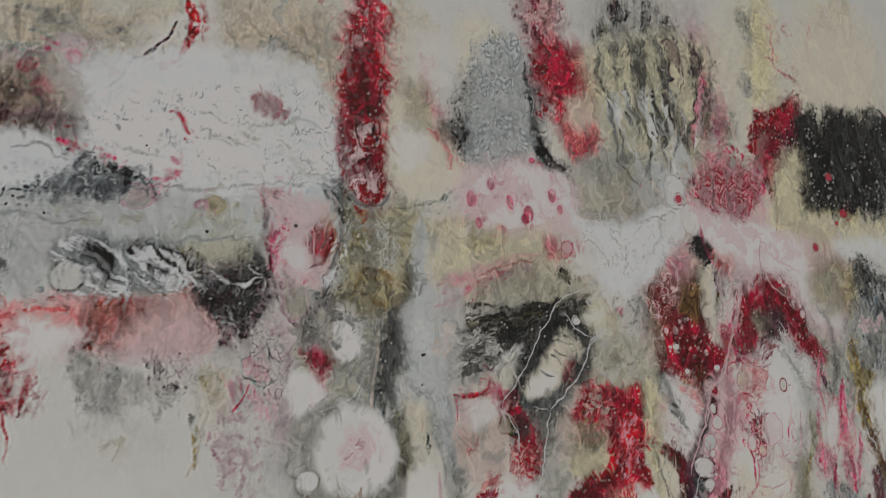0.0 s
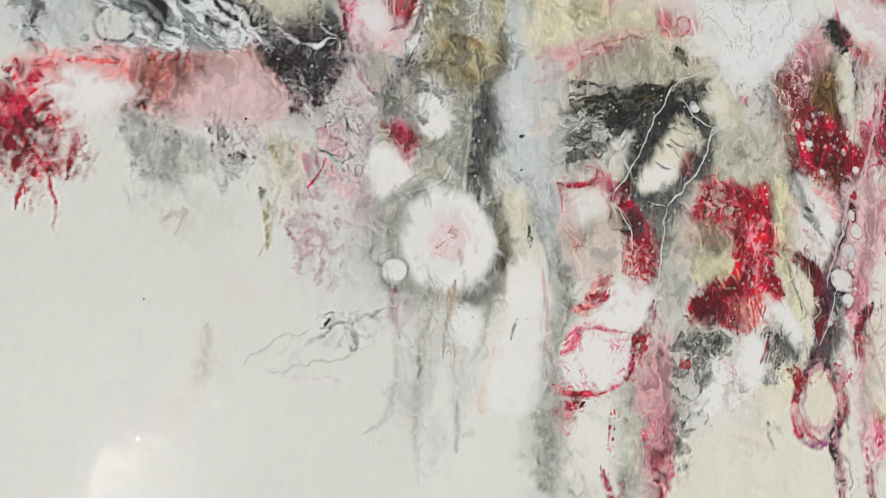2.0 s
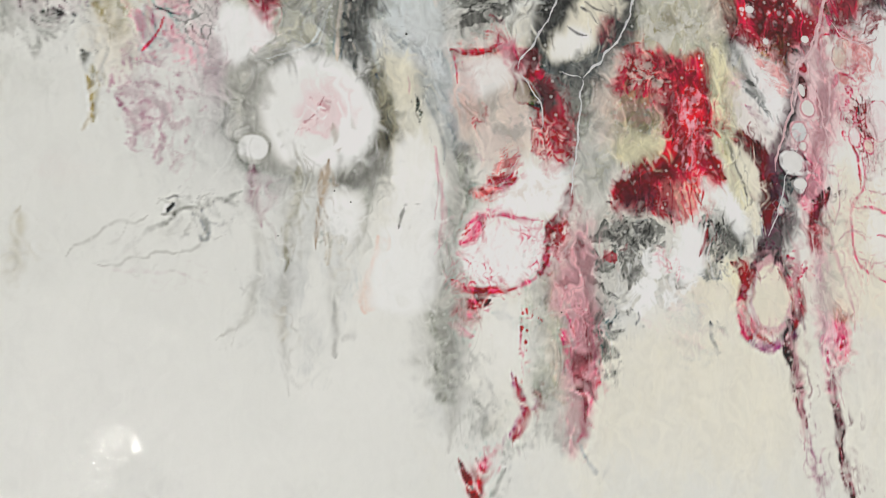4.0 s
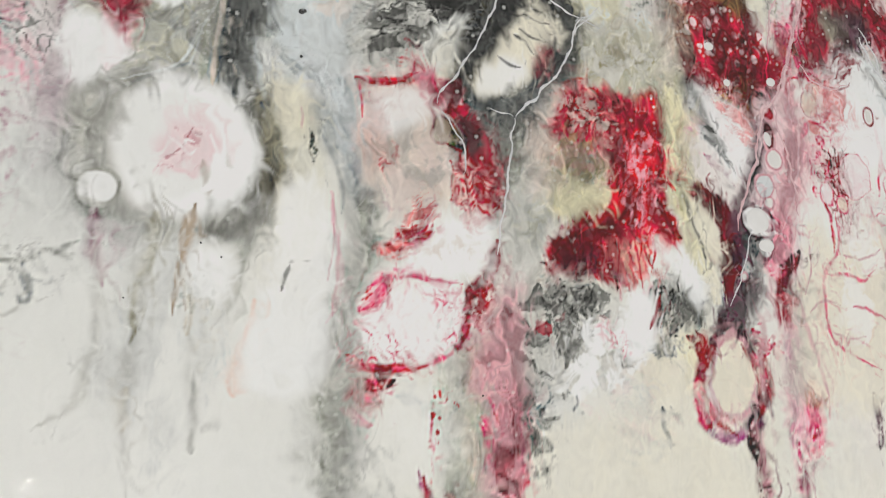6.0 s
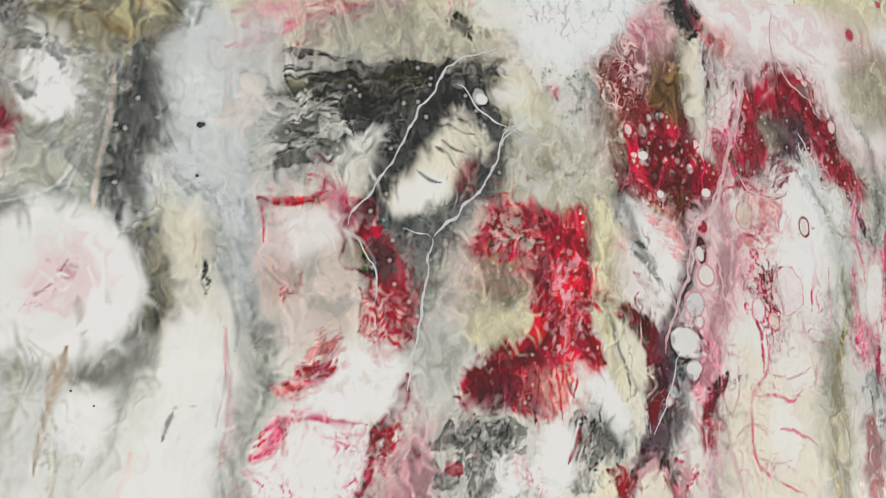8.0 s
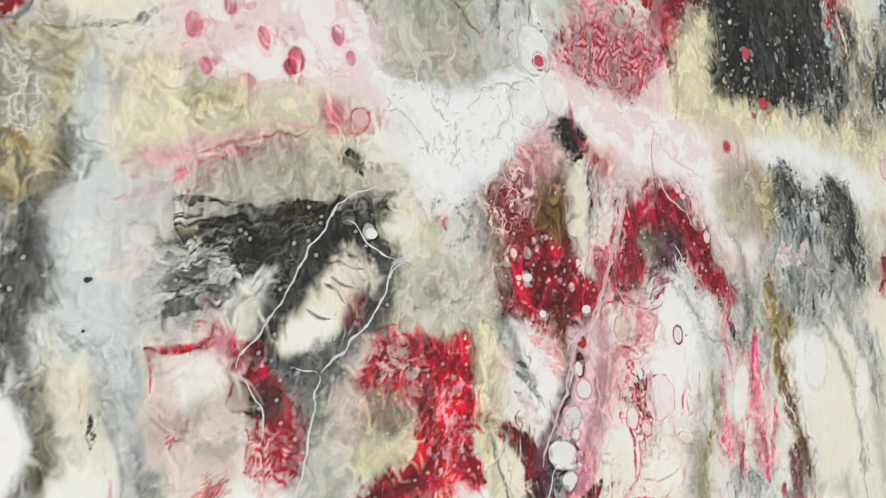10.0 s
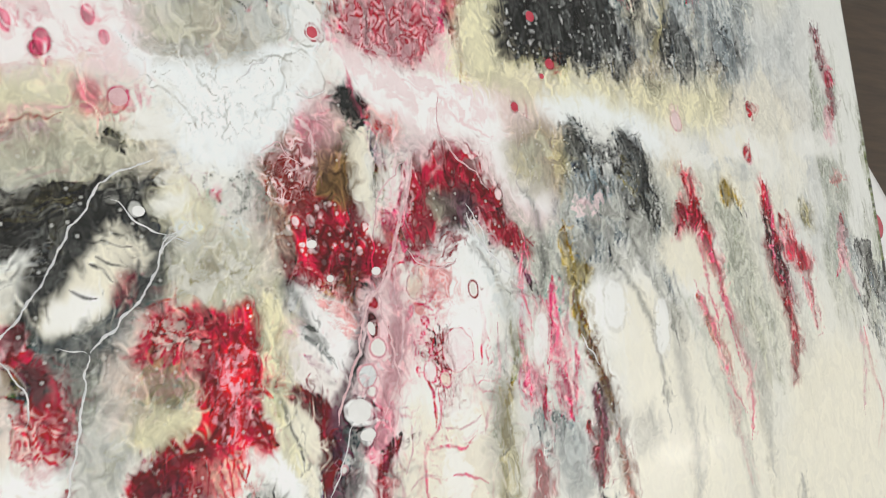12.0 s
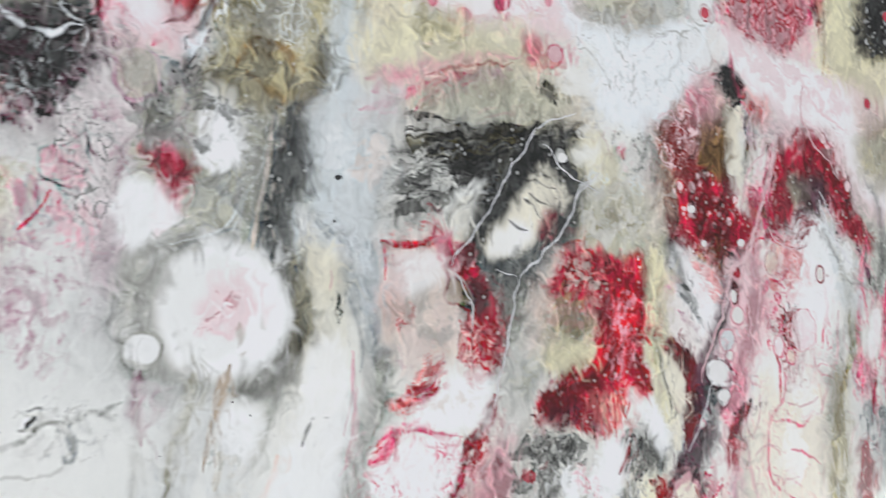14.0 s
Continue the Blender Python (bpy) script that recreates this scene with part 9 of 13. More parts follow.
shape("blood", 0.7, 2.7, 2, ("mottle", 0, 5.4, 0.45), -36, -39.7, -22.2, -32.4, -19.5, -48.7, -8.1, -64.7, -13.6, -71.4, -23.3, -58.6)
shape("iron", 0.85, 3, 2, (), -22.9, -48.9, -12.9, -55, -6.6, -68, -7.7, -77.7, -18.4, -71.4, -21.4, -61.8)
bubble("mink", "iron", -34.4, -59, 4.9, 7.2, 2, 1.3, 0.95)
bubble("dusty", "crimson", -22.5, -39, 3, 3.7, 3, 0.7, 0.7)
thread("fog", 0.8, 0.7, 0.9, 0.4, 1, -38.9, -46.3, -30.4, -51.1, -23.5, -61.9, -20.6, -74.7, -21.7, -84.3)
shape("red", 0.95, 2.6, 2.6, (), -24.7, -76.4, -13.7, -87.5, 2.4, -85.8, -0.5, -100.4, -8.7, -113.7, -18.2, -111.6, -25.1, -100.2)
shape("shell", 0.75, 1.7, 2, ("net", 0, 5.6, 0.3), -24.2, -79.6, 1.2, -87.4, -3.6, -113.1, -23.7, -106.5)
shape("garnet", 0.7, 2, 2, (), -8.3, -68, -3.5, -77.7, 1.2, -87.4, -7.6, -90.7, -15.9, -84.3)
shape("salmon", 0.8, 3.7, 3.7, ("streak", 23, 2.5, 0.42), -81.4, -135.3, -70.5, -120.9, -54.3, -100, -38.5, -106.3, -42.2, -118.6, -55.2, -127.3, -67.9, -137.3)
shape("red", 0.7, 2.5, 3.1, ("streak", 18, 1.8, 0.5), -67.5, -124, -54.8, -115.3, -43.7, -115.5, -52, -125.9, -63.1, -131.6)
shape("red", 0.6, 1.8, 2.5, ("mottle", 0, 3.1, 0.5), -78.5, -72.6, -66.3, -78.5, -69.6, -84.7, -75.7, -83.2)
shape("snow", 0.9, 5.7, 2.5, (), -64.8, -137.5, -45.5, -123.1, -22.3, -113.4, -4.8, -117.9, -9.2, -138.2, -27.1, -149.7, -55.8, -145.9)
shape("shell", 0.5, 3.8, 2.5, ("mottle", 0, 9.6, 0.5), -55.4, -133.4, -22.7, -122.2, -9.3, -125.6, -26.7, -140.6)
# shadow band left of the column, put into the colour as soft grey
shape("dove", 0.6, 6.9, 2.3, (), -90.3, -87.9, -80.9, -111.8, -85.8, -135.1, -93.6, -157.8, -99.7, -179.8, -104.3, -206.8, -113.9, -205.8, -103.7, -162.8, -94.5, -129)
shape("snow", 0.95, 4.2, 1.8, (), -95.4, -180.2, -85, -165.4, -65.3, -155.1, -43.4, -153.4, -29.5, -160.2, -30.4, -182.6, -44.9, -195.4, -81.2, -194.9)
thread("rose", 1.8, 1.2, 0.85, 0.7, 0.9, -86.2, -152.5, -71.2, -148.1, -52.7, -148.4, -27.3, -152.7)
shape("rose", 0.85, 2.9, 2.9, ("streak", 26, 2, 0.4), -92.3, -166.3, -80.3, -151.4, -71.2, -150.4, -77.5, -160.2, -86.5, -168.2)
thread("garnet", 4.5, 2.2, 0.95, 0.5, 1, -2.6, -127.7, -9.5, -142.8, -22.2, -157.6, -26.8, -173.9)
thread("blood", 2.3, 1.3, 0.8, 0.5, 1, -5.5, -132.1, -10.9, -144.3, -20.1, -156.2)
thread("garnet", 1.9, 1.5, 0.9, 0.5, 0.9, -26.8, -172.4, -30.6, -185.5, -34.7, -192.8)
shape("garnet", 0.8, 2.5, 2.5, ("mottle", 0, 4.1, 0.45), -26, -161.9, -10.8, -156.7, -4.3, -163.2, -15, -174.7, -25, -177)
thread("rose", 1.5, 1.2, 0.9, 0.6, 0.9, -30.6, -185.5, -44.9, -196, -66.5, -200.2, -87.1, -198.2, -99.9, -193.1)
thread("red", 1.2, 0.9, 0.85, 0.5, 0.9, -97.9, -196.6, -81.4, -201, -63.5, -200.5, -51.3, -198.3)
shape("rose", 0.9, 2.5, 1.9, ("net", 0, 6.8, 0.22), -46.7, -156.2, -27.3, -152.7, -28.6, -185.7, -41.4, -184.6, -44, -169.7)
shape("rose", 0.9, 2.3, 1.7, ("net", 0, 6.9, 0.2), -101, -176.9, -74.9, -176.2, -66.2, -188.3, -57.5, -200.6, -98.5, -198.7)
shape("red", 0.7, 2.3, 2.3, ("streak", -6, 2, 0.45), -99, -190.4, -81.2, -195.4, -57.4, -198.3, -60.6, -203.7, -95.7, -201.2)
shape("snow", 0.9, 1.2, 1.2, ("beads", 0, 5.3, 0.35), -95.5, -188.5, -57.2, -192, -44.5, -184.4, -69, -179.5)
# dark oval
shape("dusk", 0.8, 9.5, 3.6, (), 21.3, 50.6, 44.7, 57.2, 61.7, 44.5, 74.2, 21.8, 66.4, -2.6, 50.8, -28.5, 26.9, -46.9, 5, -47.8, -12.2, -38.5, -22.1, -29.1, -19.4, -5.6, -2.4, 19.8, 9.5, 38.5)
shape("iron", 0.92, 5.9, 2.9, (), 23.1, 49, 40.6, 53.7, 55.7, 43.8, 68.1, 21.2, 59.6, -3.1, 47.4, -21.7, 35.2, -32.8, 44.7, -4.2, 53.5, 10.8, 46.4, 22.8, 31.3, 26.6, 15.4, 11, -4, -14.6, -11, -28.5, -18.2, -18.9, -0.9, 13, 11, 33.4)
shape("soot", 0.7, 5.2, 3, (), 21, 45.2, 40.3, 49.3, 53.2, 36.2, 43.1, 31.5, 25.8, 29.6, 12.1, 17.7, 0.6, 6.2, 12.8, 31.8)
shape("cream", 0.97, 4.7, 1.5, (), 33.4, 30.4, 43.5, 26.1, 44.6, 19, 53, 16.2, 55.5, 6.7, 41, -1.6, 34.6, -12.7, 16.8, -31, -3.2, -35.4, -13.1, -28.6, -5.6, -17.4, 5.3, -7.1, 13.3, 5.6, 24.9, 15.4, 29, 21.1)
shape("snow", 0.8, 4.2, 2.1, (), -4.2, -18, 17.9, -9.7, 24.8, -19.6, 9.4, -32.4, -6.6, -31.6)
thread("iron", 1.1, 0.7, 0.75, 0.6, 1.1, 27.8, 19.2, 36.3, 15.7, 46.7, 14.5)
thread("iron", 1.1, 0.7, 0.75, 0.6, 1.1, 23.5, 9.6, 31.9, 4.7, 42, 2)
thread("iron", 1.1, 0.7, 0.75, 0.6, 1.1, 18.8, 5.7, 26.7, 0.8, 32.3, -7.2)
thread("iron", 1.1, 0.7, 0.75, 0.6, 1.1, 6.3, -9.8, 14, -14.1, 22, -15.6)
thread("iron", 1.1, 0.8, 0.75, 0.6, 1.1, 34.9, 23.4, 41.7, 22, 44.6, 18.6)
shape("garnet", 0.75, 3.3, 2.2, (), 35.3, -0.7, 47.8, -3.3, 42.6, -12.1, 34, -21.8, 30.3, -15.7)
shape("damson", 0.4, 3.4, 2.2, (), 41.7, 9.8, 53.1, 5.4, 48.5, -5.7, 40.2, -2.8)
bubble("milk", "iron", 49.9, 39.5, 4.2, 5, 6, 1.2, 0.95)
bubble("dove", "iron", 35.6, 48, 4.5, 5.3, 7, 1.5, 0.6)
shape("straw", 0.8, 7.1, 4, (), 58.1, 49.6, 85.1, 56.6, 100.4, 37.5, 90.4, 17.7, 74.1, 19.9, 65, 33.7)
shape("snow", 0.7, 4.7, 3.2, (), 59.9, 47.9, 80.5, 50.3, 79.3, 35.2, 65.1, 35.6)
shape("fog", 0.8, 5.6, 4.8, ("mottle", 0, 8, 0.4), 70.3, 23.2, 99.2, 22.2, 120.5, 20.4, 106.2, 4.1, 76.5, -1.8, 69.2, 8.5)
shape("mist", 0.95, 2, 2.4, ("net", 0, 6.5, 0.25), 70.5, 26.9, 89.5, 32.6, 125.7, 28.5, 124.6, 16.9, 81.5, 9.5)
thread("mist", 2, 1.2, 0.8, 0.6, 1.2, 87.1, 28.6, 76.3, 22, 65.9, 18.4)
# vein road between the oval and the fan
shape("dusk", 0.75, 6.2, 2.7, (), -3.7, -44.8, 27.1, -43.5, 17.6, -55.7, 13.7, -74.2, 6.2, -93.9, -3.3, -114.7, -8.5, -108.3, -2.8, -77.7, -7.9, -59.8)
shape("dove", 0.7, 6.1, 2.7, (), 10.2, -84.1, 23.7, -100.5, 29.6, -123.5, 10.6, -142.1, 0.3, -138.6, -0.1, -113.2)
shape("lichen", 0.5, 4.9, 3.5, ("mottle", 0, 8.4, 0.5), 10.1, -87.4, 49.8, -100.7, 60.3, -114.2, 32.9, -130.1, 11.5, -126.2)
shape("shell", 0.85, 6.4, 2.9, (), 47.2, -25.2, 52.3, -35.4, 37.5, -56.8, 29.7, -73.9, 26.8, -97.2, 19.8, -93.9, 24.2, -67.3, 34.6, -43.2)
# crimson fan
shape("lichen", 0.8, 8.7, 4.8, (), 69.5, 12.2, 116.2, 20, 131.4, -5.3, 111.8, -28.9, 78.7, -27, 63.4, -17.1)
shape("fog", 0.8, 5.6, 5.6, ("mottle", 0, 10.3, 0.5), 69.5, 12.2, 116.2, 20, 131.4, -5.3, 111.8, -28.9, 78.7, -27, 63.4, -17.1)
shape("khaki", 0.6, 4.8, 4.8, ("mottle", 0, 8.8, 0.58), 81.2, 5.8, 119.9, 12.7, 126.6, -9.4, 95.5, -22.5, 75.4, -16.4)
shape("terra", 0.6, 6.6, 3.7, ("mottle", 0, 9.5, 0.4), 33.5, -60.3, 52.8, -56.3, 75.4, -69.7, 82.3, -83.5, 50.7, -87.2, 32.1, -83.9)
shape("khaki", 0.7, 5.1, 3.7, ("mottle", 0, 8.8, 0.42), 44.2, -70.3, 71.4, -69.7, 78, -87, 57.9, -93.9, 43.1, -87.2)
shape("straw", 0.95, 5.1, 2.9, (), 38, -95.6, 73.7, -92.2, 79.4, -95.7, 66.6, -107.6, 43.2, -114.6)
shape("red", 0.97, 3.4, 3.8, (), 56.6, -30, 78.7, -26.3, 99.9, -29.5, 104.9, -40.2, 116.3, -36.1, 123.6, -41.3, 125.2, -61.4, 129.9, -75.9, 119.4, -86.1, 112.8, -94, 120.4, -112.5, 127.7, -125.3, 107.7, -122.1, 91, -125.8, 71, -126.6, 48.8, -142.1, 31.5, -139.8, 37.5, -127.6, 59.7, -121.6, 75.5, -109.4, 83, -95.7, 78.5, -80.8, 82.6, -69.5, 67.4, -69.8, 44.9, -59.3, 40.2, -50.5)
shape("blood", 0.75, 3, 3.8, ("mottle", 0, 6.1, 0.52), 56.4, -31.7, 90.7, -30, 98.2, -40.5, 88.4, -58.8, 64.5, -55.9, 49.2, -53)
shape("salmon", 0.7, 2.3, 3, ("mottle", 0, 5.3, 0.6), 46, -42.7, 86, -37.4, 93.1, -51.5, 79.7, -66.1, 48.7, -59.9)
shape("scarlet", 0.9, 3.5, 3.1, (), 94.7, -56.8, 116.1, -52.5, 121.2, -76, 110.6, -90.4, 111.3, -109.9, 87.7, -116.4, 83.1, -99.2, 91.6, -79.9)
thread("blood", 3.1, 1.9, 0.85, 0.6, 1.1, 96.8, -56.8, 85.5, -69.5, 84.8, -83.5, 88, -94)
thread("blood", 2.4, 1.6, 0.85, 0.6, 1.2, 115.3, -37.9, 107.9, -49.2, 111.3, -58.1)
thread("blood", 3.7, 2.2, 0.85, 0.6, 1.1, 104.1, -92.2, 94.7, -106.2, 71.6, -118.5, 48, -126.6, 33.2, -137.3)
thread("blood", 2, 1.2, 0.8, 0.6, 1.2, 114.1, -97.5, 121.1, -113.6, 126.1, -124.2)
thread("pink", 1.6, 0.6, 0.85, 0.5, 1.2, 99.8, -60.3, 101.6, -69.2, 100.1, -76.3)
thread("pink", 1.6, 0.6, 0.85, 0.5, 1.2, 107.3, -61.1, 105.7, -69.8, 103.6, -74.8)
thread("pink", 1.5, 0.6, 0.85, 0.5, 1.2, 100.8, -78.1, 102.5, -86.9, 99.4, -94)
thread("pink", 1.6, 0.6, 0.85, 0.5, 1.2, 107.3, -79.8, 105, -86.9, 107.9, -92.6)
thread("pink", 1.5, 0.6, 0.85, 0.5, 1.1, 89, -100.9, 93.3, -107.9, 91.1, -114.8)
thread("pink", 1.5, 0.6, 0.85, 0.5, 1.1, 101.3, -101, 102.2, -109.8, 98.9, -118.4)
shape("pink", 0.6, 1.9, 2.3, ("mottle", 0, 4.2, 0.68), 92.5, -58.7, 117.8, -58, 112.5, -115.2, 87.6, -118.2, 86.1, -87)
shape("salmon", 0.9, 4.5, 3.7, ("streak", -83, 3.4, 0.36), 69, -127.9, 91, -125.1, 111.9, -122.2, 125, -126.7, 110.5, -137.7, 100.9, -152.1, 85.5, -162.1, 79.8, -145.1, 66, -141.2)
shape("peach", 0.7, 3, 3, ("streak", -83, 2.6, 0.5), 80.8, -128.2, 103.1, -127.1, 101.5, -146, 85.1, -148.7)
shape("garnet", 0.92, 4.3, 3.5, (), 27.4, -147.3, 40, -134.3, 66.7, -131.9, 77.4, -145, 78.2, -160, 61.4, -151.5, 42.5, -152.6)
shape("damson", 0.6, 2.8, 2.8, ("mottle", 0, 5.6, 0.45), 32, -144.7, 47.4, -135.5, 66.4, -136.2, 69.5, -146.3, 46.4, -149.5)
thread("red", 1.1, 0.4, 0.85, 0.5, 1.1, 108.3, -124.9, 109, -136, 103.6, -149.5)
thread("red", 1.1, 0.4, 0.85, 0.5, 1.1, 93.2, -128.6, 95.2, -142.3, 96.2, -159.3)
thread("red", 1.1, 0.4, 0.85, 0.5, 1.1, 82.5, -131.7, 79.1, -148.4, 79.1, -163.4)
thread("red", 1.2, 0.4, 0.85, 0.5, 1.2, 115.8, -125.7, 123, -129.4, 126, -133.7)
thread("red", 1.1, 0.4, 0.85, 0.5, 1.1, 100.5, -128.8, 102.1, -139.2, 106.4, -146.2)
# cinders and floes under the fan
shape("fog", 0.8, 8.1, 3.4, (), -0.5, -154.2, 31.7, -149.5, 68.6, -157.8, 82.9, -175.2, 65.1, -203.1, 27.3, -218.1, -0.2, -215.2, -12.3, -187)
shape("dusk", 0.85, 4, 4, ("mottle", 0, 7.4, 0.5), 2.8, -157.5, 35.3, -149.6, 72.5, -158.1, 58.8, -186.5, 32, -200.1, 7, -206.9, -1.9, -181.8)
shape("iron", 0.7, 2.8, 2.8, ("mottle", 0, 4.8, 0.56), 27.6, -155.7, 57.2, -157.2, 59.3, -180.1, 29.1, -190.5)
shape("snow", 0.9, 2.8, 2.8, ("mottle", 0, 11.9, 0.42), 25.5, -190.2, 44.4, -179, 84, -162, 102.8, -176.5, 96.4, -202.6, 63.7, -222, 20.3, -217.4)
shape("garnet", 0.8, 2.3, 1.9, ("mottle", 0, 3.9, 0.4), -5, -175.5, 5.4, -173.1, 4.8, -185.4, -3.9, -187.7)
shape("garnet", 0.7, 2.3, 2, ("mottle", 0, 4, 0.42), 12.2, -176.7, 26.4, -176.2, 25.8, -185.5, 13.4, -185.5)
shape("dusty", 0.8, 7.1, 3.2, (), -29.8, -215, -20, -183.4, -0.7, -158.8, 12, -154.8, 7.3, -176.4, 4, -200.6, -0.4, -218.2)
shape("garnet", 0.5, 3.2, 3.2, ("mottle", 0, 5.8, 0.55), -19.7, -204.3, -12, -181, 5.9, -163.9, 4.6, -188.4, -3.4, -211.9)
shape("dusk", 0.85, 5.3, 3.8, ("streak", 66, 3.1, 0.38), 102.8, -176.5, 122.9, -148.6, 134.9, -164.9, 140.2, -189.4, 122.4, -188.1)
shape("snow", 0.92, 5.1, 2.2, (), 84, -162, 102.8, -168.1, 101.6, -189.8, 92.2, -205.5, 75.4, -194.3)
shape("rose", 0.6, 2.8, 2.1, ("net", 0, 6.4, 0.2), 59.3, -180.1, 78.2, -184.7, 80.7, -201.3, 65.9, -193.5)
thread("garnet", 1.9, 1.1, 0.8, 0.5, 1.1, 108.1, -163.4, 102.8, -176.5, 98, -184.6)
# yellow-green stream and the hook
shape("straw", 0.85, 7.3, 3.2, (), 129.9, -20.5, 143.9, -14, 144.5, -31, 138.7, -57.4, 137.6, -86.7, 142.6, -115.7, 151, -144.5, 138.9, -151.1, 131.7, -115.5, 127.2, -72.3, 125.2, -43.1)
shape("khaki", 0.4, 4, 3.2, ("streak", -84, 2.4, 0.5), 131.4, -27.9, 140.7, -23.7, 134.5, -64.9, 138.9, -108.5, 133.8, -115.5, 129.4, -72.3)
shape("snow", 0.92, 6, 3.4, (), 152.4, -19.2, 175.3, -21.8, 201.5, -44, 203.6, -67.2, 184.5, -86.5, 169.8, -71.6, 158.2, -51.2)
shape("salmon", 0.7, 2.6, 2.6, ("streak", -35, 3.1, 0.5), 170.6, -22.1, 202, -40, 204.1, -63.3, 188.1, -56, 173.6, -37.3)
thread("dusk", 5.9, 2.1, 0.8, 0.7, 1.3, 135.3, -20.2, 149.3, -14.8, 158.1, -30.4, 165.2, -51, 181.1, -75.2)
thread("iron", 2.5, 1.3, 0.8, 0.5, 1.3, 150, -34.5, 158.8, -45.5, 170.9, -53.5)
thread("iron", 2.1, 0.8, 0.7, 0.5, 1.3, 158, -53.1, 172.6, -67.8, 182.9, -79.7)
shape("cream", 0.9, 4.9, 2.4, (), 140.2, -95.8, 160.3, -108.7, 166, -130.7, 162.2, -148.6, 147.8, -133.7)
shape("snow", 0.7, 3.9, 2.3, (), 107.4, -125.5, 139.7, -144.1, 146.2, -165.5, 137.9, -161.5, 118.3, -143.2)
shape("blood", 0.97, 2.4, 2, (), 137.8, -93.3, 153.6, -94.8, 171.1, -101.5, 175, -116.3, 170.2, -138.1, 170.9, -156.1, 161.6, -170.6, 159.9, -144.9, 164.1, -123.4, 152.5, -105.7)
thread("garnet", 1.2, 1.2, 0.7, 0.5, 1.2, 138.6, -94, 154.1, -99.1, 166.6, -108.8, 167.8, -130.7)
thread("iron", 1.6, 0.8, 0.7, 0.6, 1.2, 132.7, -83.1, 139.8, -108.5, 147.3, -133.7, 148, -148)
shape("damson", 0.9, 4.8, 3.2, (), 142.9, -196.5, 163.6, -168.2, 187.1, -147.8, 192.6, -164.5, 178.3, -183.4, 184.7, -206.9, 164.7, -198.2, 149, -200.4)
shape("iron", 0.7, 3.2, 3.2, ("mottle", 0, 5.7, 0.4), 152.3, -190.3, 170.6, -166.9, 184.2, -156.8, 175.7, -181.4)
# red shoulder with pale bubbles
shape("mink", 0.7, 8.7, 5.2, (), 144.2, 81.7, 173.1, 89.7, 164.4, 52.1, 165, 12.6, 149.4, -4.1, 138.8, 25.9)
shape("garnet", 0.95, 6.3, 4.5, (), 150, 70.4, 168.3, 89, 196.9, 84.6, 206.7, 56.8, 218.9, 33.3, 234.1, 7.9, 232.7, -14.7, 215.3, -20.5, 201.7, -34.2, 184.7, -23.3, 166, -12.7, 154.2, -1.8, 165.6, 18.5, 150.9, 46.7)
shape("bark", 0.95, 7.4, 4.7, (), 182.5, 86.8, 214.5, 97.5, 223.1, 75.4, 213.8, 41, 194, 37.1, 179.3, 57.8)
shape("umber", 0.6, 4.2, 4.6, ("mottle", 0, 8.4, 0.45), 190.1, 67.2, 215.8, 74.5, 212.8, 49.2, 192.2, 43)
shape("rust", 0.6, 4, 4.4, ("mottle", 0, 8, 0.5), 150.4, 74.5, 176.7, 77.9, 172.7, 41, 154.2, 43.1)
shape("red", 0.92, 5.4, 4.5, (), 165.8, 20.5, 195.7, 31.2, 213.8, 16.5, 232.5, 3.6, 231.2, -14.8, 209.9, -16, 185.8, -13.4, 163.5, -1.2)
shape("blood", 0.85, 3.6, 3.6, ("mottle", 0, 8, 0.5), 183.6, 10.1, 208.8, 16.1, 209.9, -16, 185.3, -17.4, 167.4, -8.7)
shape("bark", 0.5, 4.4, 3.6, ("mottle", 0, 6.2, 0.45), 181.4, -9.8, 205.4, -12.2, 201, -28.3, 184.9, -21.3)
thread("soot", 3.2, 2.3, 0.9, 0.6, 1.4, 208, 18.1, 211.6, -1.8, 203.7, -26.2, 203.1, -55.6)
shape("milk", 0.92, 4.3, 2.8, (), 225.7, 88.4, 233.6, 72.4, 230, 40.6, 235.7, 12.1, 223.9, 16.5, 214.8, 41.1, 220, 66.6)
shape("iron", 0.6, 3.4, 2.9, ("streak", -91, 2.9, 0.4), 236.9, 98.5, 237.8, 64.5, 231.3, 34.5, 228.8, 55)
bubble("petal", "red", 174.1, 10.2, 4.8, 6, 20, 0.9, 0.9)
bubble("petal", "red", 161.9, 28, 2.6, 3.3, 21, 0.9, 0.9)
bubble("petal", "red", 173.7, 28.3, 3.5, 4.4, 21, 0.9, 0.9)
bubble("petal", "red", 197, 0, 2.2, 2.8, 19, 0.9, 0.9)
bubble("petal", "red", 186.5, -15.7, 3.1, 3.9, 19, 0.9, 0.9)
bubble("petal", "red", 202, 9.1, 1.8, 2.3, 20, 0.9, 0.9)
bubble("petal", "red", 219.7, 23.1, 2.3, 2.9, 20, 0.9, 0.9)
bubble("petal", "red", 197, 21.2, 2.3, 2.8, 20, 0.9, 0.9)
bubble("petal", "red", 212.3, 4.2, 2.8, 3.4, 19, 0.9, 0.9)
bubble("petal", "red", 181.3, -2.7, 1.8, 2.2, 20, 0.9, 0.9)
bubble("petal", "red", 180, 37.7, 2.2, 2.8, 21, 0.9, 0.9)
shape("petal", 0.9, 1.8, 1.8, ("beads", 0, 6.3, 0.25), 162.8, 36, 216.4, 37.2, 230.7, -10.7, 184.9, -21.3, 159.1, 0.4)
shape("petal", 0.9, 1.8, 2.7, ("net", 0, 7.1, 0.2), 149.2, 86.4, 187.4, 87.5, 174, 53.2, 149.5, 42.6)
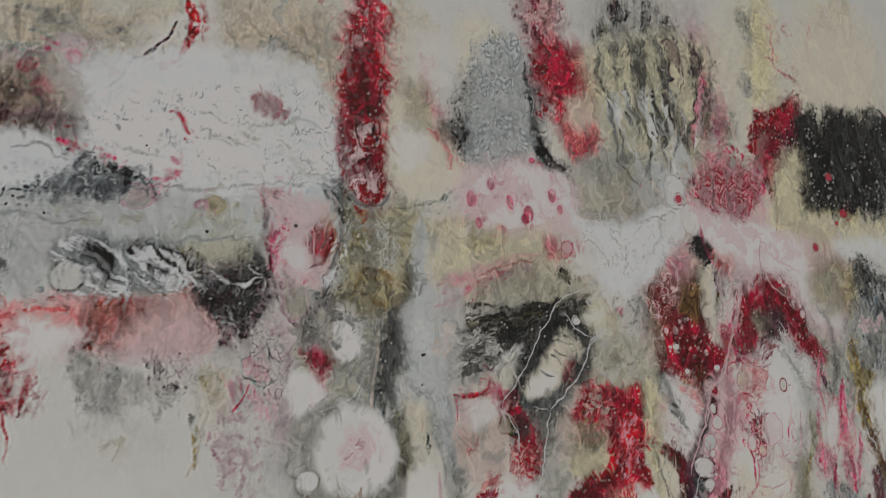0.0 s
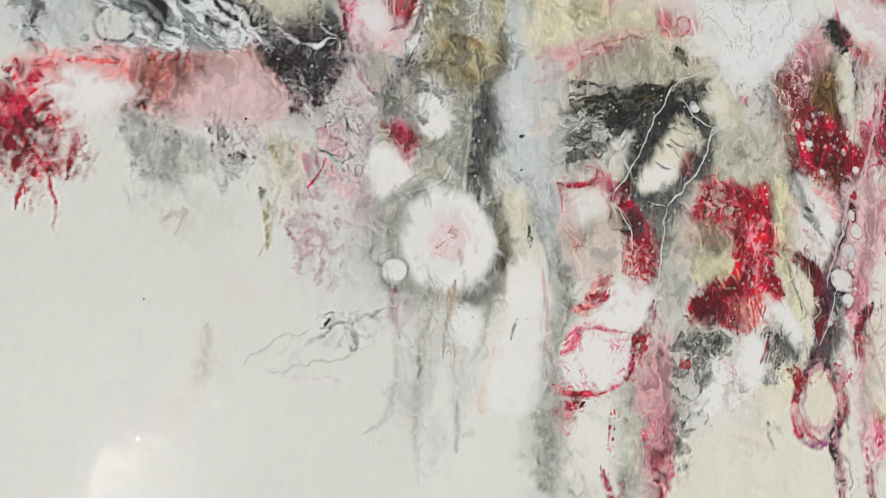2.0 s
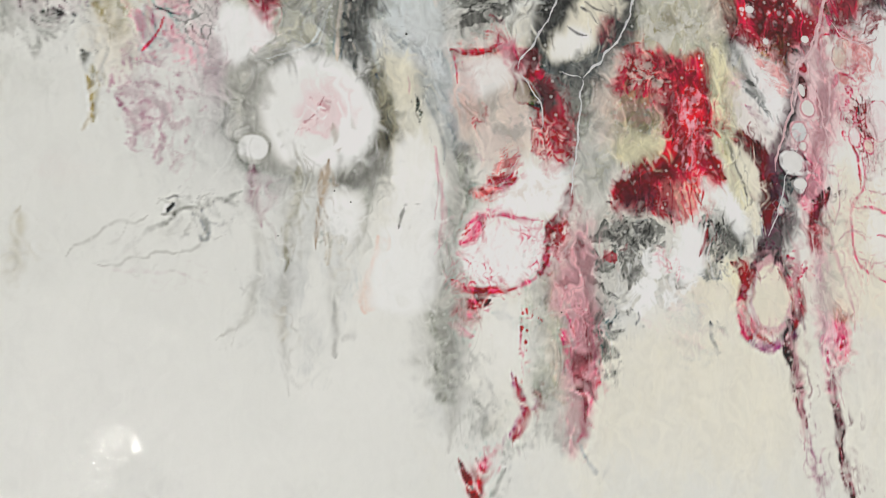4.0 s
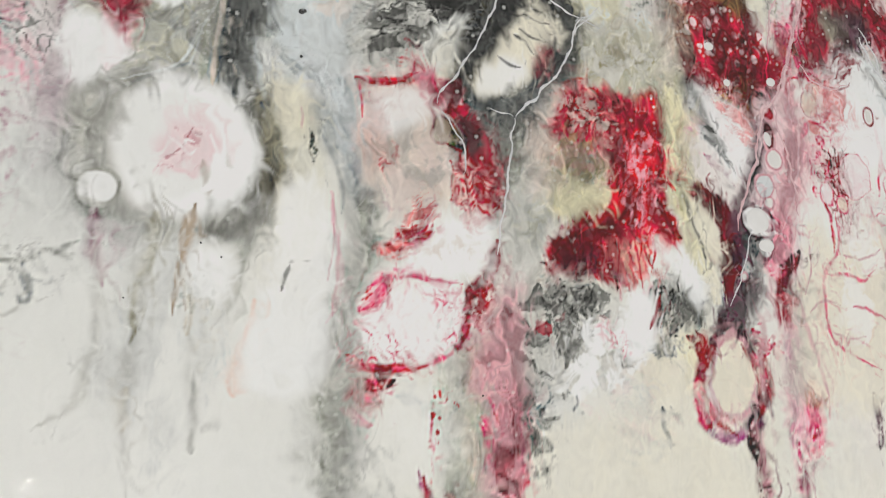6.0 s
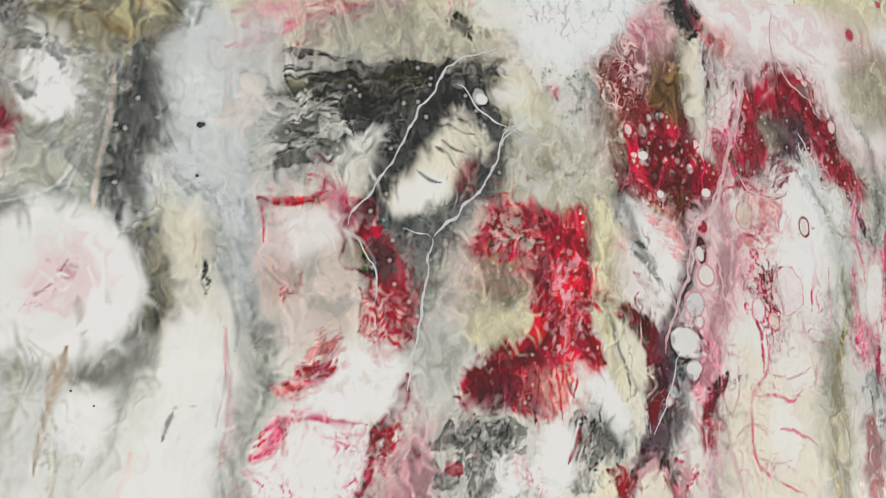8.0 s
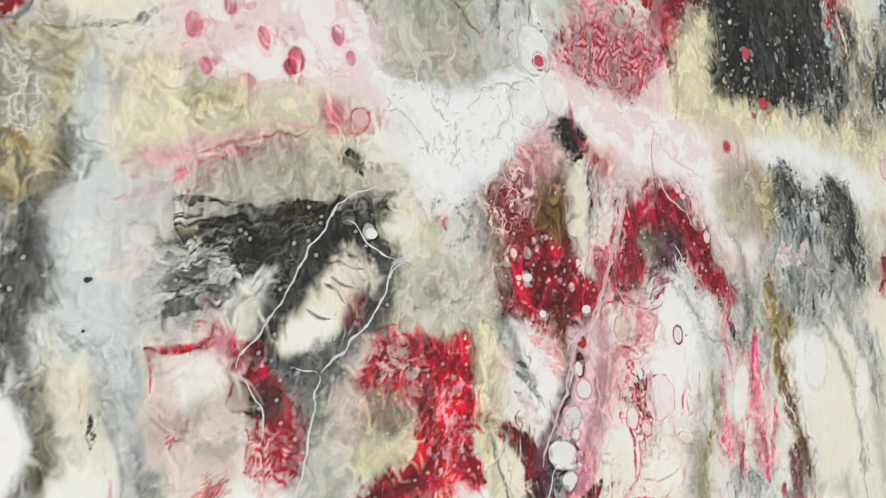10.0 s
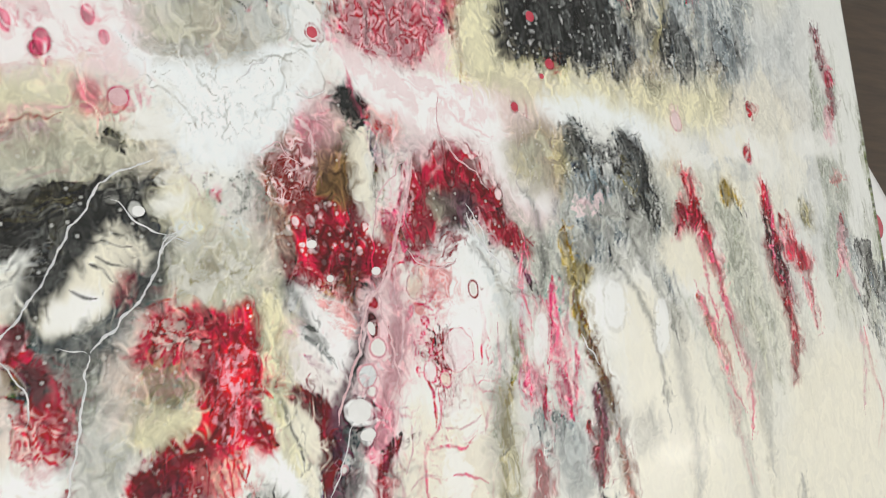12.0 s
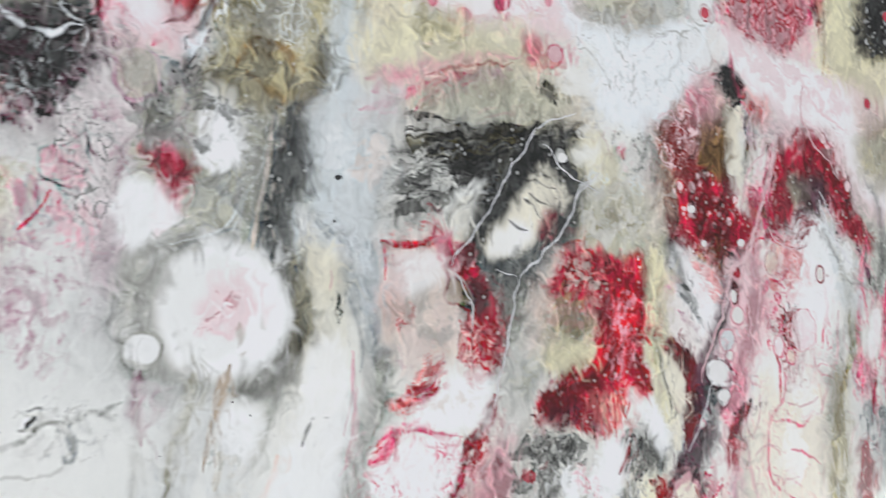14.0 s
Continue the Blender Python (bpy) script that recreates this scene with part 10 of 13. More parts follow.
# chain of white cells down the dark vein
shape("petal", 0.7, 8.9, 3.6, (), 208.4, -28, 239.4, -22.4, 244.4, -62.5, 228.9, -101.8, 203.3, -109.2, 185.1, -101.5, 199.2, -63.4)
thread("damson", 5.6, 4.3, 0.92, 0.6, 1.3, 215.9, -31.6, 209, -55.4, 197.3, -78.8, 182.3, -101.5, 177.4, -127.3, 187.4, -146)
thread("iron", 2.6, 2.6, 0.8, 0.6, 1.3, 210.9, -55.4, 196.4, -86.5, 184.3, -116.4, 186.1, -140.4)
thread("garnet", 2.2, 1.8, 0.8, 0.6, 1.3, 230, -54.9, 229.9, -78.5, 221.4, -105.6, 212.5, -128.3)
bubble("garnet", "dusty", 218.3, -36.2, 4.1, 5, 2, 1.6, 0.95)
bubble("blood", "dusty", 216.2, -53.3, 4, 9.9, 2, 1.6, 0.95)
bubble("milk", "dusty", 219, -70, 5.8, 6.7, 1, 1.6, 0.95)
bubble("mist", "dusty", 206.7, -89.5, 7.4, 7.9, 0, 1.5, 0.95)
bubble("milk", "dusty", 209.1, -101.7, 3.9, 3.5, 0, 1.5, 0.95)
bubble("milk", "dusty", 179.1, -152.9, 2.1, 2.5, -3, 1.4, 0.95)
bubble("snow", "damson", 196.8, -114.8, 9.4, 12.4, 59, 3, 0.95)
bubble("snow", "damson", 201.3, -132.8, 6, 6.4, -2, 2.1, 0.95)
shape("dusty", 0.9, 5.3, 3.5, (), 233.2, -14.6, 246.4, -17.2, 249.6, -54.3, 239.1, -86.3, 223.8, -117.1, 209.2, -146.8, 200.7, -168.5, 208.3, -183.6, 215, -198.6, 205.5, -187, 197.8, -161.1, 214, -120.7, 227.4, -82.4, 234.1, -46.8)
thread("petal", 1.9, 1.4, 0.85, 0.5, 1.4, 266.3, 98.2, 267.6, 67.9, 253, 32.2, 241.7, 2.2, 232.4, -20.8, 213.3, -36.4, 207, -63.3, 192.1, -90.3)
thread("petal", 1.4, 0.9, 0.8, 0.5, 1.4, 249.3, -26, 242.3, -62.5, 233.9, -94.1, 219.4, -120.8)
shape("garnet", 0.95, 3, 2.1, (), 232.6, -134.1, 217.9, -147.2, 204, -165.1, 207.1, -185.3, 215.7, -178.6, 216.4, -159.1)
thread("dusty", 3.3, 2, 0.8, 0.6, 1.2, 182.9, -167.5, 190.5, -189.6, 183.8, -213.9, 183.1, -234.7)
bubble("cream", "dusty", 160.6, -218.6, 17.3, 24.3, -5, 3.9, 0.95)
thread("garnet", 1.9, 1.5, 0.85, 0.6, 1.1, 146, -200.1, 137.7, -213.1, 133.5, -229.4)
thread("garnet", 2.4, 1.6, 0.8, 0.6, 1.2, 169.2, -198.6, 179.3, -213.4, 181.3, -234.5)
# arch on the red lace
shape("petal", 0.85, 13.1, 5.5, (), 334.8, 135.2, 440.4, 151.5, 415.9, 23.4, 373, 33.9, 345.8, 72.2, 316.9, 95.9, 273.8, 72.9, 266.3, 98.2)
shape("snow", 0.8, 7.9, 5.7, (), 358.2, 92, 408.5, 88.6, 416.8, 28.2, 374.6, 43.1, 355.1, 73.2)
shape("garnet", 0.95, 5.7, 5.2, (), 273, 59.8, 301.7, 79.7, 330.1, 86.7, 343.2, 67.3, 353, 32.2, 389.3, -1.3, 375.2, -6.6, 343, 15.8, 318.5, 31.5, 293.4, 16.5, 270.5, 3.4, 250.4, -10.4, 259.8, 19.4, 268.4, 42.1)
shape("iron", 0.85, 7.2, 4.1, (), 296.1, 53.5, 321.7, 51.7, 331.5, 32.6, 311.9, 19.2, 289.8, 22.6, 283.3, 39.3)
shape("lichen", 0.6, 6.1, 4.1, (), 286.2, 43.8, 304.1, 49.9, 307.1, 32.7, 288.7, 22.5)
shape("damson", 0.8, 4.7, 4.2, ("mottle", 0, 7.3, 0.42), 309.2, 46, 332.2, 43.8, 333.2, 28.3, 311.6, 24.4)
thread("crimson", 3.6, 2.6, 0.9, 0.5, 1.6, 268.9, 37.9, 275.3, 60, 302.3, 76.2, 332.6, 83.4, 343.2, 67.3)
thread("garnet", 4.4, 2.7, 0.85, 0.6, 1.6, 346.6, 58.6, 360.1, 30.5, 390.6, -1.2)
thread("petal", 1.6, 1.1, 0.85, 0.5, 1.6, 322.8, 96.7, 343.5, 76.5, 357.4, 50.6, 388.8, 16.9)
thread("dusty", 2.1, 1.6, 0.7, 0.5, 1.6, 331.9, 34.9, 339, 13.3, 365, -11.6, 386, -26.1)
thread("garnet", 2.1, 1.6, 0.85, 0.5, 1.6, 285.7, 78.7, 298.5, 89.1, 319.1, 91.7)
bubble("petal", "garnet", 344.5, 105, 6.1, 7.9, 8, 1.7, 0.95)
bubble("petal", "garnet", 327, 85.4, 3.2, 4.2, 7, 1.6, 0.95)
bubble("petal", "garnet", 356.6, 46, 3.8, 5, 5, 1.6, 0.95)
bubble("petal", "garnet", 354.7, 107.8, 2.8, 3.6, 8, 1.7, 0.95)
bubble("petal", "garnet", 334.7, 115.7, 3.8, 5, 8, 1.6, 0.95)
shape("snow", 0.9, 9.1, 5, (), 286.1, 5.3, 321.9, 16.4, 341.4, -8.5, 340, -51.8, 318.3, -77.6, 281.7, -61.6, 276.2, -24.7)
shape("mist", 0.6, 7.4, 5.3, ("mottle", 0, 15.8, 0.45), 321.2, 12, 360.4, -3, 384.8, -32.9, 373.3, -68.3, 338.5, -60.4, 327.3, -22.3)
shape("salmon", 0.7, 4.4, 3.9, ("mottle", 0, 11.6, 0.5), 251, -13.6, 290.4, -2.9, 297.8, -27.9, 272, -53.7, 251.8, -46.2)
bubble("cream", "garnet", 258.8, -26.4, 7.2, 9.5, 3, 1, 0.6)
shape("garnet", 0.8, 3.5, 4, ("streak", 18, 4, 0.45), 259.3, 7.6, 304.4, 15.1, 313.3, -1.5, 278.1, -12.1)
thread("garnet", 1.5, 1, 0.8, 0.5, 1.5, 263.5, -0.5, 278.4, -10, 297.6, -11, 304, -6.4)
shape("petal", 0.9, 2.4, 2.9, ("net", 0, 4.8, 0.3), 289.8, -7.2, 305.5, -14.8, 295.2, -44.7, 264.9, -66, 248.5, -70.3, 261.8, -49.9)
shape("garnet", 0.85, 2.8, 3.8, ("net", 0, 7.1, 0.24), 264.3, -70.1, 292.4, -63.5, 295.1, -81.9, 281, -102.2, 282.7, -126.1, 270.6, -117.9, 266.1, -94.1)
bubble("snow", "rose", 294.1, -81.1, 15.5, 16.5, 0, 1, 0.7)
bubble("milk", "garnet", 316.8, -33.4, 4.1, 6.1, 2, 1.5, 0.95)
bubble("snow", "rose", 263.5, -94.1, 5.6, 7.9, 0, 1.4, 0.8)
bubble("cream", "rose", 277.7, -102.1, 4.7, 5.7, 0, 1.4, 0.8)
shape("cream", 0.85, 9.9, 4.5, (), 242, -117.4, 265.6, -133.5, 311.5, -118.7, 313.5, -174.9, 301.3, -247.3, 220.3, -238.7, 217, -191.5, 231.7, -155.3)
shape("snow", 0.6, 7.5, 4.7, ("mottle", 0, 18.6, 0.45), 273.2, -118, 310.9, -122.7, 307.9, -174.5, 280.2, -211.3, 259.9, -171.9)
thread("rose", 1.6, 1.1, 0.85, 0.5, 1.4, 269.6, -114, 267.7, -133.6, 253.4, -152.4, 247.7, -171.2, 251, -197.7, 269.8, -210.4, 294.3, -223.9)
thread("rose", 1.4, 0.9, 0.8, 0.5, 1.4, 253.2, -154.3, 273.4, -152.5, 288.6, -157.9, 300.8, -150.5)
thread("rose", 1.2, 0.9, 0.75, 0.5, 1.4, 275, -176.6, 290.7, -179.4, 307.6, -190.2)
thread("dusty", 1.5, 1, 0.7, 0.5, 1.5, 337.8, -64.7, 333.7, -102.5, 315.6, -135, 310.7, -150.9)
thread("dusty", 2.1, 1.3, 0.7, 0.6, 1.3, 224.7, -169.9, 230.6, -199.8, 237.3, -222.4, 239.7, -240.8)
shape("lichen", 0.7, 9.7, 4.9, (), 322.9, -118.9, 349, -119.3, 344.7, -176.6, 344.4, -251.9, 313.2, -248.6, 313.3, -182.7)
shape("khaki", 0.6, 5.8, 3.9, ("streak", -93, 4.4, 0.5), 327.9, -123.1, 345.3, -123.4, 341.8, -176.4, 340.6, -247.6, 318.2, -245.3, 321.9, -175.3)
shape("gold", 0.5, 4.5, 3, ("mottle", 0, 7, 0.4), 334.4, -119.1, 346.8, -115.1, 343.9, -131.7, 333.1, -133.4)
shape("dove", 0.5, 7.6, 3.4, (), 216, -162, 227.2, -170, 224.7, -206.7, 217.9, -238.4, 206.1, -237.2, 213.6, -198.5)
# foam and river, far left; foam paleness is part pigment, part gloss haze put into colour
shape("foam", 0.85, 9.7, 6.8, (), -424.4, 254.9, -250.1, 282.8, -198.7, 242.3, -189.2, 179.5, -241, 153.9, -349.3, 153.9, -380, 165.2, -410.2, 190.2)
shape("lichen", 0.6, 7.9, 6.9, ("mottle", 0, 19.8, 0.5), -318.2, 226.2, -280.1, 216, -240.5, 210.5, -245.9, 173.9, -294.4, 164.1, -327.1, 190.3)
shape("snow", 0.8, 4.8, 6.8, ("mottle", 0, 16.4, 0.5), -406.8, 223.9, -219.4, 260.8, -199.9, 173.2, -335.9, 160, -393.1, 182.8)
shape("lead", 0.6, 3.9, 5.9, ("net", 0, 22.6, 0.07), -406.6, 214.4, -209.1, 251.6, -199.9, 173.2, -335.9, 155.2)
shape("damson", 0.6, 10.2, 4.3, (), -502.5, 224.1, -452, 222.2, -410.4, 199.6, -426.6, 188.2, -462.8, 193.1, -499.8, 166.2)
shape("mink", 0.6, 10.4, 4.3, (), -503.3, 242.2, -428.4, 249.4, -410.8, 213.8, -439.5, 210, -501.8, 210.6)
shape("foam", 0.85, 6, 4.3, (), -492.6, 171.4, -470.5, 192.1, -430.5, 183.1, -379.9, 160.5, -353.6, 151.1, -405, 153.3, -461.1, 147.9, -490.7, 127.5)
shape("slate", 0.85, 6.2, 4.4, ("mottle", 0, 7.9, 0.42), -445.5, 149.4, -413.9, 175.7, -384.4, 171.9, -354.6, 153.5, -383.6, 134.3, -425.1, 137.7)
shape("damson", 0.5, 5.4, 3.6, ("mottle", 0, 6.3, 0.5), -413.8, 171.1, -380, 165.2, -353.6, 148.8, -379.5, 144)
shape("soot", 0.7, 3.4, 2.5, ("beads", 0, 10.1, 0.35), -488.1, 154.1, -438, 163.9, -400.8, 149.1, -437, 132.1, -487, 130)
shape("mist", 0.8, 8, 5.3, (), -494.7, 133.7, -425.1, 137.7, -349, 137.3, -260.9, 142.2, -261, 112.3, -326.4, 103.3, -383, 104.3, -443.5, 91.4, -493, 97)
shape("lichen", 0.6, 7.3, 5.5, ("mottle", 0, 18.3, 0.48), -433, 132.4, -353.3, 129.8, -299.1, 143.9, -260.9, 132.2, -289.6, 115.3, -361.7, 110.4, -412.3, 115.9)
bubble("dove", "mauve", -366.6, 141.9, 10.9, 9.1, 5, 2.3, 0.7)
bubble("khaki", "dove", -303.7, 138.6, 9.6, 7.6, 5, 2.4, 0.7)
bubble("mauve", "dusty", -315.3, 137.7, 5.7, 4.7, 5, 1.4, 0.7)
thread("rose", 3.1, 1.8, 0.85, 0.6, 1.3, -430.6, 185.4, -420.3, 184.3, -409.8, 178.5)
thread("rose", 2.7, 1.8, 0.85, 0.6, 1.3, -395.1, 175.4, -388.7, 173.8, -383.5, 172)
thread("red", 2.4, 1.4, 0.85, 0.6, 1.4, -341.1, 218.2, -331, 212.1, -326.3, 200.2, -329.4, 192.5)
thread("rose", 2.8, 1.4, 0.8, 0.6, 1.4, -342.9, 183.6, -335.1, 167.4, -342.6, 158.4, -360.3, 156.7)
thread("lead", 2.4, 1.5, 0.7, 0.6, 3.9, -353.6, 151.1, -308.4, 152.9, -260.8, 159.7, -200.1, 162.8)
thread("foam", 3.5, 2, 0.9, 0.6, 4, -326.9, 158.5, -294.4, 151.7, -241, 155, -200, 168)
shape("garnet", 0.8, 4.1, 3.1, (), -270.3, 243, -250.4, 240.5, -240.4, 226.2, -255.5, 219, -267.9, 227.8)
shape("dusty", 0.8, 5, 3, (), -263.2, 157, -246, 156, -246.1, 143.4, -260.9, 142.2)
shape("iron", 0.92, 6.5, 4.7, (), -348.5, 97.2, -308, 73.4, -270.7, 101.9, -258.7, 87.9, -261.2, 70.7, -275.6, 34.3, -303.3, 38.3, -317, 61.3, -348.2, 73.9, -361.4, 91.8)
shape("lead", 0.85, 6.1, 5.2, (), -428, 101.3, -391.4, 106, -361.4, 91.8, -308, 68.7, -360.9, 61.9, -402.6, 58, -423.4, 79.3)
shape("soot", 0.85, 4.3, 4.3, ("streak", -50, 4.3, 0.3), -407.7, 98.1, -387, 94.9, -381.6, 76.9, -389.8, 71.1, -399.2, 85.1)
shape("soot", 0.8, 4.5, 4.5, ("streak", -34, 4.5, 0.4), -361.5, 96.4, -335.1, 88.6, -321.6, 68.1, -343.8, 74.1)
shape("foam", 0.9, 3.6, 4.4, ("streak", -35, 4.4, 0.5), -428.1, 105.8, -361.6, 101, -308, 71.1, -280.2, 62.7, -360.9, 59.6, -422.8, 61.6)
bubble("milk", "dusk", -417.2, 74.3, 11, 12.7, 3, 2.5, 0.85)
shape("lichen", 0.8, 6.6, 3.8, (), -317.4, 108.6, -284.9, 115.6, -270.7, 101.9, -289.6, 88.7, -312.7, 89.8)
shape("mist", 0.7, 7.4, 4.1, (), -489.5, 101.5, -443.6, 95.8, -427.1, 70.2, -442.3, 56.4, -487.8, 63.1)
shape("iron", 0.7, 4.9, 3.2, ("mottle", 0, 6.5, 0.45), -482.5, 110.7, -463.4, 107.7, -458.8, 86.1, -465.2, 55.6, -476.8, 63.6)
shape("terra", 0.8, 10.6, 4.4, (), -410.3, 44.4, -369.3, 53.8, -317, 56.6, -303.3, 38.3, -316.7, 14.9, -360.2, 14.4, -389.4, 18.4)
shape("rust", 0.5, 7.7, 4.3, (), -406.3, 44.5, -377.6, 45.4, -364.6, 27.8, -389.5, 22.9)
shape("petal", 0.7, 9.8, 4.4, (), -364.8, 41.3, -317, 51.9, -307.8, 24.3, -347.2, 5.5, -381, 9.7)
shape("snow", 0.9, 7.4, 3.3, (), -460.8, 38.6, -422.2, 39.7, -405.8, 27, -421.3, 9.4, -448.5, 13.3)
shape("salmon", 0.7, 6.5, 3.3, (), -479.7, 44.4, -442.1, 49.9, -406.3, 44.5, -410, 31.2, -441.7, 39.1, -471.8, 34.1)
shape("crimson", 0.9, 3.2, 3.2, ("mottle", 0, 13.4, 0.35), -486.7, 37.9, -464.7, 42.8, -455.1, 38.8, -467.8, 25.7, -455.7, 4.8, -466.3, -11.9, -483.8, -28.2)
thread("crimson", 2.8, 1.2, 0.9, 0.5, 1.2, -440.3, -3.6, -442.9, -16.2, -446.9, -32)
shape("damson", 0.85, 5.7, 4.7, ("mottle", 0, 9.4, 0.38), -312.5, 56.8, -275.5, 67.7, -258.9, 63.5, -270.9, 43.9, -280.3, 29.5, -303.3, 38.3)
shape("mist", 0.45, 2.8, 2.8, ("net", 0, 8.5, 0.16), -308, 61.6, -261.3, 63.5, -270.9, 29.6, -303.3, 29)
# lantern, pillar and the brown ground under it
shape("petal", 0.85, 7, 4, (), -258.4, 147.4, -205.5, 146.7, -200.9, 116.3, -201.5, 80.8, -241.8, 71.6, -256.3, 88, -253.7, 122.8)
shape("rose", 0.8, 4.9, 3.9, ("mottle", 0, 9.9, 0.4), -260.9, 132.2, -241.2, 138.7, -241.5, 103.7, -251.5, 73.6, -258.8, 83)
shape("garnet", 0.9, 4.1, 4.1, (), -216.2, 120.4, -200.7, 126.6, -201.2, 101, -214.1, 90.2, -224, 104.7)
shape("foam", 0.7, 5, 3, (), -248.9, 108.2, -231.6, 104.3, -226.8, 84.6, -246.6, 78.7)
shape("khaki", 0.75, 12.7, 6.4, (), -195.3, 137.3, -124.5, 148.1, -114.1, 122.1, -121.6, 68.9, -149.9, 42.2, -191.8, 51.1, -201.3, 96)
shape("dove", 0.6, 6.4, 5.3, ("mottle", 0, 12.8, 0.45), -190.1, 137.7, -130.3, 142.3, -137.6, 89, -170, 87.4)
shape("mist", 0.7, 3.2, 3.2, ("net", 0, 5.9, 0.2), -174.4, 128.4, -141.8, 130.8, -143.1, 88.7, -170, 87.4)
thread("bark", 2.6, 1.6, 0.8, 0.6, 1.6, -181.1, 66.6, -170.1, 84.8, -148.7, 80.7, -146.6, 62.8)
shape("foam", 0.85, 4.1, 4.1, ("streak", 69, 4.1, 0.4), -200.5, 136.8, -185.1, 122.5, -191, 91.4, -201.8, 65.8, -214.4, 70.2, -201.1, 106.1)
thread("mist", 6.5, 5.4, 0.8, 0.7, 4.3, -110.7, 138.4, -115.9, 106, -118.9, 69, -128.4, 32.5, -135.1, -3.1)
shape("garnet", 0.97, 3.8, 3.3, (), -187, 293, -158.2, 297.6, -154, 248.2, -158.6, 198.7, -149.4, 172.7, -152.1, 153.8, -171.3, 144.3, -188.5, 161.2, -193.2, 194.9, -186.9, 243.8)
shape("blood", 0.7, 3.3, 3.3, ("mottle", 0, 8.8, 0.5), -184.8, 265.9, -157.6, 258.8, -158.9, 209.4, -172.8, 197.1, -185.7, 222.4)
shape("petal", 0.9, 2.7, 3.2, ("mottle", 0, 8.1, 0.56), -191.4, 205.7, -158.6, 220.3, -149.4, 154.1, -179.3, 148.9)
thread("dusk", 2.1, 1.6, 0.8, 0.5, 1.6, -189.6, 161.1, -174, 145.2, -152.3, 148.5, -143.7, 159.9)
shape("cream", 0.85, 8, 5.7, (), -143.8, 249.6, -109.6, 248.6, -86.8, 228.9, -70.6, 191.3, -83.7, 162.3, -124.5, 148.1, -140.5, 173.6)
shape("snow", 0.7, 5.6, 4.5, (), -141.7, 227.8, -110.2, 231.7, -105.6, 198.9, -134.7, 179.5)
shape("khaki", 0.6, 6.9, 4.6, (), -126.2, 268.8, -102.9, 272.1, -98.5, 233.1, -116.4, 219.8, -130, 240.3)
thread("salmon", 4.1, 2.3, 0.8, 0.6, 1.7, -103.4, 226.9, -86.4, 212.1, -79.1, 187.7)
shape("iron", 0.85, 7.1, 4.7, (), -98.6, 230.3, -56.2, 241.2, -54.6, 209.9, -75.6, 213.3)
shape("mist", 0.85, 7.4, 5, (), -46.5, 315.5, 8.5, 324.4, 13.7, 246.9, 1.5, 207.2, -58.4, 195.4)
shape("lead", 0.9, 3.7, 3.7, ("net", 0, 8.1, 0.28), -49.6, 315, 11.9, 324.9, 11.8, 217.1, -58.4, 195.4)
thread("soot", 5.7, 3.2, 0.9, 0.6, 3.2, 7.4, 306, 14.4, 258.9, 18.8, 223.8, 40.1, 196.5)
shape("red", 0.92, 7.9, 5.3, (), 21.9, 326.5, 77.2, 335.4, 90.7, 281.1, 87.8, 225.3, 67.9, 208.1, 51.9, 221.4, 40.4, 250.1, 42.8, 286.8)
shape("salmon", 0.8, 5.3, 5.3, ("streak", -77, 6.6, 0.42), 55.7, 276.4, 89.7, 268.5, 78.9, 218.3, 51.9, 221.4)
shape("cream", 0.8, 8, 5.3, (), 55.3, 270.2, 83.6, 280.1, 88.3, 249.9, 66.9, 241.2)
# streaked falls
shape("straw", 0.8, 16.9, 7, (), 87.9, 337.1, 249.9, 363.1, 228.8, 240.6, 179.9, 216.3, 121.1, 216.6, 94.9, 244.5)
shape("dusk", 0.85, 7, 8.5, ("streak", -83, 9.2, 0.55), 102.4, 339.4, 241.6, 361.8, 218.7, 220.2, 120, 204.2, 103, 257.8)
shape("damson", 0.7, 7.4, 8.8, ("streak", -90, 8.8, 0.6), 169.8, 350.2, 258.2, 364.4, 237.5, 248, 174.2, 234.7)
shape("mist", 0.9, 5.5, 6.9, ("streak", -77, 5.5, 0.56), 97.9, 282, 211, 297.2, 206.9, 180.9, 131.3, 168.5, 106.2, 208.9)
shape("dove", 0.7, 13.3, 6.6, (), 43.4, 196.8, 135.1, 211.8, 161.3, 177.1, 143.1, 139.1, 72.6, 134.4)
shape("lichen", 0.6, 7.9, 6.6, ("mottle", 0, 17.1, 0.45), 63.3, 192.7, 134, 199.4, 129.2, 144.2, 73, 140.3)
shape("garnet", 0.85, 9.5, 6.3, (), 298, 241.4, 322.8, 271.1, 360.4, 292.8, 383.6, 299.2, 357.1, 268.2, 335, 231.8, 308.2, 222.4)
thread("garnet", 6.4, 3.2, 0.8, 0.6, 2.4, 381.9, 320.1, 349.1, 274.2, 329.7, 224.5, 328, 177.6)
shape("dusty", 0.8, 11.8, 5.9, (), 225.3, 208, 290.9, 217.4, 303.3, 182.3, 275.2, 154.2, 227.7, 157.2)
shape("garnet", 0.85, 4.4, 5.9, ("net", 0, 14.8, 0.25), 225.3, 208, 299.3, 218.2, 300.9, 162.5, 227, 150.9)
shape("cream", 0.9, 17.2, 6.9, (), 400.2, 387.2, 518.7, 406.2, 499.1, 284.4, 440.4, 277.7, 404.7, 287.7, 386.5, 320.7)
shape("straw", 0.8, 14.2, 6.3, (), 351.6, 226.6, 379.4, 236.2, 386.9, 161.9, 358.4, 146.6, 336.6, 178.3)
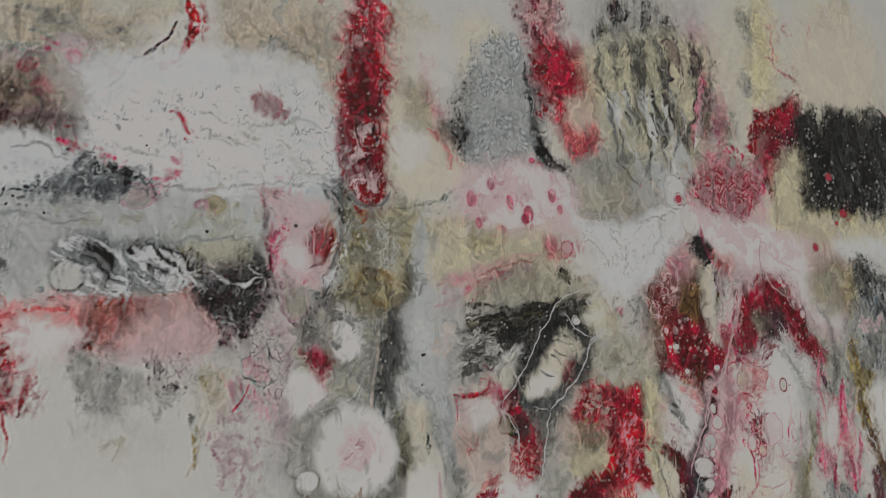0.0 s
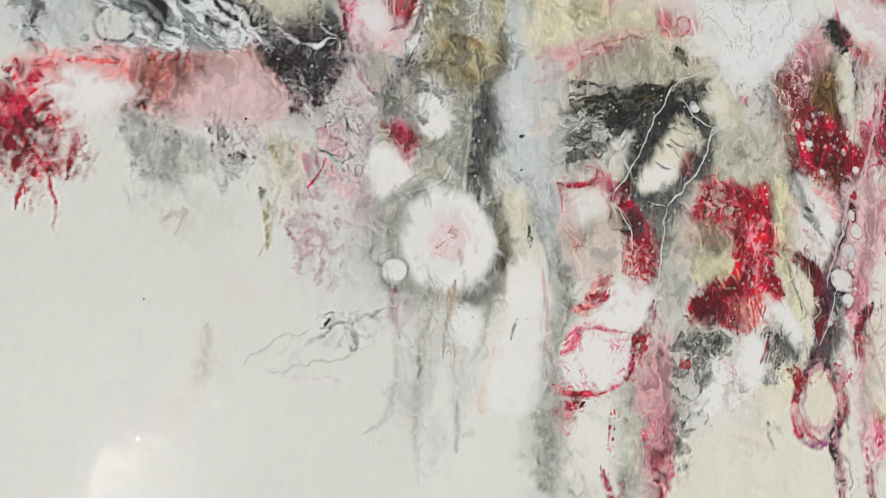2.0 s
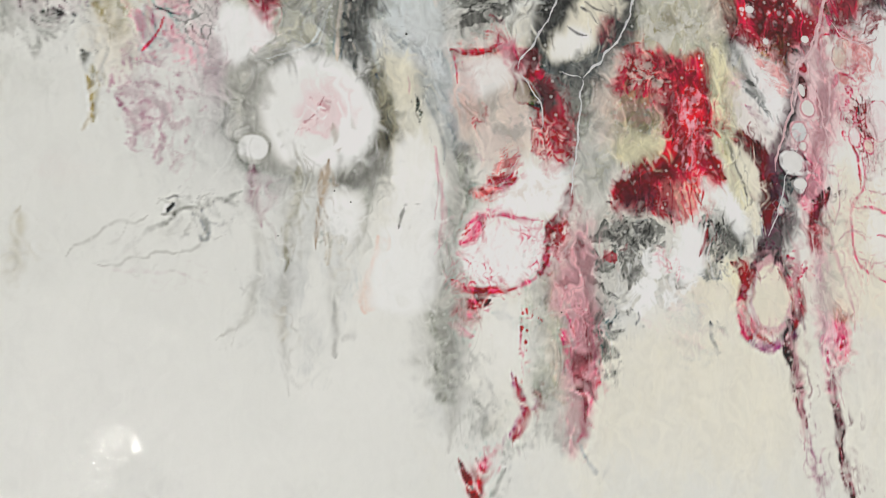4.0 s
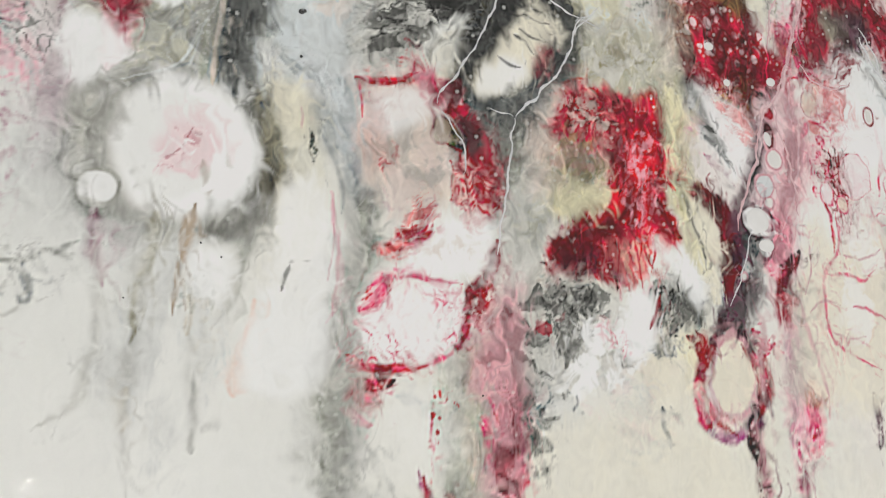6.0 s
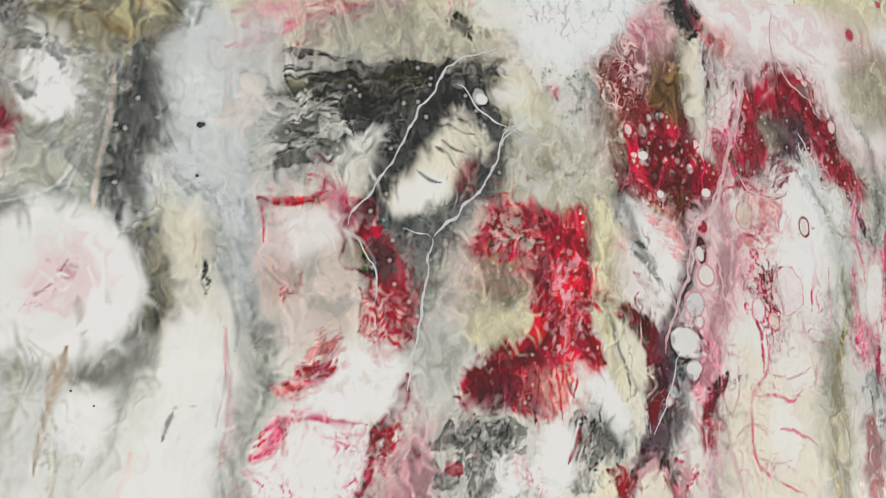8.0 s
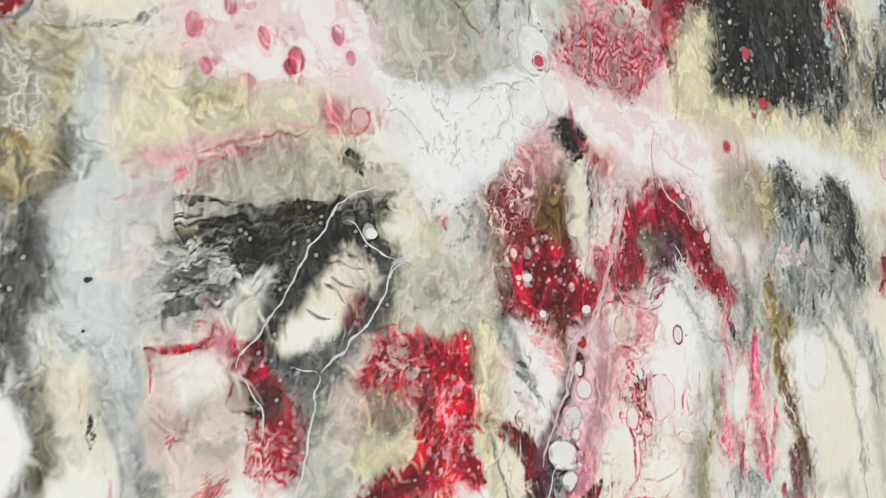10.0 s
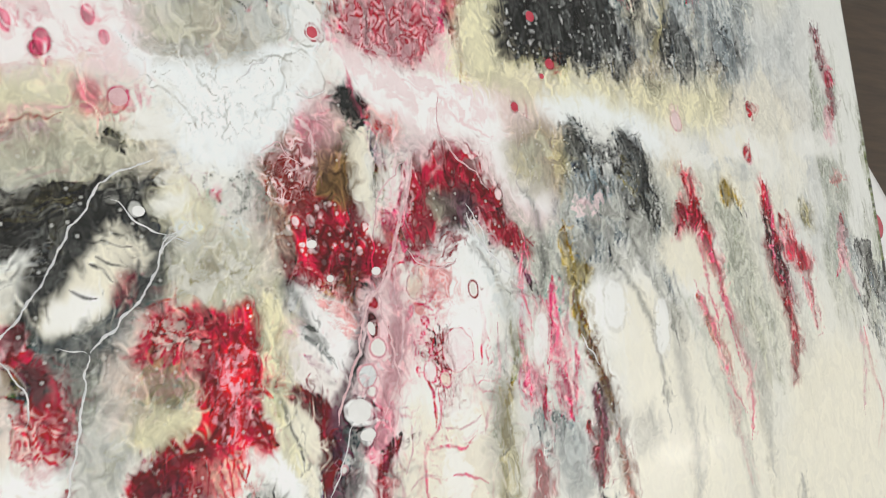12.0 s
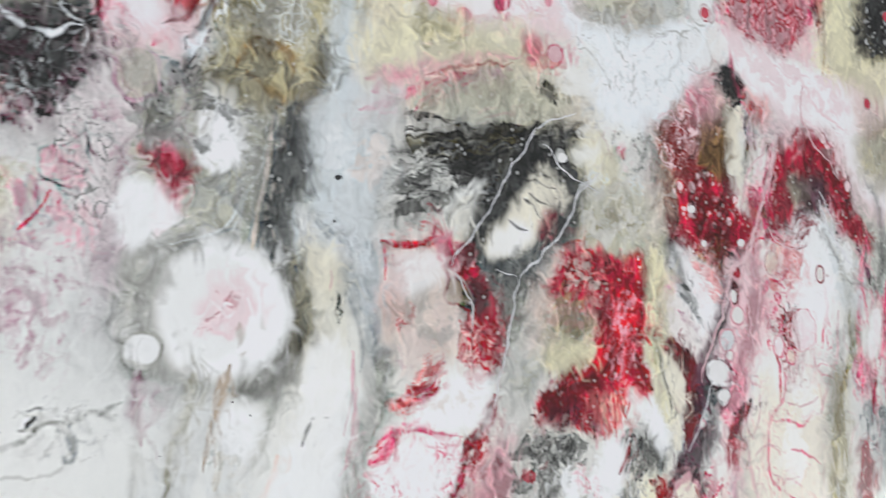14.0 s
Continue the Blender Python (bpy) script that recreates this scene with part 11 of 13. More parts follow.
shape("soot", 0.95, 10, 8.3, ("streak", -88, 13.3, 0.25), 371.6, 276.8, 401.7, 266.3, 501.5, 299.3, 482.7, 182.5, 426.6, 185.3, 386.6, 223.1)
# pink cells and the beige band
shape("petal", 0.85, 12.1, 6.1, (), -70.8, 185.7, 10.7, 199.4, 62, 174.8, 58.6, 127.7, -19.2, 122.7, -66.9, 141.7)
shape("snow", 0.7, 6.1, 6.1, ("mottle", 0, 15.8, 0.5), -52.7, 187.5, 50.2, 197.4, 45.6, 132.6, -43.5, 126.7)
bubble("rose", "petal", -60.1, 158.8, 5.2, 8.4, 5, 2.3, 0.75)
bubble("rose", "petal", -38, 174.7, 4.5, 6.7, 5, 2.4, 0.75)
bubble("rose", "petal", -0.6, 139.8, 4.1, 6.3, 4, 2.4, 0.75)
bubble("rose", "petal", -28.2, 127.7, 6.2, 5.2, 4, 2.4, 0.75)
bubble("rose", "petal", 10.9, 202.4, 3.7, 3.5, 6, 2.5, 0.75)
bubble("rose", "petal", -17.2, 156.7, 4.1, 7.7, 5, 2.4, 0.75)
bubble("rose", "petal", 31.5, 166.4, 4.7, 7, 5, 2.5, 0.75)
bubble("rose", "petal", 40.4, 152.5, 3.8, 5, 4, 2.5, 0.75)
bubble("rose", "petal", -52.2, 134.4, 3.9, 5.6, 4, 2.3, 0.75)
bubble("rose", "garnet", 24.4, 109.5, 7.3, 7.3, 3, 1.2, 0.85)
bubble("rose", "garnet", 42.6, 108.3, 6.2, 6.2, 3, 1.2, 0.85)
bubble("rose", "garnet", -0.5, 140.9, 4.2, 4.2, 4, 1.2, 0.85)
shape("straw", 0.85, 11.7, 7, (), -97.8, 101.7, -43.5, 126.7, 19, 125.1, 44, 109.5, 4.2, 93.3, -57.5, 87.6, -99.1, 69.7)
shape("khaki", 0.6, 9.2, 5.8, ("mottle", 0, 17.3, 0.4), -79.7, 118.9, -37.4, 127.1, -26, 111.2, -68.8, 100.6)
thread("dusty", 5.8, 3.5, 0.75, 0.8, 4.6, -99.1, 69.7, -63.7, 81.9, -20.4, 100.4, 31.1, 111.6)
thread("garnet", 2.3, 1.2, 0.7, 0.7, 3.5, -57.9, 79.4, -20.8, 93.7, 11.1, 102)
shape("lichen", 0.85, 10.7, 5.9, (), -70.6, 60.2, -27.5, 83.5, 36.1, 89.1, 51.5, 75.6, 27.8, 63.4, -22.7, 59)
thread("soot", 3.7, 2.5, 0.85, 0.5, 1.8, 32.7, 87.3, 42.2, 83.7, 47, 76.5)
shape("foam", 0.85, 10.7, 6.7, (), 92.8, 129.8, 158.9, 152.3, 199.8, 186.6, 187.7, 142, 161.1, 97.8, 122.4, 66.6, 81.7, 76.7)
shape("snow", 0.85, 10.4, 7.4, (), 210.7, 143.5, 298.4, 142.8, 354.7, 120, 367.7, 87.8, 308.7, 91.9, 238.6, 113.9)
shape("petal", 0.8, 7.4, 5.9, ("mottle", 0, 16.2, 0.45), 209.4, 131, 296.8, 129.8, 359.9, 94.1, 276.5, 96.9)
thread("rose", 2.8, 2.1, 0.8, 0.6, 2.1, 219.2, 150.4, 223.6, 119.4, 243.7, 89.2)
# white roof, bird and cliff
shape("foam", 0.85, 8.6, 6, (), 48.2, 155.6, 100.3, 137.2, 165.7, 156, 183.9, 136, 171.5, 105, 132.3, 86.5, 97.3, 89.1, 62.4, 126.1)
shape("dove", 0.6, 2.6, 4.3, ("net", 0, 17.2, 0.07), 51.9, 152.2, 165, 147.4, 171.5, 105, 97.3, 89.1)
shape("snow", 0.85, 8.7, 6.5, (), 206.5, 160.2, 272.4, 152.7, 358.4, 135.2, 367.6, 100.5, 315.5, 103.1, 268, 110.2, 230.6, 130.8)
shape("petal", 0.7, 5.4, 5.4, ("mottle", 0, 16.2, 0.5), 206.9, 164.7, 309.6, 160.9, 362.7, 115.3, 291.3, 106.7, 231, 135.3)
shape("dusty", 0.85, 6.5, 4.3, (), 221.8, 212.2, 267.2, 216.4, 308.3, 205, 305, 175.1, 267, 156.9, 228.5, 167)
shape("garnet", 0.9, 3.2, 4.3, ("net", 0, 10.8, 0.28), 221.6, 209.8, 308.3, 205, 297.7, 164.6, 233.6, 163)
bubble("snow", "dove", 187.6, 180.4, 13.6, 19.4, 7, 1.9, 0.7)
bubble("snow", "dove", 181.6, 138, 15.2, 17.1, 5, 1.4, 0.7)
bubble("petal", "garnet", 193.1, 173, 5.4, 6.3, 7, 1.5, 0.8)
bubble("rose", "garnet", 3.4, 146.1, 5.1, 8, 6, 0.7, 0.75)
bubble("rose", "dusty", 46.2, 114.1, 6.9, 6.9, 4, 0.8, 0.8)
shape("rose", 0.7, 5.2, 3, (), 18.5, 122.5, 35.1, 122, 34.4, 106.9, 23.2, 104.4)
shape("dusty", 0.7, 10.3, 4.7, (), 171.5, 105, 197.8, 119.6, 205.9, 93.7, 193.3, 67.3, 168.4, 66.8)
shape("salmon", 0.5, 6.2, 4.1, (), 229.3, 117.1, 261.7, 105.3, 259.8, 86.8, 238.2, 95)
shape("soot", 0.95, 5.9, 3.9, (), 201.1, 128.6, 217.3, 132.5, 230.4, 117.2, 219.1, 94.2, 204.7, 80.5, 211.9, 102.8, 202.6, 115.5)
shape("cream", 0.85, 4.9, 2.9, (), 211.1, 93.9, 229.5, 90.2, 227.7, 54.7, 230.8, 19.6, 220.3, 32.8, 213.6, 63.3)
shape("bark", 0.85, 6.6, 3.8, (), 179.3, 79.8, 209.9, 80.7, 214.2, 58.9, 196.5, 45.9, 179.6, 54.3)
shape("straw", 0.9, 16.4, 6.8, (), 342.1, 219.6, 375.9, 219, 376.2, 167.2, 566, 161.4, 706.1, 165.9, 673.9, 113.4, 490.3, 122.2, 386.2, 137.1, 336, 168.4)
shape("iron", 0.95, 8.4, 7, ("streak", -87, 12.6, 0.3), 370.6, 286.6, 512.2, 313.2, 585.3, 271.5, 575.5, 215.7, 498.4, 173, 467.2, 181.2, 376.9, 172.4, 377.3, 229.7)
shape("soot", 0.8, 6.8, 6.8, ("streak", -87, 8.9, 0.5), 390, 274.2, 500.7, 293.6, 500.2, 184.5, 391.8, 179.1)
shape("lead", 0.85, 12.4, 8.9, ("streak", -88, 14.2, 0.38), 595, 273, 770.1, 306.2, 794.2, 254.4, 741.4, 175.1, 663.1, 162.7, 593.5, 211.7)
shape("iron", 0.75, 10, 8.3, ("streak", -85, 10, 0.42), 588.3, 235.4, 677.3, 233.7, 664.3, 169.1, 598.6, 188)
shape("snow", 0.85, 3.4, 4.1, ("beads", 0, 9.5, 0.18), 382.8, 272.9, 499.8, 287.6, 501.1, 190.2, 384.6, 178.3)
bubble("red", "garnet", 442.1, 169.6, 4.7, 5.3, 5, 1.3, 0.9)
bubble("red", "garnet", 389.7, 126, 3.7, 5, 3, 1.2, 0.9)
bubble("red", "garnet", 757.3, 143.2, 4.7, 7.5, 3, 1.9, 0.9)
shape("dusty", 0.8, 14.5, 7.3, ("streak", -85, 9.1, 0.4), 674.1, 324, 717.2, 324.8, 705.9, 269.9, 675.8, 252.8)
shape("foam", 0.8, 11.4, 7.1, (), 422.7, 139.7, 501.4, 139.6, 586.5, 121.5, 588.3, 80.5, 513.7, 112.3, 441.7, 114.3)
shape("khaki", 0.85, 13.7, 5, (), 385.7, 106.4, 434, 113.9, 447.7, 77.3, 416.7, 45.7, 382.4, 55.8, 371.8, 80.6)
shape("lichen", 0.6, 7.5, 5, ("mottle", 0, 16.4, 0.45), 395.6, 101.7, 432.5, 103.2, 427.1, 66.4, 390.1, 60.9)
shape("dusk", 0.85, 8.1, 6.8, ("streak", -55, 8.1, 0.35), 442.5, 119.6, 474, 121.3, 483.3, 78.1, 511.1, 45.7, 477.3, 40.3, 451.5, 77.4)
shape("iron", 0.85, 8.8, 7.3, ("streak", -68, 8.8, 0.32), 504.3, 106.3, 554.6, 96.9, 577.2, 45.6, 572.3, -5.6, 547.5, 6.4, 529.1, 51.2)
shape("dove", 0.8, 10.9, 6.8, ("mottle", 0, 17.7, 0.42), 446.8, 45.7, 535.8, 40.1, 562.3, -10.9, 532, -31.6, 449.4, -37.3, 433, 4.5)
shape("petal", 0.8, 5.3, 5.3, ("mottle", 0, 9.3, 0.45), 446.8, 45.7, 486.2, 45.7, 482.8, 24.2, 451.3, 24.7)
thread("gold", 5.6, 4.4, 0.9, 0.6, 3.1, 427, 14.9, 428.5, -15.8, 426.2, -40.9, 435, -81.8)
shape("khaki", 0.8, 7.6, 5.1, (), 422.6, -15.5, 451.8, -22, 457.1, -37.8, 429.1, -46.2)
thread("bark", 5, 3.1, 0.7, 0.7, 3.1, 433.5, -66.7, 446, -108.1, 456.4, -139.4, 456.9, -184.3)
shape("snow", 0.9, 9.3, 5.3, (), 460.9, -38.1, 504.9, -40.8, 512.4, -94.6, 486.3, -102.3, 458.4, -79)
shape("cream", 0.9, 9.2, 6.2, (), 572.3, -5.6, 622.7, 10.2, 645.3, -25.9, 621, -48, 575.2, -39.5)
# streaked skirts towards the rim
shape("cream", 0.75, 18.6, 7.2, (), 487.8, -54.6, 547.7, -45.4, 603.8, -119.2, 645.2, -231.6, 647.4, -344.8, 492.8, -310.5, 480.2, -174.5)
shape("cream", 0.7, 20.9, 8, (), 607.8, -17.1, 658.6, -49.1, 710.1, -178.5, 706.8, -358, 657, -347, 630.4, -169.6)
shape("cream", 0.8, 28.2, 7.5, (), 782.4, -160.2, 942.8, -175.6, 915.3, -404.3, 686.5, -353.5)
shape("red", 0.9, 7.2, 4.8, (), 609.7, 68.9, 635.2, 63.7, 635.8, 44.9, 616.6, 44.4)
shape("red", 0.9, 7.2, 4.8, (), 606.5, 41, 639.9, 19.9, 649.6, -23.9, 655.1, -42.8, 632.3, -26.7, 613.2, 7.3, 588.7, 1.2)
thread("rose", 4.7, 2.4, 0.8, 0.7, 4, 610.5, -47.5, 627.9, -96.9, 644.1, -153, 663.5, -197.8)
thread("rose", 4.1, 2.4, 0.75, 0.7, 4.1, 651.6, -36.4, 659.8, -86.6, 680.2, -150.4, 667.5, -222.8)
shape("red", 0.92, 7.5, 5.6, (), 756.2, 65, 771.8, 41.7, 776.8, -5.8, 830.7, -27.1, 830.2, -51.4, 797, -40.1, 763.1, 7.7, 753, 34.5)
shape("garnet", 0.92, 7.3, 5.4, (), 748.5, -5.7, 766.4, -46, 784.5, -87, 782.4, -160.2, 760.3, -177.6, 767.9, -106, 747.8, -52.1)
thread("garnet", 5.8, 2.9, 0.85, 0.6, 3.9, 820.4, -20, 825.5, -68.5, 828.7, -123.7)
thread("dove", 9.5, 5.1, 0.75, 0.8, 4.4, 557.6, -39.9, 568.4, -93.1, 569.2, -151.3, 571.9, -220.6, 565.3, -270.6)
thread("dove", 13.2, 6.6, 0.75, 0.8, 5, 652.8, -73.8, 688.3, -138.6, 698.7, -202.3, 698.9, -264.4)
thread("lichen", 10.2, 6, 0.7, 0.8, 5.1, 696.3, -63.2, 712.1, -128, 717, -173)
thread("dove", 7.9, 4.7, 0.6, 0.8, 4.7, 635.9, -146.1, 650.8, -208.3, 660.1, -294, 657, -347)
shape("gold", 0.6, 6.9, 5.2, (), 684, 59.1, 703.4, 53.2, 713, 27.2, 689, 36.6)
thread("khaki", 4.9, 3.3, 0.75, 0.7, 2.7, 331.8, -116.9, 330, -155.5, 322.8, -192.7, 326.8, -245.5)
shape("garnet", 0.9, 5.7, 4.5, (), 353.9, -178.1, 371.6, -170.7, 374.9, -210.8, 364.2, -233.5, 344.4, -215.4, 353.9, -197.6)
shape("garnet", 0.92, 5.6, 5, (), 429.9, -178.6, 451, -165.5, 440.8, -211.3, 430.5, -214.9, 419.1, -197.7)
thread("damson", 5.7, 3.2, 0.8, 0.6, 2.5, 455, -144.7, 446.6, -180.8, 430.5, -214.9, 450.1, -249.3)
shape("lead", 0.7, 12, 4.8, (), 386.6, -162.7, 421.1, -167, 426, -219.3, 396.5, -224.4, 384.8, -192.5)
thread("rust", 5.2, 3.2, 0.7, 0.7, 3.2, 465, -172.6, 468.2, -215.7, 479, -260, 481.2, -307.9)
thread("rose", 3.5, 1.8, 0.75, 0.7, 2.4, 376.7, -121.2, 381.6, -152, 384.9, -172.5)
thread("rose", 3.7, 1.8, 0.75, 0.7, 2.4, 408.7, -35.5, 401.5, -77.1, 400.4, -123.5)
shape("dove", 0.6, 12.2, 5.4, (), 490.1, -164.9, 522.2, -168.7, 515.4, -201.1, 482.8, -201.8)
shape("lead", 0.8, 15, 8.6, ("streak", -69, 12.9, 0.35), 915.3, 44.9, 941.1, -6.8, 953.8, -103.3, 972.9, -134.2, 930.7, -87.5, 911.6, -13.9)
thread("dusty", 6.4, 3.2, 0.8, 0.7, 4.3, 920.2, 15.4, 916.5, -43.2, 937.5, -87.8)
thread("dusty", 4.1, 3.1, 0.7, 0.7, 4.1, 926.7, -123.6, 925.1, -173.9, 901.7, -228.1)
thread("dove", 5.2, 2.6, 0.7, 0.5, 3.5, 751, -276.2, 749.1, -304.4, 758.8, -331.6)
thread("garnet", 8.9, 5.6, 0.8, 0.7, 4.5, 930.9, 241.7, 943.2, 189.5, 939.3, 128.2)
bubble("red", "garnet", 739.3, 90.5, 6.4, 8.2, 3, 1.8, 0.85)
bubble("petal", "dusty", 617.5, 122.4, 7.3, 8.9, 4, 2.4, 0.8)
shape("khaki", 0.6, 9, 6, (), 846.1, 29.1, 866.9, 22.3, 855.1, -6.3, 838.4, 0.8)
# white field with faint grey traces
shape("milk", 0.9, 14.6, 4.4, (), -457.2, -57.9, -399.6, -35.6, -346.5, -54.7, -296.1, -118.1, -282.3, -154, -227.7, -189.2, -233.8, -290.3, -509.2, -254.4, -507.7, -92.6)
shape("dove", 0.5, 5.9, 4.5, ("mottle", 0, 14.8, 0.48), -412.7, -5.6, -362.9, -0.4, -352.8, -27.5, -374.9, -35.4, -402.8, -24.3)
shape("khaki", 0.45, 5.5, 3.2, ("mottle", 0, 9.5, 0.42), -317.8, 0.9, -294.6, -2.5, -299.7, -26.8, -313.3, -27)
thread("khaki", 2.3, 1.6, 0.6, 0.8, 1.9, -318, -46.9, -316.1, -66.6, -317.7, -84.2)
shape("khaki", 0.4, 5.1, 3.7, ("mottle", 0, 7.3, 0.42), -391.4, -54.5, -372, -56.5, -376, -69.8, -388.4, -71.5)
thread("khaki", 2.6, 3.3, 0.45, 0.9, 1.8, -358.4, -130.8, -360.3, -153.1, -363.3, -167.8)
shape("mauve", 0.5, 6.4, 4.8, ("mottle", 0, 12, 0.46), -301.3, -62.8, -265.9, -67.1, -263.1, -91.3, -287.1, -92.8)
shape("mauve", 0.45, 5.7, 4.1, ("mottle", 0, 10.6, 0.48), -290.7, -2.4, -258.8, -9.8, -264, -30.5, -288.2, -34.8)
shape("dusk", 0.75, 2.5, 3.3, ("net", 0, 9.9, 0.12), -279.1, 30.8, -256.6, 31.8, -241.7, -1.1, -239.7, -38.5, -263.7, -26.4, -274.6, -2)
thread("dove", 1.6, 1, 0.6, 0.8, 2, -283, -128.5, -265.4, -135.2, -256.1, -147.6, -262.5, -155.1)
thread("dove", 1.1, 0.8, 0.5, 0.8, 3.1, -333.9, -158.5, -316.7, -148.1, -289.3, -138)
thread("dove", 1.2, 0.8, 0.5, 0.8, 3.1, -321.2, -166.9, -298.4, -164.6, -266.7, -159.6, -246.1, -152.1)
thread("dove", 3.2, 1.6, 0.5, 0.9, 3.2, -227.8, -120.7, -224.8, -141.2, -226.8, -173.3, -236.9, -204.3, -253.9, -218.4)
thread("dove", 3.7, 2.1, 0.45, 0.9, 2.5, -209, -125.6, -210, -174.4, -214.6, -214.1, -213, -253.9)
thread("dove", 3.4, 1.7, 0.45, 0.9, 2.5, -184, -172, -180, -209.1, -184.7, -232.9)
shape("garnet", 0.85, 4.3, 3.4, (), -228.4, 11.9, -206.8, 12.6, -204.4, -4.4, -215, -15.2, -223, -4.8)
shape("snow", 0.9, 5.1, 2.5, (), -242.2, -9.5, -221, -6.9, -214.4, -25.8, -227.3, -42.6, -241.7, -36.5)
bubble("snow", "dove", -225.5, -97.6, 9.1, 8.3, -2, 2.9, 0.85)
shape("snow", 0.95, 4.4, 2.6, (), -196.4, 38.8, -180.8, 39.5, -178.1, 13.5, -187.6, 4.6, -200, 17.1)
# tails below the ring cell and the column
shape("cream", 0.4, 13.3, 5.1, (), 17.9, -234.7, 111.7, -243, 155.1, -275.4, 158.3, -341.6, 3.4, -321.3)
shape("dusty", 0.75, 7.6, 3.8, (), -14, -187.5, 7.7, -179.9, 4.8, -233.5, -5.8, -285.4, -22, -318, -30.3, -299.8, -16.8, -240.4)
shape("garnet", 0.7, 4.8, 3.8, ("streak", -90, 4.3, 0.45), -13.7, -209.8, 2.3, -206.6, -4.9, -276.7, -16.5, -288.5)
thread("dusty", 3.3, 2.7, 0.8, 0.7, 2.7, 171.6, -243.5, 176.2, -277.5, 173.9, -338.9)
thread("garnet", 3.3, 2.2, 0.8, 0.6, 1.7, 189.1, -206, 188.9, -230.4, 174, -248.5)
thread("garnet", 2.7, 2.1, 0.8, 0.6, 1.6, 144.1, -198.1, 132.8, -216.4, 141.6, -240.9, 157.6, -256.6)
thread("garnet", 3.2, 1.8, 0.8, 0.7, 2.3, -58.8, -258, -56.2, -283.9, -65.5, -303.9)
shape("rose", 0.8, 4.5, 3.6, ("streak", -13, 3.6, 0.4), -96.8, -194.8, -70.8, -201, -76.8, -213.5, -91.9, -220.7)
shape("dusk", 0.7, 3.9, 3.9, ("mottle", 0, 7.3, 0.52), 4.9, -206.8, 26.1, -208.4, 25.6, -262.3, 8, -278.1)
thread("dove", 8.9, 6.2, 0.55, 0.9, 2.7, -99, -164.7, -105.7, -215.3, -106.8, -257.2, -110.6, -302.3)
# dark accents of the river and the falls
shape("slate", 0.9, 3.9, 4.4, ("streak", -8, 3.9, 0.36), -460.9, 143.5, -425.8, 160.5, -384.3, 169.5, -351.4, 151.4, -387.9, 138.6, -433.2, 139.2)
shape("soot", 0.8, 3.1, 3.6, ("mottle", 0, 5.4, 0.5), -413.7, 166.4, -380, 167.6, -353.7, 152.6, -383.9, 150.7)
shape("soot", 0.85, 2.9, 3.3, ("beads", 0, 6.7, 0.5), -479.8, 137.3, -441.3, 143, -436.9, 129.9, -475.6, 126.6)
thread("lead", 2.2, 0.9, 0.75, 0.8, 3.5, -445.4, 147.2, -417.5, 156.8, -384, 155.4, -353.6, 150.7)
thread("lead", 2.1, 0.8, 0.75, 0.8, 3.4, -475.2, 115.6, -448.5, 124.4, -424.5, 118.7, -391.8, 123)
thread("lead", 2.3, 0.9, 0.75, 0.8, 3.7, -387.2, 104, -348.5, 100.9, -308.2, 109.2, -270.7, 108.8)
thread("lead", 2.2, 0.9, 0.75, 0.8, 3.5, -462.3, 179.4, -442.4, 178.1, -422, 170.2, -401.2, 167.7)
shape("soot", 0.9, 4.2, 3.7, ("mottle", 0, 12.1, 0.42), -361.4, 89.5, -339.5, 86, -317.1, 68.3, -284.9, 62.5, -261.1, 87.8, -261.2, 68.3, -275.6, 39, -303.3, 43, -326, 60.9, -348.1, 73)
shape("soot", 0.9, 3.5, 3.5, (), -407.7, 97.2, -389.1, 95.6, -380.3, 77, -387.2, 69.8, -401.2, 82.7)
thread("foam", 2.2, 0.9, 0.9, 0.6, 2.6, -397.6, 103.3, -377.6, 90.8, -373.8, 68.2, -390.3, 58.5)
thread("foam", 2.3, 0.9, 0.9, 0.6, 2.7, -348.5, 97.2, -330.7, 84.1, -312.5, 61.5)
thread("foam", 1.9, 0.9, 0.9, 0.6, 2.8, -308.1, 80.6, -284.9, 67.3, -263.6, 77.9)
thread("foam", 1.7, 0.9, 0.9, 0.6, 2.6, -423.6, 88.2, -407.3, 82.4, -396.6, 64.9)
shape("iron", 0.8, 4.7, 3.8, ("mottle", 0, 6.6, 0.42), -303.4, 52.4, -284.9, 62.5, -261.2, 65.9, -275.6, 29.6, -298.7, 33.8)
thread("dove", 2.4, 1, 0.6, 0.8, 4.9, -313.5, 226.9, -304, 202.9, -289.7, 184.5, -308.5, 162.7)
thread("dove", 2.3, 0.9, 0.6, 0.8, 4.6, -363.4, 210.4, -349.8, 192.6, -358.3, 167.4)
thread("dove", 2.6, 1, 0.6, 0.8, 5.2, -280.1, 216, -250.6, 214.5, -219.9, 223.5, -199.2, 210.1)
thread("dove", 2.6, 1, 0.6, 0.8, 5.2, -240.7, 189.8, -220.6, 171.2, -199.9, 170.6)
thread("dove", 2.3, 0.9, 0.6, 0.8, 4.6, -389.3, 202.3, -376, 184.7, -349.6, 178)
# white highlights painted thickly over the foam's own white
shape("snow", 0.95, 3.9, 5.9, ("streak", -21, 5.9, 0.55), -407, 228.7, -308.9, 242.7, -260.5, 213.3, -199.2, 210.1, -210.3, 172.2, -326.9, 160.9, -388.8, 178.5)
thread("damson", 2.5, 1.5, 0.8, 0.6, 2.9, -260.8, 154.7, -261.9, 122.2, -256.3, 92.9, -249.3, 54.2, -234.8, 35.2)
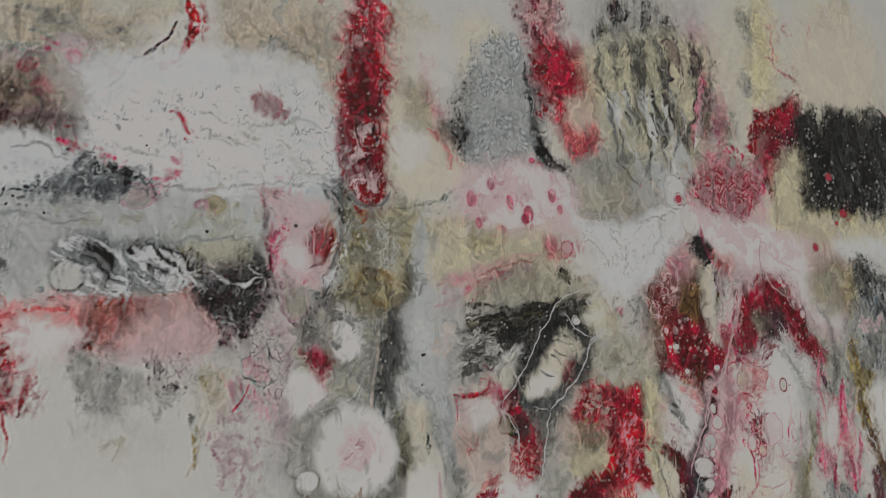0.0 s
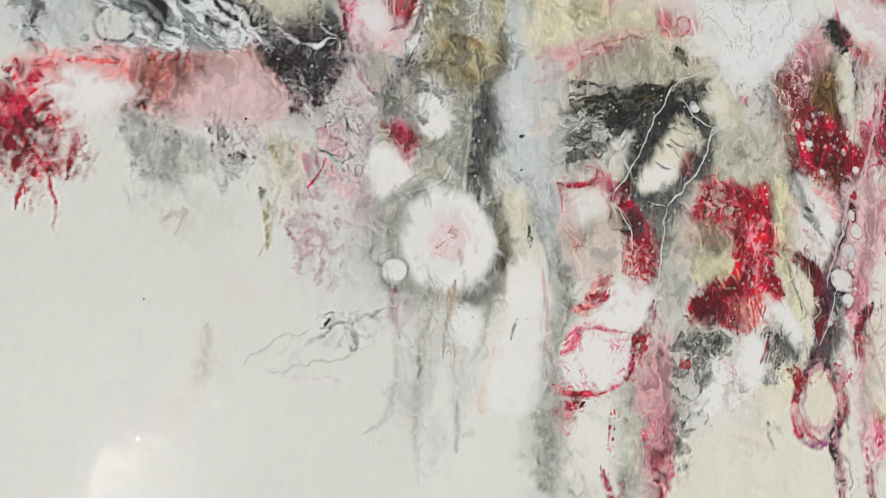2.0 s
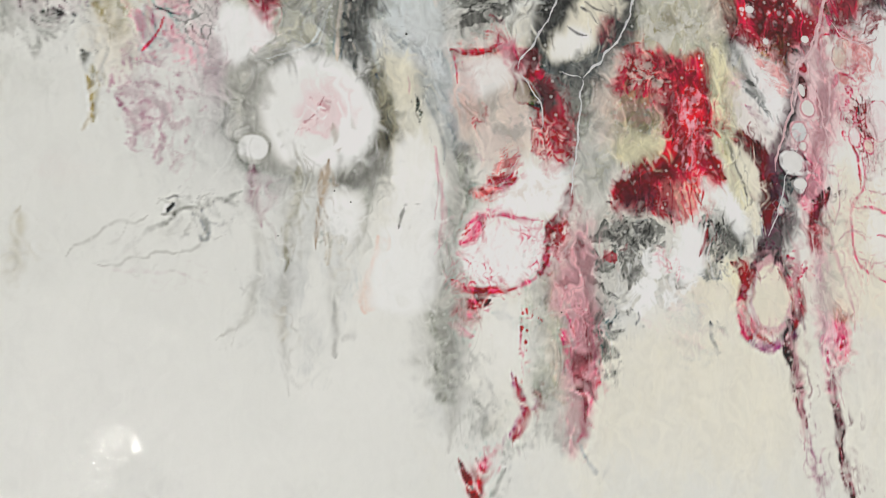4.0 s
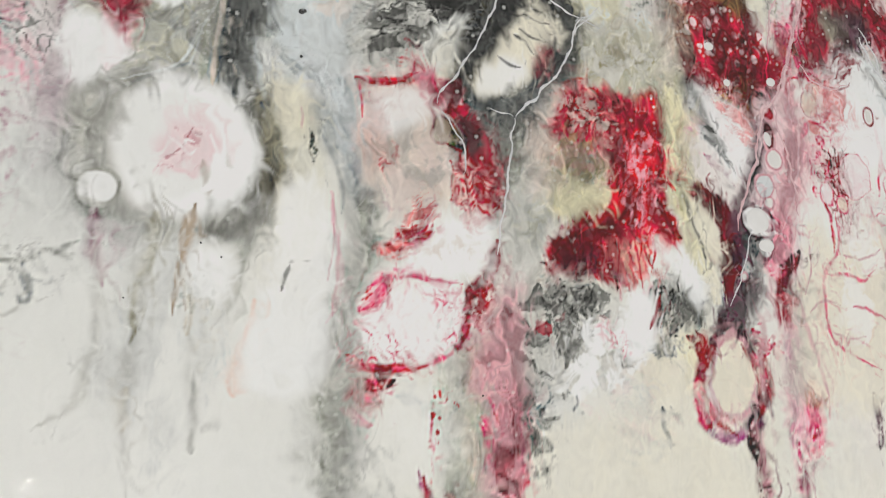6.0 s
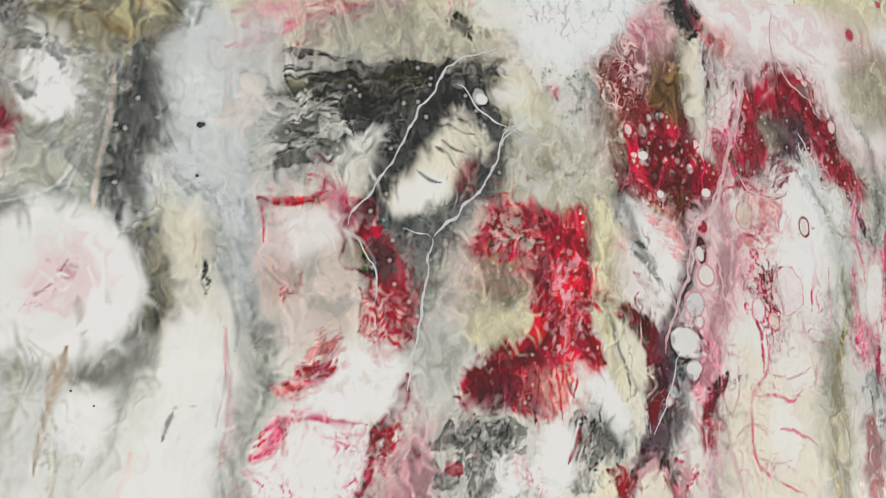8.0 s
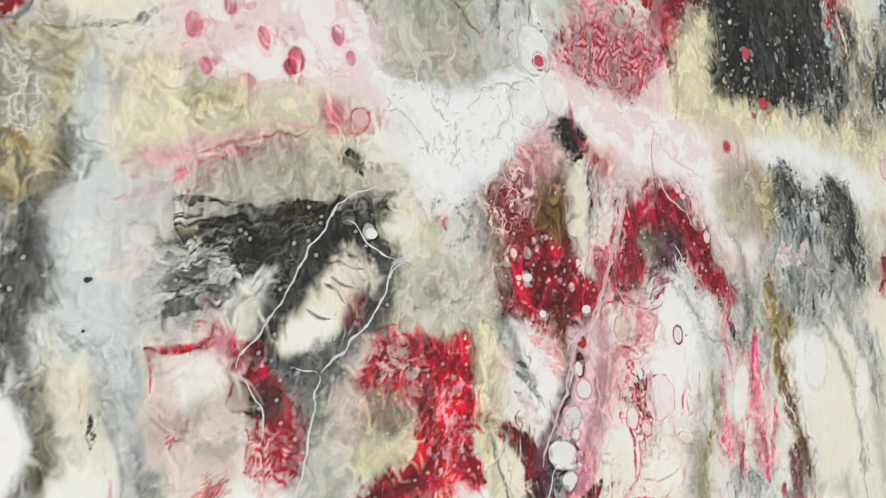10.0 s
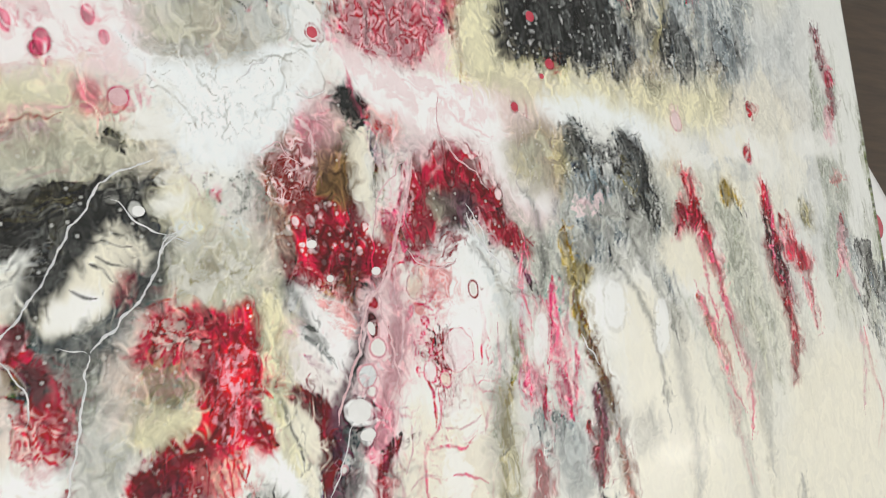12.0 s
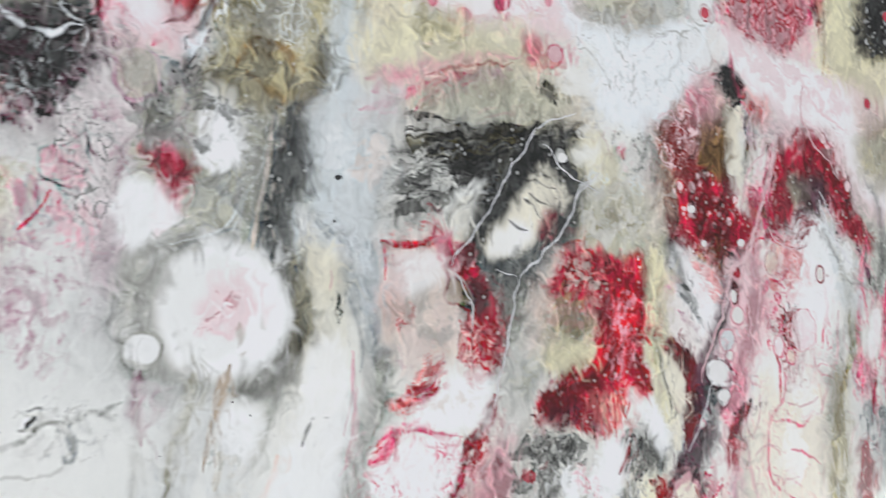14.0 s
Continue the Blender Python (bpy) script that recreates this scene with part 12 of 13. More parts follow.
thread("blood", 2, 1.5, 0.8, 0.6, 2, -200.8, 121.4, -207.4, 95.6, -221.8, 84.8)
thread("blood", 2.1, 1.6, 0.7, 0.6, 1.6, -190.6, 243.3, -188.9, 195.4, -186.9, 164)
thread("iron", 3.1, 1.5, 0.8, 0.6, 2.6, -200.1, 160.2, -192.6, 140, -196, 101.3, -211.9, 72.8)
thread("iron", 4.8, 2.6, 0.8, 0.7, 2.6, -129.1, 94.7, -130, 68.5, -147.5, 32.1, -156.8, -13.1)
thread("bark", 2.6, 2.1, 0.7, 0.7, 2.1, -175.8, 66.8, -152.3, 52.3, -155.2, 44.6)
shape("soot", 0.8, 6.3, 5.1, (), 18.8, 223.8, 36.9, 199.1, 57.4, 204.1, 43.2, 193.8, 23.5, 194.8)
thread("iron", 3.4, 1.4, 0.8, 0.7, 5.4, 105, 283, 112.3, 240.3, 120, 204.2, 139.7, 181.5)
thread("iron", 3.6, 1.4, 0.8, 0.7, 5.7, 166.2, 310.5, 176.6, 260.4, 183.1, 210.3)
thread("iron", 3.5, 1.4, 0.8, 0.7, 5.6, 145.1, 326.8, 148.1, 276, 162.8, 233.4)
thread("iron", 3.7, 1.5, 0.8, 0.7, 5.9, 231.3, 339.9, 229.7, 286.5, 212.2, 232.4)
thread("iron", 3.8, 1.5, 0.8, 0.7, 6, 255.2, 336.8, 247.6, 282.1, 228.8, 240.6)
thread("iron", 3.6, 1.4, 0.8, 0.7, 5.7, 203.1, 296.1, 199.4, 243.8, 186.3, 204.3)
thread("snow", 3.4, 1.4, 0.85, 0.7, 5.5, 119, 278.6, 126.3, 235.7, 138.8, 212.2)
thread("snow", 3.6, 1.4, 0.85, 0.7, 5.7, 183.6, 293.5, 189.5, 236.3, 194.9, 198.8)
thread("snow", 3.5, 1.4, 0.85, 0.7, 5.6, 157.9, 302.9, 162.3, 252.4, 172.9, 221.9)
thread("snow", 3.7, 1.5, 0.85, 0.7, 5.9, 240.6, 314.5, 231.6, 267, 219.4, 226.7)
thread("rose", 4.5, 2.2, 0.7, 0.7, 6, 246.2, 328.7, 233, 280.3, 220.8, 239.7)
shape("soot", 0.85, 4.7, 4.7, ("streak", 6, 5.8, 0.4), -65, 55, -4, 62.4, 53.8, 61.5, 39.5, 44.2, -6, 29.5, -43.1, 18.2, -72.1, 28.3)
thread("foam", 2.7, 1.4, 0.9, 0.6, 5.5, 137.7, 78.9, 158.6, 109.7, 186.2, 141.9, 197, 173.8)
thread("dove", 2.7, 1.3, 0.6, 0.7, 5.4, 173.9, 153.4, 159.8, 121.9, 132.1, 96.5)
shape("dusk", 0.6, 6.9, 3.9, ("mottle", 0, 12.8, 0.45), -241.9, 64.2, -222.2, 55.1, -212.5, 30.8, -227.8, 6.3, -242.2, 25.4)
bubble("lichen", "mauve", -234.6, 54.7, 11.8, 13.8, 2, 2.5, 0.6)
shape("dusk", 0.7, 4, 3, ("mottle", 0, 8.1, 0.5), -202.1, 50.8, -176.4, 41.5, -182.2, 16.5, -197.8, 6.5, -207.5, 30.9)
# deep tones in the shoulder and the arch
shape("blood", 0.85, 5.6, 3.7, ("mottle", 0, 13.9, 0.48), 168.1, 33.5, 205.2, 28.7, 223.8, 2.4, 216.1, -22.9, 190.6, -21.3, 167.5, -3.6)
shape("blood", 0.85, 5.6, 4.5, ("mottle", 0, 14.5, 0.45), 275.3, 68.8, 311.9, 71.9, 348.4, 55.5, 375.1, 1.4, 355.5, 6.9, 320.8, 41.1, 278.7, 45.8)
shape("damson", 0.8, 4.9, 4.4, (), 293.6, 45.8, 321.4, 45.8, 325.4, 26.8, 300, 22.5)
shape("rust", 0.7, 4.5, 3.6, ("mottle", 0, 9.9, 0.42), 145.5, 78.7, 174.7, 83.9, 171.9, 50.1, 152.1, 41.8)
shape("petal", 0.9, 1.8, 2.7, ("net", 0, 12.5, 0.1), 141.5, 86.8, 180, 88.3, 166.7, 45.9, 143.1, 45.9)
thread("petal", 1.6, 0.9, 0.9, 0.5, 2.8, 171.5, 105, 182.8, 92.7, 176.1, 71.2, 158.4, 62.5)
thread("petal", 2, 1.1, 0.9, 0.5, 3.4, 271.4, 143.2, 306.3, 131.5, 316.7, 112.8, 360.1, 95.2)
thread("petal", 1.8, 1, 0.9, 0.5, 3.1, 245.1, 109, 260.3, 91.4, 251.8, 63.9, 237.5, 32.6)
thread("petal", 2, 1.1, 0.9, 0.5, 3.4, 306.3, 131.5, 300.5, 107.2, 326, 84.2, 347.8, 50.6)
thread("snow", 1.6, 0.8, 0.9, 0.6, 4.1, 62.8, 133.9, 82.2, 115.9, 98.6, 109, 116.3, 114.2)
thread("snow", 1.8, 0.9, 0.9, 0.6, 4.4, 117.1, 126.5, 133.5, 102.9, 161, 96)
thread("snow", 1.6, 0.8, 0.9, 0.6, 4.1, 55.5, 144.8, 75.5, 142.9, 99.8, 129.1, 111, 101.7)
thread("snow", 1.6, 0.8, 0.9, 0.6, 4.1, 80.6, 88.4, 91.9, 104.7, 105.9, 89.5)
thread("dove", 1.3, 0.8, 0.75, 0.6, 2.5, 100.1, 133.2, 103.9, 125.4, 107.8, 119.7)
thread("dove", 1.2, 0.8, 0.75, 0.6, 2.4, 66.2, 122.5, 86.1, 112.2, 97.6, 93.1)
thread("dove", 1.4, 0.9, 0.75, 0.6, 2.8, 136.4, 144.7, 160.5, 151.2, 174.6, 143.9)
thread("dusk", 4.2, 1.8, 0.65, 0.8, 3.6, 382.4, 55.8, 400.1, 30.6, 400.9, -14.5, 387.7, -57.9)
thread("dusk", 3.9, 1.7, 0.65, 0.8, 3.4, 316.9, 8.1, 333.5, -11.3, 355.9, -41.1)
thread("dusk", 4.8, 2.1, 0.65, 0.8, 4.1, 492.1, -18.8, 526.3, -63.7, 540.6, -129.6, 537.7, -192.8)
thread("dusk", 5, 2.1, 0.65, 0.8, 4.3, 520.6, 1.7, 554.2, -54.9, 570.8, -111.4)
thread("rose", 2.9, 1.2, 0.8, 0.7, 3.5, 382.6, 6, 370.5, -32.5, 377.6, -81.1)
thread("rose", 3, 1.2, 0.8, 0.7, 3.6, 405.2, -34.6, 406.7, -74.2, 387.2, -110.9)
thread("rose", 4, 1.6, 0.8, 0.7, 4.8, 606.8, 28, 645.3, -25.9, 661, -97.6, 671.4, -145.5)
thread("rose", 4.6, 1.8, 0.8, 0.7, 5.5, 770, 45.5, 763.8, -31.5, 786.9, -83.8)
thread("rose", 3.9, 1.6, 0.8, 0.7, 4.7, 622.7, 10.2, 630.7, -48.6, 638.7, -107.1)
bubble("snow", "fog", 485.2, -60.6, 14.6, 22.6, -11, 3.3, 0.7)
bubble("snow", "fog", 352.4, -17, 8, 14.8, -10, 2.9, 0.7)
bubble("snow", "fog", 384.4, -81.8, 8.2, 23.4, -13, 2.9, 0.7)
bubble("snow", "fog", 548.3, -87.3, 10, 28.5, -12, 3.6, 0.7)
shape("iron", 0.8, 8.2, 6.8, ("streak", -87, 9.6, 0.35), 432.9, 265.1, 465.5, 276, 484.4, 188.5, 443.5, 178.9, 418.3, 213.9)
thread("khaki", 6.6, 4.1, 0.7, 0.8, 4.9, 634.9, 279, 615.3, 226.4, 589, 187.1)
# depths of the fan, dark halo, small marks
shape("blood", 0.85, 3.2, 2.2, (), 32.3, -139.8, 40.4, -128.7, 63.5, -122.7, 82, -112.9, 87.3, -121.6, 66.9, -129.5, 47, -140.4)
shape("blood", 0.7, 3.1, 2.3, (), 108.6, -94, 117.4, -108.2, 126.8, -125.3, 112.9, -120.4, 104.8, -108)
shape("blood", 0.75, 3.1, 2.3, (), 94.6, -33.4, 106.3, -43.8, 96.6, -58.5, 85.2, -73, 83.2, -62.5, 91.7, -48)
shape("khaki", 0.75, 3.7, 3, ("mottle", 0, 6.7, 0.45), 47, -56.5, 72.2, -59.2, 81.4, -69.5, 63.1, -75.1, 44.4, -66.8)
shape("shell", 0.7, 2.3, 2.3, ("mottle", 0, 5.3, 0.62), 46.5, -35.7, 78.1, -34.2, 84.6, -55.3, 52.6, -59.8)
thread("scarlet", 1.6, 0.6, 0.85, 0.6, 1.2, 93.7, -44.3, 95.3, -55, 92.7, -65.8)
thread("scarlet", 1.6, 0.6, 0.85, 0.6, 1.2, 119.4, -39.6, 116.7, -50.7, 120, -61.5)
thread("scarlet", 1.6, 0.6, 0.85, 0.6, 1.2, 112.2, -72.6, 116.6, -79.7, 113.1, -90.4)
thread("scarlet", 1.5, 0.5, 0.85, 0.6, 1.1, 80.4, -107.7, 67.9, -116.1, 53.8, -124.1)
thread("scarlet", 1.5, 0.6, 0.85, 0.6, 1.1, 95.7, -118.3, 98.9, -128.8, 95.2, -142.3)
thread("blood", 1.9, 0.8, 0.85, 0.6, 1.1, 87.5, -69.4, 90.4, -83.5, 86.1, -97.4)
thread("blood", 2, 0.8, 0.85, 0.6, 1.2, 118.8, -65.2, 122.1, -76, 116.8, -86.8)
thread("blood", 1.9, 0.8, 0.85, 0.6, 1.1, 94.5, -94, 89.2, -107.9, 79.6, -118)
shape("snow", 0.9, 3.9, 2, (), 128.1, -129.6, 139.7, -144.1, 146.2, -165.5, 136, -171.8, 126.1, -150.5)
thread("iron", 1.7, 1, 0.7, 0.6, 1.7, -36.5, 40.1, -63.4, 31.9, -73.1, 25.9)
thread("khaki", 2.2, 1.4, 0.3, 0.9, 1.1, -138.5, -47.5, -133.1, -76.5, -134.8, -99.5, -142.3, -119.1)
thread("dusty", 0.9, 0.6, 0.6, 0.7, 0.9, -109.1, -148.4, -105.5, -134.4, -103, -117.2)
thread("dusty", 0.9, 0.6, 0.6, 0.7, 0.9, -119.5, -49.7, -118.4, -55.6, -119.6, -63.1)
thread("dusty", 1.1, 0.7, 0.7, 0.6, 1.3, 233.6, -177.8, 244.6, -171, 262.2, -173.9)
thread("dusty", 1.1, 0.7, 0.7, 0.6, 1.3, 251.5, -194, 266.3, -198.8, 282.5, -197)
thread("dusty", 1.2, 0.7, 0.7, 0.6, 1.4, 270.3, -137.6, 291.1, -142.2, 308.9, -134.8)
thread("dusty", 1.1, 0.7, 0.7, 0.6, 1.3, 240.4, -129, 240.2, -148.1, 231.2, -166.5)
thread("dove", 3.6, 1.6, 0.6, 0.8, 1.6, 345.2, -21.4, 352, -51.5, 342, -81.5)
thread("dove", 3.6, 1.6, 0.6, 0.8, 1.6, 362.6, -59.9, 352, -85.7, 356.4, -111.1)


def finish(c):
    """The late runs bleed a little into what lies beside them, and carry a fine pigment grain."""
    near = np.stack([blurred(blurred(c[..., k], 2), 2) for k in range(3)], -1)
    c = np.minimum(c, 0.55 * c + 0.45 * near)
    for seed, size, reach in ((201, 0.012, 0.008), (211, 0.020, 0.012), (221, 0.008, 0.006)):
        level = fbm((GX + 0.008 * CURL_X + 0.002 * EDDY_X) / size, (GY + 0.008 * CURL_Y + 0.002 * EDDY_Y) / size / 1.5, 2, seed)
        skein = smooth(0.11, 0.0, np.abs(level - 0.5)) * smooth(0.35, 0.6, fbm(GX / 0.02, GY / 0.02, 2, seed + 5))
        angle = 6.3 * fbm(GX / 0.02, GY / 0.02, 2, seed + 7)
        si = np.clip(np.interp(GX + reach * np.cos(angle), xs, np.arange(NX)), 0, NX - 1).astype(np.int32)
        sj = np.clip(np.interp(GY + reach * np.sin(angle), ys, np.arange(NY)), 0, NY - 1).astype(np.int32)
        c = c + (c[sj, si] - c) * (0.5 * skein)[..., None]
    load = blurred(np.clip(1.1 - 1.5 * c.min(-1), 0, 1), 2)
    c = c * np.exp((1.5 * (MARBLE - 0.56) + 0.5 * (BREAK - 0.5)) * (0.01 + 0.85 * load ** 1.6))[..., None]
    g1, _, dot = nearest(GX / 0.0055 + 0.4 * BEND_X, GY / 0.0055 + 0.4 * BEND_Y, 19)
    c = c + (INK["milk"] - c) * (0.32 * smooth(0.28, 0.14, g1) * (dot > 0.92) * load)[..., None]
    c = c + 0.9 * (c - np.stack([blurred(c[..., k], 2) for k in range(3)], -1))
    return np.clip(c, 0.006, 0.84).astype(np.float32), load


COATS, LOAD = finish(COATS)


def dent(x, y, r, lift):
    """A soft lump or hollow in the coat, in millimetres."""
    return lift / 1000 * np.exp(-((GX * 1000 - x) ** 2 + (GY * 1000 - y) ** 2) / r ** 2)


RELIEF = 0.00025 * (blurred(LOAD, 2) - 0.5) + 0.0004 * (fbm(GX / 0.025, GY / 0.03, 3, 95) - 0.5)
RELIEF += dent(-348, -180, 10, 1.2)
RELIEF += dent(-283, -205, 8, 1)
RELIEF += dent(-280, -215, 6, -0.8)
RELIEF += dent(-336, -114, 11, 1)
RELIEF += dent(-345, -97, 8, -0.8)
RELIEF += dent(-260, -136, 8, 0.7)
RELIEF += dent(-246, -141, 7, -0.7)
RELIEF += dent(-405, -71, 10, 0.6)
RELIEF += dent(-427, -128, 12, 0.6)
RELIEF += dent(-205, -246, 10, -0.5)
RELIEF += dent(-233, -192, 9, 0.6)
RELIEF += dent(-144, -273, 9, 0.6)


# ---- the panel itself ----
def resin_panel():
    """A slab with a gently lumpy top, rounded over its edge."""
    thing = tagged(new("resin_artwork"), "large poured resin artwork, white with crimson, black and olive swirls", "artwork")
    thing.location = (0, 0, TOP)
    relief = 0.0006 * (fbm(GX / 0.09, GY / 0.09, 2, 31) - 0.5) + RELIEF
    global RELIEF_TOP
    RELIEF_TOP = relief
    edge = np.array([0.0, -0.0006, -0.0022, -0.0050, -0.0090, -0.026])
    out = RIGHT - 0.012 + np.array([0.0025, 0.0065, 0.0095, 0.0113, 0.012, 0.012])
    gx = np.concatenate([GX, np.repeat(out[None, :], NY, 0)], 1)
    gy = np.concatenate([GY, np.repeat(GY[:, -1:], 6, 1)], 1)
    gz = np.concatenate([relief, relief[:, -1:] * np.linspace(0.8, 0, 6)[None] + edge[None]], 1)
    colours = np.concatenate([COATS, np.repeat(COATS[:, -1:], 6, 1)], 1)
    n = NX + 6
    co = np.stack([gx, gy, gz], -1).reshape(-1, 3).astype(np.float32)
    idx = np.arange(NY * n, dtype=np.int32).reshape(NY, n)
    quads = np.stack([idx[:-1, :-1], idx[:-1, 1:], idx[1:, 1:], idx[1:, :-1]], -1).reshape(-1, 4)
    data = bpy.data.meshes.new("surface")
    data.vertices.add(len(co))
    data.vertices.foreach_set("co", co.ravel())
    data.loops.add(quads.size)
    data.loops.foreach_set("vertex_index", quads.ravel())
    data.polygons.add(len(quads))
    data.polygons.foreach_set("loop_start", np.arange(0, quads.size, 4, dtype=np.int32))
    data.polygons.foreach_set("use_smooth", np.ones(len(quads), bool))
    data.update(calc_edges=True)
    layer = data.attributes.new("pigment", "FLOAT_COLOR", "POINT")
    rgba = np.ones((len(co), 4), np.float32)
    rgba[:, :3] = colours.reshape(-1, 3)
    layer.data.foreach_set("color", rgba.ravel())
    data.materials.append(RESIN)
    top = tagged(new("surface", data), "glossy swirled resin surface")
    top.parent = thing
    part("slab", box(LEFT, RIGHT - 0.001, NEAR, FAR, -0.030, -0.010), PAPER, thing, "pale board under the resin")
    return thing


PANEL = resin_panel()


def height(x, y):
    """The surface's own height at a place."""
    return float(RELIEF_TOP[min(np.searchsorted(ys, y), NY - 1), min(np.searchsorted(xs, x), NX - 1)])


def vein(mat, width, *way):
    """A flat raised thread along a way in millimetres, uneven in width and a little knotted."""
    pts = [Vector((way[k] / 1000, way[k + 1] / 1000, 0)) for k in range(0, len(way), 2)]
    pts = [2 * pts[0] - pts[1], *pts, 2 * pts[-1] - pts[-2]]
    line = []
    for k in range(1, len(pts) - 2):
        a, b, c, d = pts[k - 1:k + 3]
        steps = max(3, int((c - b).length / 0.0016))
        for s in (j / steps for j in range(steps)):
            line.append(0.5 * (2 * b + (c - a) * s + (2 * a - 5 * b + 4 * c - d) * s * s + (3 * b - a - 3 * c + d) * s ** 3))
    bm, rings = bmesh.new(), []
    for k, p in enumerate(line):
        p = p + Vector((0.0030 * noise.noise((p.x * 90, p.y * 90, 1)) + 0.0005 * noise.noise((p.x * 500, p.y * 500, 2)), 0.0030 * noise.noise((p.x * 90, p.y * 90, 5)), 0))
        ahead = (line[min(k + 1, len(line) - 1)] - line[max(k - 1, 0)]).normalized()
        side = Vector((-ahead.y, ahead.x, 0))
        end = min(1.0, 0.25 + min(k, len(line) - 1 - k) / 8)
        w = width / 1000 * end * (0.7 + 0.9 * max(0.0, 0.35 + noise.noise((p.x * 220, p.y * 220, 8))))
        z = height(p.x, p.y)
        rings.append([bm.verts.new(p + side * (w * u) + Vector((0, 0, z + lift))) for u, lift in ((-1, -0.0003), (-0.55, 0.0003), (0, 0.0005), (0.55, 0.0003), (1, -0.0003))])
    for a, b in zip(rings, rings[1:]):
        for j in range(4):
            bm.faces.new((a[j], b[j], b[j + 1], a[j + 1])).smooth = True
    return part("vein", bm, mat, PANEL, "raised pale resin thread" if mat is LACING else "raised pink resin thread")


def speck(x, y, r):
    """A tiny dark grain caught in the coat."""
    bm = bmesh.new()
    bmesh.ops.create_icosphere(bm, subdivisions=2, radius=r / 1000, matrix=Matrix.Translation((x / 1000, y / 1000, height(x / 1000, y / 1000))))
    for v in bm.verts:
        v.co += Vector((0.0004 * noise.noise(v.co * 900), 0.0004 * noise.noise(v.co * 900 + Vector((3, 1, 2))), 0))
    return part("speck", bm, SPECK, PANEL, "tiny dark grain")


def cell(name, mat, x, y, rx, ry, turn):
    """A shallow lens of one colour, uneven in outline, in millimetres."""
    bm, rings, n = bmesh.new(), [], 28
    for reach, lift in ((1.0, -0.0003), (0.96, 0.00005), (0.7, 0.00009), (0.35, 0.0001)):
        ring = []
        for k in range(n):
            a = 2 * math.pi * k / n
            r = reach * (1 + 0.10 * noise.noise((math.cos(a) * 1.3 + x, math.sin(a) * 1.3 + y, 3)))
            p = Matrix.Rotation(radians(turn), 2) @ Vector((rx * r * math.cos(a), ry * r * math.sin(a)))
            px, py = (x + p.x) / 1000, (y + p.y) / 1000
            ring.append(bm.verts.new((px, py, height(px, py) + lift)))
        rings.append(ring)
    for a, b in zip(rings, rings[1:]):
        for k in range(n):
            bm.faces.new((a[k], a[(k + 1) % n], b[(k + 1) % n], b[k])).smooth = True
    bm.faces.new(rings[-1]).smooth = True
    return part(name, bm, mat, PANEL, "milky white resin cell" if name == "cell" else "crimson resin droplet")


# threads round the dark oval
vein(LACING, 0.82, 63.6, 73.2, 47.6, 65.3, 34.1, 58.8, 24.4, 47.9, 11.0, 28.4, -2.0, 6.1, -12.7, -10.4, -23.0, -24.7, -34.6, -36.8, -37.9, -44.6)
vein(LACING, 0.73, 68.7, 21.6, 57.2, 27.4, 47.9, 34.2, 40.8, 42.4, 33.5, 46.0)
vein(LACING, 0.73, 68.7, 21.6, 79.0, 26.2, 87.5, 31.4)
vein(LACING, 0.71, 83.6, 15.5, 76.4, 17.6, 68.7, 21.6)
vein(LACING, 0.96, 70.1, 21.7, 60.9, 4.2, 48.7, -17.6, 35.5, -32.0, 19.0, -44.7, 14.8, -49.8)
vein(LACING, 0.68, -1.7, -45.0, 6.7, -46.7, 14.8, -49.8)
vein(LACING, 0.88, 14.8, -49.8, 11.4, -68.5, 7.5, -84.1, 3.0, -104.6, -1.5, -124.7, -3.9, -137.8)
vein(LACING, 0.55, -35.9, -44.7, -29.3, -51.9, -25.7, -61.2, -19.8, -69.5, -21.2, -79.7, -24.7, -88.8)
vein(LACING, 0.63, 60.9, 4.2, 68.2, 15.0, 79.5, 23.8)
# threads through the red shoulder and the chain of cells
vein(BLUSH, 1.20, 271.7, 76.1, 261.7, 48.4, 250.3, 21.3, 238.1, -5.2, 224.5, -26.0, 213.6, -37.7, 205.2, -60.2, 195.7, -84.2, 182.7, -107.7, 178.1, -122.9)
vein(BLUSH, 0.97, 224.3, -27.7, 229.2, -55.3, 233.4, -83.6, 235.5, -111.6)
vein(BLUSH, 0.89, 225.7, 14.9, 232.3, 41.1, 251.9, 64.9, 261.7, 74.9)
vein(LACING, 0.83, 320.2, 38.6, 331.2, 19.2, 340.0, -2.6, 347.0, -15.5)
vein(LACING, 0.69, 190.0, -123.0, 182.5, -141.9, 175.6, -156.7, 163.7, -174.7)
vein(BLUSH, 0.77, 252.9, 4.4, 269.4, -9.4, 285.3, -12.7, 302.7, -9.4)
vein(LACING, 0.98, 319.7, 31.6, 326.9, 12.5, 344.0, -6.1, 361.1, -27.1)
vein(BLUSH, 1.04, 303.1, 130.4, 301.8, 102.5, 315.9, 79.1, 336.6, 65.1)
vein(LACING, 0.73, 160.7, 153.4, 143.3, 143.2, 128.5, 129.4)
vein(LACING, 0.67, 201.2, 128.6, 193.1, 124.5, 180.4, 123.6, 173.5, 130.9)
vein(LACING, 0.85, 435.0, -81.9, 443.9, -97.9, 452.5, -116.4)
vein(BLUSH, 0.61, 141.0, 79.4, 155.4, 85.3, 165.1, 74.3, 172.6, 70.3)
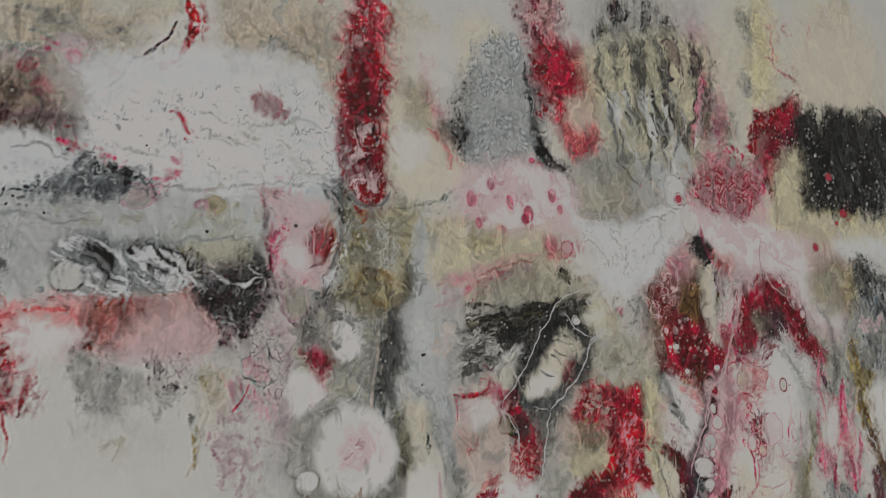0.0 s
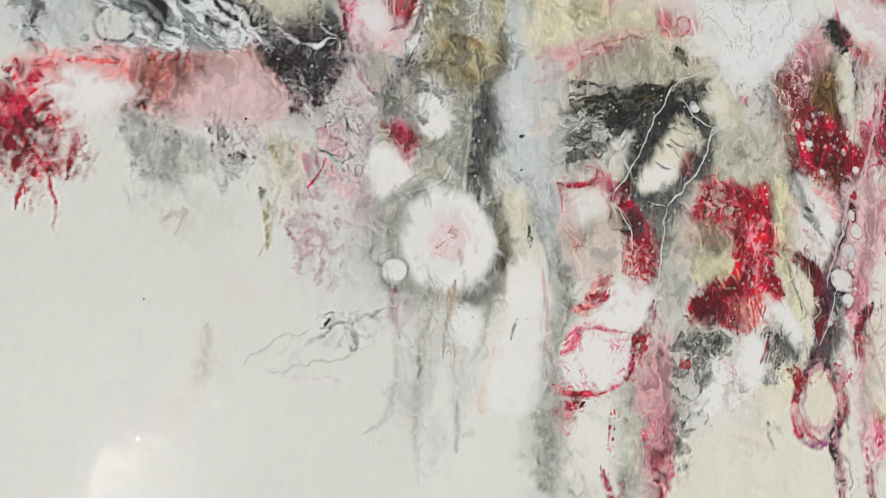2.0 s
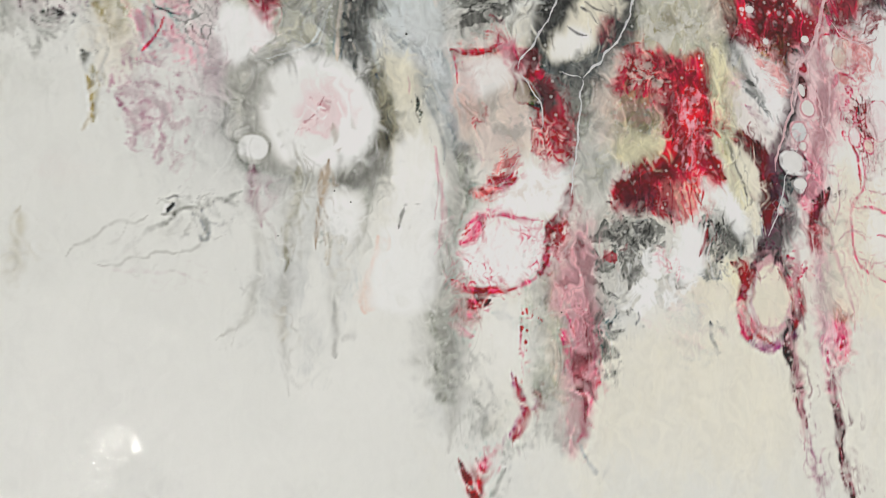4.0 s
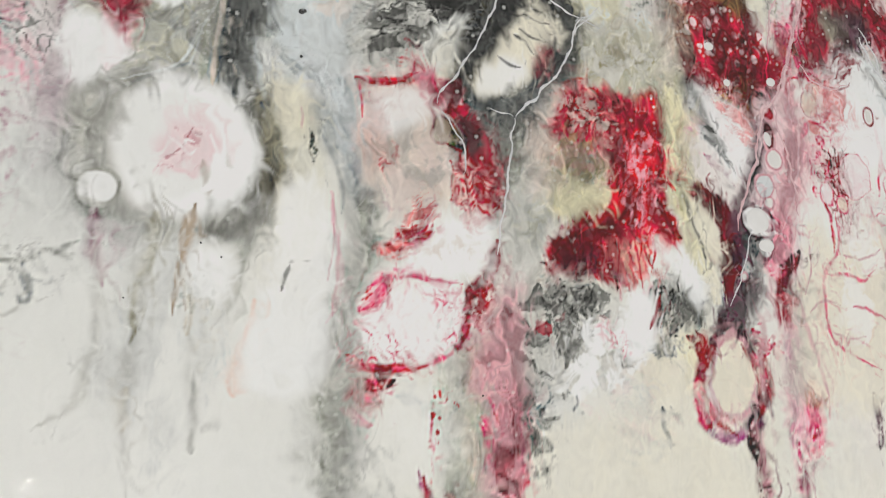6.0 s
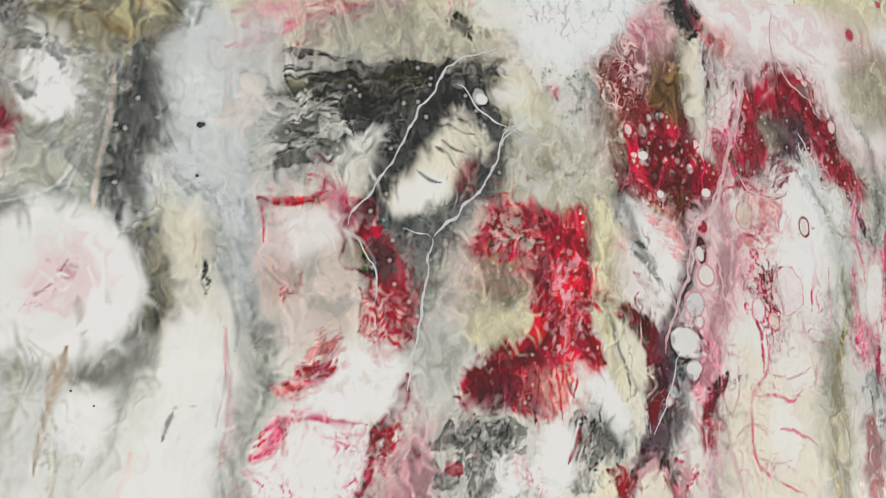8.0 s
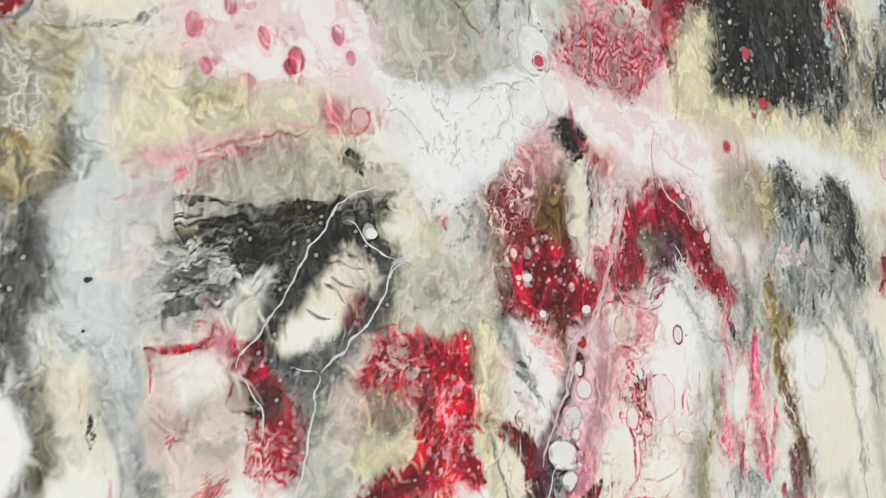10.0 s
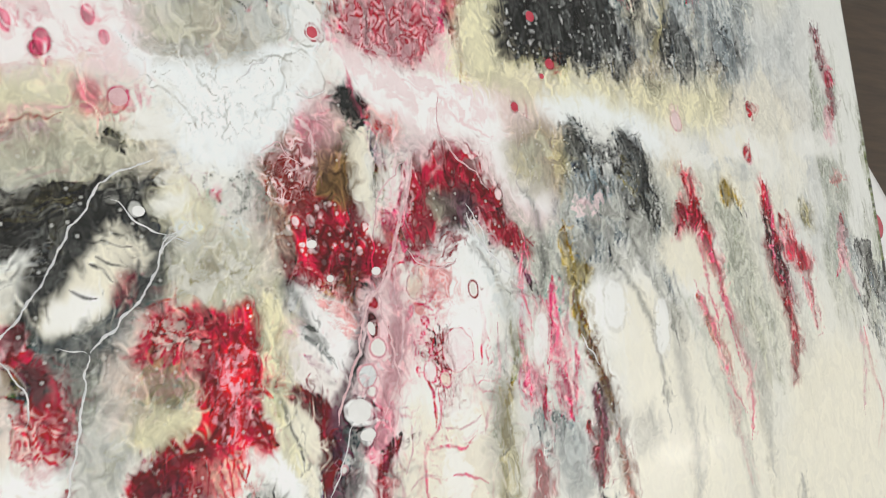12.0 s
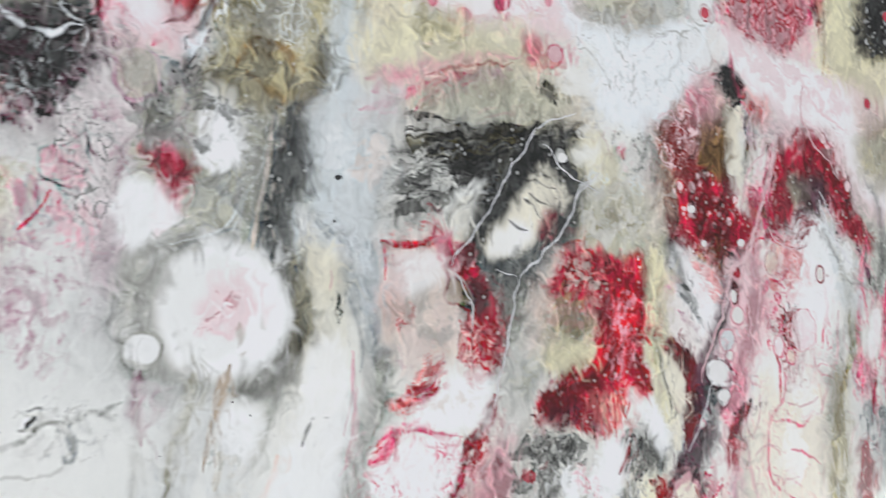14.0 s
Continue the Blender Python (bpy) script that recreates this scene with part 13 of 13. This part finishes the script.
# specks
speck(-114.3, 7.5, 1.16)
speck(-117.6, -20.2, 0.95)
speck(-175.1, -127.2, 0.55)
speck(-20.7, -217.8, 0.65)
speck(-164.9, -134.9, 0.45)
speck(-213.3, -155.0, 0.41)
speck(-309.9, 114.7, 1.63)
speck(-233.5, 123.1, 1.74)
speck(-320.2, 63.7, 1.40)
speck(-458.2, 136.7, 1.27)
speck(-435.6, 124.3, 1.12)
speck(-116.2, 6.8, 1.61)
speck(-360.1, 186.2, 0.94)
speck(596.8, -278.7, 2.14)
speck(-330.4, 11.9, 0.99)
speck(-399.6, -114.3, 0.67)
# crisp pale cells and crimson droplets
cell("cell", CELL, 215, -55, 3.1, 5.5, 10)
cell("cell", CELL, 197, -114, 10.0, 9.1, -8)
cell("cell", CELL, 202, -132, 6.8, 4.6, -1)
cell("cell", CELL, 173, 11, 4.4, 3.2, 5)
cell("cell", CELL, 225, -12, 4.2, 3.3, 4)
cell("cell", CELL, 185, -15, 3.0, 2.8, 4)
cell("droplet", DRIP, 441, 170, 5.5, 4.8, 5)
cell("droplet", DRIP, 429, 157, 3.0, 2.7, 5)
cell("droplet", DRIP, 390, 126, 4.3, 4.1, 3)
cell("droplet", DRIP, 424, 214, 5.4, 5.4, 7)
cell("droplet", BLUSH, 46, 113, 6.2, 6.1, 4)
cell("droplet", DRIP, 193, 173, 4.7, 4.9, 7)
cell("cell", CELL, 52, 38, 4.2, 3.7, -1)


def support_block(x, y):
    ob = tagged(new("support_block", mesh_of("support_block", box(x - 0.04, x + 0.04, y - 0.04, y + 0.04, 0.0, TOP - 0.030, 0.003), BLOCK)),
                "pine block that props up the resin panel", "wood block", "support blocks")
    return ob


for bx in (-0.5, 0.85):
    for by in (-0.45, 0.5):
        support_block(bx, by)


def paper_sheet():
    """The white sheet under the panel that catches its drips."""
    bm = bmesh.new()
    corners = [(1.014, 0.362), (1.490, -0.218), (1.258, -0.408), (0.783, 0.171)]
    a, b, c, d = [Vector((*p, 0)) for p in corners]
    n = 24
    grid = [[bm.verts.new(a.lerp(b, i / n).lerp(d.lerp(c, i / n), j / n) + Vector((0, 0, 0.0006 + 0.002 * noise.noise((i * 0.3, j * 0.3, 2)) ** 2))) for i in range(n + 1)] for j in range(n + 1)]
    for j in range(n):
        for i in range(n):
            bm.faces.new((grid[j][i], grid[j][i + 1], grid[j + 1][i + 1], grid[j + 1][i]))
    solid = bmesh.ops.extrude_face_region(bm, geom=bm.faces[:])
    for v in [g for g in solid["geom"] if isinstance(g, bmesh.types.BMVert)]:
        v.co.z += 0.0004
    bmesh.ops.recalc_face_normals(bm, faces=bm.faces[:])
    for f in bm.faces:
        f.smooth = True
    return tagged(new("paper_sheet", mesh_of("paper_sheet", bm, PAPER)), "white drip sheet lying on the dark boards", "paper")


paper_sheet()


def resin_drip(x, y, rx, ry):
    bm = bmesh.new()
    bmesh.ops.create_uvsphere(bm, u_segments=28, v_segments=12, radius=1.0)
    for v in bm.verts:
        w = 1 + 0.12 * noise.noise(v.co * 1.4)
        v.co = Vector((x + v.co.x * rx * w, y + v.co.y * ry * w, 0.0032 + max(v.co.z, -0.3) * 0.003))
    for f in bm.faces:
        f.smooth = True
    return tagged(new("resin_drip", mesh_of("resin_drip", bm, DRIP)), "dried crimson resin drip on the white sheet", "drip")


resin_drip(1.207, 0.005, 0.032, 0.022)
